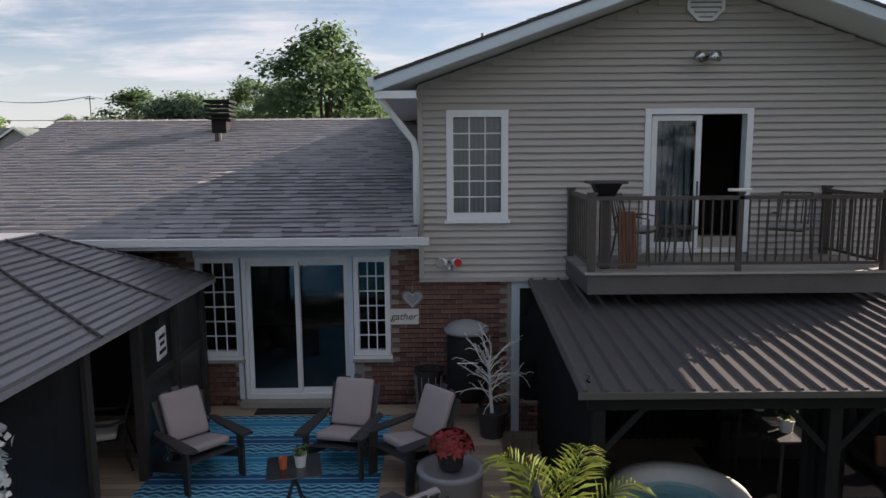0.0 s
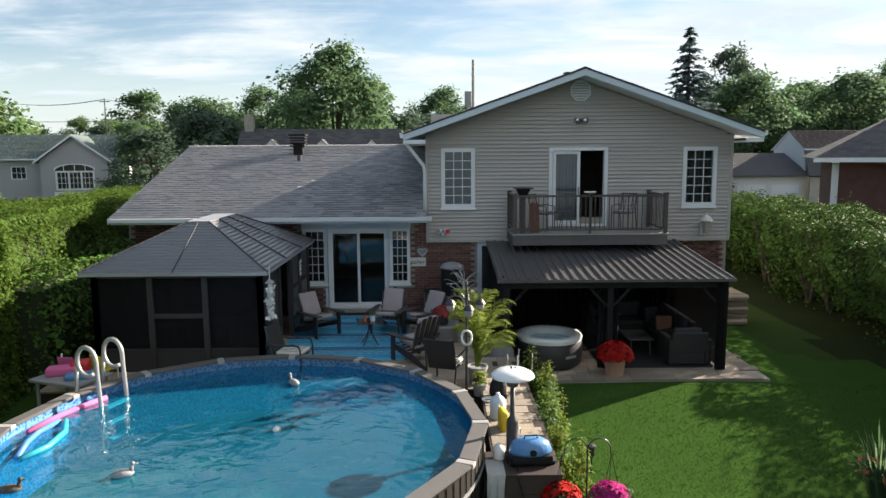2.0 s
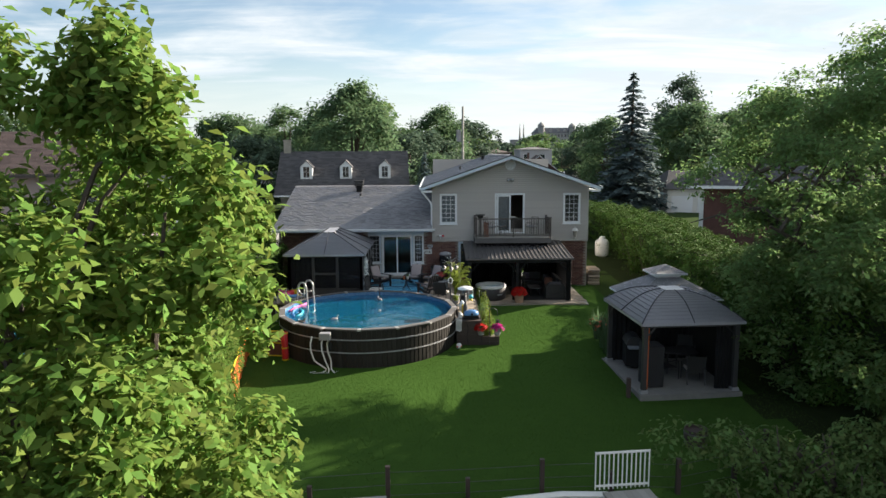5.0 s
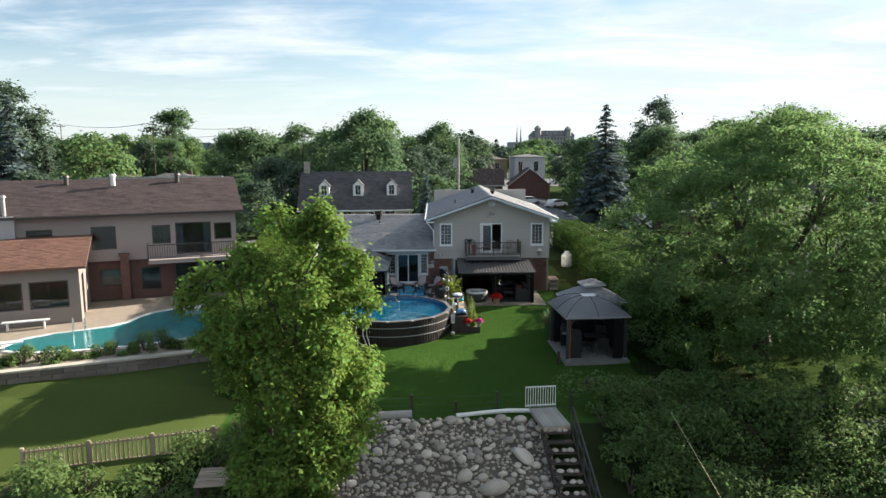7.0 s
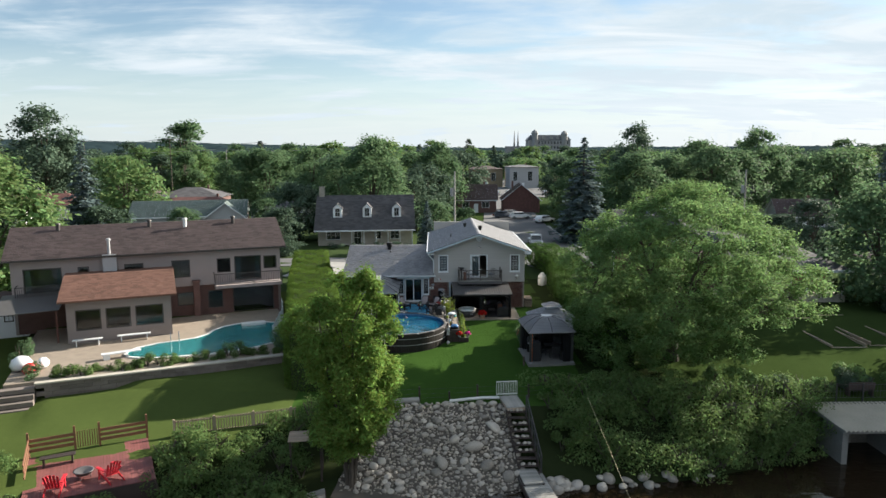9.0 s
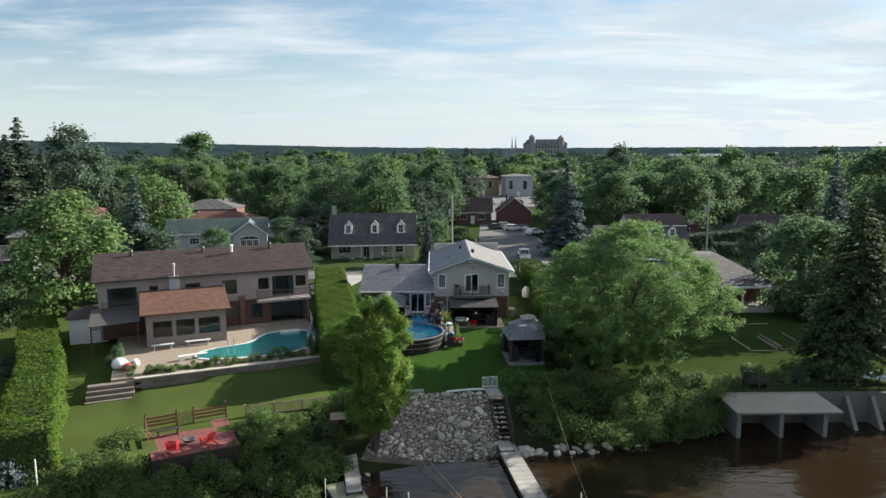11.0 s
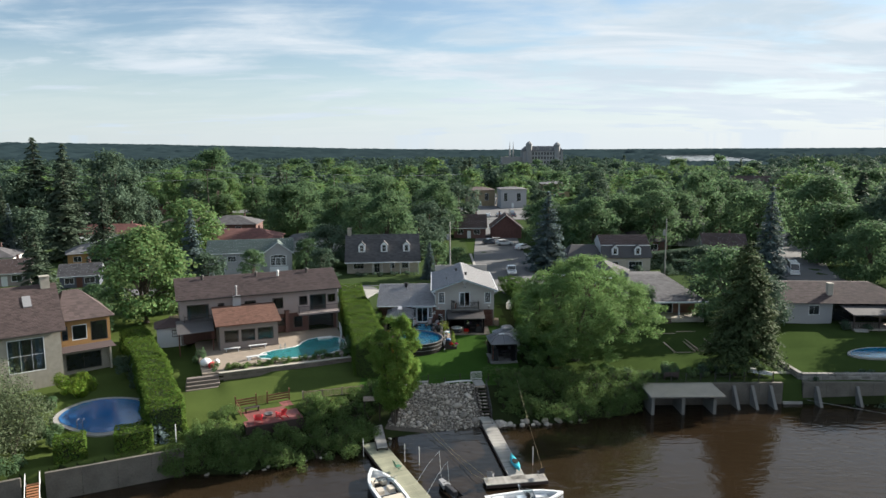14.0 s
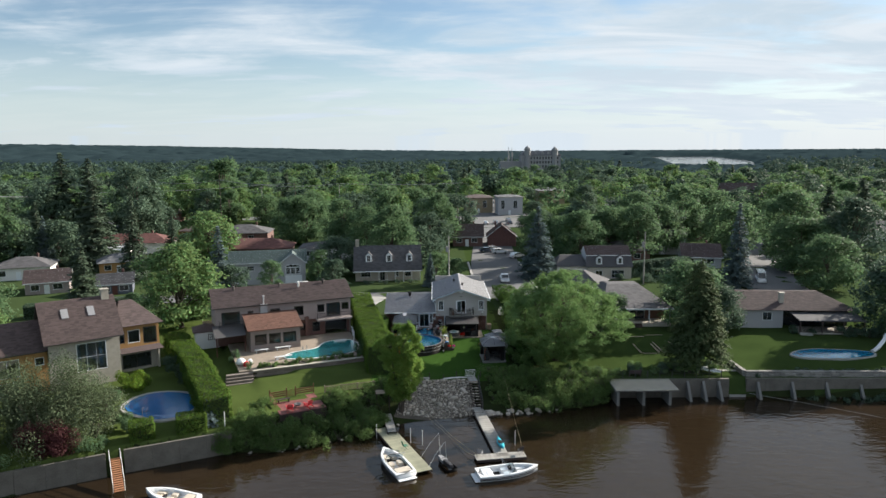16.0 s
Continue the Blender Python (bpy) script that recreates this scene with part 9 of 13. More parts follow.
wallblock_m = material("brown_wall_block", (0.155, 0.13, 0.115), rough=0.9, vary=0.3, large=1.5, fine=14, bump=0.25, rand=0.22)
rw = thing("retaining_wall", "brown stone block retaining wall with a tan coping", "wall", (*on_terrace(-7.8, -8.55)[:2], 0), 22)
for i in range(19):
    for r in range(5):
        bm = bmesh.new()
        x0 = i * 0.86 + (0.43 if r % 2 else 0)
        cushion(bm, x0 + 0.008, x0 + 0.852, -0.2, 0.12, -1.12 + 0.245 * r + 0.006, -1.12 + 0.245 * (r + 1), None, 0.02)
        part("block", bm, wallblock_m, rw)
bm = bmesh.new()
box(bm, -0.05, 16.7, -0.27, 0.16, 0.11, 0.20)
part("coping", bm, stone_m, rw, "tan coping stone")
st = thing("garden_steps", "long grey stone steps down from the pool terrace", "steps", (*on_terrace(-9.6, -8.55)[:2], 0), 22)
for i in range(4):
    bm = bmesh.new()
    cushion(bm, -1.7 + 0.06 * i, 1.75, -1.4 + 0.36 * i, 0.3, -1.2 + 0.30 * i, -0.93 + 0.30 * i, None, 0.02)
    part("tread", bm, wallblock_m, st)


def bench(at, rz, w, mat, label):
    b = thing("bench", label, "bench", at, rz)
    bm = bmesh.new()
    cushion(bm, -w / 2, w / 2, -0.2, 0.2, 0.42, 0.48, None, 0.02)
    part("seat", bm, mat, b)
    for s in (-1, 1):
        bm = bmesh.new()
        box(bm, s * (w / 2 - 0.25) - 0.03, s * (w / 2 - 0.25) + 0.03, -0.17, 0.17, 0.0, 0.42)
        part("leg", bm, mat, b)


bench(on_terrace(-5.6, -0.9, 0.16), 22, 1.9, gel_m, "white bench against the annex wall")
bench(on_terrace(-2.6, -0.7, 0.16), 22, 2.2, gel_m, "long white bench under the annex windows")

# pile of pool toys and a lounge by the steps
for (u, v), r, mm, lb in (((-8.9, -5.6), 0.58, gel_m, "white inflatable beside the steps"), ((-8.3, -6.4), 0.42, hotred_m, "red and yellow inflatable toy"), ((-7.7, -5.4), 0.42, gel_m, "white inflatable swim ring"), ((-8.3, -5.9), 0.26, yellow_m, "yellow inflatable beach ball")):
    bm = bmesh.new()
    lathe(bm, [(r * 0.3, 0), (r * 0.85, r * 0.3), (r, r * 0.8), (r * 0.7, r * 1.4), (r * 0.15, r * 1.65)], n=12, sx=1.15, sy=0.85)
    ob = tagged(part("inflatable_toy", bm, mm, smooth=True), lb, "pool toy")
    ob.location = on_terrace(u, v, 0.16)
    ob.rotation_euler = (0.2, 0.1, u)

# garden shed with a brown hip roof, fence
gs = thing("garden_shed", "small white garden house with a brown hip roof", "shed", (-34.3, -6.4, -0.2), 22)
bm = bmesh.new()
box(bm, -1.7, 1.7, -1.7, 1.7, -0.6, 2.0)
part("wall", bm, white_m, gs)
hip(gs, -2.0, 2.0, -2.0, 2.0, 2.0, 0, 0, 0, 0, 2.9, shinglebrown_m)
for x in (0.1, 0.9):
    plain_window(gs, x, x + 0.65, 0.7, 1.6, -1.74, bronze_m, 2, 2)


def picket_fence(name, a, b, z, h, step, mat, label, w=0.07, post_step=2.0, rails=2, post_h=None):
    """A fence of upright boards from a to b with posts and rails."""
    (xa, ya), (xb, yb) = a, b
    length, ang = math.hypot(xb - xa, yb - ya), math.degrees(math.atan2(yb - ya, xb - xa))
    f = thing(name, label, "fence", (xa, ya, z), ang)
    k = int(length / step)
    bm = bmesh.new()
    box(bm, 0, w, -0.012, 0.012, 0.04, h)
    me = piece_mesh("board", bm, mat)
    for i in range(k):
        shared("board", me, f, pose(length * (i + 0.5) / k - w / 2, 0, 0))
    for r in range(rails):
        bm = bmesh.new()
        zz = h * (0.18 + 0.7 * r / max(1, rails - 1))
        box(bm, 0, length, 0.012, 0.045, zz - 0.04, zz + 0.04)
        part("rail", bm, mat, f)
    for i in range(int(length / post_step) + 1):
        bm = bmesh.new()
        x = min(length, i * post_step)
        box(bm, x - 0.05, x + 0.05, -0.05, 0.05, -0.3, (post_h or h) + 0.05)
        part("post", bm, mat, f)
    return f


picket_fence("fence", (-33.0, 3.5), (-37.5, 1.4), -0.7, 1.7, 0.2, deckwood_m, "brown board fence by the driveway", 0.19)
picket_fence("fence", (-12.3, -6.0), (-13.1, -2.6), 0.1, 1.0, 0.16, white_m, "white picket fence beside the pool terrace", 0.09)
picket_fence("fence", (-11.7, -12.0), (-12.3, -6.0), 0.1, 1.0, 0.16, white_m, "white picket fence along the hedge", 0.09)

# red deck with chairs on the bank
railwood_m = material("brown_rail_wood", (0.19, 0.085, 0.045), rough=0.75, vary=0.25, large=1.5, fine=40, bump=0.12)
rd = thing("deck", "red-stained wooden lookout deck above the bank", "deck", (-19.67, -28.98, -1.05), 26)
bm = bmesh.new()
box(bm, 0.0, 5.3, -5.1, 0.0, -1.3, -0.04)
part("substructure", bm, darkwood_m, rd)
for i in range(38):
    bm = bmesh.new()
    box(bm, 0.0 + 0.14 * i, 0.132 + 0.14 * i, -5.1, 0.0, -0.035, 0.0)
    part("plank", bm, reddeck_m, rd)
for x0, x1 in ((0.0, 2.0), (3.1, 5.3)):
    for zz in (0.25, 0.5, 0.75):
        bm = bmesh.new()
        box(bm, x0, x1, 0.02, 0.06, zz, zz + 0.15)
        part("rail_board", bm, railwood_m, rd)
    for x in (x0, x1):
        bm = bmesh.new()
        box(bm, x - 0.05, x + 0.05, -0.03, 0.09, -0.3, 1.25)
        part("post", bm, railwood_m, rd)
for i in range(9):
    bm = bmesh.new()
    box(bm, 2.1 + 0.11 * i, 2.14 + 0.11 * i, 0.02, 0.06, 0.1, 0.95)
    part("gate_bar", bm, railwood_m, rd)
for zz in (0.2, 0.5, 0.8):
    bm = bmesh.new()
    box(bm, 0.0, 0.04, -3.0, 0.0, zz, zz + 0.13)
    part("rail_board", bm, railwood_m, rd)
picket_fence("fence", (-13.6, -26.4), (-7.6, -24.6), -1.2, 0.95, 0.14, deckwood_m, "weathered wooden fence along the bank", 0.05)

# stone and ochre house at the far end
fl = thing("house", "stone and ochre timber house with a brown roof and skylights", "house", (-40.8, -21.2, -0.7), 36)
bm = bmesh.new()
wall_panel(bm, -7.6, 0.4, 0.0, -0.5, 6.1, [(-4.6, -1.2, 1.6, 5.2)])
part("wall", bm, stone_m, fl, "pale cut-stone wall")
bm = bmesh.new()
wall_panel(bm, -18.0, -7.6, 1.2, -0.5, 5.1, [(-13.2, -10.6, 2.0, 4.2), (-9.0, -8.0, 3.0, 4.0), (-13, -11, -0.2, 1.4)])
part("wall", bm, ochre_m, fl, "ochre timber wall")
bm = bmesh.new()
wall_panel(bm, 0.4, 5.6, 1.5, 2.9, 6.3, [(0.7, 1.3, 4.0, 5.6), (1.7, 3.2, 3.9, 5.6), (3.6, 5.3, 3.6, 5.8)])
part("wall", bm, ochre_m, fl, "ochre timber bay")
bm = bmesh.new()
wall_panel(bm, 0.4, 5.6, 2.2, -0.5, 2.9, [(1.0, 4.6, 0.3, 2.2)])
box(bm, 5.4, 5.6, 1.7, 9.0, -0.5, 6.3)
box(bm, -18, 5.4, 8.8, 9.0, -0.5, 4.6)
box(bm, -18, -17.8, 1.4, 8.8, -0.5, 4.6)
box(bm, -17.8, 5.4, 4.6, 4.7, -0.5, 4.6)
part("wall", bm, stone_m, fl)
plain_window(fl, -4.6, -1.2, 1.6, 5.2, 0.03, white_m, 3, 2, glass_m)
plain_window(fl, -13.2, -10.6, 2.0, 4.2, 1.23, white_m, 2, 1, glass_m)
plain_window(fl, -9.0, -8.0, 3.0, 4.0, 1.23, white_m, 1, 1)
plain_window(fl, -13, -11, -0.2, 1.4, 1.23, white_m, 1, 1)
plain_window(fl, 0.7, 1.3, 4.0, 5.6, 1.53, bronze_m, 1, 1)
plain_window(fl, 1.7, 3.2, 3.9, 5.6, 1.53, white_m, 1, 1, glass_m)
plain_window(fl, 3.6, 5.3, 3.6, 5.8, 1.53, bronze_m, 3, 1, glass_m)
plain_window(fl, 1.0, 4.6, 0.3, 2.2, 2.23, bronze_m, 2, 1)
for x in (-4.5, -3.6, -2.0, -1.4):
    bm = bmesh.new()
    slab(bm, [(x, 0.35, 1.7), (x + 0.5, 0.35, 1.7), (x + 0.35, 0.35, 5.1), (x, 0.35, 5.1)], (0, 0.04, 0))
    part("curtain", bm, drape_m, fl, "pale tied-back curtain")
gable_roof(fl, -7.6, 0.4, 0.0, 9.0, 6.15, 10.1, 0.5, shinglebrown_m, shinglebrown_m, 34, 0.5, bronze_m, label="brown shingle roof")
gable_roof(fl, -18.0, -7.7, 1.2, 9.0, 5.15, 7.9, 0.45, shinglebrown_m, shinglebrown_m, 26, 0.5, bronze_m)
rf = hip(fl, 0.0, 6.1, 0.9, 9.4, 6.3, 1.6, 3.2, 5.0, 5.2, 9.0, shinglebrown_m)
hip_shingles(rf, 0.0, 6.1, 0.9, 9.4, 6.305, 1.6, 3.2, 5.0, 5.2, 9.005, 22, 0.5, shinglebrown_m)
rf = hip(fl, 0.2, 5.9, 0.6, 2.2, 2.85, 0.4, 5.6, 1.5, 2.2, 3.35, shinglebrown_m)
house_chimney(fl, -0.2, 4.4, 6.2, 10.9, 0.45, stone_m)
for x in (-5.6, -2.6):
    bm = bmesh.new()
    s = (10.1 - 6.15) / 4.5
    slab(bm, [(x, 2.2, 6.15 + s * 2.2 + 0.02), (x + 0.8, 2.2, 6.15 + s * 2.2 + 0.02), (x + 0.8, 3.3, 6.15 + s * 3.3 + 0.02), (x, 3.3, 6.15 + s * 3.3 + 0.02)], (0, -0.05, 0.1))
    part("skylight", bm, skylight_m, fl, "grey skylight")

# its free-form blue pool
def smooth_loop(pts):
    """A closed line with its corners rounded off."""
    for _ in range(2):
        pts = [(a[0] * (1 - s) + b[0] * s, a[1] * (1 - s) + b[1] * s) for a, b in zip(pts, pts[1:] + pts[:1]) for s in (0.25, 0.75)]
    return pts


FORM = smooth_loop([(-36.1, -30.2), (-35.6, -27.6), (-33.9, -26.2), (-31.2, -26.2), (-29.0, -27.4), (-28.0, -29.6), (-27.6, -32.0), (-28.6, -34.2), (-30.6, -35.0), (-33.0, -33.6), (-35.2, -32.2)])
bp2 = thing("inground_pool", "dark blue free-form pool with stone edging", "pool", (0, 0, 0))
GP = -0.92
bm = bmesh.new()
slab(bm, [(-32 + (x + 32) * 1.14, -30.4 + (y + 30.4) * 1.14, GP - 0.25) for x, y in FORM], (0, 0, 0.25))
part("coping", bm, concrete_m, bp2, "grey stone edging")
bm = bmesh.new()
slab(bm, [(x, y, GP + 0.008) for x, y in FORM], (0, 0, 0.006))
part("basin", bm, bluefloor_m, bp2)
bm = bmesh.new()
slab(bm, [(x, y, GP + 0.03) for x, y in FORM], (0, 0, 0.004))
part("water_surface", bm, clear_material("blue_pool_water", (0.40, 0.70, 0.92), 0.06, 0.4, 2.0, 1.33, ((0.03, 0.17, 0.42), 0.75)), bp2, "still dark blue water")
bm = bmesh.new()
for s in (0, 0.5):
    pipe(bm, [(-32.5 + s, -34.0, GP), (-32.5 + s, -34.0, GP + 0.85), (-32.5 + s, -33.6, GP + 0.95), (-32.5 + s, -33.3, GP + 0.3)], 0.03, 6)
part("grab_rail", bm, chrome_m, bp2)

# concrete river walls on that side
def concrete_wall(a, b, z0, z1, t, label, mat=stainwall_m):
    (xa, ya), (xb, yb) = a, b
    length, ang = math.hypot(xb - xa, yb - ya), math.degrees(math.atan2(yb - ya, xb - xa))
    w = thing("river_wall", label, "wall", (xa, ya, 0), ang)
    k = max(1, round(length / 2.6))
    for i in range(k):
        bm = bmesh.new()
        cushion(bm, length * i / k + 0.006, length * (i + 1) / k - 0.006, -t, t, z0, z1, None, 0.03)
        part("panel", bm, mat, w)
    return w


concrete_wall((-31.2, -41.75), (-21.8, -37.35), -4.6, -1.25, 0.16, "grey cast concrete river wall with stains")
concrete_wall((-58.0, -55.4), (-32.6, -42.6), -4.6, -1.25, 0.16, "grey cast concrete river wall below the shrubs")
gw = thing("gangway", "orange-brown wooden gangway with handrails to the river", "gangway", (-31.9, -42.2, -1.9), -62)
for i in range(16):
    bm = bmesh.new()
    box(bm, 0.3 * i, 0.3 * i + 0.28, -0.45, 0.45, -0.09 * i - 0.03, -0.09 * i)
    part("plank", bm, material("orange_board", (0.30, 0.13, 0.06), rough=0.8, vary=0.25) if i == 0 else bpy.data.materials["orange_board"], gw)
for s in (-0.5, 0.5):
    bm = bmesh.new()
    pipe(bm, [(0, s, 0.9), (4.8, s, -0.5)], 0.03, 6)
    part("handrail", bm, pvc_m, gw)
    for x in (0.2, 2.4, 4.7):
        bm = bmesh.new()
        pipe(bm, [(x, s, -0.3 * x), (x, s, 0.9 - 0.29 * x)], 0.035, 6)
        part("post", bm, pvc_m, gw)


# ---- houses across the street and to the right ----
def dormer(parent, x, y, z, w, h, depth, wallm, roofm):
    d = thing("dormer", "", "", (x, y, z))
    d.parent = parent
    bm = bmesh.new()
    slab(bm, [(-w / 2, 0, 0), (w / 2, 0, 0), (w / 2, 0, h), (0, 0, h + w * 0.48), (-w / 2, 0, h)], (0, depth, 0))
    part("wall", bm, wallm, d)
    bm = bmesh.new()
    for s in (-1, 1):
        slab(bm, [(s * (w / 2 + 0.14), -0.12, h - 0.12), (0, -0.12, h + w * 0.48 + 0.04), (0, depth, h + w * 0.48 + 0.04), (s * (w / 2 + 0.14), depth, h - 0.12)], (0, 0, 0.07))
    part("roof", bm, roofm, d)
    plain_window(d, -w * 0.3, w * 0.3, 0.15, h + 0.05, -0.05, white_m, 2, 2)
    return d


fh = thing("house", "stone cottage with a dark shingle roof and three white dormers", "house", (-17.6, 42.3, -0.7), 4)
bm = bmesh.new()
wall_panel(bm, 0.0, 14.4, 1.8, -0.3, 3.0, [(1.2, 3.4, 0.8, 2.2), (5.4, 6.6, 0.0, 2.2), (8.6, 9.6, 0.8, 2.1), (11.0, 12.4, 0.8, 2.2)])
box(bm, 0, 14.4, 9.8, 10.0, -0.3, 3.0)
slab(bm, [(0, 2.0, -0.3), (0, 9.8, -0.3), (0, 9.8, 3), (0, 5.9, 7.0), (0, 2.0, 3)], (0.2, 0, 0))
slab(bm, [(14.4, 2.0, -0.3), (14.4, 9.8, -0.3), (14.4, 9.8, 3), (14.4, 5.9, 7.0), (14.4, 2.0, 3)], (-0.2, 0, 0))
part("wall", bm, stone_m, fh)
for q in ((1.2, 3.4, 0.8, 2.2), (5.4, 6.6, 0.0, 2.2), (8.6, 9.6, 0.8, 2.1), (11.0, 12.4, 0.8, 2.2)):
    plain_window(fh, *q, 1.83, white_m, 3 if q[1] - q[0] > 2 else 2, 2)
dkroof_m = material("charcoal_shingle_field", (0.082, 0.079, 0.084), rough=0.92, vary=0.2, large=0.5, fine=20, bump=0.2, island=0.25)
bm = bmesh.new()
for y0, z0, y1, z1 in ((-0.3, 2.45, 5.9, 7.35), (12.1, 2.45, 5.9, 7.35)):
    slab(bm, [(-0.4, y0, z0), (14.8, y0, z0), (14.8, y1, z1), (-0.4, y1, z1)], (0, 0, -0.14))
r_ = part("roof", bm, dkroof_m, fh)
shingle_slope("shingle_field", r_, -0.42, 14.82, (-0.3, 2.455), (5.9, 7.355), 30, 0.6, dkroof_m)
bm = bmesh.new()
box(bm, -0.4, 14.8, -0.4, -0.28, 2.28, 2.46)
part("fascia", bm, white_m, fh)
for i in range(6):
    bm = bmesh.new()
    box(bm, 5.2 + 1.82 * i - 0.06, 5.2 + 1.82 * i + 0.06, -0.15, -0.03, -0.3, 2.3)
    part("porch_post", bm, white_m, fh)
for x in (3.0, 7.5, 12.0):
    dormer(fh, x, 1.9, 4.15, 1.35, 1.45, 3.0, white_m, dkroof_m)
house_chimney(fh, 0.4, 6.0, 6.2, 8.6, 0.4, stone_m)

gh = thing("house", "white-grey two-storey house with a green shingle roof and front gable", "house", (-44.0, 38.8, -0.7), 12)
bm = bmesh.new()
wall_panel(bm, 0, 10.6, 1.0, -0.3, 4.9, [(3.6, 5.2, 3.0, 4.1), (8.0, 9.2, 3.0, 4.1), (1.0, 3.0, 0.4, 2.0)])
box(bm, 0, 16, 9.0, 9.2, -0.3, 4.9)
box(bm, 0, 0.2, 1.2, 9.0, -0.3, 4.9)
part("wall", bm, greywall_m, gh)
bm = bmesh.new()
wall_panel(bm, 10.6, 16.0, 0.0, -0.3, 4.6, [(11.75, 14.85, 2.05, 3.7)])
slab(bm, [(10.6, 0, 4.6), (16, 0, 4.6), (13.3, 0, 6.6)], (0, 0.2, 0))
part("wall", bm, greywall_m, gh, "pale gabled front")
bm = bmesh.new()
box(bm, 15.8, 16.0, 0.2, 9.0, -0.3, 4.7)
part("wall", bm, white_m, gh, "white side wall")
gable_roof(gh, 0, 16, 1.0, 9.2, 4.95, 6.9, 0.4, shinglegreen_m, shinglegreen_m, 18, 0.6, white_m, label="dull green shingle roof")
bm = bmesh.new()
for s in (-1, 1):
    slab(bm, [(13.3 + s * 3.1, -0.4, 4.5), (13.3, -0.4, 6.8), (13.3, 5.2, 6.8), (13.3 + s * 3.1, 5.2, 4.5)], (0, 0, -0.14))
part("gable_roof", bm, shinglegreen_m, gh)
bm = bmesh.new()
for s in (-1, 1):
    slab(bm, [(13.3 + s * 3.1, -0.42, 4.32), (13.3 + s * 3.1, -0.42, 4.5), (13.3, -0.42, 6.8), (13.3, -0.42, 6.62)], (0, 0.03, 0))
part("rake_fascia", bm, white_m, gh)
aw_ = sash_window(gh, 11.75, 14.85, 2.05, 3.7, 0.03, 9, 3, 0.14, "window", white_m, dimglass_m, 0.035, False)
for x in (1.05, 2.05):
    bm = bmesh.new()
    box(bm, x - 0.07, x + 0.07, -0.02, 0.045, 0.14, 1.51)
    part("mullion", bm, white_m, aw_)
arc = [(1.55 - 1.55 * math.cos(math.pi * i / 12), 1.66 + 0.52 * math.sin(math.pi * i / 12)) for i in range(13)]
bm = bmesh.new()
slab(bm, [(x, -0.04, z) for x, z in arc], (0, 0.012, 0))
part("pane", bm, dimglass_m, aw_, "arched fanlight")
bm = bmesh.new()
for (x0, z0), (x1, z1) in zip(arc, arc[1:]):
    slab(bm, [(x0, -0.07, z0), (x1, -0.07, z1), (1.55 + (x1 - 1.55) * 1.06, -0.07, z1 + 0.09), (1.55 + (x0 - 1.55) * 1.06, -0.07, z0 + 0.09)], (0, 0.05, 0))
part("arched_trim", bm, white_m, aw_)
for x in (0.7, 1.55, 2.4):
    bm = bmesh.new()
    box(bm, x - 0.03, x + 0.03, -0.055, -0.042, 1.66, 1.66 + 0.5 * math.sqrt(1 - ((x - 1.55) / 1.55) ** 2))
    part("glazing_bar", bm, white_m, aw_)
for q in ((3.6, 5.2, 3.0, 4.1), (8.0, 9.2, 3.0, 4.1), (1.0, 3.0, 0.4, 2.0)):
    plain_window(gh, *q, 1.03, white_m, 3, 2)
bm = bmesh.new()
box(bm, 11.6, 15.2, -0.04, 0.0, -0.3, 1.9)
part("garage_door", bm, white_m, gh, "white garage door")

uh = thing("house", "white cottage with a brown mansard roof, two dormers and a garage", "house", (27.4, 44.6, -0.9), -2)
bm = bmesh.new()
wall_panel(bm, 6.6, 16.4, 0.0, -0.3, 3.0, [(8.4, 10.0, -0.2, 2.1), (12.0, 14.8, 0.5, 2.2)])
part("wall", bm, stone_m, uh)
bm = bmesh.new()
box(bm, 0, 6.6, 1.0, 8.0, -0.3, 2.9)
box(bm, 6.6, 16.4, 7.8, 8.0, -0.3, 3.0)
box(bm, 16.2, 16.4, 0.2, 7.8, -0.3, 3.0)
part("wall", bm, cream_m, uh, "cream garage wall")
plain_window(uh, 8.4, 10.0, -0.2, 2.1, 0.03, white_m, 2, 1)
plain_window(uh, 12.0, 14.8, 0.5, 2.2, 0.03, white_m, 4, 2)
for x in (0.5, 3.6):
    bm = bmesh.new()
    box(bm, x, x + 2.5, 0.95, 0.998, -0.3, 2.1)
    part("garage_door", bm, white_m, uh, "white panelled garage door")
rf = hip(uh, -0.4, 6.9, 0.5, 8.5, 2.95, 1.0, 6.0, 4.2, 4.8, 5.0, dkroof_m)
bm = bmesh.new()
slab(bm, [(6.3, -0.35, 2.95), (16.7, -0.35, 2.95), (16.5, 1.3, 5.5), (6.5, 1.3, 5.5)], (0, 0.1, -0.1))
part("mansard", bm, dkroof_m, uh)
gable_roof(uh, 6.6, 16.4, 1.3, 7.8, 5.45, 7.1, 0.15, shinglebrown_m, shinglebrown_m, 12, 0.6, white_m)
bm = bmesh.new()
slab(bm, [(16.4, 1.3, 2.9), (16.4, 7.8, 2.9), (16.4, 7.8, 5.4), (16.4, 4.5, 7.0), (16.4, 1.3, 5.4)], (-0.2, 0, 0))
slab(bm, [(6.6, 1.3, 2.9), (6.6, 7.8, 2.9), (6.6, 7.8, 5.4), (6.6, 4.5, 7.0), (6.6, 1.3, 5.4)], (0.2, 0, 0))
part("wall", bm, white_m, uh)
for x in (9.2, 13.8):
    dormer(uh, x, 0.0, 3.5, 1.3, 1.35, 2.0, white_m, dkroof_m)

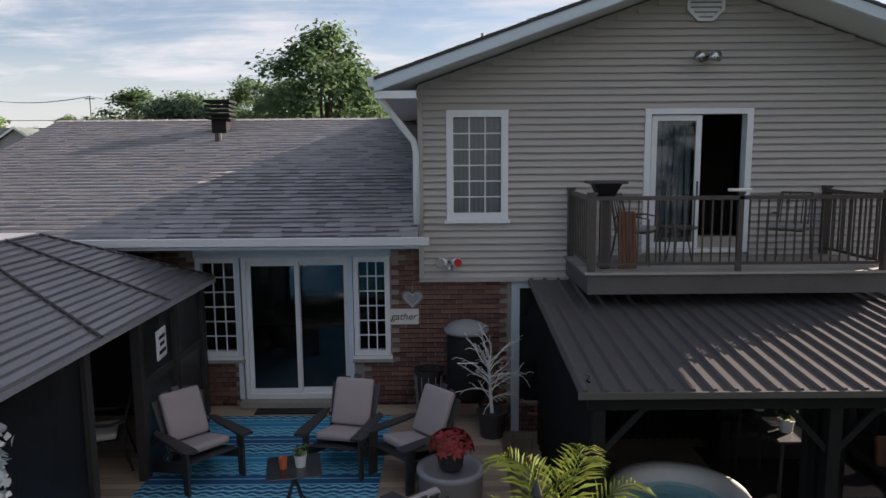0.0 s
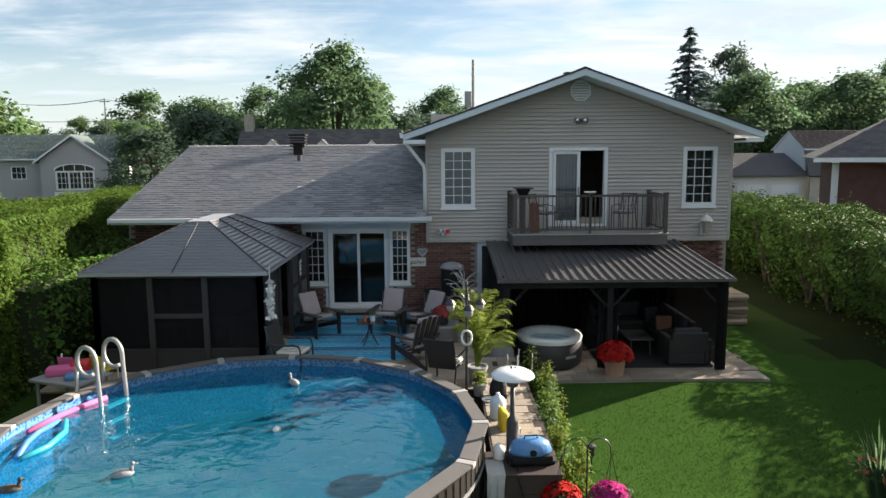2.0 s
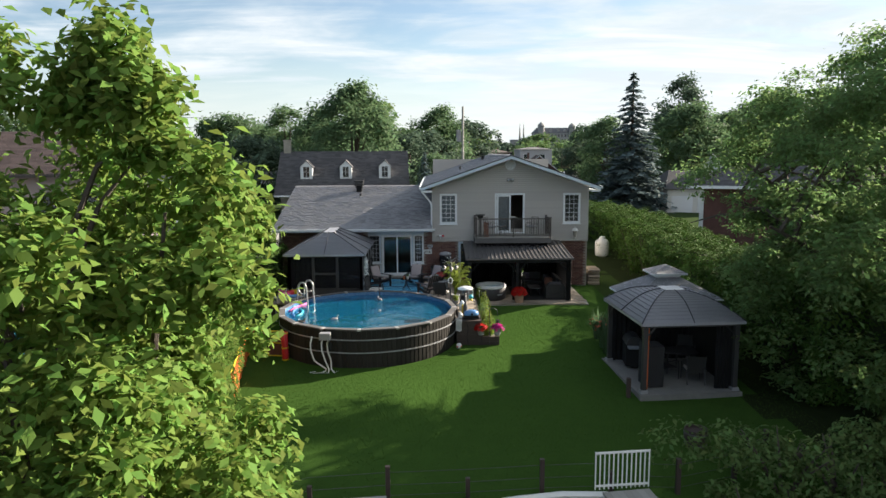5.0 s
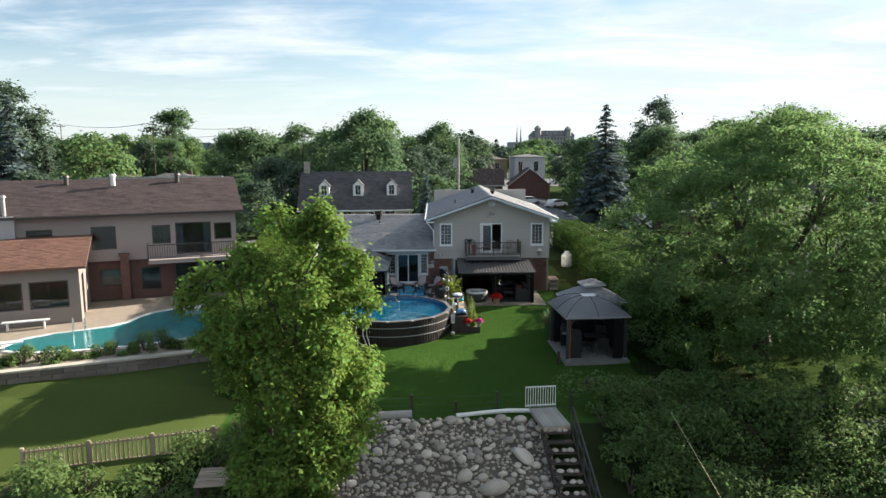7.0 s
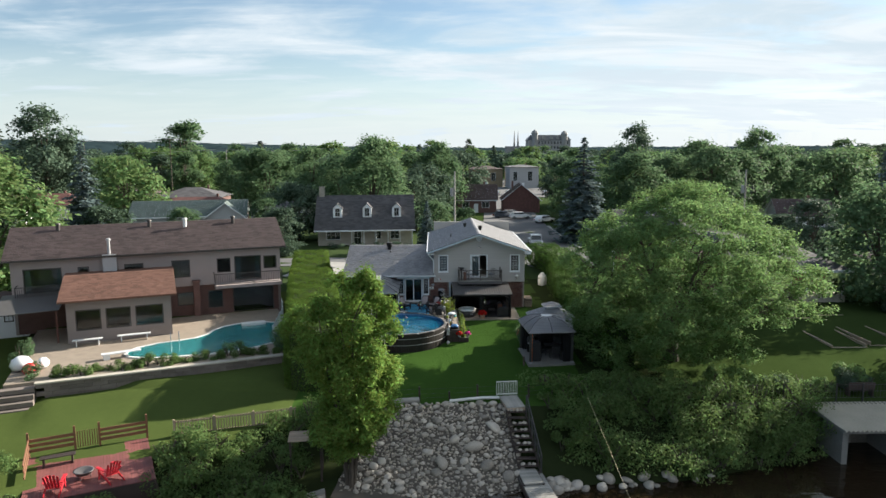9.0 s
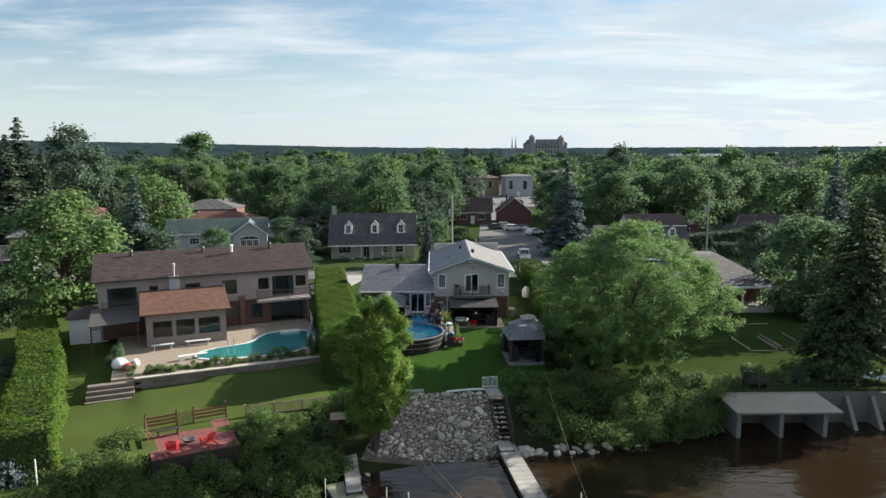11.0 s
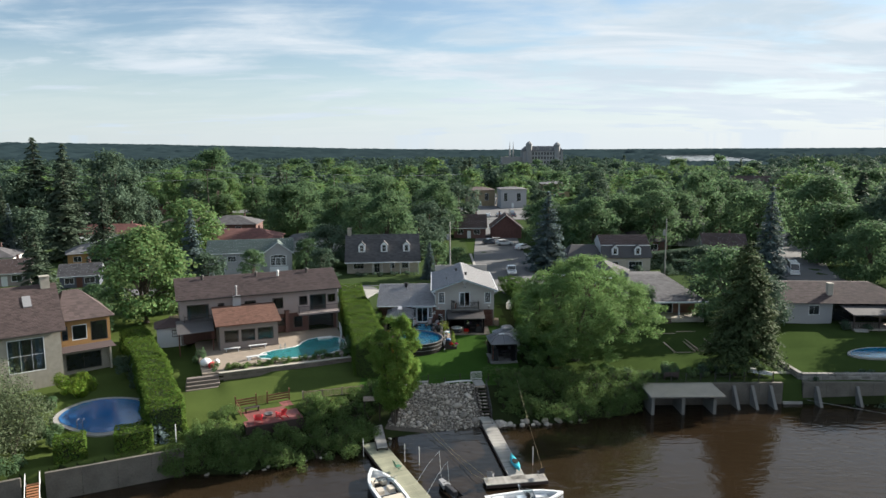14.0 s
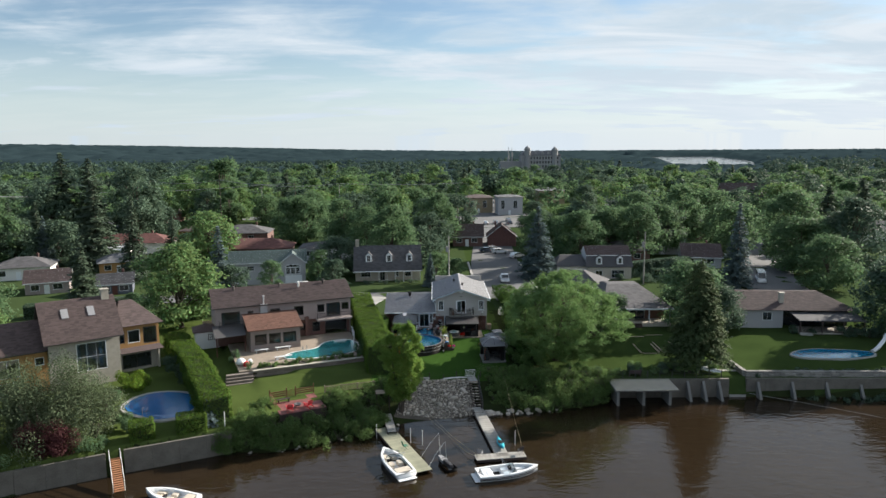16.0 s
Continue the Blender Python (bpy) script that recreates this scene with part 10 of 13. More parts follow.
bw = thing("house", "tall red brick wing with a dark hip roof beside the hedge", "house", (20.4, 16.9, -0.9), -24)
bm = bmesh.new()
wall_panel(bm, 0, 9.1, 0.0, -0.3, 4.9, [(5.1, 5.9, 3.3, 4.0)])
box(bm, 0, 0.2, 0.2, 6.6, -0.3, 4.9)
box(bm, 8.9, 9.1, 0.2, 6.6, -0.3, 4.9)
box(bm, 0.2, 8.9, 6.4, 6.6, -0.3, 4.9)
part("wall", bm, brick_m, bw, "dark red brick wall")
plain_window(bw, 5.1, 5.9, 3.3, 4.0, 0.03, white_m, 1, 1)
bm = bmesh.new()
box(bm, -0.05, 0.25, -0.1, 0.1, -0.3, 4.85)
part("corner_board", bm, white_m, bw)
rf = hip(bw, -1.0, 10.1, -1.0, 7.6, 4.8, 3.0, 6.1, 3.0, 3.6, 7.0, dkroof_m)
hip_shingles(rf, -1.0, 10.1, -1.0, 7.6, 4.805, 3.0, 6.1, 3.0, 3.6, 7.005, 26, 0.4, dkroof_m)
bm = bmesh.new()
box(bm, -1.0, 10.1, -1.12, -0.98, 4.6, 4.82)
part("fascia", bm, white_m, bw)

bg = thing("house", "low grey-roofed bungalow with a covered porch and red brick walls", "house", (18.0, 1.5, -0.9), 0)
bm = bmesh.new()
wall_panel(bm, 9.5, 20.0, 3.2, -0.3, 3.3, [(11.0, 13.0, 0.9, 2.6), (14.2, 16.8, 0.9, 2.6)])
box(bm, 19.8, 20.0, 3.4, 20.6, -0.3, 3.3)
box(bm, 9.7, 19.8, 20.4, 20.6, -0.3, 3.3)
box(bm, 9.5, 9.7, 3.4, 20.6, -0.3, 3.3)
part("wall", bm, brick_m, bg)
for q in ((11.0, 13.0, 0.9, 2.6), (14.2, 16.8, 0.9, 2.6)):
    plain_window(bg, *q, 3.23, white_m, 2, 1)
rf = hip(bg, 8.8, 20.6, -0.3, 21.0, 3.4, 12.0, 17.4, 9.6, 12.0, 5.6, dkroof_m)
hip_shingles(rf, 8.8, 20.6, -0.3, 21.0, 3.405, 12.0, 17.4, 9.6, 12.0, 5.605, 24, 0.6, dkroof_m)
bm = bmesh.new()
box(bm, 8.8, 20.6, -0.42, -0.28, 3.2, 3.42)
part("fascia", bm, white_m, bg)
bm = bmesh.new()
box(bm, 9.2, 20.2, 0.0, 3.2, -0.3, 0.95)
part("porch_base", bm, stone_m, bg, "grey stone porch base")
for x in (9.4, 12.9, 16.6, 20.0):
    bm = bmesh.new()
    box(bm, x - 0.08, x + 0.08, 0.02, 0.18, 0.95, 3.3)
    part("porch_post", bm, white_m, bg)
for i in range(6):
    bm = bmesh.new()
    box(bm, 13.6, 15.4, -1.5 + 0.25 * i, 0.0, -0.3 + 0.2 * i, -0.1 + 0.2 * i)
    part("porch_step", bm, darkwood_m, bg)

rh = thing("house", "grey siding bungalow with a long covered terrace", "house", (47.0, 0.6, -0.9), -5)
bm = bmesh.new()
wall_panel(bm, -3, 8.6, 0.0, -0.3, 3.4, [(-1.6, 2.4, 1.2, 3.1), (5.4, 6.9, 1.6, 3.0), (-1.4, 2.2, 0.0, 0.7)])
box(bm, -3, -2.8, 0.2, 9.0, -0.3, 3.4)
box(bm, -3, 19, 9.0, 9.2, -0.3, 3.4)
box(bm, 8.4, 8.6, 0.2, 9.0, -0.3, 3.4)
part("wall", bm, greywall_m, rh)
for q in ((-1.6, 2.4, 1.2, 3.1), (5.4, 6.9, 1.6, 3.0), (-1.4, 2.2, 0.0, 0.7)):
    plain_window(rh, *q, 0.03, white_m, 5 if q[0] < 1 else 2, 1)
rf = hip(rh, -3.6, 20.0, -0.6, 9.8, 3.4, 1.5, 15.5, 4.4, 4.8, 5.6, shinglebrown_m)
hip_shingles(rf, -3.6, 20.0, -0.6, 9.8, 3.405, 1.5, 15.5, 4.4, 4.8, 5.605, 22, 0.6, shinglebrown_m)
bm = bmesh.new()
slab(bm, [(9.5, -4.0, 2.6), (19.5, -4.0, 2.6), (19.5, 0.0, 3.1), (9.5, 0.0, 3.1)], (0, 0, -0.12))
part("terrace_roof", bm, dkroof_m, rh, "low dark terrace roof")
bm = bmesh.new()
box(bm, 9.2, 19.5, 2.0, 2.2, -0.3, 3.3)
part("wall", bm, dimglass_m, rh)
for x in (9.7, 13.0, 16.2, 19.2):
    bm = bmesh.new()
    box(bm, x - 0.09, x + 0.09, -3.9, -3.72, -0.3, 2.5)
    part("post", bm, darkwood_m, rh)
balcony_rail(rh, 9.6, 19.4, -3.9, 0.7, 1.6, darkwood_m, 0.3, stone_m, 3.8)
for i in range(5):
    bm = bmesh.new()
    box(bm, 9.6, 11.4, -5.3 + 0.3 * i, -3.9, -0.3 + 0.2 * i, -0.1 + 0.2 * i)
    part("terrace_step", bm, concrete_m, rh)
house_chimney(rh, 8.7, 1.5, 3.3, 5.8, 0.35, stone_m)
rp = thing("inground_pool", "bright blue kidney pool with a pale deck", "pool", (0, 0, 0))
RFORM = smooth_loop([(50.0, -13.4), (52.0, -11.6), (55.2, -10.8), (58.0, -11.4), (61.0, -11.8), (62.4, -13.0), (61.0, -14.6), (57.5, -15.4), (53.5, -15.2), (51.0, -14.8)])
bm = bmesh.new()
slab(bm, [(56 + (x - 56) * 1.06, -13.2 + (y + 13.2) * 1.16, -1.25) for x, y in RFORM], (0, 0, 0.4))
part("coping", bm, concrete_m, rp, "pale paved pool surround")
bm = bmesh.new()
slab(bm, [(x, y, -0.843) for x, y in RFORM], (0, 0, 0.006))
part("basin", bm, liner_m, rp)
bm = bmesh.new()
slab(bm, [(x, y, -0.82) for x, y in RFORM], (0, 0, 0.004))
part("water_surface", bm, clear_material("bright_pool_water", (0.4, 0.85, 0.97), 0.03, 0.1, 2.0, 1.33, ((0.015, 0.26, 0.44), 0.5)), rp)
bm = bmesh.new()
pipe(bm, [(62.6, -12.2, -0.9), (63.8, -11.4, -0.6), (65.2, -10.6, 0.3), (66.0, -9.8, 0.9)], 0.28, 8)
part("slide", bm, gel_m, rp, "white water slide")

# smaller houses further back
def far_house(at, rz, w, d, h, rise, wallm, roofm, label, garage=False, hipped=True):
    o = thing("house", label, "house", at, rz)
    wins = [(w * 0.12, w * 0.12 + 1.6, h * 0.35, h * 0.8), (w * 0.62, w * 0.62 + 1.8, h * 0.35, h * 0.8)]
    bm = bmesh.new()
    wall_panel(bm, 0, w, 0, -0.3, h, wins)
    part("wall", bm, wallm, o)
    for q in ((0, 0.2, 0.2, d), (w - 0.2, w, 0.2, d), (0.2, w - 0.2, d - 0.2, d)):
        bm = bmesh.new()
        box(bm, *q, -0.3, h)
        part("wall", bm, wallm, o)
    for q in wins:
        plain_window(o, *q, 0.03, white_m, 2, 1)
    bm = bmesh.new()
    box(bm, w * 0.42, w * 0.42 + 1.0, -0.03, 0.0, -0.2, min(2.1, h * 0.8))
    part("door", bm, white_m if not garage else redwood_m, o)
    if hipped:
        rf = hip(o, -0.5, w + 0.5, -0.5, d + 0.5, h, min(d / 2, w * 0.4), w - min(d / 2, w * 0.4), d * 0.48, d * 0.52, h + rise, roofm)
        hip_shingles(rf, -0.5, w + 0.5, -0.5, d + 0.5, h + 0.005, min(d / 2, w * 0.4), w - min(d / 2, w * 0.4), d * 0.48, d * 0.52, h + rise + 0.005, 12, 1.0, roofm)
    else:
        gable_roof(o, 0, w, 0, d, h, h + rise, 0.4, roofm, roofm, 12, 1.0, white_m)
        for x in (0, w - 0.2):
            bm = bmesh.new()
            slab(bm, [(x, 0.1, h - 0.02), (x, d - 0.1, h - 0.02), (x, d / 2, h + rise - 0.2)], (0.2, 0, 0))
            part("gable", bm, wallm, o)
    bm = bmesh.new()
    rod(bm, (w * 0.7, d * 0.7, h + rise * 0.3), (w * 0.7, d * 0.7, h + rise + 0.5), 0.3, 0.3, 4)
    part("chimney", bm, brickfar_m, o)
    return o


beigebrick_m = material("tan_brick", (0.27, 0.21, 0.13), rough=0.85, vary=0.2, large=1, fine=10, bump=0.1)
far_house((-69, 110, -0.9), 4, 16, 12, 3.2, 2.2, brickfar_m, dkroof_m, "wide bungalow with a slate-grey roof")
redroof_m = material("brick_red_shingle", (0.12, 0.050, 0.044), rough=0.9, vary=0.2, large=0.3, fine=10, bump=0.2, island=0.2)
whiteroof_m = material("white_roof_sheet", (0.55, 0.56, 0.57), rough=0.6, vary=0.15, large=0.4, fine=6, bump=0.05)
slatewall_m = material("slate_blue_wall", (0.075, 0.085, 0.11), rough=0.8, vary=0.12, large=0.5, fine=10, bump=0.05)
far_house((-58, 76, -0.9), 5, 19, 11, 3.0, 2.2, brickfar_m, redroof_m, "low bungalow with a brick-red hip roof")
far_house((-84, 119, -0.9), 3, 13, 10, 3.0, 2.0, ochre_m, shinglebrown_m, "small yellow-brick bungalow with a brown roof")
far_house((-79.5, 55, -0.9), 26, 9, 8, 2.8, 1.7, ochre_m, shingledim_m, "yellow-walled bungalow with a pale roof")
far_house((-90, 73, -0.9), 16, 9, 8, 3.0, 0.8, cream_m, whiteroof_m, "low building with a white sheet roof", False, False)
far_house((-100, 47, -0.9), 18, 12, 9, 3.0, 1.9, cream_m, dkroof_m, "white bungalow with a dark roof")
far_house((-83, 31, -0.9), 24, 8, 8, 2.8, 2.0, stucco_m, shinglebrown_m, "brown-roofed house with a stucco gable", False, False)
far_house((-68, 30, -0.9), 20, 6.5, 7, 2.6, 1.6, slatewall_m, dkroof_m, "dark grey garage with a shingle roof", True, False)
far_house((-98, 88, -0.9), 3, 22, 10, 3.2, 2.2, cream_m, redroof_m, "long bungalow with a red-brown roof")
far_house((-118, 112, -0.9), 8, 17, 10, 5.0, 1.8, slatewall_m, shingledim_m, "slate-blue two-storey house among the trees")
far_house((-123, 181, -0.9), 2, 17, 11, 3.2, 2.0, brick_m, shinglebrown_m, "orange brick bungalow by the main road")
far_house((-36, 75, -0.9), 2, 15, 10, 3.2, 1.2, greywall_m, dkroof_m, "grey low-roofed bungalow behind the cottage")
far_house((5.5, 100, -0.9), -3, 9, 9, 3.2, 3.2, brickfar_m, shinglebrown_m, "brick house with a steep brown roof", False, False)
o = far_house((24.5, 99, -0.9), 87, 9, 8.5, 3.2, 3.4, brick_m, shinglebrown_m, "red brick gabled house with a garage", True, False)
far_house((72, 112, -0.9), -8, 14, 11, 6.0, 2.4, brickfar_m, dkroof_m, "two-storey brown house with a hip roof")
far_house((58, 82, -0.9), -12, 11, 10, 5.6, 2.6, greywall_m, shingledim_m, "grey two-storey house with a grey roof")
far_house((61, 60, -0.9), -14, 9, 10, 2.8, 2.6, greywall_m, shinglebrown_m, "low gabled house with a brown-grey roof", False, False)
far_house((44, 66, -0.9), 4, 11, 9, 3.2, 2.2, brickfar_m, dkroof_m, "dark bungalow behind the cottage")
far_house((128, 96, -0.9), -10, 15, 11, 4.5, 2.4, cream_m, dkroof_m, "pale house among the trees")
far_house((28.5, 200, -0.9), 3, 11, 12, 8.0, 0.8, greywall_m, shingledim_m, "pale flat-fronted shop by the car park")
far_house((15, 211, -0.9), 3, 12, 14, 7.0, 1.2, beigebrick_m, shinglebrown_m, "tan shop building by the car park")
far_house((56, 262, -0.9), 2, 14, 12, 7.0, 1.5, beigebrick_m, shingledim_m, "yellow-brick building in the distance")
far_house((150, 250, -0.9), -10, 34, 14, 6.0, 5.0, brickfar_m, shinglebrown_m, "long brown-roofed building among trees", False, False)
far_house((-40, 330, -0.9), 0, 26, 14, 5.0, 1.0, cream_m, shingledim_m, "long low pale building in the distance")
far_house((70, 190, -0.9), 0, 14, 10, 5.0, 1.8, greywall_m, shingledim_m, "grey building behind the trees")

# the stone college on the far rise
cs = thing("college_building", "large grey stone college building with corner towers on the skyline", "building", (86, 575, 6.5))
cs.scale = (0.84, 0.84, 0.92)
bm = bmesh.new()
box(bm, 0, 46, 0, 22, -10, 17)
part("main_block", bm, castle_m, cs)
bm = bmesh.new()
lo = [bm.verts.new(p) for p in ((-0.6, -0.6, 17), (46.6, -0.6, 17), (46.6, 22.6, 17), (-0.6, 22.6, 17))]
hi = [bm.verts.new(p) for p in ((4, 6, 22), (42, 6, 22), (42, 16, 22), (4, 16, 22))]
for i in range(4):
    bm.faces.new((lo[i], lo[(i + 1) % 4], hi[(i + 1) % 4], hi[i]))
bm.faces.new(hi)
bm.faces.new(lo[::-1])
part("roof", bm, shingledim_m, cs)
for x, h in ((7, 23), (39, 22)):
    bm = bmesh.new()
    lathe(bm, [(3.4, -10), (3.4, h), (3.9, h), (3.9, h + 0.8), (2.6, h + 2.6), (0.2, h + 4.2)], (x, 0.5, 0), 8)
    part("tower", bm, castle_m, cs)
for x in (17, 25, 32):
    bm = bmesh.new()
    slab(bm, [(x - 1.6, 1.0, 17), (x + 1.6, 1.0, 17), (x + 1.6, 1.0, 19.5), (x, 1.0, 21), (x - 1.6, 1.0, 19.5)], (0, 4, 0))
    part("dormer", bm, castle_m, cs)
bm = bmesh.new()
box(bm, -24, 0, 4, 16, -10, 11)
part("side_wing", bm, castle_m, cs)
for i in range(11):
    for z in (4, 8.5, 13):
        bm = bmesh.new()
        box(bm, 7.5 + 3.4 * i, 9.2 + 3.4 * i, -0.12, 0.0, z, z + 2.6)
        part("window", bm, dimglass_m, cs)
for x in (-14, -10):
    bm = bmesh.new()
    rod(bm, (x, 10, 11), (x, 10, 27), 1.2, 0.05, 6)
    part("spire", bm, castle_m, cs)


# power line along the main road
poles = [(-142, 150, 16.6), (-105, 150, 17.2), (-79.3, 150, 17.6), (-51.6, 150, 16.2)]
for x, y, z in poles:
    pl = thing("utility_pole", "tall wooden utility pole with a crossarm by the main road", "utility pole", (x, y, -1.0), 0, "poles of the power line")
    bm = bmesh.new()
    rod(bm, (0, 0, 0), (0, 0, z + 1.2), 0.16, 0.11, 8)
    part("pole", bm, bark_m, pl)
    bm = bmesh.new()
    box(bm, -1.2, 1.2, -0.08, 0.08, z + 0.4, z + 0.6)
    part("crossarm", bm, bark_m, pl)
for (xa, ya, za), (xb, yb, zb) in zip(poles, poles[1:]):
    for off_ in (-1.0, 1.0):
        bm = bmesh.new()
        pipe(bm, [(xa + (xb - xa) * t / 8, ya + off_ * 0.4, za + (zb - za) * t / 8 - 1.1 * math.sin(math.pi * t / 8)) for t in range(9)], 0.05, 5)
        tagged(part("power_cable", bm, greyplastic_m), "slack power cable between utility poles", "cable", "cables of the power line")


# ---- vehicles ----
def car(at, rz, paint, label, length=4.5, kind_="car", h=1.45, cargo=False):
    c = thing(kind_, label, "car", at, rz)
    w, l = 0.9, length / 2
    bm = bmesh.new()
    side = [(-l, 0.35), (-l, 0.8), (-l + 0.15, 0.92), (l - 1.0, 0.95), (l - 0.1, 0.80), (l, 0.6), (l, 0.35)]
    slab(bm, [(x, -w, z) for x, z in side], (0, 2 * w, 0))
    bmesh.ops.bevel(bm, geom=bm.edges[:], offset=0.06, segments=2, affect="EDGES")
    part("body", bm, paint, c, smooth=False)
    bm = bmesh.new()
    if kind_ == "pickup_truck":
        cab = [(-0.5, 0.9), (-0.35, h), (0.85, h), (1.4, 0.92)]
    elif kind_ == "van":
        cab = [(-l + 0.05, 0.9), (-l + 0.1, h), (l - 1.1, h), (l - 0.4, 0.95)]
    else:
        cab = [(-l + 0.3, 0.9), (-l + 0.75, h), (0.55, h), (l - 1.05, 0.92)]
    slab(bm, [(x, -w + 0.1, z) for x, z in cab], (0, 2 * w - 0.2, 0))
    bmesh.ops.bevel(bm, geom=bm.edges[:], offset=0.05, segments=2, affect="EDGES")
    part("cabin", bm, paint, c)
    bm = bmesh.new()
    (x0, z0), (x1, z1), (x2, z2), (x3, z3) = cab
    for s in (-1, 1):
        y = s * (w - 0.1)
        slab(bm, [(x0 + (x1 - x0) * 0.35 + 0.12, y, z0 + (z1 - z0) * 0.3), (x1 + 0.08, y, z1 - 0.1), (x2 - 0.05, y, z1 - 0.1), (x3 - 0.35, y, z0 + (z1 - z0) * 0.3)], (0, s * 0.012, 0))
    part("side_glass", bm, dimglass_m, c)
    bm = bmesh.new()
    d = Vector((x3 - x2, 0, z3 - z2))
    nrm = Vector((-d.z, 0, d.x)).normalized()
    if nrm.x < 0:
        nrm = -nrm
    p0, p1 = Vector((x2, 0, z2)) + d * 0.12, Vector((x2, 0, z2)) + d * 0.85
    slab(bm, [p0 + Vector((0, -w + 0.2, 0)), p0 + Vector((0, w - 0.2, 0)), p1 + Vector((0, w - 0.16, 0)), p1 + Vector((0, -w + 0.16, 0))], nrm * 0.015)
    part("windscreen", bm, dimglass_m, c)
    for x in (-l + 0.85, l - 0.85):
        for s in (-1, 1):
            bm = bmesh.new()
            rod(bm, (x, s * (w - 0.2), 0.32), (x, s * (w + 0.02), 0.32), 0.32, 0.32, 14)
            wheel = part("wheel", bm, black_m, c)
            bm = bmesh.new()
            rod(bm, (x, s * (w + 0.02), 0.32), (x, s * (w + 0.03), 0.32), 0.19, 0.17, 10)
            part("rim", bm, chrome_m, wheel)
    for s in (-1, 1):
        bm = bmesh.new()
        box(bm, l - 0.05, l + 0.012, s * 0.62 - 0.16, s * 0.62 + 0.16, 0.6, 0.73)
        part("headlight", bm, gel_m, c)
        bm = bmesh.new()
        box(bm, -l - 0.012, -l + 0.05, s * 0.66 - 0.12, s * 0.66 + 0.12, 0.62, 0.78)
        part("tail_light", bm, hotred_m, c)
    return c


RZ0 = -0.68
car((15.3, 42.5, RZ0 - 0.08), -92, carsilver_m, "silver pickup truck parked on the street", 5.6, "pickup_truck", 1.75)
car((14.8, 87.0, -0.84), 10, cardark_m, "dark blue hatchback parked by the brick house", 4.2)
car((18.2, 84.6, -0.84), 8, carwhite_m, "white saloon car parked at the kerb", 4.6)
car((22.0, 76.5, -0.84), 40, carwhite_m, "white car parked on the street", 4.4)
car((17.0, 89.5, -0.84), 5, carsilver_m, "silver car parked in a drive", 4.4)
car((71.0, 40.0, -0.85), -110, carwhite_m, "white high-roofed van parked on the road", 5.8, "van", 2.5)
car((-27.2, 36.0, -0.8), -60, carwhite_m, "white estate car in the drive", 4.6)
car((-14.5, 20.5, -0.45), 80, carwhite_m, "white pickup parked in the driveway", 5.4, "pickup_truck", 1.75)
for i, (x, y) in enumerate(((20, 160), (24, 162), (29, 160), (36, 163), (42, 161), (48, 160), (55, 163), (30, 172), (40, 174), (50, 172))):
    car((x, y, -0.76), 85 + 7 * (i % 3), (carwhite_m, carsilver_m, cardark_m)[i % 3], "car in the distant car park", 4.4)


# ---- poles and wires ----
def utility_pole(x, y, h, label, arm=True, transformer=False):
    p = thing("utility_pole", label, "utility pole", (x, y, float(ground_height(x, y)) - 0.1))
    bm = bmesh.new()
    rod(bm, (0, 0, 0), (0, 0, h), 0.15, 0.10, 10)
    part("shaft", bm, greydeck_m, p)
    if arm:
        bm = bmesh.new()
        box(bm, -1.1, 1.1, -0.06, 0.06, h - 0.7, h - 0.58)
        part("crossarm", bm, greydeck_m, p)
        for s in (-1, -0.4, 0.4, 1):
            bm = bmesh.new()
            rod(bm, (s, 0, h - 0.58), (s, 0, h - 0.38), 0.05, 0.03, 6)
            part("insulator", bm, greyplastic_m, p)
    if transformer:
        bm = bmesh.new()
        rod(bm, (-0.38, 0, h - 3.3), (-0.38, 0, h - 2.2), 0.24, 0.24, 12)
        part("transformer", bm, greyplastic_m, p)
    return p


utility_pole(2.8, 31.7, 11.6, "wooden utility pole with a grey transformer", False, True)
utility_pole(44.6, 37.6, 11.5, "pale wooden utility pole with a transformer", False, True)
utility_pole(-150, 130, 14, "wooden power pole with a crossarm")
utility_pole(-70, 175, 15, "wooden power pole with a crossarm")
utility_pole(-130, 150, 14, "wooden power pole with a crossarm")
utility_pole(-40, 185, 15, "wooden power pole with a crossarm")
for i in range(3):
    bm = bmesh.new()
    pts = []
    line = [(-210, 110, 13), (-150, 130, 13.3), (-130, 150, 13.3), (-70, 175, 14.3), (-40, 185, 14.3), (20, 200, 14)]
    for a, b in zip(line, line[1:]):
        for k in range(8):
            t = k / 8
            pts.append((a[0] + (b[0] - a[0]) * t, a[1] + (b[1] - a[1]) * t + (i - 1) * 0.8, a[2] + (b[2] - a[2]) * t - 4 * 0.8 * t * (1 - t)))
    pipe(bm, pts, 0.05, 4)
    tagged(part("power_line", bm, greyplastic_m), "sagging grey overhead power line", "cable")


# ---- riprap, stairs, docks, boats ----
def stone_mesh(name, seed, mat, detail=2):
    rng = random.Random(seed)
    bm = bmesh.new()
    bmesh.ops.create_icosphere(bm, subdivisions=detail, radius=0.5)
    ax = (rng.uniform(0.85, 1.25), rng.uniform(0.75, 1.05), rng.uniform(0.5, 0.8))
    for v in bm.verts:
        k = 1 + 0.35 * noise.noise(v.co * 1.7 + Vector((seed * 3.1, 0, 0))) + 0.12 * noise.noise(v.co * 4.5 + Vector((0, seed * 2.3, 0)))
        v.co = Vector((v.co.x * ax[0], v.co.y * ax[1], v.co.z * ax[2])) * k
    me = piece_mesh(name, bm, mat)
    for p in me.polygons:
        p.use_smooth = True
    return me


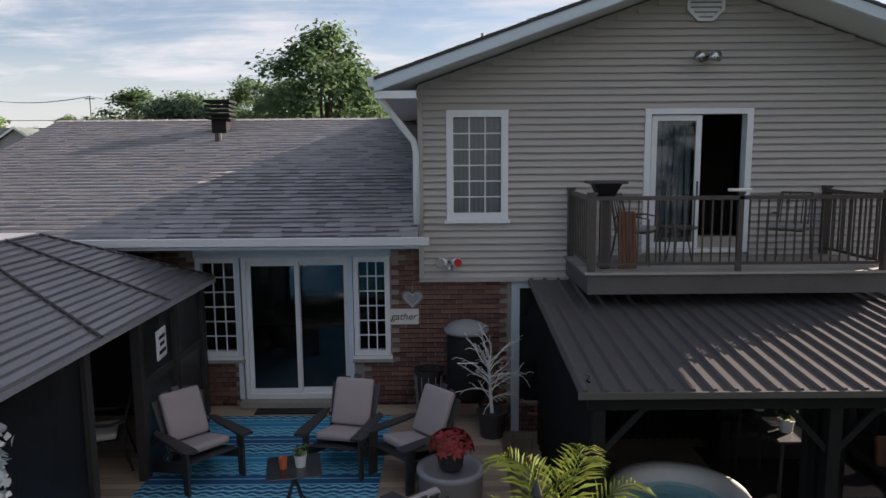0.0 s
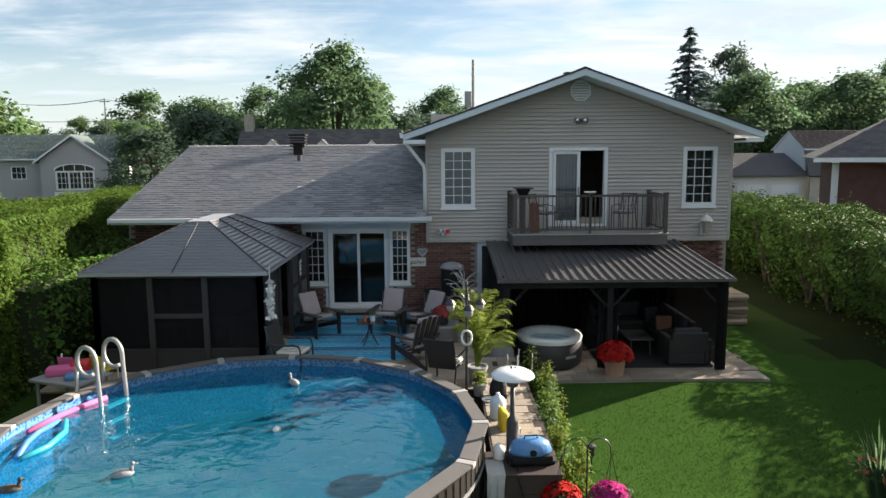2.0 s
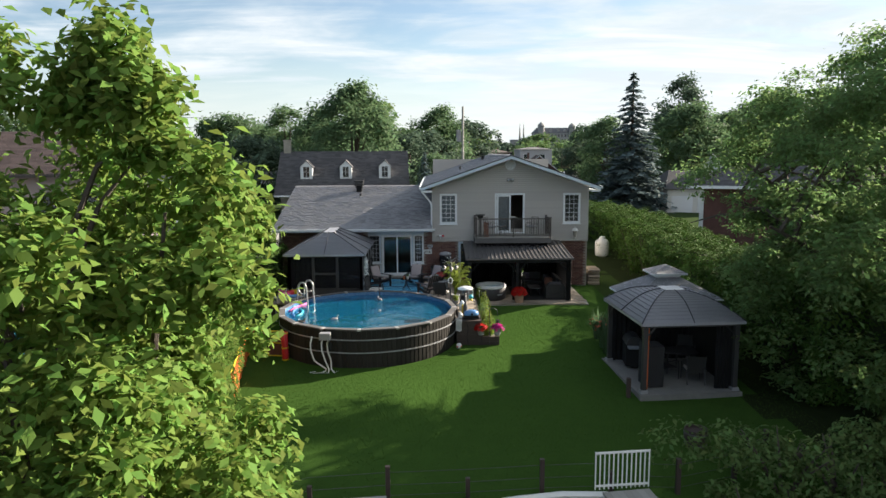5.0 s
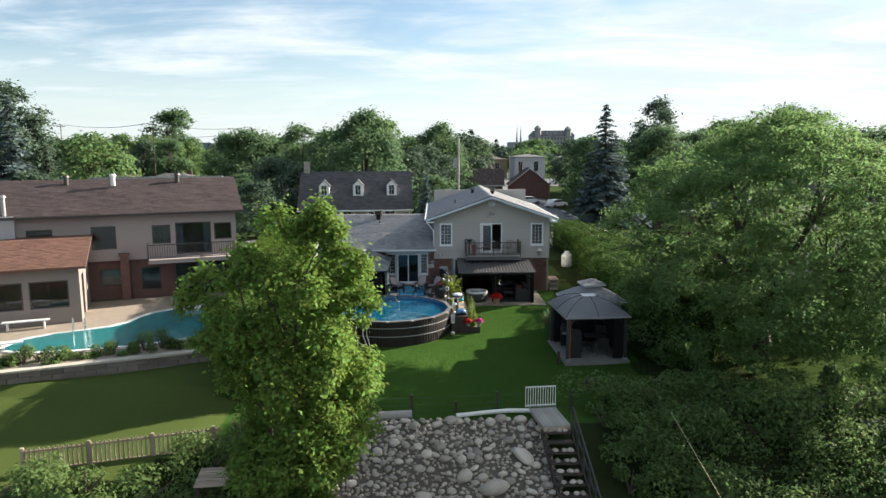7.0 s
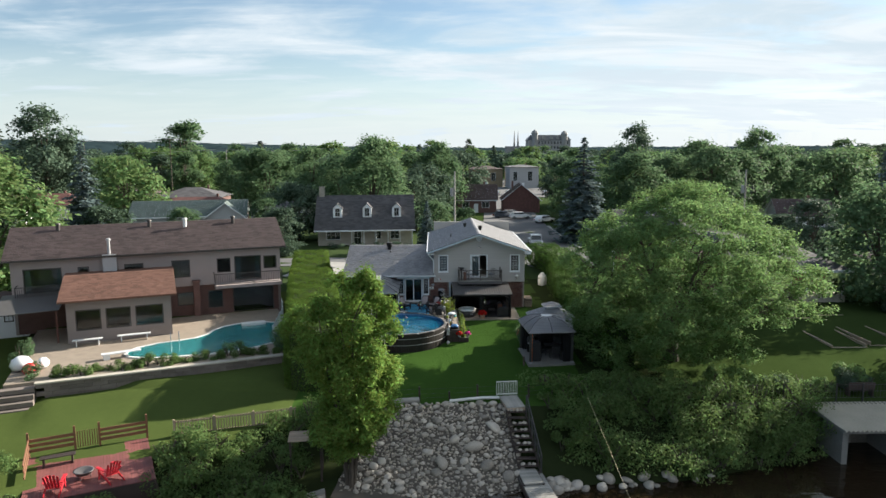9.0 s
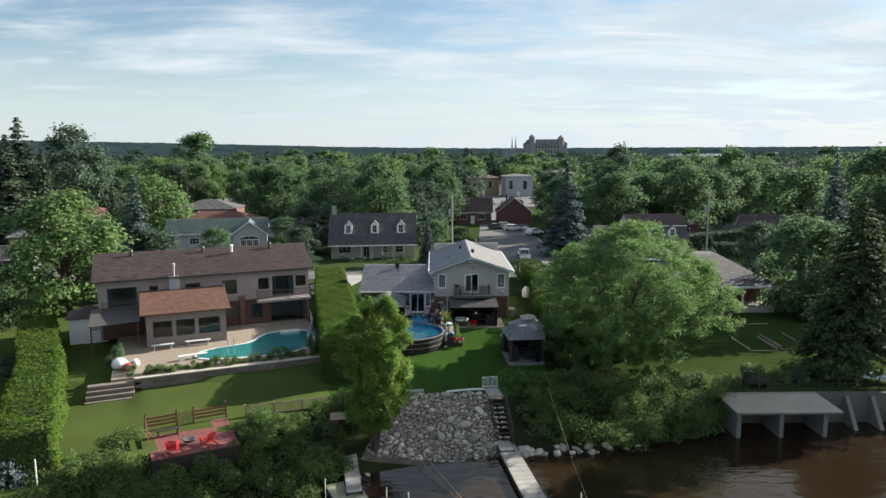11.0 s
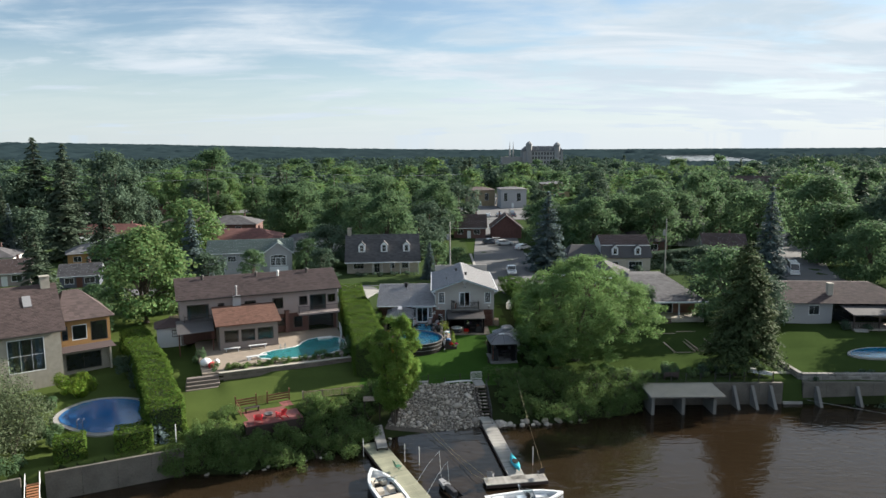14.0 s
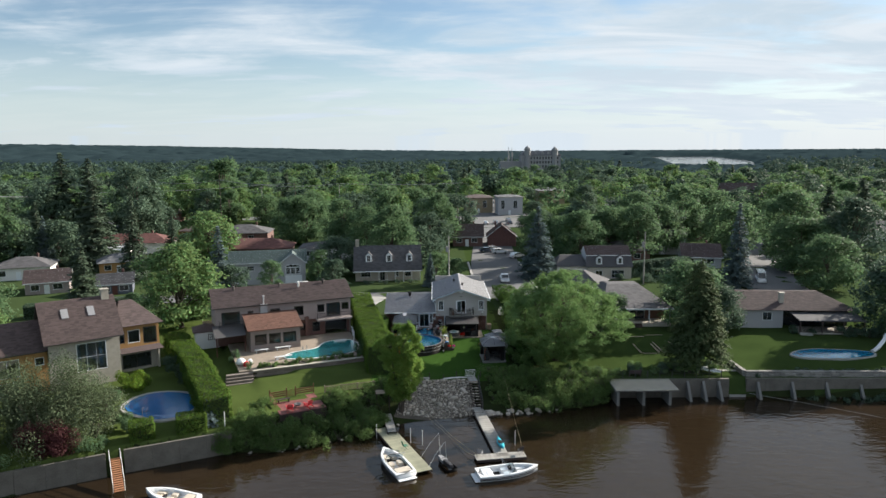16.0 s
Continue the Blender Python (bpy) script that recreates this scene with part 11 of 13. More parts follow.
STONES = [stone_mesh("boulder", k, rock_m) for k in range(8)]
rip = thing("riprap", "bank of grey and tan river boulders", "rocks", (0, 0, 0))
rr = random.Random(9)


def rip_place(a, b):
    """A place on the stone bank: a across it, b down it."""
    y0, y1 = -21.7, -28.6
    y = y0 + (y1 - y0) * b
    left, right = -3.4 - 1.6 * b, 4.35 + 0.5 * b
    x = left + (right - left) * a
    return x, y


bm = bmesh.new()
rows = []
for j in range(15):
    row = []
    for i in range(17):
        x, y = rip_place(i / 16, j / 14 * 1.08)
        row.append(bm.verts.new((x, y, float(ground_height(x, y)) + 0.03 + 0.05 * noise.noise(Vector((x, y, 0))))))
    rows.append(row)
for a, b in zip(rows, rows[1:]):
    for i in range(16):
        bm.faces.new((a[i], a[i + 1], b[i + 1], b[i]))
part("gravel_bed", bm, soil_m, rip, "gravelly soil between the stones", smooth=True)
spots = []
for s, x, y in ((0.95, 2.15, -25.1), (0.7, 1.1, -24.6), (0.75, 3.4, -23.6), (0.8, 2.8, -26.3), (0.7, 0.4, -26.3), (0.65, 3.9, -26.9), (0.6, -3.2, -26.8), (0.75, -3.9, -25.4)):
    spots.append((x, y, s))
tries = 0
while len(spots) < 900 and tries < 9000:
    tries += 1
    x, y = rip_place(rr.random(), rr.random() ** 0.9)
    s = rr.choice((0.16, 0.19, 0.22, 0.26, 0.3, 0.36, 0.46)) * rr.uniform(0.85, 1.15)
    if all((x - a) ** 2 + (y - b) ** 2 > (0.40 * (s + c)) ** 2 for a, b, c in spots):
        spots.append((x, y, s))
spots.sort(key=lambda q: -q[2])
Vr, Fr, off = [], [], 0
SMALL = [stone_mesh("cobble", 40 + k, rockj_m, 1) for k in range(6)]
for i, (x, y, s) in enumerate(spots):
    z = float(ground_height(x, y)) + s * 0.12
    m = Matrix.Translation((x, y, z)) @ Euler((rr.uniform(-0.4, 0.4), rr.uniform(-0.4, 0.4), rr.uniform(0, 6.3))).to_matrix().to_4x4() @ Matrix.Scale(s, 4)
    if i < 290:
        shared("boulder", STONES[i % 8], rip, m)
    else:
        me = SMALL[i % 6]
        co = np.array([tuple(m @ v.co) for v in me.vertices])
        Vr.append(co)
        Fr.append(np.array([tuple(p.vertices) for p in me.polygons]) + off)
        off += len(co)
for k in range(1100):      # gravel between
    x, y = rip_place(rr.random(), rr.random())
    m = Matrix.Translation((x, y, float(ground_height(x, y)) + 0.05)) @ Euler((rr.uniform(0, 6), rr.uniform(0, 6), rr.uniform(0, 6))).to_matrix().to_4x4() @ Matrix.Scale(rr.uniform(0.08, 0.2), 4)
    me = SMALL[k % 6]
    co = np.array([tuple(m @ v.co) for v in me.vertices])
    Vr.append(co)
    Fr.append(np.array([tuple(p.vertices) for p in me.polygons]) + off)
    off += len(co)
tagged(raw_mesh("cobble", np.concatenate(Vr), np.concatenate(Fr), rockj_m, rip, True), kind="stuff")
rip2 = thing("shore_rocks", "line of pale boulders at the water's edge", "rocks", (0, 0, 0))
for k in range(38):
    x = 6.0 + 9.5 * rr.random() ** 2.0
    y = float(along(SHORE, x)) + rr.uniform(-0.3, 0.7)
    m = Matrix.Translation((x, y, max(WATER, float(ground_height(x, y))) + 0.08)) @ Euler((rr.uniform(-0.4, 0.4), rr.uniform(-0.4, 0.4), rr.uniform(0, 6.3))).to_matrix().to_4x4() @ Matrix.Scale(rr.uniform(0.25, 0.7), 4)
    shared("boulder", STONES[k % 8], rip2, m)
for k in range(22):
    x = -20 + 15.5 * rr.random()
    y = float(along(SHORE, x)) + rr.uniform(-0.2, 0.5)
    m = Matrix.Translation((x, y, WATER + 0.05)) @ Euler((rr.uniform(-0.4, 0.4), 0.2, rr.uniform(0, 6.3))).to_matrix().to_4x4() @ Matrix.Scale(rr.uniform(0.18, 0.42), 4)
    shared("boulder", STONES[k % 8], rip2, m)

# logs and white edging along the crest
bm = bmesh.new()
rod(bm, (-3.3, -21.75, -1.12), (-0.9, -21.5, -1.08), 0.20, 0.17, 10)
tagged(part("log", bm, greydeck_m), "weathered grey log at the top of the stones", "log")
bm = bmesh.new()
pipe(bm, [(0.9, -21.6, -1.12), (2.0, -21.35, -1.1), (3.0, -21.2, -1.08), (4.0, -21.3, -1.05)], 0.09, 6)
tagged(part("edging", bm, pvc_m), "white edging tube along the crest", "edging")

# low wire fence along the crest
wf = thing("wire_fence", "low green wire fence on short dark posts", "fence", (0, 0, 0))
line = [(-4.6, -22.6), (-2.6, -21.4), (-0.9, -21.1), (0.9, -20.95), (2.6, -20.85), (4.2, -20.8), (5.7, -20.9), (7.2, -20.4), (8.4, -19.4)]
for i, (x, y) in enumerate(line):
    bm = bmesh.new()
    z = float(ground_height(x, y))
    box(bm, x - 0.05, x + 0.05, y - 0.05, y + 0.05, z - 0.2, z + (0.5 if i % 2 else 0.85))
    part("post", bm, darkwood_m, wf)
for h in (0.15, 0.4, 0.7):
    bm = bmesh.new()
    pipe(bm, [(x, y, float(ground_height(x, y)) + h) for x, y in line], 0.006, 4)
    part("wire", bm, blackframe_m, wf)

# landing and stairs down to the dock
land = thing("wooden_landing", "weathered wooden landing with a pale rail at the stair head", "landing", (4.55, -22.2, -0.95), 8)
for i in range(7):
    bm = bmesh.new()
    box(bm, -0.55 + 0.157 * i, -0.40 + 0.157 * i, -0.95, 0.95, -0.04, 0.0)
    part("plank", bm, greydeck_m, land)
bm = bmesh.new()
for x in (-0.5, 0.45):
    box(bm, x, x + 0.08, -0.93, 0.93, -0.22, -0.042)
box(bm, -0.5, 0.53, -0.95, -0.88, -0.24, -0.042)
part("joist", bm, deckwood_m, land)
gate = thing("metal_rail", "pale grey barred rail panel at the stair head", "railing", (4.35, -21.15, -0.95), 6)
for z in (0.08, 0.85):
    bm = bmesh.new()
    box(bm, -0.62, 0.62, -0.02, 0.02, z - 0.02, z + 0.02)
    part("rail", bm, pvc_m, gate)
for i in range(13):
    bm = bmesh.new()
    box(bm, -0.62 + 0.1033 * i - 0.012, -0.62 + 0.1033 * i + 0.012, -0.012, 0.012, 0.0, 0.88)
    part("bar", bm, pvc_m, gate)
stairs = thing("stairs", "steep dark wooden stairs down the bank with stones on the treads", "stairs", (0, 0, 0))
S0, S1, NS = Vector((4.65, -23.2, -1.15)), Vector((5.0, -26.6, -3.2)), 10
for i in range(NS):
    p = S0.lerp(S1, i / (NS - 1))
    bm = bmesh.new()
    box(bm, p.x - 0.52, p.x + 0.52, p.y - 0.17, p.y + 0.14, p.z - 0.05, p.z)
    part("tread", bm, darkwood_m, stairs)
    if i % 2 == 0 or i in (3, 5):
        for dx in (-0.25, 0.1, 0.32):
            shared("stone", STONES[(i + int(dx * 10)) % 8], stairs, Matrix.Translation((p.x + dx, p.y, p.z + 0.05)) @ Matrix.Scale(0.22, 4))
for s in (-0.56, 0.56):
    bm = bmesh.new()
    slab(bm, [S0 + Vector((s, 0.2, 0.02)), S1 + Vector((s, 0, 0.02)), S1 + Vector((s, 0, -0.26)), S0 + Vector((s, 0.2, -0.26))], (0.05, 0, 0))
    part("stringer", bm, darkwood_m, stairs)
for i in range(6):
    p = S0.lerp(S1, i / 5)
    bm = bmesh.new()
    box(bm, p.x + 0.58, p.x + 0.66, p.y - 0.04, p.y + 0.04, p.z - 0.3, p.z + 0.95)
    part("rail_post", bm, blackframe_m, stairs)
bm = bmesh.new()
pipe(bm, [S0 + Vector((0.62, 0, 0.95)), S1 + Vector((0.62, 0, 0.95))], 0.035, 6)
part("handrail", bm, blackframe_m, stairs)
bm = bmesh.new()
pipe(bm, [S0 + Vector((0.62, 0, 0.45)), S1 + Vector((0.62, 0, 0.45))], 0.025, 6)
part("handrail", bm, blackframe_m, stairs)


def dock(name, label, a, b, width, z, mat, boards, cross=0.2):
    (xa, ya), (xb, yb) = a, b
    length, ang = math.hypot(xb - xa, yb - ya), math.degrees(math.atan2(yb - ya, xb - xa))
    d = thing(name, label, "dock", (xa, ya, z), ang)
    w = length / boards
    bm = bmesh.new()
    box(bm, 0.008, w - 0.008, -width / 2, width / 2, -0.05, 0.0)
    me = piece_mesh("plank", bm, mat)
    for i in range(boards):
        shared("plank", me, d, pose(i * w, 0, 0))
    for s in (-1, 1):
        bm = bmesh.new()
        box(bm, 0.0, length, s * width / 2 - 0.05, s * width / 2 + 0.05, -0.30, -0.052)
        part("side_beam", bm, darkwood_m, d)
    for i in range(4):
        bm = bmesh.new()
        x = length * (0.12 + 0.25 * i)
        box(bm, x - 0.4, x + 0.4, -width / 2 + 0.15, width / 2 - 0.15, -0.62, -0.30)
        part("float", bm, blackplastic_m, d)
    return d


dock("floating_dock", "long grey weathered floating dock", (4.95, -26.3), (6.75, -39.8), 1.35, -3.25, greydeck_m, 60)
dock("floating_dock", "grey cross dock at the end of the float", (3.9, -40.1), (9.1, -39.4), 1.3, -3.25, greydeck_m, 22)
bm = bmesh.new()
bm2 = dock("ramp", "short slatted ramp onto the dock", (4.85, -26.4), (5.05, -28.0), 1.0, -3.12, greydeck_m, 8)
bm.free()
dock("floating_dock", "wide moss-tinged wooden floating dock", (-6.1, -32.2), (-1.45, -43.1), 2.0, -3.22, greendeck_m, 34)
dock("gangplank", "narrow weathered gangplank to the dock", (-6.15, -27.5), (-5.0, -34.0), 0.95, -2.95, greydeck_m, 24)
tr_ = thing("table_roof", "small slatted wooden shelter roof on the bank", "shelter", (-6.45, -27.9, -0.55), 6)
for i in range(7):
    bm = bmesh.new()
    box(bm, -0.85, 0.85, -0.55 + 0.16 * i, -0.41 + 0.16 * i, -0.02 + 0.012 * i, 0.02 + 0.012 * i)
    part("board", bm, deckwood_m, tr_)
for x in (-0.75, 0.75):
    for y in (-0.45, 0.45):
        bm = bmesh.new()
        box(bm, x - 0.05, x + 0.05, y - 0.05, y + 0.05, -2.2, -0.02)
        part("post", bm, darkwood_m, tr_)


def boat_hull(bm, length, beam, depth, rake=0.25, inner=0.0):
    """A hull lofted from pointed bow (+x) to flat stern."""
    rings = []
    n = 14
    for i in range(n + 1):
        t = i / n
        x = -length / 2 + length * t
        w = beam / 2 * (1 - max(0, (t - 0.45) / 0.55) ** 2.2) * (0.92 + 0.08 * min(1, t * 4))
        w = max(w, 0.02)
        sheer = depth * (1 + 0.22 * t * t)
        keel = depth * (0.0 + 0.55 * max(0, (t - 0.6) / 0.4) ** 2)
        rings.append([bm.verts.new((x, -w, sheer)), bm.verts.new((x, -w * 0.94, sheer * 0.55 + keel * 0.45)), bm.verts.new((x, -w * 0.6, keel + 0.08 * depth)), bm.verts.new((x, 0, keel)), bm.verts.new((x, w * 0.6, keel + 0.08 * depth)), bm.verts.new((x, w * 0.94, sheer * 0.55 + keel * 0.45)), bm.verts.new((x, w, sheer))])
    for a, b in zip(rings, rings[1:]):
        for k in range(6):
            bm.faces.new((a[k], a[k + 1], b[k + 1], b[k]))
    bm.faces.new(rings[0])
    return rings


def motor_boat(at, rz, length, label, stripe, seatm, windscreen=True):
    b = thing("motorboat", label, "boat", at, rz)
    beam, depth = length * 0.37, 0.85
    bm = bmesh.new()
    rings = boat_hull(bm, length, beam, depth)
    part("hull", bm, gel_m, b, "white gelcoat hull", smooth=True)
    bm = bmesh.new()      # gunwale deck with an open cockpit
    n = 14
    prev = None
    for i in range(n + 1):
        t = i / n
        x = -length / 2 + length * t
        w = max(0.02, beam / 2 * (1 - max(0, (t - 0.45) / 0.55) ** 2.2) * (0.92 + 0.08 * min(1, t * 4)))
        z = depth * (1 + 0.22 * t * t)
        inn = max(0.0, w - 0.22) if 0.06 < t < 0.86 else 0.0
        row = [bm.verts.new((x, -w - 0.02, z)), bm.verts.new((x, -w, z + 0.05)), bm.verts.new((x, -inn, z + 0.06)), bm.verts.new((x, -inn, 0.42)), bm.verts.new((x, inn, 0.42)), bm.verts.new((x, inn, z + 0.06)), bm.verts.new((x, w, z + 0.05)), bm.verts.new((x, w + 0.02, z))]
        if prev:
            for k in range(7):
                bm.faces.new((prev[k], row[k], row[k + 1], prev[k + 1]))
        prev = row
    bmesh.ops.remove_doubles(bm, verts=bm.verts[:], dist=0.002)
    part("deck", bm, gel_m, b, "white moulded deck and cockpit")
    bm = bmesh.new()
    for s in (-1, 1):
        pts = []
        for i in range(n + 1):
            t = i / n
            w = max(0.02, beam / 2 * (1 - max(0, (t - 0.45) / 0.55) ** 2.2) * (0.92 + 0.08 * min(1, t * 4)))
            pts.append((-length / 2 + length * t, s * (w + 0.005), depth * (1 + 0.22 * t * t) * 0.80))
        pipe(bm, pts, 0.035, 6)
    part("rub_rail", bm, stripe, b, "dark rub rail stripe")
    for s in (-1, 1):
        bm = bmesh.new()
        low, high = [], []
        for i in range(n):
            t = i / n
            w = max(0.02, beam / 2 * (1 - max(0, (t - 0.45) / 0.55) ** 2.2) * (0.92 + 0.08 * min(1, t * 4)))
            z = depth * (1 + 0.22 * t * t)
            low.append(bm.verts.new((-length / 2 + length * t, s * (w + 0.012), z * 0.60)))
            high.append(bm.verts.new((-length / 2 + length * t, s * (w + 0.022), z * (0.72 - 0.04 * t))))
        for i in range(n - 1):
            bm.faces.new((low[i], low[i + 1], high[i + 1], high[i]))
        bmesh.ops.solidify(bm, geom=bm.faces[:], thickness=0.012)
        part("hull_stripe", bm, stripe, b, "dark stripe along the hull")
    for x0, x1, y0, y1, z1 in ((-length * 0.42, -length * 0.26, -beam * 0.34, beam * 0.34, 0.88), (-length * 0.10, length * 0.02, -beam * 0.32, -beam * 0.08, 0.80), (-length * 0.10, length * 0.02, beam * 0.08, beam * 0.32, 0.80), (length * 0.14, length * 0.30, -beam * 0.26, -beam * 0.06, 0.78), (length * 0.14, length * 0.30, beam * 0.06, beam * 0.26, 0.78)):
        bm = bmesh.new()
        cushion(bm, x0, x1, y0, y1, 0.42, z1, None, 0.06)
        part("seat", bm, seatm, b)
    if windscreen:
        bm = bmesh.new()
        pts = [(length * 0.03, -beam * 0.42), (length * 0.10, -beam * 0.22), (length * 0.12, beam * 0.22), (length * 0.03, beam * 0.42)]
        for (xa, ya), (xb, yb) in zip(pts, pts[1:]):
            slab(bm, [(xa, ya, depth + 0.08), (xb, yb, depth + 0.1), (xb - 0.12, yb * 0.95, depth + 0.45), (xa - 0.12, ya * 0.95, depth + 0.45)], (0.012, 0, 0))
        part("windscreen", bm, glass_m, b, "curved tinted windscreen")
        bm = bmesh.new()
        pipe(bm, [(xa - 0.12, ya * 0.95, depth + 0.46) for xa, ya in pts], 0.022, 6)
        part("windscreen_rim", bm, black_m, b)
        bm = bmesh.new()
        cushion(bm, length * 0.11, length * 0.34, -beam * 0.20, beam * 0.20, 0.425, 0.46, None, 0.01)
        cushion(bm, -length * 0.24, -length * 0.12, -beam * 0.30, beam * 0.30, 0.425, 0.46, None, 0.01)
        part("floor_mat", bm, black_m, b, "dark cockpit mat")
        bm = bmesh.new()
        pipe(bm, [(-length * 0.02, -beam * 0.46, depth), (-length * 0.06, -beam * 0.40, depth + 0.85), (-length * 0.06, beam * 0.40, depth + 0.85), (-length * 0.02, beam * 0.46, depth)], 0.025, 6)
        part("tower_bar", bm, chrome_m, b)
    bm = bmesh.new()
    cushion(bm, length * 0.03, length * 0.07, beam * 0.1, beam * 0.3, 0.7, 1.0, None, 0.02)
    part("dashboard", bm, black_m, b)
    bm = bmesh.new()
    box(bm, -length / 2 - 0.45, -length / 2 + 0.02, -beam * 0.4, beam * 0.4, 0.35, 0.42)
    part("swim_platform", bm, gel_m, b)
    return b


motor_boat((-4.35, -41.0, WATER - 0.28), 115, 6.3, "white motorboat with tan seats moored at the mossy dock", greyplastic_m, tan_m)
motor_boat((6.9, -43.3, WATER - 0.28), 12, 6.2, "white sports boat with a black stripe moored at the cross dock", black_m, gel_m)
ob3 = motor_boat((-24.5, -47.5, WATER - 0.28), 160, 5.5, "white covered motorboat by the orange gangway", greyplastic_m, tan_m, False)

js = thing("personal_watercraft", "black and grey jet ski on the brown water", "watercraft", (0.85, -41.2, WATER - 0.12), 118)
bm = bmesh.new()
boat_hull(bm, 3.0, 1.15, 0.42)
part("hull", bm, black_m, js, smooth=True)
bm = bmesh.new()
cushion(bm, -1.2, 0.3, -0.2, 0.2, 0.35, 0.78, None, 0.08)
part("seat", bm, blackplastic_m, js)
bm = bmesh.new()
slab(bm, [(0.2, -0.35, 0.4), (1.35, -0.18, 0.45), (1.35, 0.18, 0.45), (0.2, 0.35, 0.4)], (-0.05, 0, 0.35))
part("cowl", bm, greyplastic_m, js)
bm = bmesh.new()
pipe(bm, [(0.25, -0.38, 0.98), (0.35, 0, 0.92), (0.25, 0.38, 0.98)], 0.025, 6)
part("handlebar", bm, black_m, js)

ky = thing("kayak", "turquoise kayak lying on the grey dock", "kayak", (6.75, -37.2, -3.2), 98)
bm = bmesh.new()
for t0 in range(1):
    prof = []
    rings = []
    for i in range(13):
        t = i / 12
        w = 0.36 * math.sin(math.pi * (0.03 + 0.94 * t)) ** 0.8
        x = -1.4 + 2.8 * t
        rings.append([bm.verts.new((x, w * math.cos(a), 0.17 + 0.16 * math.sin(a) + 0.10 * (2 * t - 1) ** 2)) for a in np.linspace(0, 2 * math.pi, 11)[:-1]])
    for a, b in zip(rings, rings[1:]):
        for k in range(10):
            bm.faces.new((a[k], a[(k + 1) % 10], b[(k + 1) % 10], b[k]))
    bm.faces.new(rings[0])
    bm.faces.new(rings[-1])
part("hull", bm, cyan_m, ky, smooth=True)
bm = bmesh.new()
lathe(bm, [(0.30, 0.31), (0.32, 0.36), (0.28, 0.365)], n=16, sx=1.6, sy=0.8)
part("cockpit_rim", bm, black_m, ky)


def dock_chair(at, rz, mat, label):
    c = thing("folding_chair", label, "chair", at, rz)
    bm = bmesh.new()
    cushion(bm, -0.24, 0.24, -0.22, 0.24, 0.40, 0.44, None, 0.015)
    part("seat", bm, mat, c)
    bm = bmesh.new()
    slab(bm, [(-0.24, 0.22, 0.42), (0.24, 0.22, 0.42), (0.24, 0.38, 0.95), (-0.24, 0.38, 0.95)], (0, 0.02, 0))
    part("backrest", bm, mat, c)
    for sx in (-0.24, 0.24):
        bm = bmesh.new()
        pipe(bm, [(sx, -0.24, 0), (sx, 0.22, 0.42)], 0.014, 5)
        part("leg", bm, mat, c)
        bm = bmesh.new()
        pipe(bm, [(sx, 0.3, 0), (sx, -0.22, 0.42), (sx, -0.22, 0.62), (sx, 0.28, 0.64)], 0.014, 5)
        part("leg", bm, mat, c)
    return c


dock_chair((8.6, -39.4, -3.25), 200, blackplastic_m, "dark folding chair on the dock end")
dock_chair((4.4, -39.9, -3.25), 160, greyplastic_m, "grey folding chair on the cross dock")
dock_chair((-3.4, -38.0, -3.22), 120, material("green_plastic", (0.05, 0.17, 0.11), rough=0.5), "green folding chair on the mossy dock")

# mooring lines and whips
for pts, r, lb, mm in (([(-1.2, -28.8, -3.3), (0.8, -33.0, -3.45), (3.0, -38.5, -3.4), (4.2, -40.2, -3.2)], 0.018, "thin mooring rope across the water", rope_m), ([(-0.6, -28.8, -3.3), (1.6, -34.0, -3.5), (4.3, -40.0, -3.2)], 0.018, "thin mooring rope slack over the water", rope_m), ([(9.0, -39.4, -3.2), (8.7, -33.0, -1.9), (8.35, -25.0, 0.3)], 0.009, "long pale rope from the dock up to the tree", rope_m), ([(58, -34, WATER + 0.02), (48, -27, -3.4), (40, -23, -3.0)], 0.018, "slack cable into the water by the wall", greyplastic_m)):
    bm = bmesh.new()
    pipe(bm, pts, r, 5)
    tagged(part("rope", bm, mm), lb, "rope")
for x, y, dx, dy in ((-1.75, -40.2, 1.9, 1.5), (-0.9, -42.3, 1.7, 1.6)):
    bm = bmesh.new()
    pipe(bm, [(x, y, -3.2), (x + dx * 0.5, y + dy * 0.5, -2.0), (x + dx, y + dy, -1.2), (x + dx + 0.15, y + dy - 0.2, -3.4)], 0.018, 5)
    tagged(part("mooring_whip", bm, pvc_m), "thin white mooring whip bent over the water", "mooring")
for x, y in ((-2.9, -35.6), (8.4, -36.5), (-6.7, -34.4), (-1.6, -36.2)):
    bm = bmesh.new()
    rod(bm, (x, y, -3.6), (x, y, -1.9), 0.03, 0.03, 6)
    tagged(part("dock_pole", bm, pvc_m), "thin pale dock pole", "pole")

# walls, boathouse and buttresses to the right
wall_r = concrete_wall((17.0, -22.1), (37.6, -22.2), -4.6, -1.25, 0.2, "grey concrete river wall under the garden fence")
bh = thing("boathouse", "open concrete boathouse with a corrugated flat roof", "boathouse", (22.1, -25.9, 0), 0)
bm = bmesh.new()
prev = None
for i in range(65):
    x, z = 7.8 * i / 64, -1.36 + (0.05 if i % 2 else -0.05)
    row = [bm.verts.new(q) for q in ((x, -0.1, z), (x, 3.8, z + 0.12), (x, 3.8, z + 0.08), (x, -0.1, z - 0.04))]
    if prev:
        for k in range(4):
            bm.faces.new((prev[k], prev[(k + 1) % 4], row[(k + 1) % 4], row[k]))
    prev = row
part("corrugated_roof", bm, tansheet_m, bh, "pale corrugated sheet roof")
bm = bmesh.new()
box(bm, 0.0, 7.8, 0.0, 3.7, -1.56, -1.42)
part("roof_deck", bm, darkconcrete_m, bh)
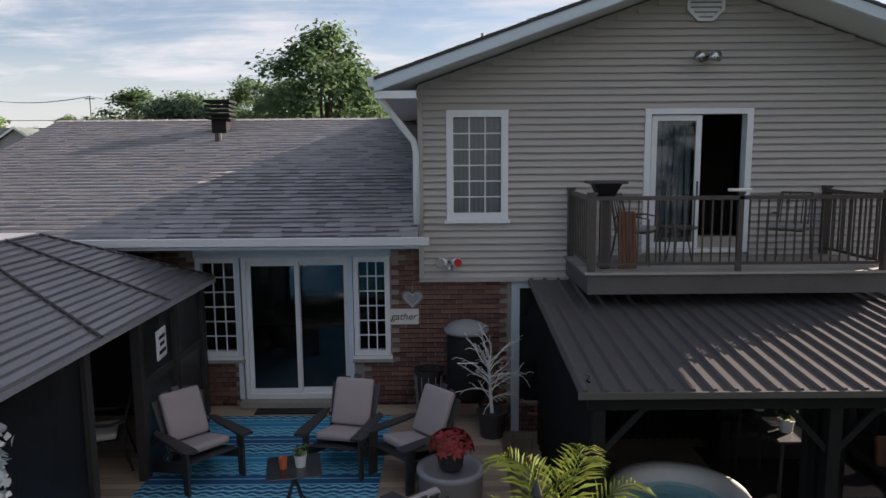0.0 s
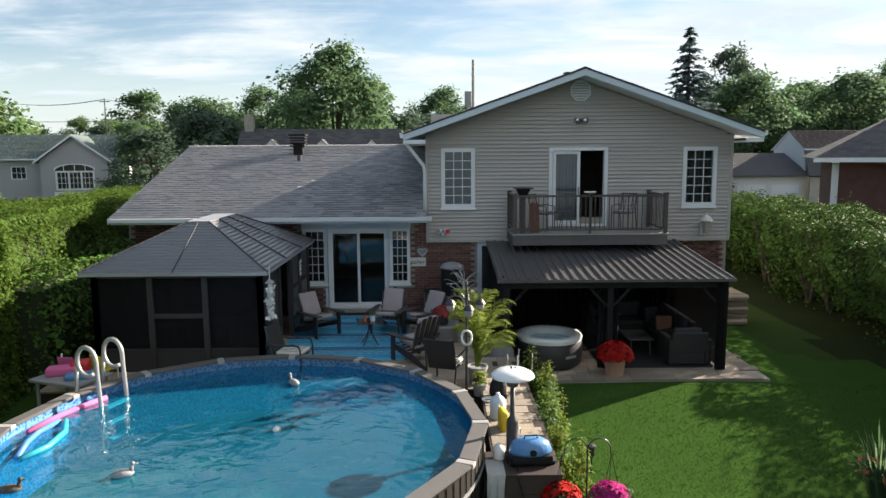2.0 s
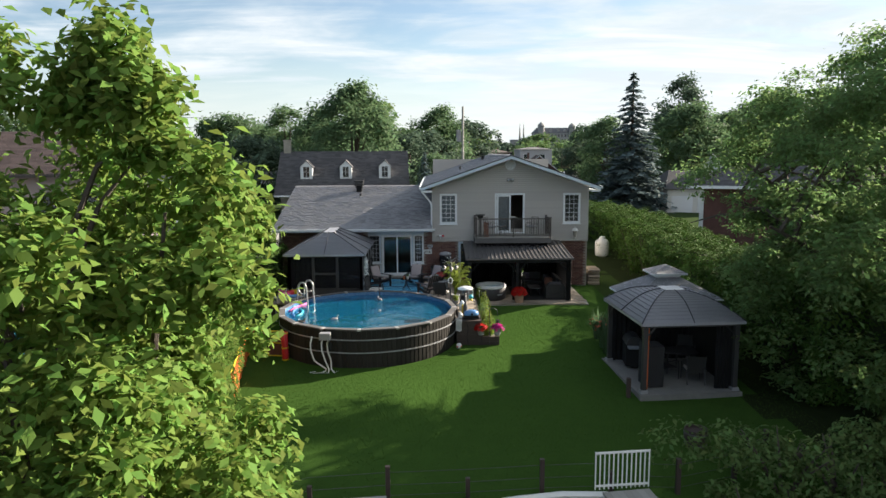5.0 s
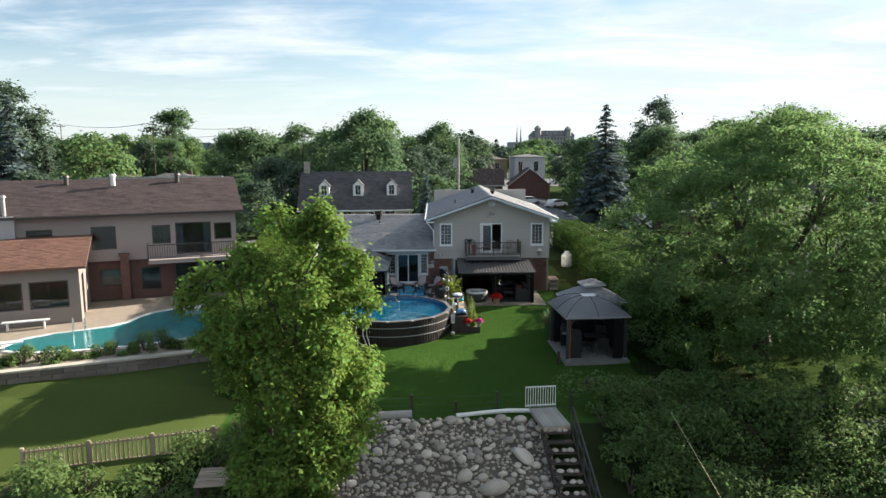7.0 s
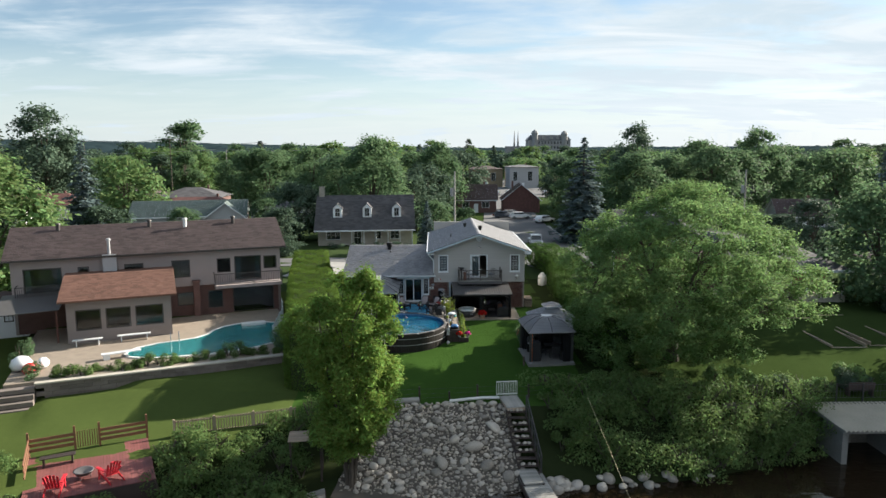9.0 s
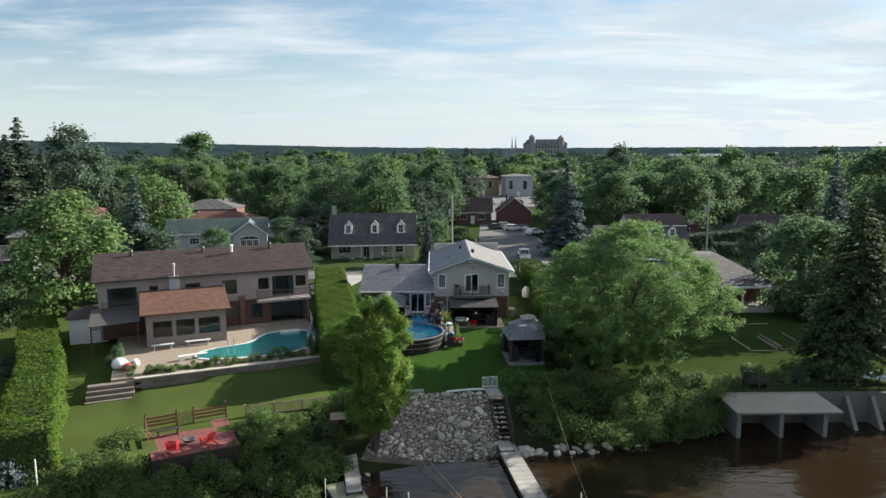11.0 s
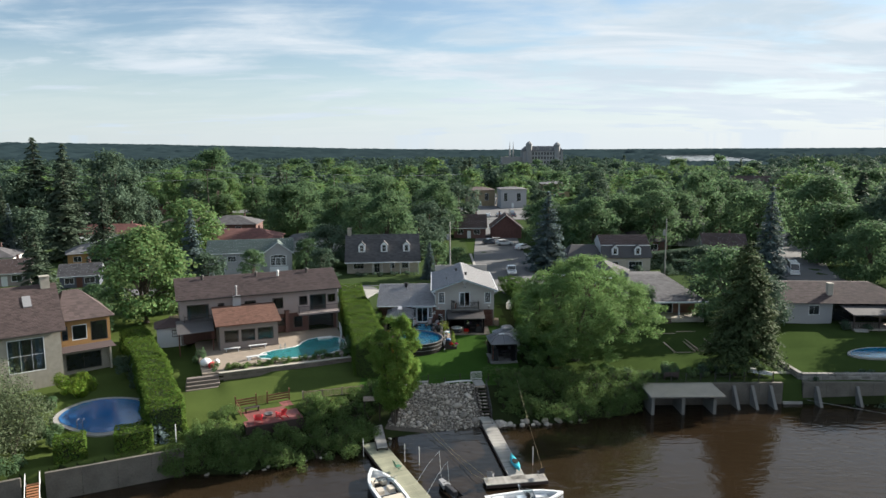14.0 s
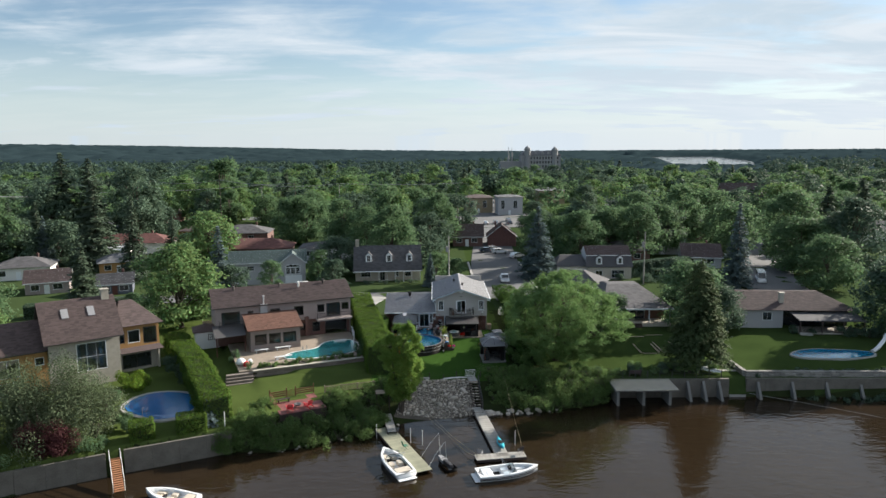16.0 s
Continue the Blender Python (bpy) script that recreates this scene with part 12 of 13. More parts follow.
for x in (0.5, 3.7, 7.0):
    bm = bmesh.new()
    box(bm, x - 0.16, x + 0.16, 0.75, 3.6, -4.6, -1.56)
    part("pier", bm, darkconcrete_m, bh)
for i in range(3):
    bx = thing("buttress", "sloping grey concrete buttress against the river wall", "buttress", (32.2 + 2.0 * i, -22.3, 0), 0, "buttresses of the river wall")
    bm = bmesh.new()
    slab(bm, [(-0.16, 0, -4.6), (-0.16, -2.0, -4.6), (-0.16, -1.7, -3.6), (-0.16, -0.25, -1.5), (-0.16, 0, -1.5)], (0.32, 0, 0))
    part("concrete_body", bm, darkconcrete_m, bx)
sw = concrete_wall((39.9, -22.0), (75.0, -23.2), -4.6, -1.3, 0.25, "long grey river wall with stains", stainwall_m)
for i in range(5):
    bx = thing("buttress", "sloping grey concrete buttress against the river wall", "buttress", (41.3 + 4.4 * i, -22.3, 0), 0, "buttresses of the river wall")
    bm = bmesh.new()
    slab(bm, [(-0.16, 0, -4.6), (-0.16, -1.6, -4.6), (-0.16, -1.3, -3.6), (-0.16, -0.25, -1.7), (-0.16, 0, -1.7)], (0.32, 0, 0))
    part("concrete_body", bm, darkconcrete_m, bx)
stw = thing("stone_wall", "rough grey stone garden wall above the river wall", "wall", (0, 0, 0))
pts = [(40.0, -16.6), (40.1, -21.3), (75.0, -22.6)]
rr2 = random.Random(3)
for (xa, ya), (xb, yb) in zip(pts, pts[1:]):
    length, ang = math.hypot(xb - xa, yb - ya), math.atan2(yb - ya, xb - xa)
    m0 = Matrix.Translation((xa, ya, 0)) @ Matrix.Rotation(ang, 4, "Z")
    for r in range(3):
        x = 0.0
        while x < length:
            w = rr2.uniform(0.5, 0.95)
            bm = bmesh.new()
            cushion(bm, x + 0.01, min(length, x + w) - 0.01, -0.25 + rr2.uniform(-0.04, 0.04), 0.25, -1.4 + 0.3 * r, -1.12 + 0.3 * r, m0, 0.05)
            part("stone", bm, greystone_m, stw)
            x += w
steps_r = thing("stone_steps", "narrow concrete steps through the river wall", "steps", (37.7, -22.2, 0), 0)
for i in range(8):
    bm = bmesh.new()
    box(bm, 0.0, 2.1, -0.3 + 0.42 * i, 3.4, -3.7 + 0.32 * i, -3.38 + 0.32 * i)
    part("step", bm, concrete_m, steps_r)
rfence = thing("river_fence", "dark wire fence on thin posts above the river wall", "fence", (0, 0, 0))
for i in range(15):
    bm = bmesh.new()
    x = 14.5 + 1.6 * i
    z = float(ground_height(x, -21.5))
    box(bm, x - 0.035, x + 0.035, -21.55, -21.48, z - 0.2, z + 0.95)
    part("post", bm, blackframe_m, rfence)
for h in (0.1, 0.5, 0.9):
    bm = bmesh.new()
    pipe(bm, [(14.5, -21.5, -1.25 + h), (37.0, -21.5, -1.3 + h)], 0.012, 4)
    part("wire", bm, blackframe_m, rfence)
for i in range(110):
    bm = bmesh.new()
    x = 14.6 + 0.203 * i
    box(bm, x - 0.006, x + 0.006, -21.506, -21.494, -1.2, -0.38)
    part("bar", bm, blackframe_m, rfence)
cn = thing("canoe", "white upturned canoe lying by the wall", "canoe", (35.9, -19.6, -1.0), -35)
bm = bmesh.new()
boat_hull(bm, 3.4, 0.8, 0.4)
bm.transform(Matrix.Translation((0, 0, 0.45)) @ Matrix.Rotation(math.pi, 4, "X"))
part("hull", bm, gel_m, cn, smooth=True)
bn = thing("garden_bench", "dark wooden garden bench beside the fence", "bench", (25.8, -21.0, float(ground_height(25.8, -21.0))), 0)
for nm, q in (("seat", (-0.8, 0.8, -0.2, 0.2, 0.4, 0.45)), ("backrest", (-0.8, 0.8, -0.25, -0.2, 0.5, 0.9)), ("leg", (-0.75, -0.68, -0.2, 0.2, 0, 0.4)), ("leg", (0.68, 0.75, -0.2, 0.2, 0, 0.4))):
    bm = bmesh.new()
    box(bm, *q)
    part(nm, bm, darkwood_m, bn)
# vegetable beds on the neighbouring lawn
for x0, y0, x1, y1 in ((29.3, -12.0, 32.0, -4.4), (32.4, -11.6, 35.0, -3.6)):
    bd = thing("garden_bed", "low grassy vegetable bed with a board edge", "garden bed", (0, 0, 0))
    for q in ((x0, x1, y0, y0 + 0.12), (x0, x1, y1 - 0.12, y1), (x0, x0 + 0.12, y0 + 0.12, y1 - 0.12), (x1 - 0.12, x1, y0 + 0.12, y1 - 0.12)):
        bm = bmesh.new()
        zb = float(ground_height((q[0] + q[1]) / 2, (q[2] + q[3]) / 2))
        box(bm, *q, zb - 0.2, zb + 0.035)
        part("edge_board", bm, deckwood_m, bd)
bm = bmesh.new()
rod(bm, (-22.67, -36.61, -1.5), (-22.67, -36.61, 0.55), 0.05, 0.045, 8)
tagged(part("white_post", bm, pvc_m), "slim white post at the river wall", "post")


# ---- vegetation ----
def clumps(rng, lobes, per, r, flat):
    """Twig clumps over the outer side of each lobe of a crown."""
    big_ = np.asarray(lobes, float)
    way = big_[:, :3] - big_[:, :3].mean(0)
    way /= np.linalg.norm(way, axis=1)[:, None] + 1e-9
    d = rng.normal(size=(len(big_), per, 3))
    d = d / np.linalg.norm(d, axis=2)[..., None] * 0.85 + way[:, None] * 0.55 + (0, 0, 0.22)
    d /= np.linalg.norm(d, axis=2)[..., None]
    c = big_[:, None, :3] + d * big_[:, None, 3:] * rng.uniform(0.65, 1.1, (len(big_), per, 1))
    size = r * big_[:, None, 3:] * rng.uniform(0.65, 1.35, (len(big_), per, 1)) * (1, 1, flat)
    return np.concatenate([c, size], 2).reshape(-1, 6)


def tree_mesh(seed, height, spread, base, lobes_n, leaves, leaf_size, shape="round"):
    """Arrays for a crown and a bmesh for the trunk with its limbs; the foot is at the origin."""
    rng = np.random.default_rng(seed)
    lob = []
    for i in range(lobes_n):
        zf = rng.uniform(0.04, 0.95)
        prof = math.sin(math.pi * min(1, max(0.02, zf)) ** 0.75) ** 0.6
        a = 2.399 * i + rng.uniform(-0.5, 0.5)
        r = spread * prof * rng.uniform(0.30, 0.92)
        s = spread * rng.uniform(0.20, 0.38)
        lob.append((r * math.cos(a), r * math.sin(a), base + (height - base) * zf, s, s, s * rng.uniform(0.6, 0.95)))
    pts, out = lobes_points(rng, clumps(rng, lob, 7, 0.55, 0.85), leaves, 0.9)
    pts = pts + rng.normal(0, spread * 0.06, pts.shape)
    mid = pts - (0, 0, base + (height - base) * 0.4)
    mid /= np.linalg.norm(mid, axis=1)[:, None]
    v, f = leaf_faces(rng, pts, leaf_size, up=0.2, lean=out * 0.45 + mid * 0.45)
    bm = bmesh.new()
    top = base + (height - base) * 0.75
    rt = max(0.07, height * 0.022)
    pipe(bm, [(0, 0, -0.4), (0.02, 0, 0.3), (rt * rng.normal() * 0.7, rt * rng.normal() * 0.7, base), (rt * rng.normal() * 1.5, rt * rng.normal() * 1.5, top)], [rt * 1.35, rt * 1.05, rt * 0.85, rt * 0.2], 8)
    for k in range(min(lobes_n, 14)):
        x, y, z, s, _, _ = lob[k]
        z0 = base * 0.75 + (z - base) * 0.35
        pipe(bm, [(0, 0, max(0.5, z0)), (x * 0.45, y * 0.45, z0 + (z - z0) * 0.55), (x * 0.95, y * 0.95, z)], [rt * 0.5, rt * 0.3, rt * 0.08], 5)
    return v, f, bm


def conifer_mesh(seed, height, spread, layers, per, size, clear=0.06, taper=0.85):
    """A spruce: drooping whorls of short twigs round a straight stem."""
    rng = np.random.default_rng(seed)
    pts, lean = [], []
    for i in range(layers):
        t = (i + rng.uniform(-0.3, 0.3)) / layers
        z = height * (clear + (0.99 - clear) * max(0, t))
        r = spread * (1 - max(0, t)) ** taper + 0.08
        for b in range(max(4, int(11 * (1 - t)) + 4)):
            a = rng.uniform(0, 2 * math.pi)
            reach = r * rng.uniform(0.75, 1.12)
            n_ = max(3, int(per * reach / spread))
            s = rng.random(n_) ** 0.7
            d = np.stack([np.cos(a) * s * reach, np.sin(a) * s * reach, z - 0.28 * reach * s ** 1.5 + 0.05 * rng.normal(size=n_)], -1)
            d[:, :2] += rng.normal(0, 0.07 * reach, (n_, 2)) * s[:, None]
            pts.append(d)
            lean.append(np.tile((math.cos(a) * 0.6, math.sin(a) * 0.6, 0.9), (n_, 1)))
    pts, lean = np.concatenate(pts), np.concatenate(lean)
    v, f = leaf_faces(rng, pts, size, up=0.2, aspect=0.55, lean=lean)
    bm = bmesh.new()
    rod(bm, (0, 0, -0.4), (0, 0, height * 0.97), height * 0.018, 0.02, 7)
    return v, f, bm


def plant_tree(name, label, category, mesh, leafm, at, rz=0, group="", crown="crown"):
    v, f, bm = mesh
    t = thing(name, label, category, at, rz, group)
    part("trunk", bm, bark_m, t)
    raw_mesh(crown, v, f, leafm, t)
    return t


def at_ground(x, y, dz=0.0):
    return (x, y, float(ground_height(x, y)) + dz)


# the big spreading tree by the pavilion: tiers of flat leafy sprays on long limbs from a low fork
rng = np.random.default_rng(21)
lob, tips = [], []
for i in range(118):
    a, q = 2.399 * i, math.sqrt((i + 0.5) / 118)
    wave = 1 + 0.13 * math.sin(3 * a + 0.9) + 0.09 * math.sin(5 * a + 2.1)      # an uneven outline
    reach = (8.5 if math.cos(a) > 0.2 else 6.9) * wave
    x, y = reach * q * math.cos(a) * rng.uniform(0.84, 1.08), 7.4 * wave * q * math.sin(a) * rng.uniform(0.84, 1.08)
    top = 3.6 + 7.1 * (max(0.0, 1 - q ** 2.6)) ** 0.6 * (1 + 0.10 * math.sin(x * 0.75 + 0.6) + 0.07 * math.sin(y * 0.9 + x * 0.4)) + rng.uniform(-0.6, 0.4)
    if i % 9 == 4:
        continue
    s = rng.uniform(0.75, 1.35)
    lob.append((x, y, top, s * 1.4, s * 1.4, s * 0.85))
    tips.append((x, y, top - 0.3))
    if i % 5:      # a second tier below
        lob.append((x * 1.04 + rng.uniform(-0.8, 0.8), y * 1.04 + rng.uniform(-0.8, 0.8), 3.2 + (top - 3.4) * rng.uniform(0.25, 0.72), s * 1.25, s * 1.25, s * 0.75))
for i in range(16):      # a long arm towards the neighbouring garden
    s = rng.uniform(0.6, 1.0)
    lob.append((6.6 + 3.4 * rng.random(), rng.uniform(-3.5, 2.0), rng.uniform(3.8, 7.0), s * 1.3, s * 1.3, s * 0.7))
for i in range(86):      # hanging sprays towards the river and the pavilion
    a, q = rng.uniform(2.3, 5.5), rng.uniform(0.35, 1.0)
    s = rng.uniform(0.6, 1.1)
    lob.append((6.0 * q * math.cos(a) - 0.6, 6.6 * q * math.sin(a), rng.uniform(0.2, 4.2) + 1.2 * (1 - q), s * 1.2, s * 1.2, s * 0.7))
lob = [q for q in lob if not (q[0] < -5.2 and q[1] > 2 and q[2] < 6.2 or q[0] < -1 and q[1] > 0 and q[2] < 4.7 or q[0] < -5.8 and q[1] > 4.5)]      # open under the limbs towards the house
pts, out = lobes_points(rng, clumps(rng, lob, 7, 0.42, 0.75), 140000, 0.9)
pts = pts + rng.normal(0, 0.09, pts.shape)
v, f = leaf_faces(rng, pts, 0.19, up=0.4, aspect=0.46, lean=out * 0.55 + (0, 0, 0.25))
big = thing("tree", "broad bright green tree leaning over the bank beside the pavilion", "tree", at_ground(16.6, -14.2, -0.1))
raw_mesh("crown", v, f, locust_m, big)
bm = bmesh.new()
pipe(bm, [(0, 0, -0.5), (0.1, 0, 0.7), (-0.2, 0.1, 2.4)], [0.62, 0.48, 0.42], 10)
for k in range(13):
    a = k * 0.75 + 0.3
    reach, top = rng.uniform(4.0, 7.6), rng.uniform(4.4, 9.4)
    p1 = (-0.2 + reach * 0.42 * math.cos(a), reach * 0.36 * math.sin(a), 2.2 + (top - 2.2) * 0.42)
    p2 = (reach * math.cos(a), reach * 0.85 * math.sin(a), top)
    pipe(bm, [(-0.15, 0.05, 2.0), (-0.15 + reach * 0.16 * math.cos(a), reach * 0.14 * math.sin(a), 2.7), p1, p2], [0.27, 0.22, 0.15, 0.04], 7)
    near_ = sorted(tips, key=lambda p: (p[0] - p2[0]) ** 2 + (p[1] - p2[1]) ** 2 + (p[2] - p2[2]) ** 2)[:6]
    for j, tip in enumerate(near_):
        root = Vector(p1).lerp(Vector(p2), 0.25 + 0.13 * j)
        pipe(bm, [root, root.lerp(Vector(tip), 0.55) + Vector((0, 0, 0.25)), tip], [0.085, 0.05, 0.015], 5)
part("trunk", bm, bark_m, big)

# the bright young tree at the top of the riprap
rng = np.random.default_rng(33)
lob = []
for i in range(210):
    zf = 1.7 + 8.2 * rng.random()
    w = np.interp(zf, (1.5, 2.6, 3.8, 5.0, 7.2, 8.4, 9.2, 10.0), (0.8, 1.6, 2.1, 2.3, 2.25, 2.0, 1.5, 0.8))
    a, q = 2.399 * i, rng.uniform(0.35, 1.0)
    s = rng.uniform(0.28, 0.6)
    lob.append((w * q * math.cos(a) + 0.15 + 0.4 * max(0.0, zf - 7.5) / 2.5, w * q * math.sin(a), zf, s, s, s * 0.85))
lob += [(0.95, 0.1, 10.3, 0.45, 0.45, 0.55), (1.1, 0.0, 10.0, 0.5, 0.5, 0.5), (-0.4, 0, 10.1, 0.4, 0.4, 0.6), (0.3, 0.3, 9.9, 0.6, 0.6, 0.6), (-2.1, -0.4, 8.6, 0.6, 0.6, 0.5), (-2.7, -0.3, 7.8, 0.5, 0.5, 0.5), (1.9, -0.3, 8.9, 0.4, 0.4, 0.5)]
pts, out = lobes_points(rng, clumps(rng, lob, 6, 0.6, 0.95), 78000, 0.95)
pts = pts + rng.normal(0, 0.1, pts.shape)
v, f = leaf_faces(rng, pts, 0.155, up=0.3, aspect=0.55, lean=out * 0.6 + (0, 0, 0.15))
young = thing("tree", "bright green young ash tree at the edge of the riprap", "tree", (-4.25, -28.1, -2.9))
raw_mesh("crown", v, f, leafyoung_m, young)
bm = bmesh.new()
for k in range(5):
    a = k * 1.26
    pipe(bm, [(0.15 * math.cos(a), 0.15 * math.sin(a), -0.4), (0.4 * math.cos(a), 0.4 * math.sin(a), 2.5), (1.1 * math.cos(a), 1.1 * math.sin(a), 6.0), (1.5 * math.cos(a), 1.5 * math.sin(a), 8.8)], [0.13, 0.11, 0.07, 0.02], 6)
for k in range(40):
    x, y, z = lob[3 * k][:3]
    pipe(bm, [(x * 0.25, y * 0.25, max(0.6, z - 1.6)), (x * 0.6, y * 0.6, z - 0.6), (x, y, z)], [0.04, 0.03, 0.01], 4)
part("trunk", bm, bark_m, young)

# kinds of trees, each built once
TREES = {}
for key, args in {"a": (41, 11.0, 4.2, 1.4, 64, 10000, 0.38), "b": (42, 9.0, 4.6, 1.0, 64, 10000, 0.38), "c": (43, 13.0, 4.0, 1.8, 70, 10000, 0.40), "d": (44, 7.0, 2.6, 0.6, 44, 6000, 0.28),
                  "e": (45, 11.0, 4.4, 0.9, 60, 5600, 0.50), "f": (46, 9.5, 4.8, 0.8, 60, 5600, 0.50), "h": (47, 13.0, 4.2, 1.2, 64, 5800, 0.52)}.items():
    TREES[key] = tree_mesh(*args)
TREES["v"] = conifer_mesh(53, 14.0, 3.0, 36, 10, 0.9)
TREES["s"] = conifer_mesh(51, 12.0, 2.6, 46, 26, 0.42)
TREES["t"] = conifer_mesh(52, 15.0, 3.0, 54, 26, 0.46)
MODEL = {}
LEAF_KIND = {"m": leafmid_m, "g": leafgrey_m, "k": leafdark_m, "y": leaf_m, "n": needle_m, "u": bluespruce_m}
TREE_LABEL = {"m": "full green broadleaf tree among the houses", "g": "pale green broadleaf tree among the houses", "k": "dark green broadleaf tree among the houses", "y": "bright green broadleaf tree among the houses", "n": "dark green spruce among the houses", "u": "blue-grey spruce among the houses"}


def stand(shape, leaf, x, y, s, rz=0, wide=1.0):
    """One tree of a kind at a place, scaled; copies share their meshes."""
    kind_ = shape + leaf
    m = Matrix.Translation(at_ground(x, y, -0.1)) @ Matrix.Rotation(radians(rz), 4, "Z") @ Matrix.Diagonal((s * wide, s * wide, s, 1))
    if kind_ not in MODEL:
        v, f, bm = TREES[shape]
        t = plant_tree("tree", TREE_LABEL[leaf], "tree", (v, f, bm.copy()), LEAF_KIND[leaf], (0, 0, 0), 0, "trees of the neighbourhood")
        t.matrix_basis = m
        MODEL[kind_] = t
        return t
    t = copy_thing(MODEL[kind_], Matrix.Identity(4))
    t.matrix_basis = m
    return t


# trees near the house and along the lots: shape, leaf, x, y, scale, turn, width
for row in (("a", "m", -10.2, 54.0, 1.38, 0, 1.0), ("t", "u", 23.2, 46.2, 1.11, 0, 1.45), ("d", "m", -33.0, 30.0, 0.95, 40, 1.1), ("d", "k", -21.0, 33.0, 0.9, 90, 1.3),
            ("a", "m", 36.0, 62.0, 1.2, 20, 1.2), ("a", "m", 52.8, 70.0, 1.28, 70, 1.15), ("c", "k", 40.8, 80.0, 1.45, 200, 0.8), ("s", "u", -1.0, 37.0, 0.62, 0, 1.1)):
    stand(*row)
for row in (("d", "m", 0.2, 40.0, 0.95, 10, 1.15), ("d", "m", 4.2, 36.0, 0.85, 80, 1.1), ("a", "g", -42.0, 4.5, 1.2, 30, 1.3), ("t", "u", -39.2, 17.0, 1.04, 0, 1.15),
            ("a", "m", 1.1, 100.0, 1.38, 0, 1.0), ("c", "m", -26.4, 90.0, 1.15, 50, 1.2), ("d", "m", -25.5, 42.0, 1.0, 140, 1.1), ("b", "k", -22.0, 51.0, 1.0, 10, 1.1)):
    stand(*row)
for row in (("t", "u", 62.8, 33.5, 1.2, 0, 1.0), ("b", "m", -40.0, 107.0, 1.6, 0, 1.1),
            ("c", "m", -13.0, 90.0, 1.3, 60, 1.15), ("c", "m", 71.0, 90.0, 1.4, 0, 1.0), ("a", "m", 87.5, 60.0, 1.6, 30, 1.15), ("c", "k", 32.0, 112.0, 0.95, 0, 1.3)):
    stand(*row)
for row in (("b", "m", 85.0, 50.0, 1.4, 0, 1.2), ("a", "k", 97.0, 50.0, 1.5, 180, 1.2), ("b", "m", 80.0, 30.0, 1.2, 30, 1.1), ("b", "k", 71.5, -4.0, 1.3, 60, 1.2), ("a", "m", 72.0, -8.0, 1.2, 10, 1.1),
            ("b", "m", 41.0, 1.0, 1.15, 20, 1.05), ("t", "n", -61.5, 12.0, 0.9, 0, 1.45), ("c", "k", -90.0, 101.0, 1.85, 90, 1.1), ("t", "n", -110.0, 99.0, 1.95, 0, 1.5), ("t", "n", -103.0, 101.0, 1.85, 70, 1.4)):
    stand(*row)
for row in (("t", "n", -85.0, 66.0, 1.5, 0, 1.5), ("t", "n", -68.0, 48.0, 1.33, 90, 0.9), ("s", "n", -72.0, 82.0, 1.0, 30, 1.1), ("t", "u", -98.0, 66.0, 0.9, 0, 1.1),
            ("t", "n", -103.0, 72.0, 1.1, 10, 1.1), ("a", "m", -108.0, 60.0, 1.5, 40, 1.2), ("b", "m", -84.0, 14.0, 1.0, 0, 1.1), ("a", "m", -96.0, 6.0, 1.4, 0, 1.2)):
    stand(*row)
for row in (("d", "k", -60.0, 46.0, 0.7, 0, 1.1), ("s", "n", -63.0, 82.0, 1.1, 0, 1.2), ("a", "k", -112.0, 95.0, 1.6, 0, 1.2), ("b", "m", 50.0, 84.0, 1.4, 0, 1.2), ("d", "m", 27.5, -3.0, 0.9, 0, 1.1), ("d", "k", -41.0, 12.0, 1.0, 0, 1.2), ("d", "m", -46.0, -3.0, 0.9, 50, 1.2), ("d", "k", -36.5, 16.0, 1.1, 20, 1.2), ("d", "m", -53.0, 12.0, 0.6, 70, 1.2), ("d", "m", -62.0, 14.0, 0.6, 0, 1.1), ("d", "k", 46.0, 22.0, 1.1, 0, 1.2), ("a", "m", -18.0, 76.0, 1.2, 80, 1.1), ("a", "m", 46.0, 74.0, 1.15, 10, 1.2), ("b", "m", 62.0, 82.0, 1.5, 0, 1.1), ("a", "m", 28.0, 78.0, 1.1, 0, 1.1), ("b", "k", 44.5, -2.0, 0.8, 0, 1.0),
            ("a", "m", 60.0, 96.0, 1.4, 70, 1.2), ("s", "n", 100.0, 92.0, 1.3, 0, 1.1), ("b", "g", -60.0, -20.0, 1.0, 0, 1.0), ("a", "m", -70.0, -6.0, 1.2, 0, 1.1)):
    stand(*row)

plant_tree("tree", "broad dark green spruce with a bare foot by the river fence", "tree", conifer_mesh(58, 15.4, 4.2, 64, 84, 0.34, 0.15, 0.6), spruce_m, at_ground(34.9, -18.4, -0.1))

# a looser scatter between the further houses
rs = random.Random(77)
CLEAR = [(-61, 116, 15), (-48, 82, 16), (-77, 124, 13), (-76, 60, 12), (-86, 77, 12), (-94, 52, 15), (-79, 35, 11), (-65, 34, 10), (-87, 93, 19), (-109, 117, 14), (-114, 187, 17), (-28, 80, 15), (10, 104, 13), (20, 103, 14), (79, 117, 14), (64, 87, 14), (66, 65, 13), (50, 70, 11), (135, 101, 15), (40, 168, 42), (34, 206, 14), (21, 218, 15), (64, 268, 16), (165, 256, 28), (-26, 337, 26), (-36, 44, 19), (-10, 46, 17), (36, 48, 16), (30, 10, 22), (56, 4, 22), (22, 60, 17), (18, 30, 14), (18, 82, 17), (75, 45, 9), (89, 74, 9), (82, 60, 9), (104, 110, 9), (-30, 27, 12), (-5, 28, 12), (-55, 27, 12), (-62, 152, 18), (-90, 152, 16), (-36, 128, 10)]
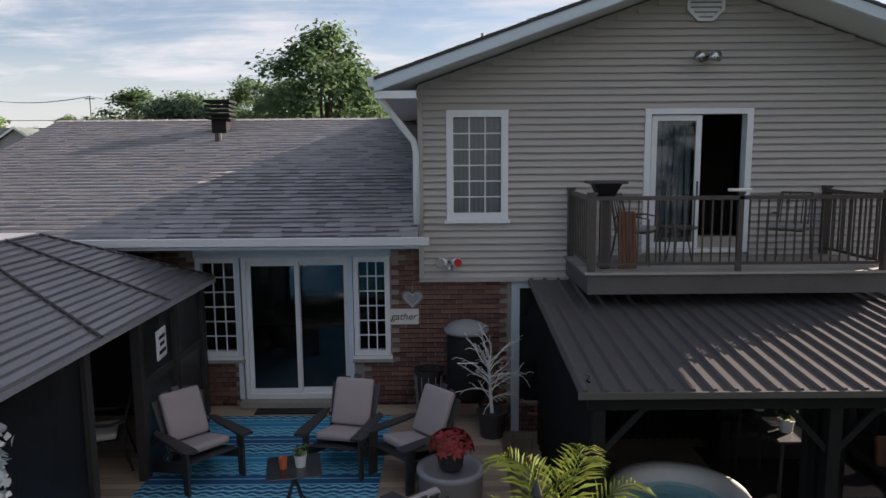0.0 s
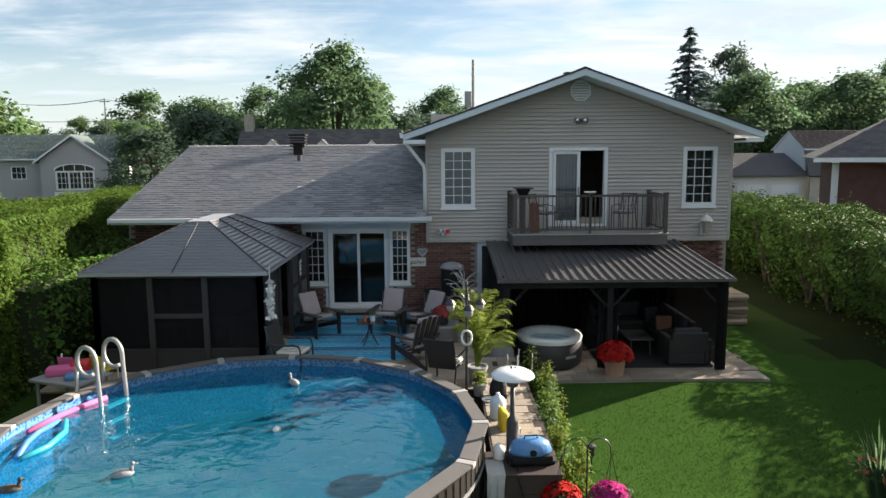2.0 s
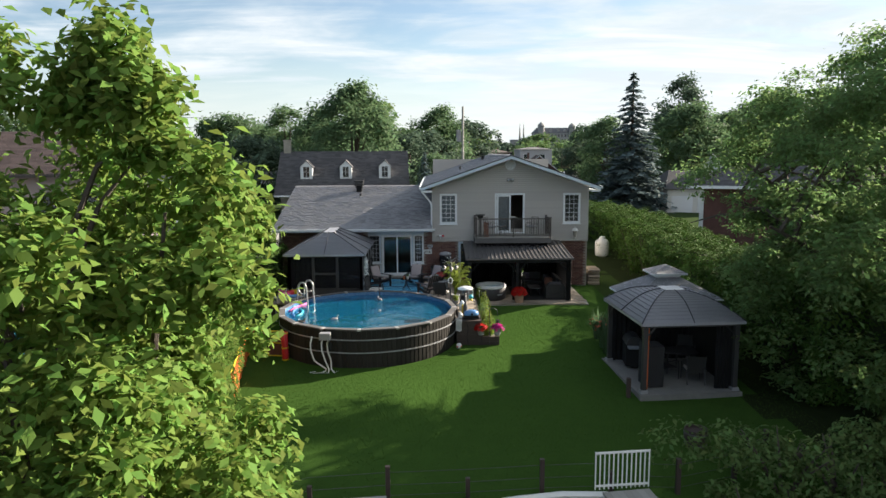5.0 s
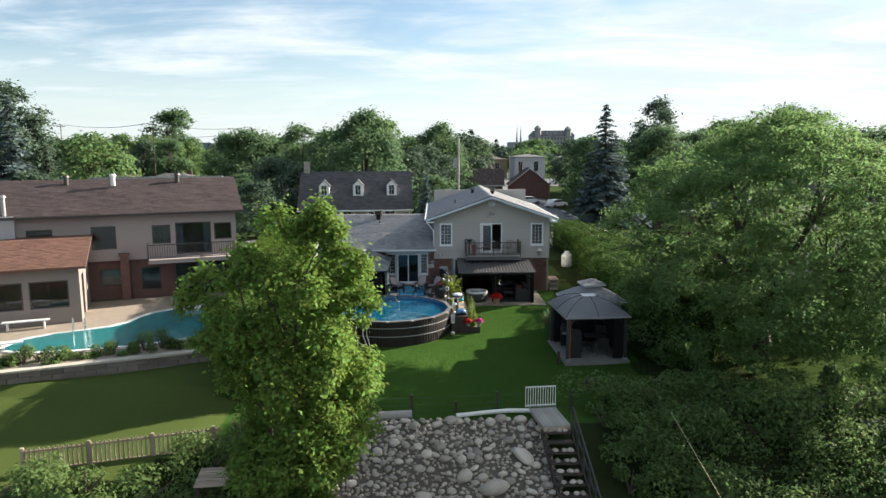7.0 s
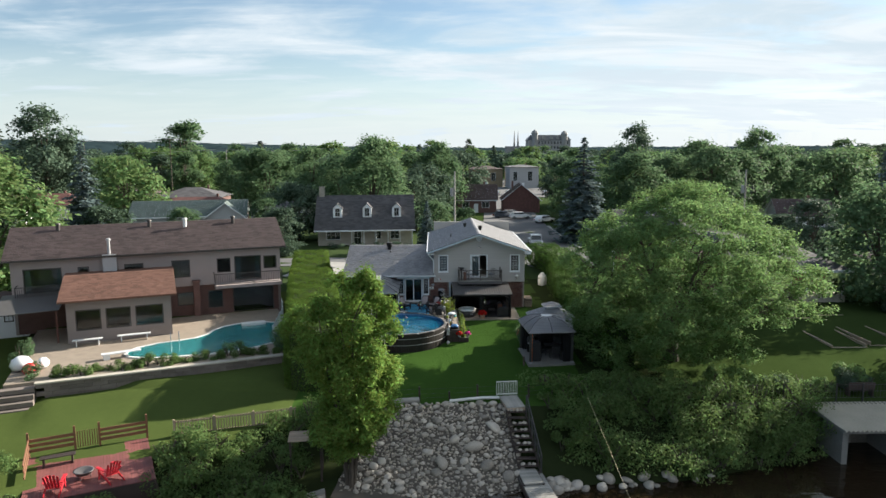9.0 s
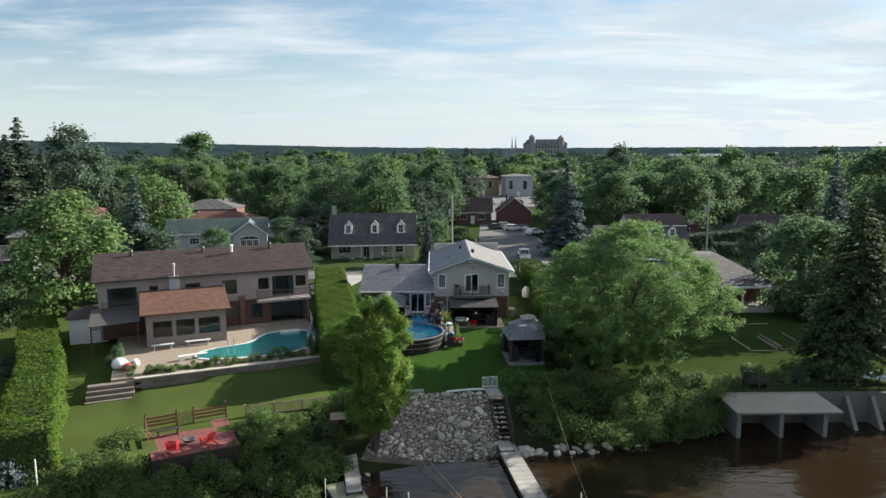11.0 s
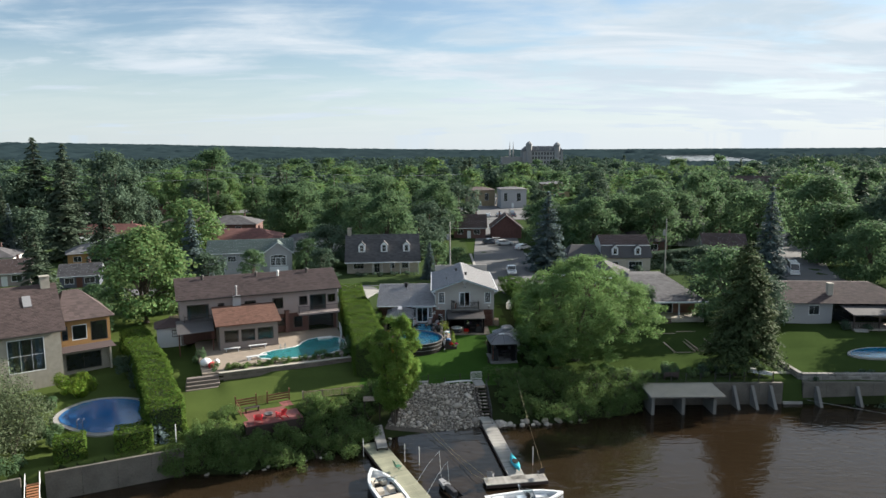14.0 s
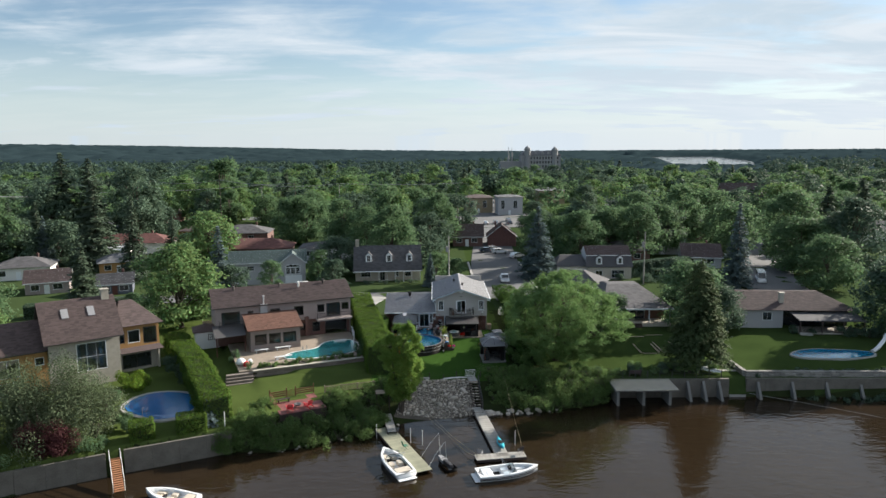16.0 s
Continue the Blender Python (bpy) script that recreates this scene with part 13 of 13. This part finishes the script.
for i, x in enumerate((-113, -104, -94, -87, -81)):      # pale trees in a row by the main road
    stand("eh"[i % 2], "g", x, 182.0 + 2 * (i % 2), 1.15 + 0.08 * (i % 3), 70 * i, 0.95)
stand("h", "m", -97.0, 210.0, 1.95, 20, 1.3)
placed, Vt = [], {}
tries = 0
while len(placed) < 700 and tries < 30000:
    tries += 1
    y = 58 + 420 * rs.random() ** 1.05
    x = rs.uniform(-0.74, 0.74) * (y + 112)
    s_, rz_, w_ = rs.uniform(0.8, 1.0) * rs.choice((0.85, 1.1, 1.1, 1.35, 1.55)), rs.uniform(0, 6.283), rs.uniform(1.05, 1.45)
    if any((x - cx_) ** 2 + (y - cy_ + 3) ** 2 < (r_ * 0.8) ** 2 for cx_, cy_, r_ in CLEAR):
        continue
    if any(cy_ - 42 < y < cy_ and abs(x - cx_ * (y + 112) / (cy_ + 112)) < 0.75 * r_ for cx_, cy_, r_ in CLEAR):      # open gardens and drives before the houses
        continue
    if abs(x - 20 - (y - 110) * 0.06) < 9 and y < 330 or abs(y - (195 + 0.06 * abs(x))) < 9:
        continue
    if any((x - a) ** 2 + (y - b) ** 2 < (4.4 * (s_ + c)) ** 2 for a, b, c in placed):
        continue
    placed.append((x, y, s_))
    shape, leaf = rs.choice((("e", "m"), ("e", "k"), ("f", "m"), ("f", "k"), ("h", "m"), ("h", "k"), ("v", "n"), ("e", "m"), ("f", "g"), ("f", "m"), ("h", "g"), ("e", "g")))
    if y < 175 and len([p for p in placed if p[1] < 175]) < 200:
        stand(shape, leaf, x, y, s_, math.degrees(rz_), w_)
        continue
    v, f, _ = TREES[shape]
    pick = v.reshape(-1, 4, 3)[::5]
    mid = pick.mean(1, keepdims=True)
    q = (mid + (pick - mid) * 1.8).reshape(-1, 3) * (s_ * w_, s_ * w_, s_)
    q = np.stack([q[:, 0] * math.cos(rz_) - q[:, 1] * math.sin(rz_) + x, q[:, 0] * math.sin(rz_) + q[:, 1] * math.cos(rz_) + y, q[:, 2] + float(ground_height(x, y)) - 0.3], -1)
    Vt.setdefault(leaf, []).append(q)
for leaf, rows in Vt.items():
    q = np.concatenate(rows)
    tagged(raw_mesh("far_woods", q, np.arange(len(q)).reshape(-1, 4), LEAF_KIND[leaf]), "leafy trees standing thick between the far houses", "woods", kind="stuff")

# woods past the last separate trees: crowns of leaf clumps in one mesh
rng = np.random.default_rng(91)
V, Fc, off = [], [], 0
k = 3000
ys = 300 + 1080 * rng.random(k) ** 1.1
xs = rng.uniform(-0.75, 0.75, k) * (ys + 120)
keep = ~in_bay(xs, ys, 12.0) & ~((np.abs(xs - 32) < 30) & (ys < 330)) & ~((np.abs(xs - 107) < 34) & (ys > 540) & (ys < 600))
xs, ys = np.append(xs[keep], rng.uniform(60, 150, 30)), np.append(ys[keep], rng.uniform(490, 540, 30))
for x, y in zip(xs, ys):
    low_ = 0.62 if 0.26 < x / (y + 100) < 0.48 and y > 420 else 1.0      # lower growth towards the bay
    h, r = rng.uniform(8, 15) * low_, rng.uniform(3.5, 6.5)
    d = rng.normal(size=(60, 3))
    d /= np.linalg.norm(d, axis=1)[:, None]
    d[:, 2] = np.abs(d[:, 2]) - 0.25
    c = np.array((x, y, float(ground_height(x, y)) + h * 0.55)) + d * (r, r, h * 0.5) * rng.uniform(0.7, 1.05, (60, 1))
    v, f = leaf_faces(rng, c, 2.5, up=0.3, lean=d * 1.5)
    V.append(v)
    Fc.append(f + off)
    off += len(v)
tagged(raw_mesh("far_woods", np.concatenate(V), np.concatenate(Fc), farleaf_m), "hazy mixed green woods behind the town", "woods", kind="stuff")


# ---- hedges and shrubs ----
def hedge(name, label, line, width, z0, z1, density, leaf, mat, seed, lump=0.18, core=True, top_lump=0.12, under=0.0):
    """A clipped hedge along a line of points: a dark core, painted as inner shade, under a coat of leaves."""
    rng = np.random.default_rng(seed)
    h = thing(name, label, "hedge", (0, 0, 0))
    P, N = [], []
    if core:
        bm = bmesh.new()
    for (xa, ya), (xb, yb) in zip(line, line[1:]):
        length = math.hypot(xb - xa, yb - ya)
        d = np.array(((xb - xa) / length, (yb - ya) / length))
        n = np.array((-d[1], d[0]))
        zg = float(min(ground_height(xa, ya), ground_height(xb, yb))) if z0 is None else z0
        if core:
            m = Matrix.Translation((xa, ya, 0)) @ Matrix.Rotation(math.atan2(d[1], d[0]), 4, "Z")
            # solid filler box; its dark colour stands for the shaded inside
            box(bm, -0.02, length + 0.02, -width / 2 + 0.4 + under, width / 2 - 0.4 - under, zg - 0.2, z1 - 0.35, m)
        for side in (-1, 1, 0, 2, 3):
            if side in (-1, 1):
                k = int(density * length * (z1 - zg))
                s, t = rng.random(k) * length, zg + rng.random(k) * (z1 - zg)
                bulge = lump * np.sin(s * 1.3 + side) * np.sin(t * 1.9 + s * 0.7) + rng.uniform(-0.22, 0.06, k)
                taper = 0.10 * (t - zg)
                o = side * (width / 2 + bulge - taper * 0.6 - under * np.maximum(0, 1 - (t - zg) / 1.7))      # hanging out over a bare foot
                nn = np.stack([n[0] * side * np.ones(k), n[1] * side * np.ones(k), 0.3 * np.ones(k)], -1)
            elif side == 0:
                k = int(density * length * width)
                s, o = rng.random(k) * length, (rng.random(k) - 0.5) * width
                t = z1 + top_lump * np.sin(s * 1.7) * np.cos(o * 2.3) + rng.uniform(-0.22, 0.06, k) - 0.5 * np.maximum(0, np.abs(o) - width * 0.38)
                nn = np.tile((0, 0, 1.0), (k, 1))
            else:
                k = int(density * width * (z1 - zg))
                o, t = (rng.random(k) - 0.5) * width, zg + rng.random(k) * (z1 - zg)
                s = np.full(k, 0.0 if side == 2 else length) + rng.uniform(-0.1, 0.1, k)
                sg_ = -1 if side == 2 else 1
                nn = np.stack([d[0] * sg_ * np.ones(k), d[1] * sg_ * np.ones(k), 0.3 * np.ones(k)], -1)
            P.append(np.stack([xa + d[0] * s + n[0] * o, ya + d[1] * s + n[1] * o, t], -1))
            N.append(nn)
    v, f = leaf_faces(rng, np.concatenate(P), leaf, up=0.2, aspect=0.6, lean=np.concatenate(N) * 0.9)
    raw_mesh("foliage", v, f, mat, h)
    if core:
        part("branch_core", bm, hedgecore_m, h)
    return h


hedge("hedge", "tall clipped cedar hedge between the two gardens", [(-7.25, -19.6), (-7.9, -15.8), (-8.75, -11.8), (-9.95, -5.5), (-11.35, 2.0)], 4.0, None, 2.98, 520, 0.09, hedge_m, 61)
hedge("hedge", "tall dark cedar hedge behind the gazebo", [(-11.35, 2.0), (-12.6, 9.0), (-13.6, 15.0)], 3.8, None, 2.75, 230, 0.12, hedge_m, 62)
hedge("hedge", "dark shrubs beside the deck", [(-8.1, -4.6), (-8.3, 1.0)], 1.6, -0.6, 1.9, 170, 0.12, hedgeright_m, 63, 0.3)
hedge("hedge", "clipped cedar hedge running down to the river", [(-38.3, -8.5), (-31.0, -21.0), (-23.6, -36.0)], 3.2, None, 2.0, 120, 0.19, hedge_m, 64, 0.3)
hedge("hedge", "clipped green hedge block above the river wall", [(-27.2, -38.0), (-24.6, -36.9)], 2.2, -1.3, 0.75, 150, 0.17, hedge_m, 65)
hedge("hedge", "clipped green hedge block beside the blue pool", [(-31.3, -39.9), (-29.3, -38.9)], 2.2, -1.3, 0.75, 150, 0.17, hedge_m, 66)
hedge("hedge", "clipped hedge across the street", [(48.5, 44.0), (62.0, 43.0)], 2.0, -0.9, 1.6, 40, 0.3, leafdark_m, 67)
hedge("hedge", "dark hedge between far gardens", [(-72.0, 12.0), (-52.0, 20.0)], 2.5, -0.9, 1.6, 40, 0.3, leafdark_m, 68)


def shrub_bank(name, label, spots, leafm, count, size, seed, flowers=None):
    """A loose bank of shrubs: leaf clumps at each spot (x, y, radius, height)."""
    rng = np.random.default_rng(seed)
    lob = []
    for x, y, r, h in spots:
        z = float(ground_height(x, y))
        for _ in range(max(4, int(5 * r))):
            lob.append((x + rng.normal() * r * 0.5, y + rng.normal() * r * 0.5, z + h * rng.uniform(0.15, 0.75), r * rng.uniform(0.35, 0.6), r * rng.uniform(0.35, 0.6), h * rng.uniform(0.25, 0.42)))
    pts, out = lobes_points(rng, lob, count, 0.55)
    v, f = leaf_faces(rng, pts, size, up=0.3, aspect=0.5, lean=out * 0.6)
    h = thing(name, label, "shrub", (0, 0, 0))
    raw_mesh("foliage", v, f, leafm, h)
    bm = bmesh.new()
    for x, y, r, hh in spots:
        z = float(ground_height(x, y))
        for k in range(5):
            a = rng.uniform(0, 6.28)
            pipe(bm, [(x, y, z - 0.15), (x + 0.3 * r * math.cos(a), y + 0.3 * r * math.sin(a), z + hh * 0.4), (x + 0.6 * r * math.cos(a), y + 0.6 * r * math.sin(a), z + hh * 0.75)], [0.05, 0.03, 0.012], 5)
    tagged(part("stem", bm, bark_m, h), kind="stuff")
    return h


# the dense hedge on the pavilion's side of the garden
hedge("hedge", "thick green hedge along the garden boundary", [(12.8, 24.0), (14.2, 14.0), (14.1, 9.0), (13.5, 4.0), (12.7, -3.0), (12.8, -8.0), (13.2, -16.0)], 3.9, None, 2.15, 250, 0.12, hedgeright_m, 71, 0.32, True, 0.3, 1.25)
spots = [(12.7 + max(0, 7 - 1.25 * i) * 0.12 + rs.uniform(-0.6, 0.6), 12.0 - 1.25 * i, 1.4, rs.uniform(3.0, 3.5)) for i in range(21)]
shrub_bank("hedge", "leafy uneven shoots on top of the boundary hedge", spots, hedgeright_m, 13000, 0.11, 72)

# bank vegetation
def bank_spots(x0, x1, n, off=(0.2, 0.95), r=(0.8, 1.6), h=(0.9, 2.0)):
    out = []
    for _ in range(n):
        x = rs.uniform(x0, x1)
        c, s = float(along(CREST, x)), float(along(SHORE, x))
        y, r_, h_ = c + (s - c) * rs.uniform(*off), rs.uniform(*r), rs.uniform(*h)
        dx, dy = x + 19.67, y + 28.98      # the red deck stays free
        u, v = 0.899 * dx + 0.438 * dy, -0.438 * dx + 0.899 * dy
        if -0.6 < u < 5.9 and -6.6 < v < 0.6:
            continue
        out.append((x, y, r_, h_))
    return out


shrub_bank("bank_shrub", "dense green shrubs on the river bank below the lookout", bank_spots(-23.0, -6.5, 92, (0.05, 1.0)), bankleaf_m, 62000, 0.16, 73)
shrub_bank("bank_shrub", "bright shrubs around the red deck", [(-12.2, -28.2, 1.2, 1.2), (-11.0, -27.6, 1.1, 1.0), (-19.6, -32.4, 1.2, 1.6), (-13.0, -33.6, 1.2, 1.7), (-15.0, -35.4, 1.1, 1.5), (-20.4, -35.4, 1.2, 1.8), (-17.6, -36.0, 1.3, 1.6), (-17.6, -34.6, 1.1, 1.7), (-16.0, -33.9, 1.0, 1.7), (-14.4, -33.1, 1.0, 1.6), (-12.6, -30.9, 1.0, 1.6), (-13.0, -29.2, 0.9, 1.5)], bankleaf_m, 21000, 0.15, 74)
shrub_bank("bank_shrub", "dense undergrowth on the bank beside the stairs", bank_spots(7.6, 22.0, 62, (-0.15, 1.0), (0.9, 1.8), (0.9, 2.3)), bankleaf_m, 52000, 0.16, 75)
shrub_bank("bank_shrub", "green undergrowth beside the stairs", [(6.8, -22.0, 0.8, 0.9), (7.6, -23.4, 0.9, 1.0), (7.0, -25.0, 0.8, 0.9), (9.2, -22.4, 1.0, 1.2), (10.6, -20.8, 1.2, 1.6), (8.8, -19.8, 0.7, 0.8)], bankleaf_m, 9000, 0.14, 76)
shrub_bank("bank_shrub", "trailing plants at the foot of the stone wall", [(45 + 1.7 * i, -23.6 + rs.uniform(-0.6, 0.3), 0.8 + 0.06 * i, 0.9 + 0.09 * i) for i in range(17)], leafdark_m, 20000, 0.2, 77)
shrub_bank("garden_shrub", "mixed flowering shrubs along the river fence", [(18 + 1.5 * i + rs.uniform(-0.4, 0.4), -19.6 + rs.uniform(-0.9, 0.9), rs.uniform(0.6, 1.0), rs.uniform(0.7, 1.5)) for i in range(13)], leafgrey_m, 15000, 0.15, 78)
shrub_bank("garden_shrub", "dark rounded garden shrubs along the fence", [(21, -20.6, 0.8, 1.2), (26.5, -20.3, 1.0, 1.4), (29.8, -19.8, 0.9, 1.7), (31.8, -19.8, 0.9, 1.5), (36.8, -18.2, 0.9, 1.0)], leafdark_m, 8000, 0.14, 79)
shrub_bank("garden_shrub", "low mixed flower border above the retaining wall", [on_terrace(-6.8 + 0.72 * i, -7.65 + rs.uniform(-0.3, 0.3))[:2] + (0.6, rs.uniform(0.5, 1.0)) for i in range(21)], bankleaf_m, 15000, 0.12, 80)
shrub_bank("garden_shrub", "green shrub beside the pool terrace", [on_terrace(7.0, -6.6)[:2] + (1.1, 1.6), on_terrace(8.0, -5.2)[:2] + (1.1, 1.8), on_terrace(-8.2, -7.4)[:2] + (0.7, 0.9), on_terrace(-9.6, -2.2)[:2] + (0.8, 1.7)], leafmid_m, 6000, 0.14, 81)
shrub_bank("garden_shrub", "bright shrub beside the timber bay", [(-38.0, -24.0, 1.5, 2.2), (-37.0, -25.2, 1.1, 1.6)], leaf_m, 5000, 0.18, 82)
shrub_bank("garden_shrub", "dark shrubs between hedge and blue pool", [(-33.5, -20.0, 1.5, 1.8), (-31.2, -22.6, 1.3, 1.6), (-35.0, -17.0, 1.5, 2.0), (-30.0, -24.6, 0.9, 1.2)], leafdark_m, 6000, 0.18, 83)
shrub_bank("garden_shrub", "dark shrubs along the street front", [(-14.5, 40.5, 1.0, 1.0), (-11.0, 40.7, 0.9, 0.9), (-8.0, 41.0, 0.9, 0.9), (-5.5, 41.2, 1.0, 1.0), (41.0, 42.5, 1.3, 1.6), (46.0, 40.0, 1.6, 2.2)], leafdark_m, 6000, 0.2, 84)

hedge("hedge", "dark tall hedge behind the far street house", [(43.0, 46.0), (51.0, 50.5), (60.0, 54.5)], 2.4, None, 2.6, 70, 0.3, leafdark_m, 66, 0.3)
shrub_bank("garden_shrub", "low dark planting along the top of the stone wall", [(41.5 + 1.5 * i, -20.6 - 0.03 * i + rs.uniform(-0.3, 0.3), 0.7, rs.uniform(0.5, 0.9)) for i in range(20)], leafdark_m, 12000, 0.2, 90)
shrub_bank("garden_shrub", "dark shrubs in front of the grey bungalow", [(55.5, -3.6, 1.0, 1.3), (57.4, -4.2, 0.9, 1.0), (63.0, -5.4, 1.4, 1.6), (66.0, -6.0, 1.5, 1.8), (43.6, -0.6, 1.2, 1.6), (40.2, -3.0, 1.3, 1.8)], leafdark_m, 9000, 0.2, 91)
shrub_bank("garden_shrub", "mixed shrubs around the blue pool", [(-36.6, -33.4, 1.0, 1.2), (-35.0, -35.4, 1.1, 1.4), (-33.0, -37.4, 1.1, 1.3), (-37.8, -28.2, 0.9, 1.2), (-28.4, -25.2, 0.9, 1.1), (-26.6, -35.8, 0.7, 0.9)], leafmid_m, 9000, 0.18, 92)
# willow-like bush, purple bush and spruce at the far corner
shrub_bank("tree", "large grey-green willow bush hanging over the river wall", [(-38.5, -38.0, 3.5, 8.4), (-42.0, -39.5, 3.4, 7.8), (-35.0, -39.6, 3.0, 6.2), (-39.0, -41.6, 3.2, 6.6), (-45.0, -41.0, 2.6, 6.0)], willow_m, 52000, 0.2, 85)
shrub_bank("garden_shrub", "dark purple-leaved bush beneath the willow", [(-38.4, -43.4, 1.9, 3.4), (-36.2, -43.0, 1.5, 2.4)], purpleleaf_m, 9000, 0.17, 86)
shrub_bank("garden_shrub", "green bush above the river wall", [(-45.0, -46.2, 2.2, 3.6), (-48.5, -48.0, 2.4, 4.0), (-42.0, -45.6, 1.6, 2.2), (-35.0, -42.6, 1.3, 1.6), (-52.0, -50.0, 2.2, 3.4), (-33.4, -41.2, 0.9, 1.2)], leafmid_m, 22000, 0.2, 87)
plant_tree("tree", "small blue-grey spruce by the blue pool", "tree", conifer_mesh(57, 3.1, 1.5, 24, 30, 0.22), bluespruce_m, (-24.6, -36.1, -1.25))

# blades over the lawn near the path of the eye
rng = np.random.default_rng(12)
k = 110000
gxs, gys = rng.uniform(-8.5, 11.0, k), -4.6 - 17.0 * rng.random(k)
ok = ((gxs - PC[0]) ** 2 + (gys - PC[1]) ** 2 > 3.55 ** 2) & ~((gxs < 1.05) & (gys > -6.3)) & ~((gxs < 2.6) & (gxs > 1.0) & (gys > -9.3)) & ~((gxs > 6.2) & (gxs < 9.6) & (gys > -15.4) & (gys < -8.5))
gxs, gys = gxs[ok], gys[ok]
gz_ = ground_height(gxs, gys)
a = rng.uniform(0, 2 * np.pi, len(gxs))
hh, ww = rng.uniform(0.015, 0.04, len(gxs)), rng.uniform(0.006, 0.012, len(gxs))
lx, ly = rng.normal(0, 0.025, len(gxs)), rng.normal(0, 0.025, len(gxs))
V = np.stack([np.stack([gxs - ww * np.cos(a), gys - ww * np.sin(a), gz_ - 0.01], -1), np.stack([gxs + ww * np.cos(a), gys + ww * np.sin(a), gz_ - 0.01], -1), np.stack([gxs + lx, gys + ly, gz_ + hh], -1)], 1).reshape(-1, 3)
tagged(raw_mesh("grass", V, np.arange(len(V)).reshape(-1, 3), blade_m), "short green lawn grass", "grass", kind="stuff")


# ---- bricks of the lower wall ----
bm = bmesh.new()
box(bm, 0, 0.205, -0.022, 0.012, 0, 0.062)
brick_me = piece_mesh("brick", bm, brick_m)
bm = bmesh.new()
box(bm, 0, 0.095, -0.022, 0.012, 0, 0.062)
half_me = piece_mesh("brick", bm, brick_m)
holes = (SLL, SLR, (PDO[0] - 0.04, PDO[1] + 0.04, 0.0, 2.3), ASSEMBLY, GREYDOOR)
count, Vj, Fj = 0, [], []
for row in range(40):
    z = -0.45 + 0.074 * row
    if z > 2.45:
        break
    for i in range(-38, 38):
        x = i * 0.217 + (0.108 if row % 2 else 0)
        if x < -8.0 or x > 7.9:
            continue
        if x > 0.02 and z > 1.86:
            continue
        if any(x + 0.205 > h[0] - 0.02 and x < h[1] + 0.02 and z + 0.06 > h[2] - (0.1 if h in (SLL, SLR) else 0) and z < h[3] for h in holes):
            continue
        if -3.75 < x < -3.30 and z > 0.0 or (-3.36 < x < -2.7 and z > 0.0) or (-1.05 < x < 1.34 and 0.0 < z) and count < 300:
            ob = shared("brick", brick_me, lower_wall, pose(x, LW, z))
            count += 1
        else:
            k = len(Vj)
            y0, y1 = LW - 0.022, LW + 0.012
            Vj += [(x, y0, z), (x + 0.205, y0, z), (x + 0.205, y0, z + 0.062), (x, y0, z + 0.062), (x, y1, z), (x + 0.205, y1, z), (x + 0.205, y1, z + 0.062), (x, y1, z + 0.062)]
            Fj += [(k, k + 1, k + 2, k + 3), (k + 4, k + 5, k + 1, k), (k + 3, k + 2, k + 6, k + 7), (k + 1, k + 5, k + 6, k + 2), (k + 4, k, k + 3, k + 7)]
brickj_m = material("red_brick_field", (0.155, 0.076, 0.062), rough=0.85, vary=0.3, large=2, fine=30, bump=0.2, island=0.35, hue=0.012)
tagged(raw_mesh("brick_field", Vj, Fj, brickj_m, lower_wall), kind="stuff")
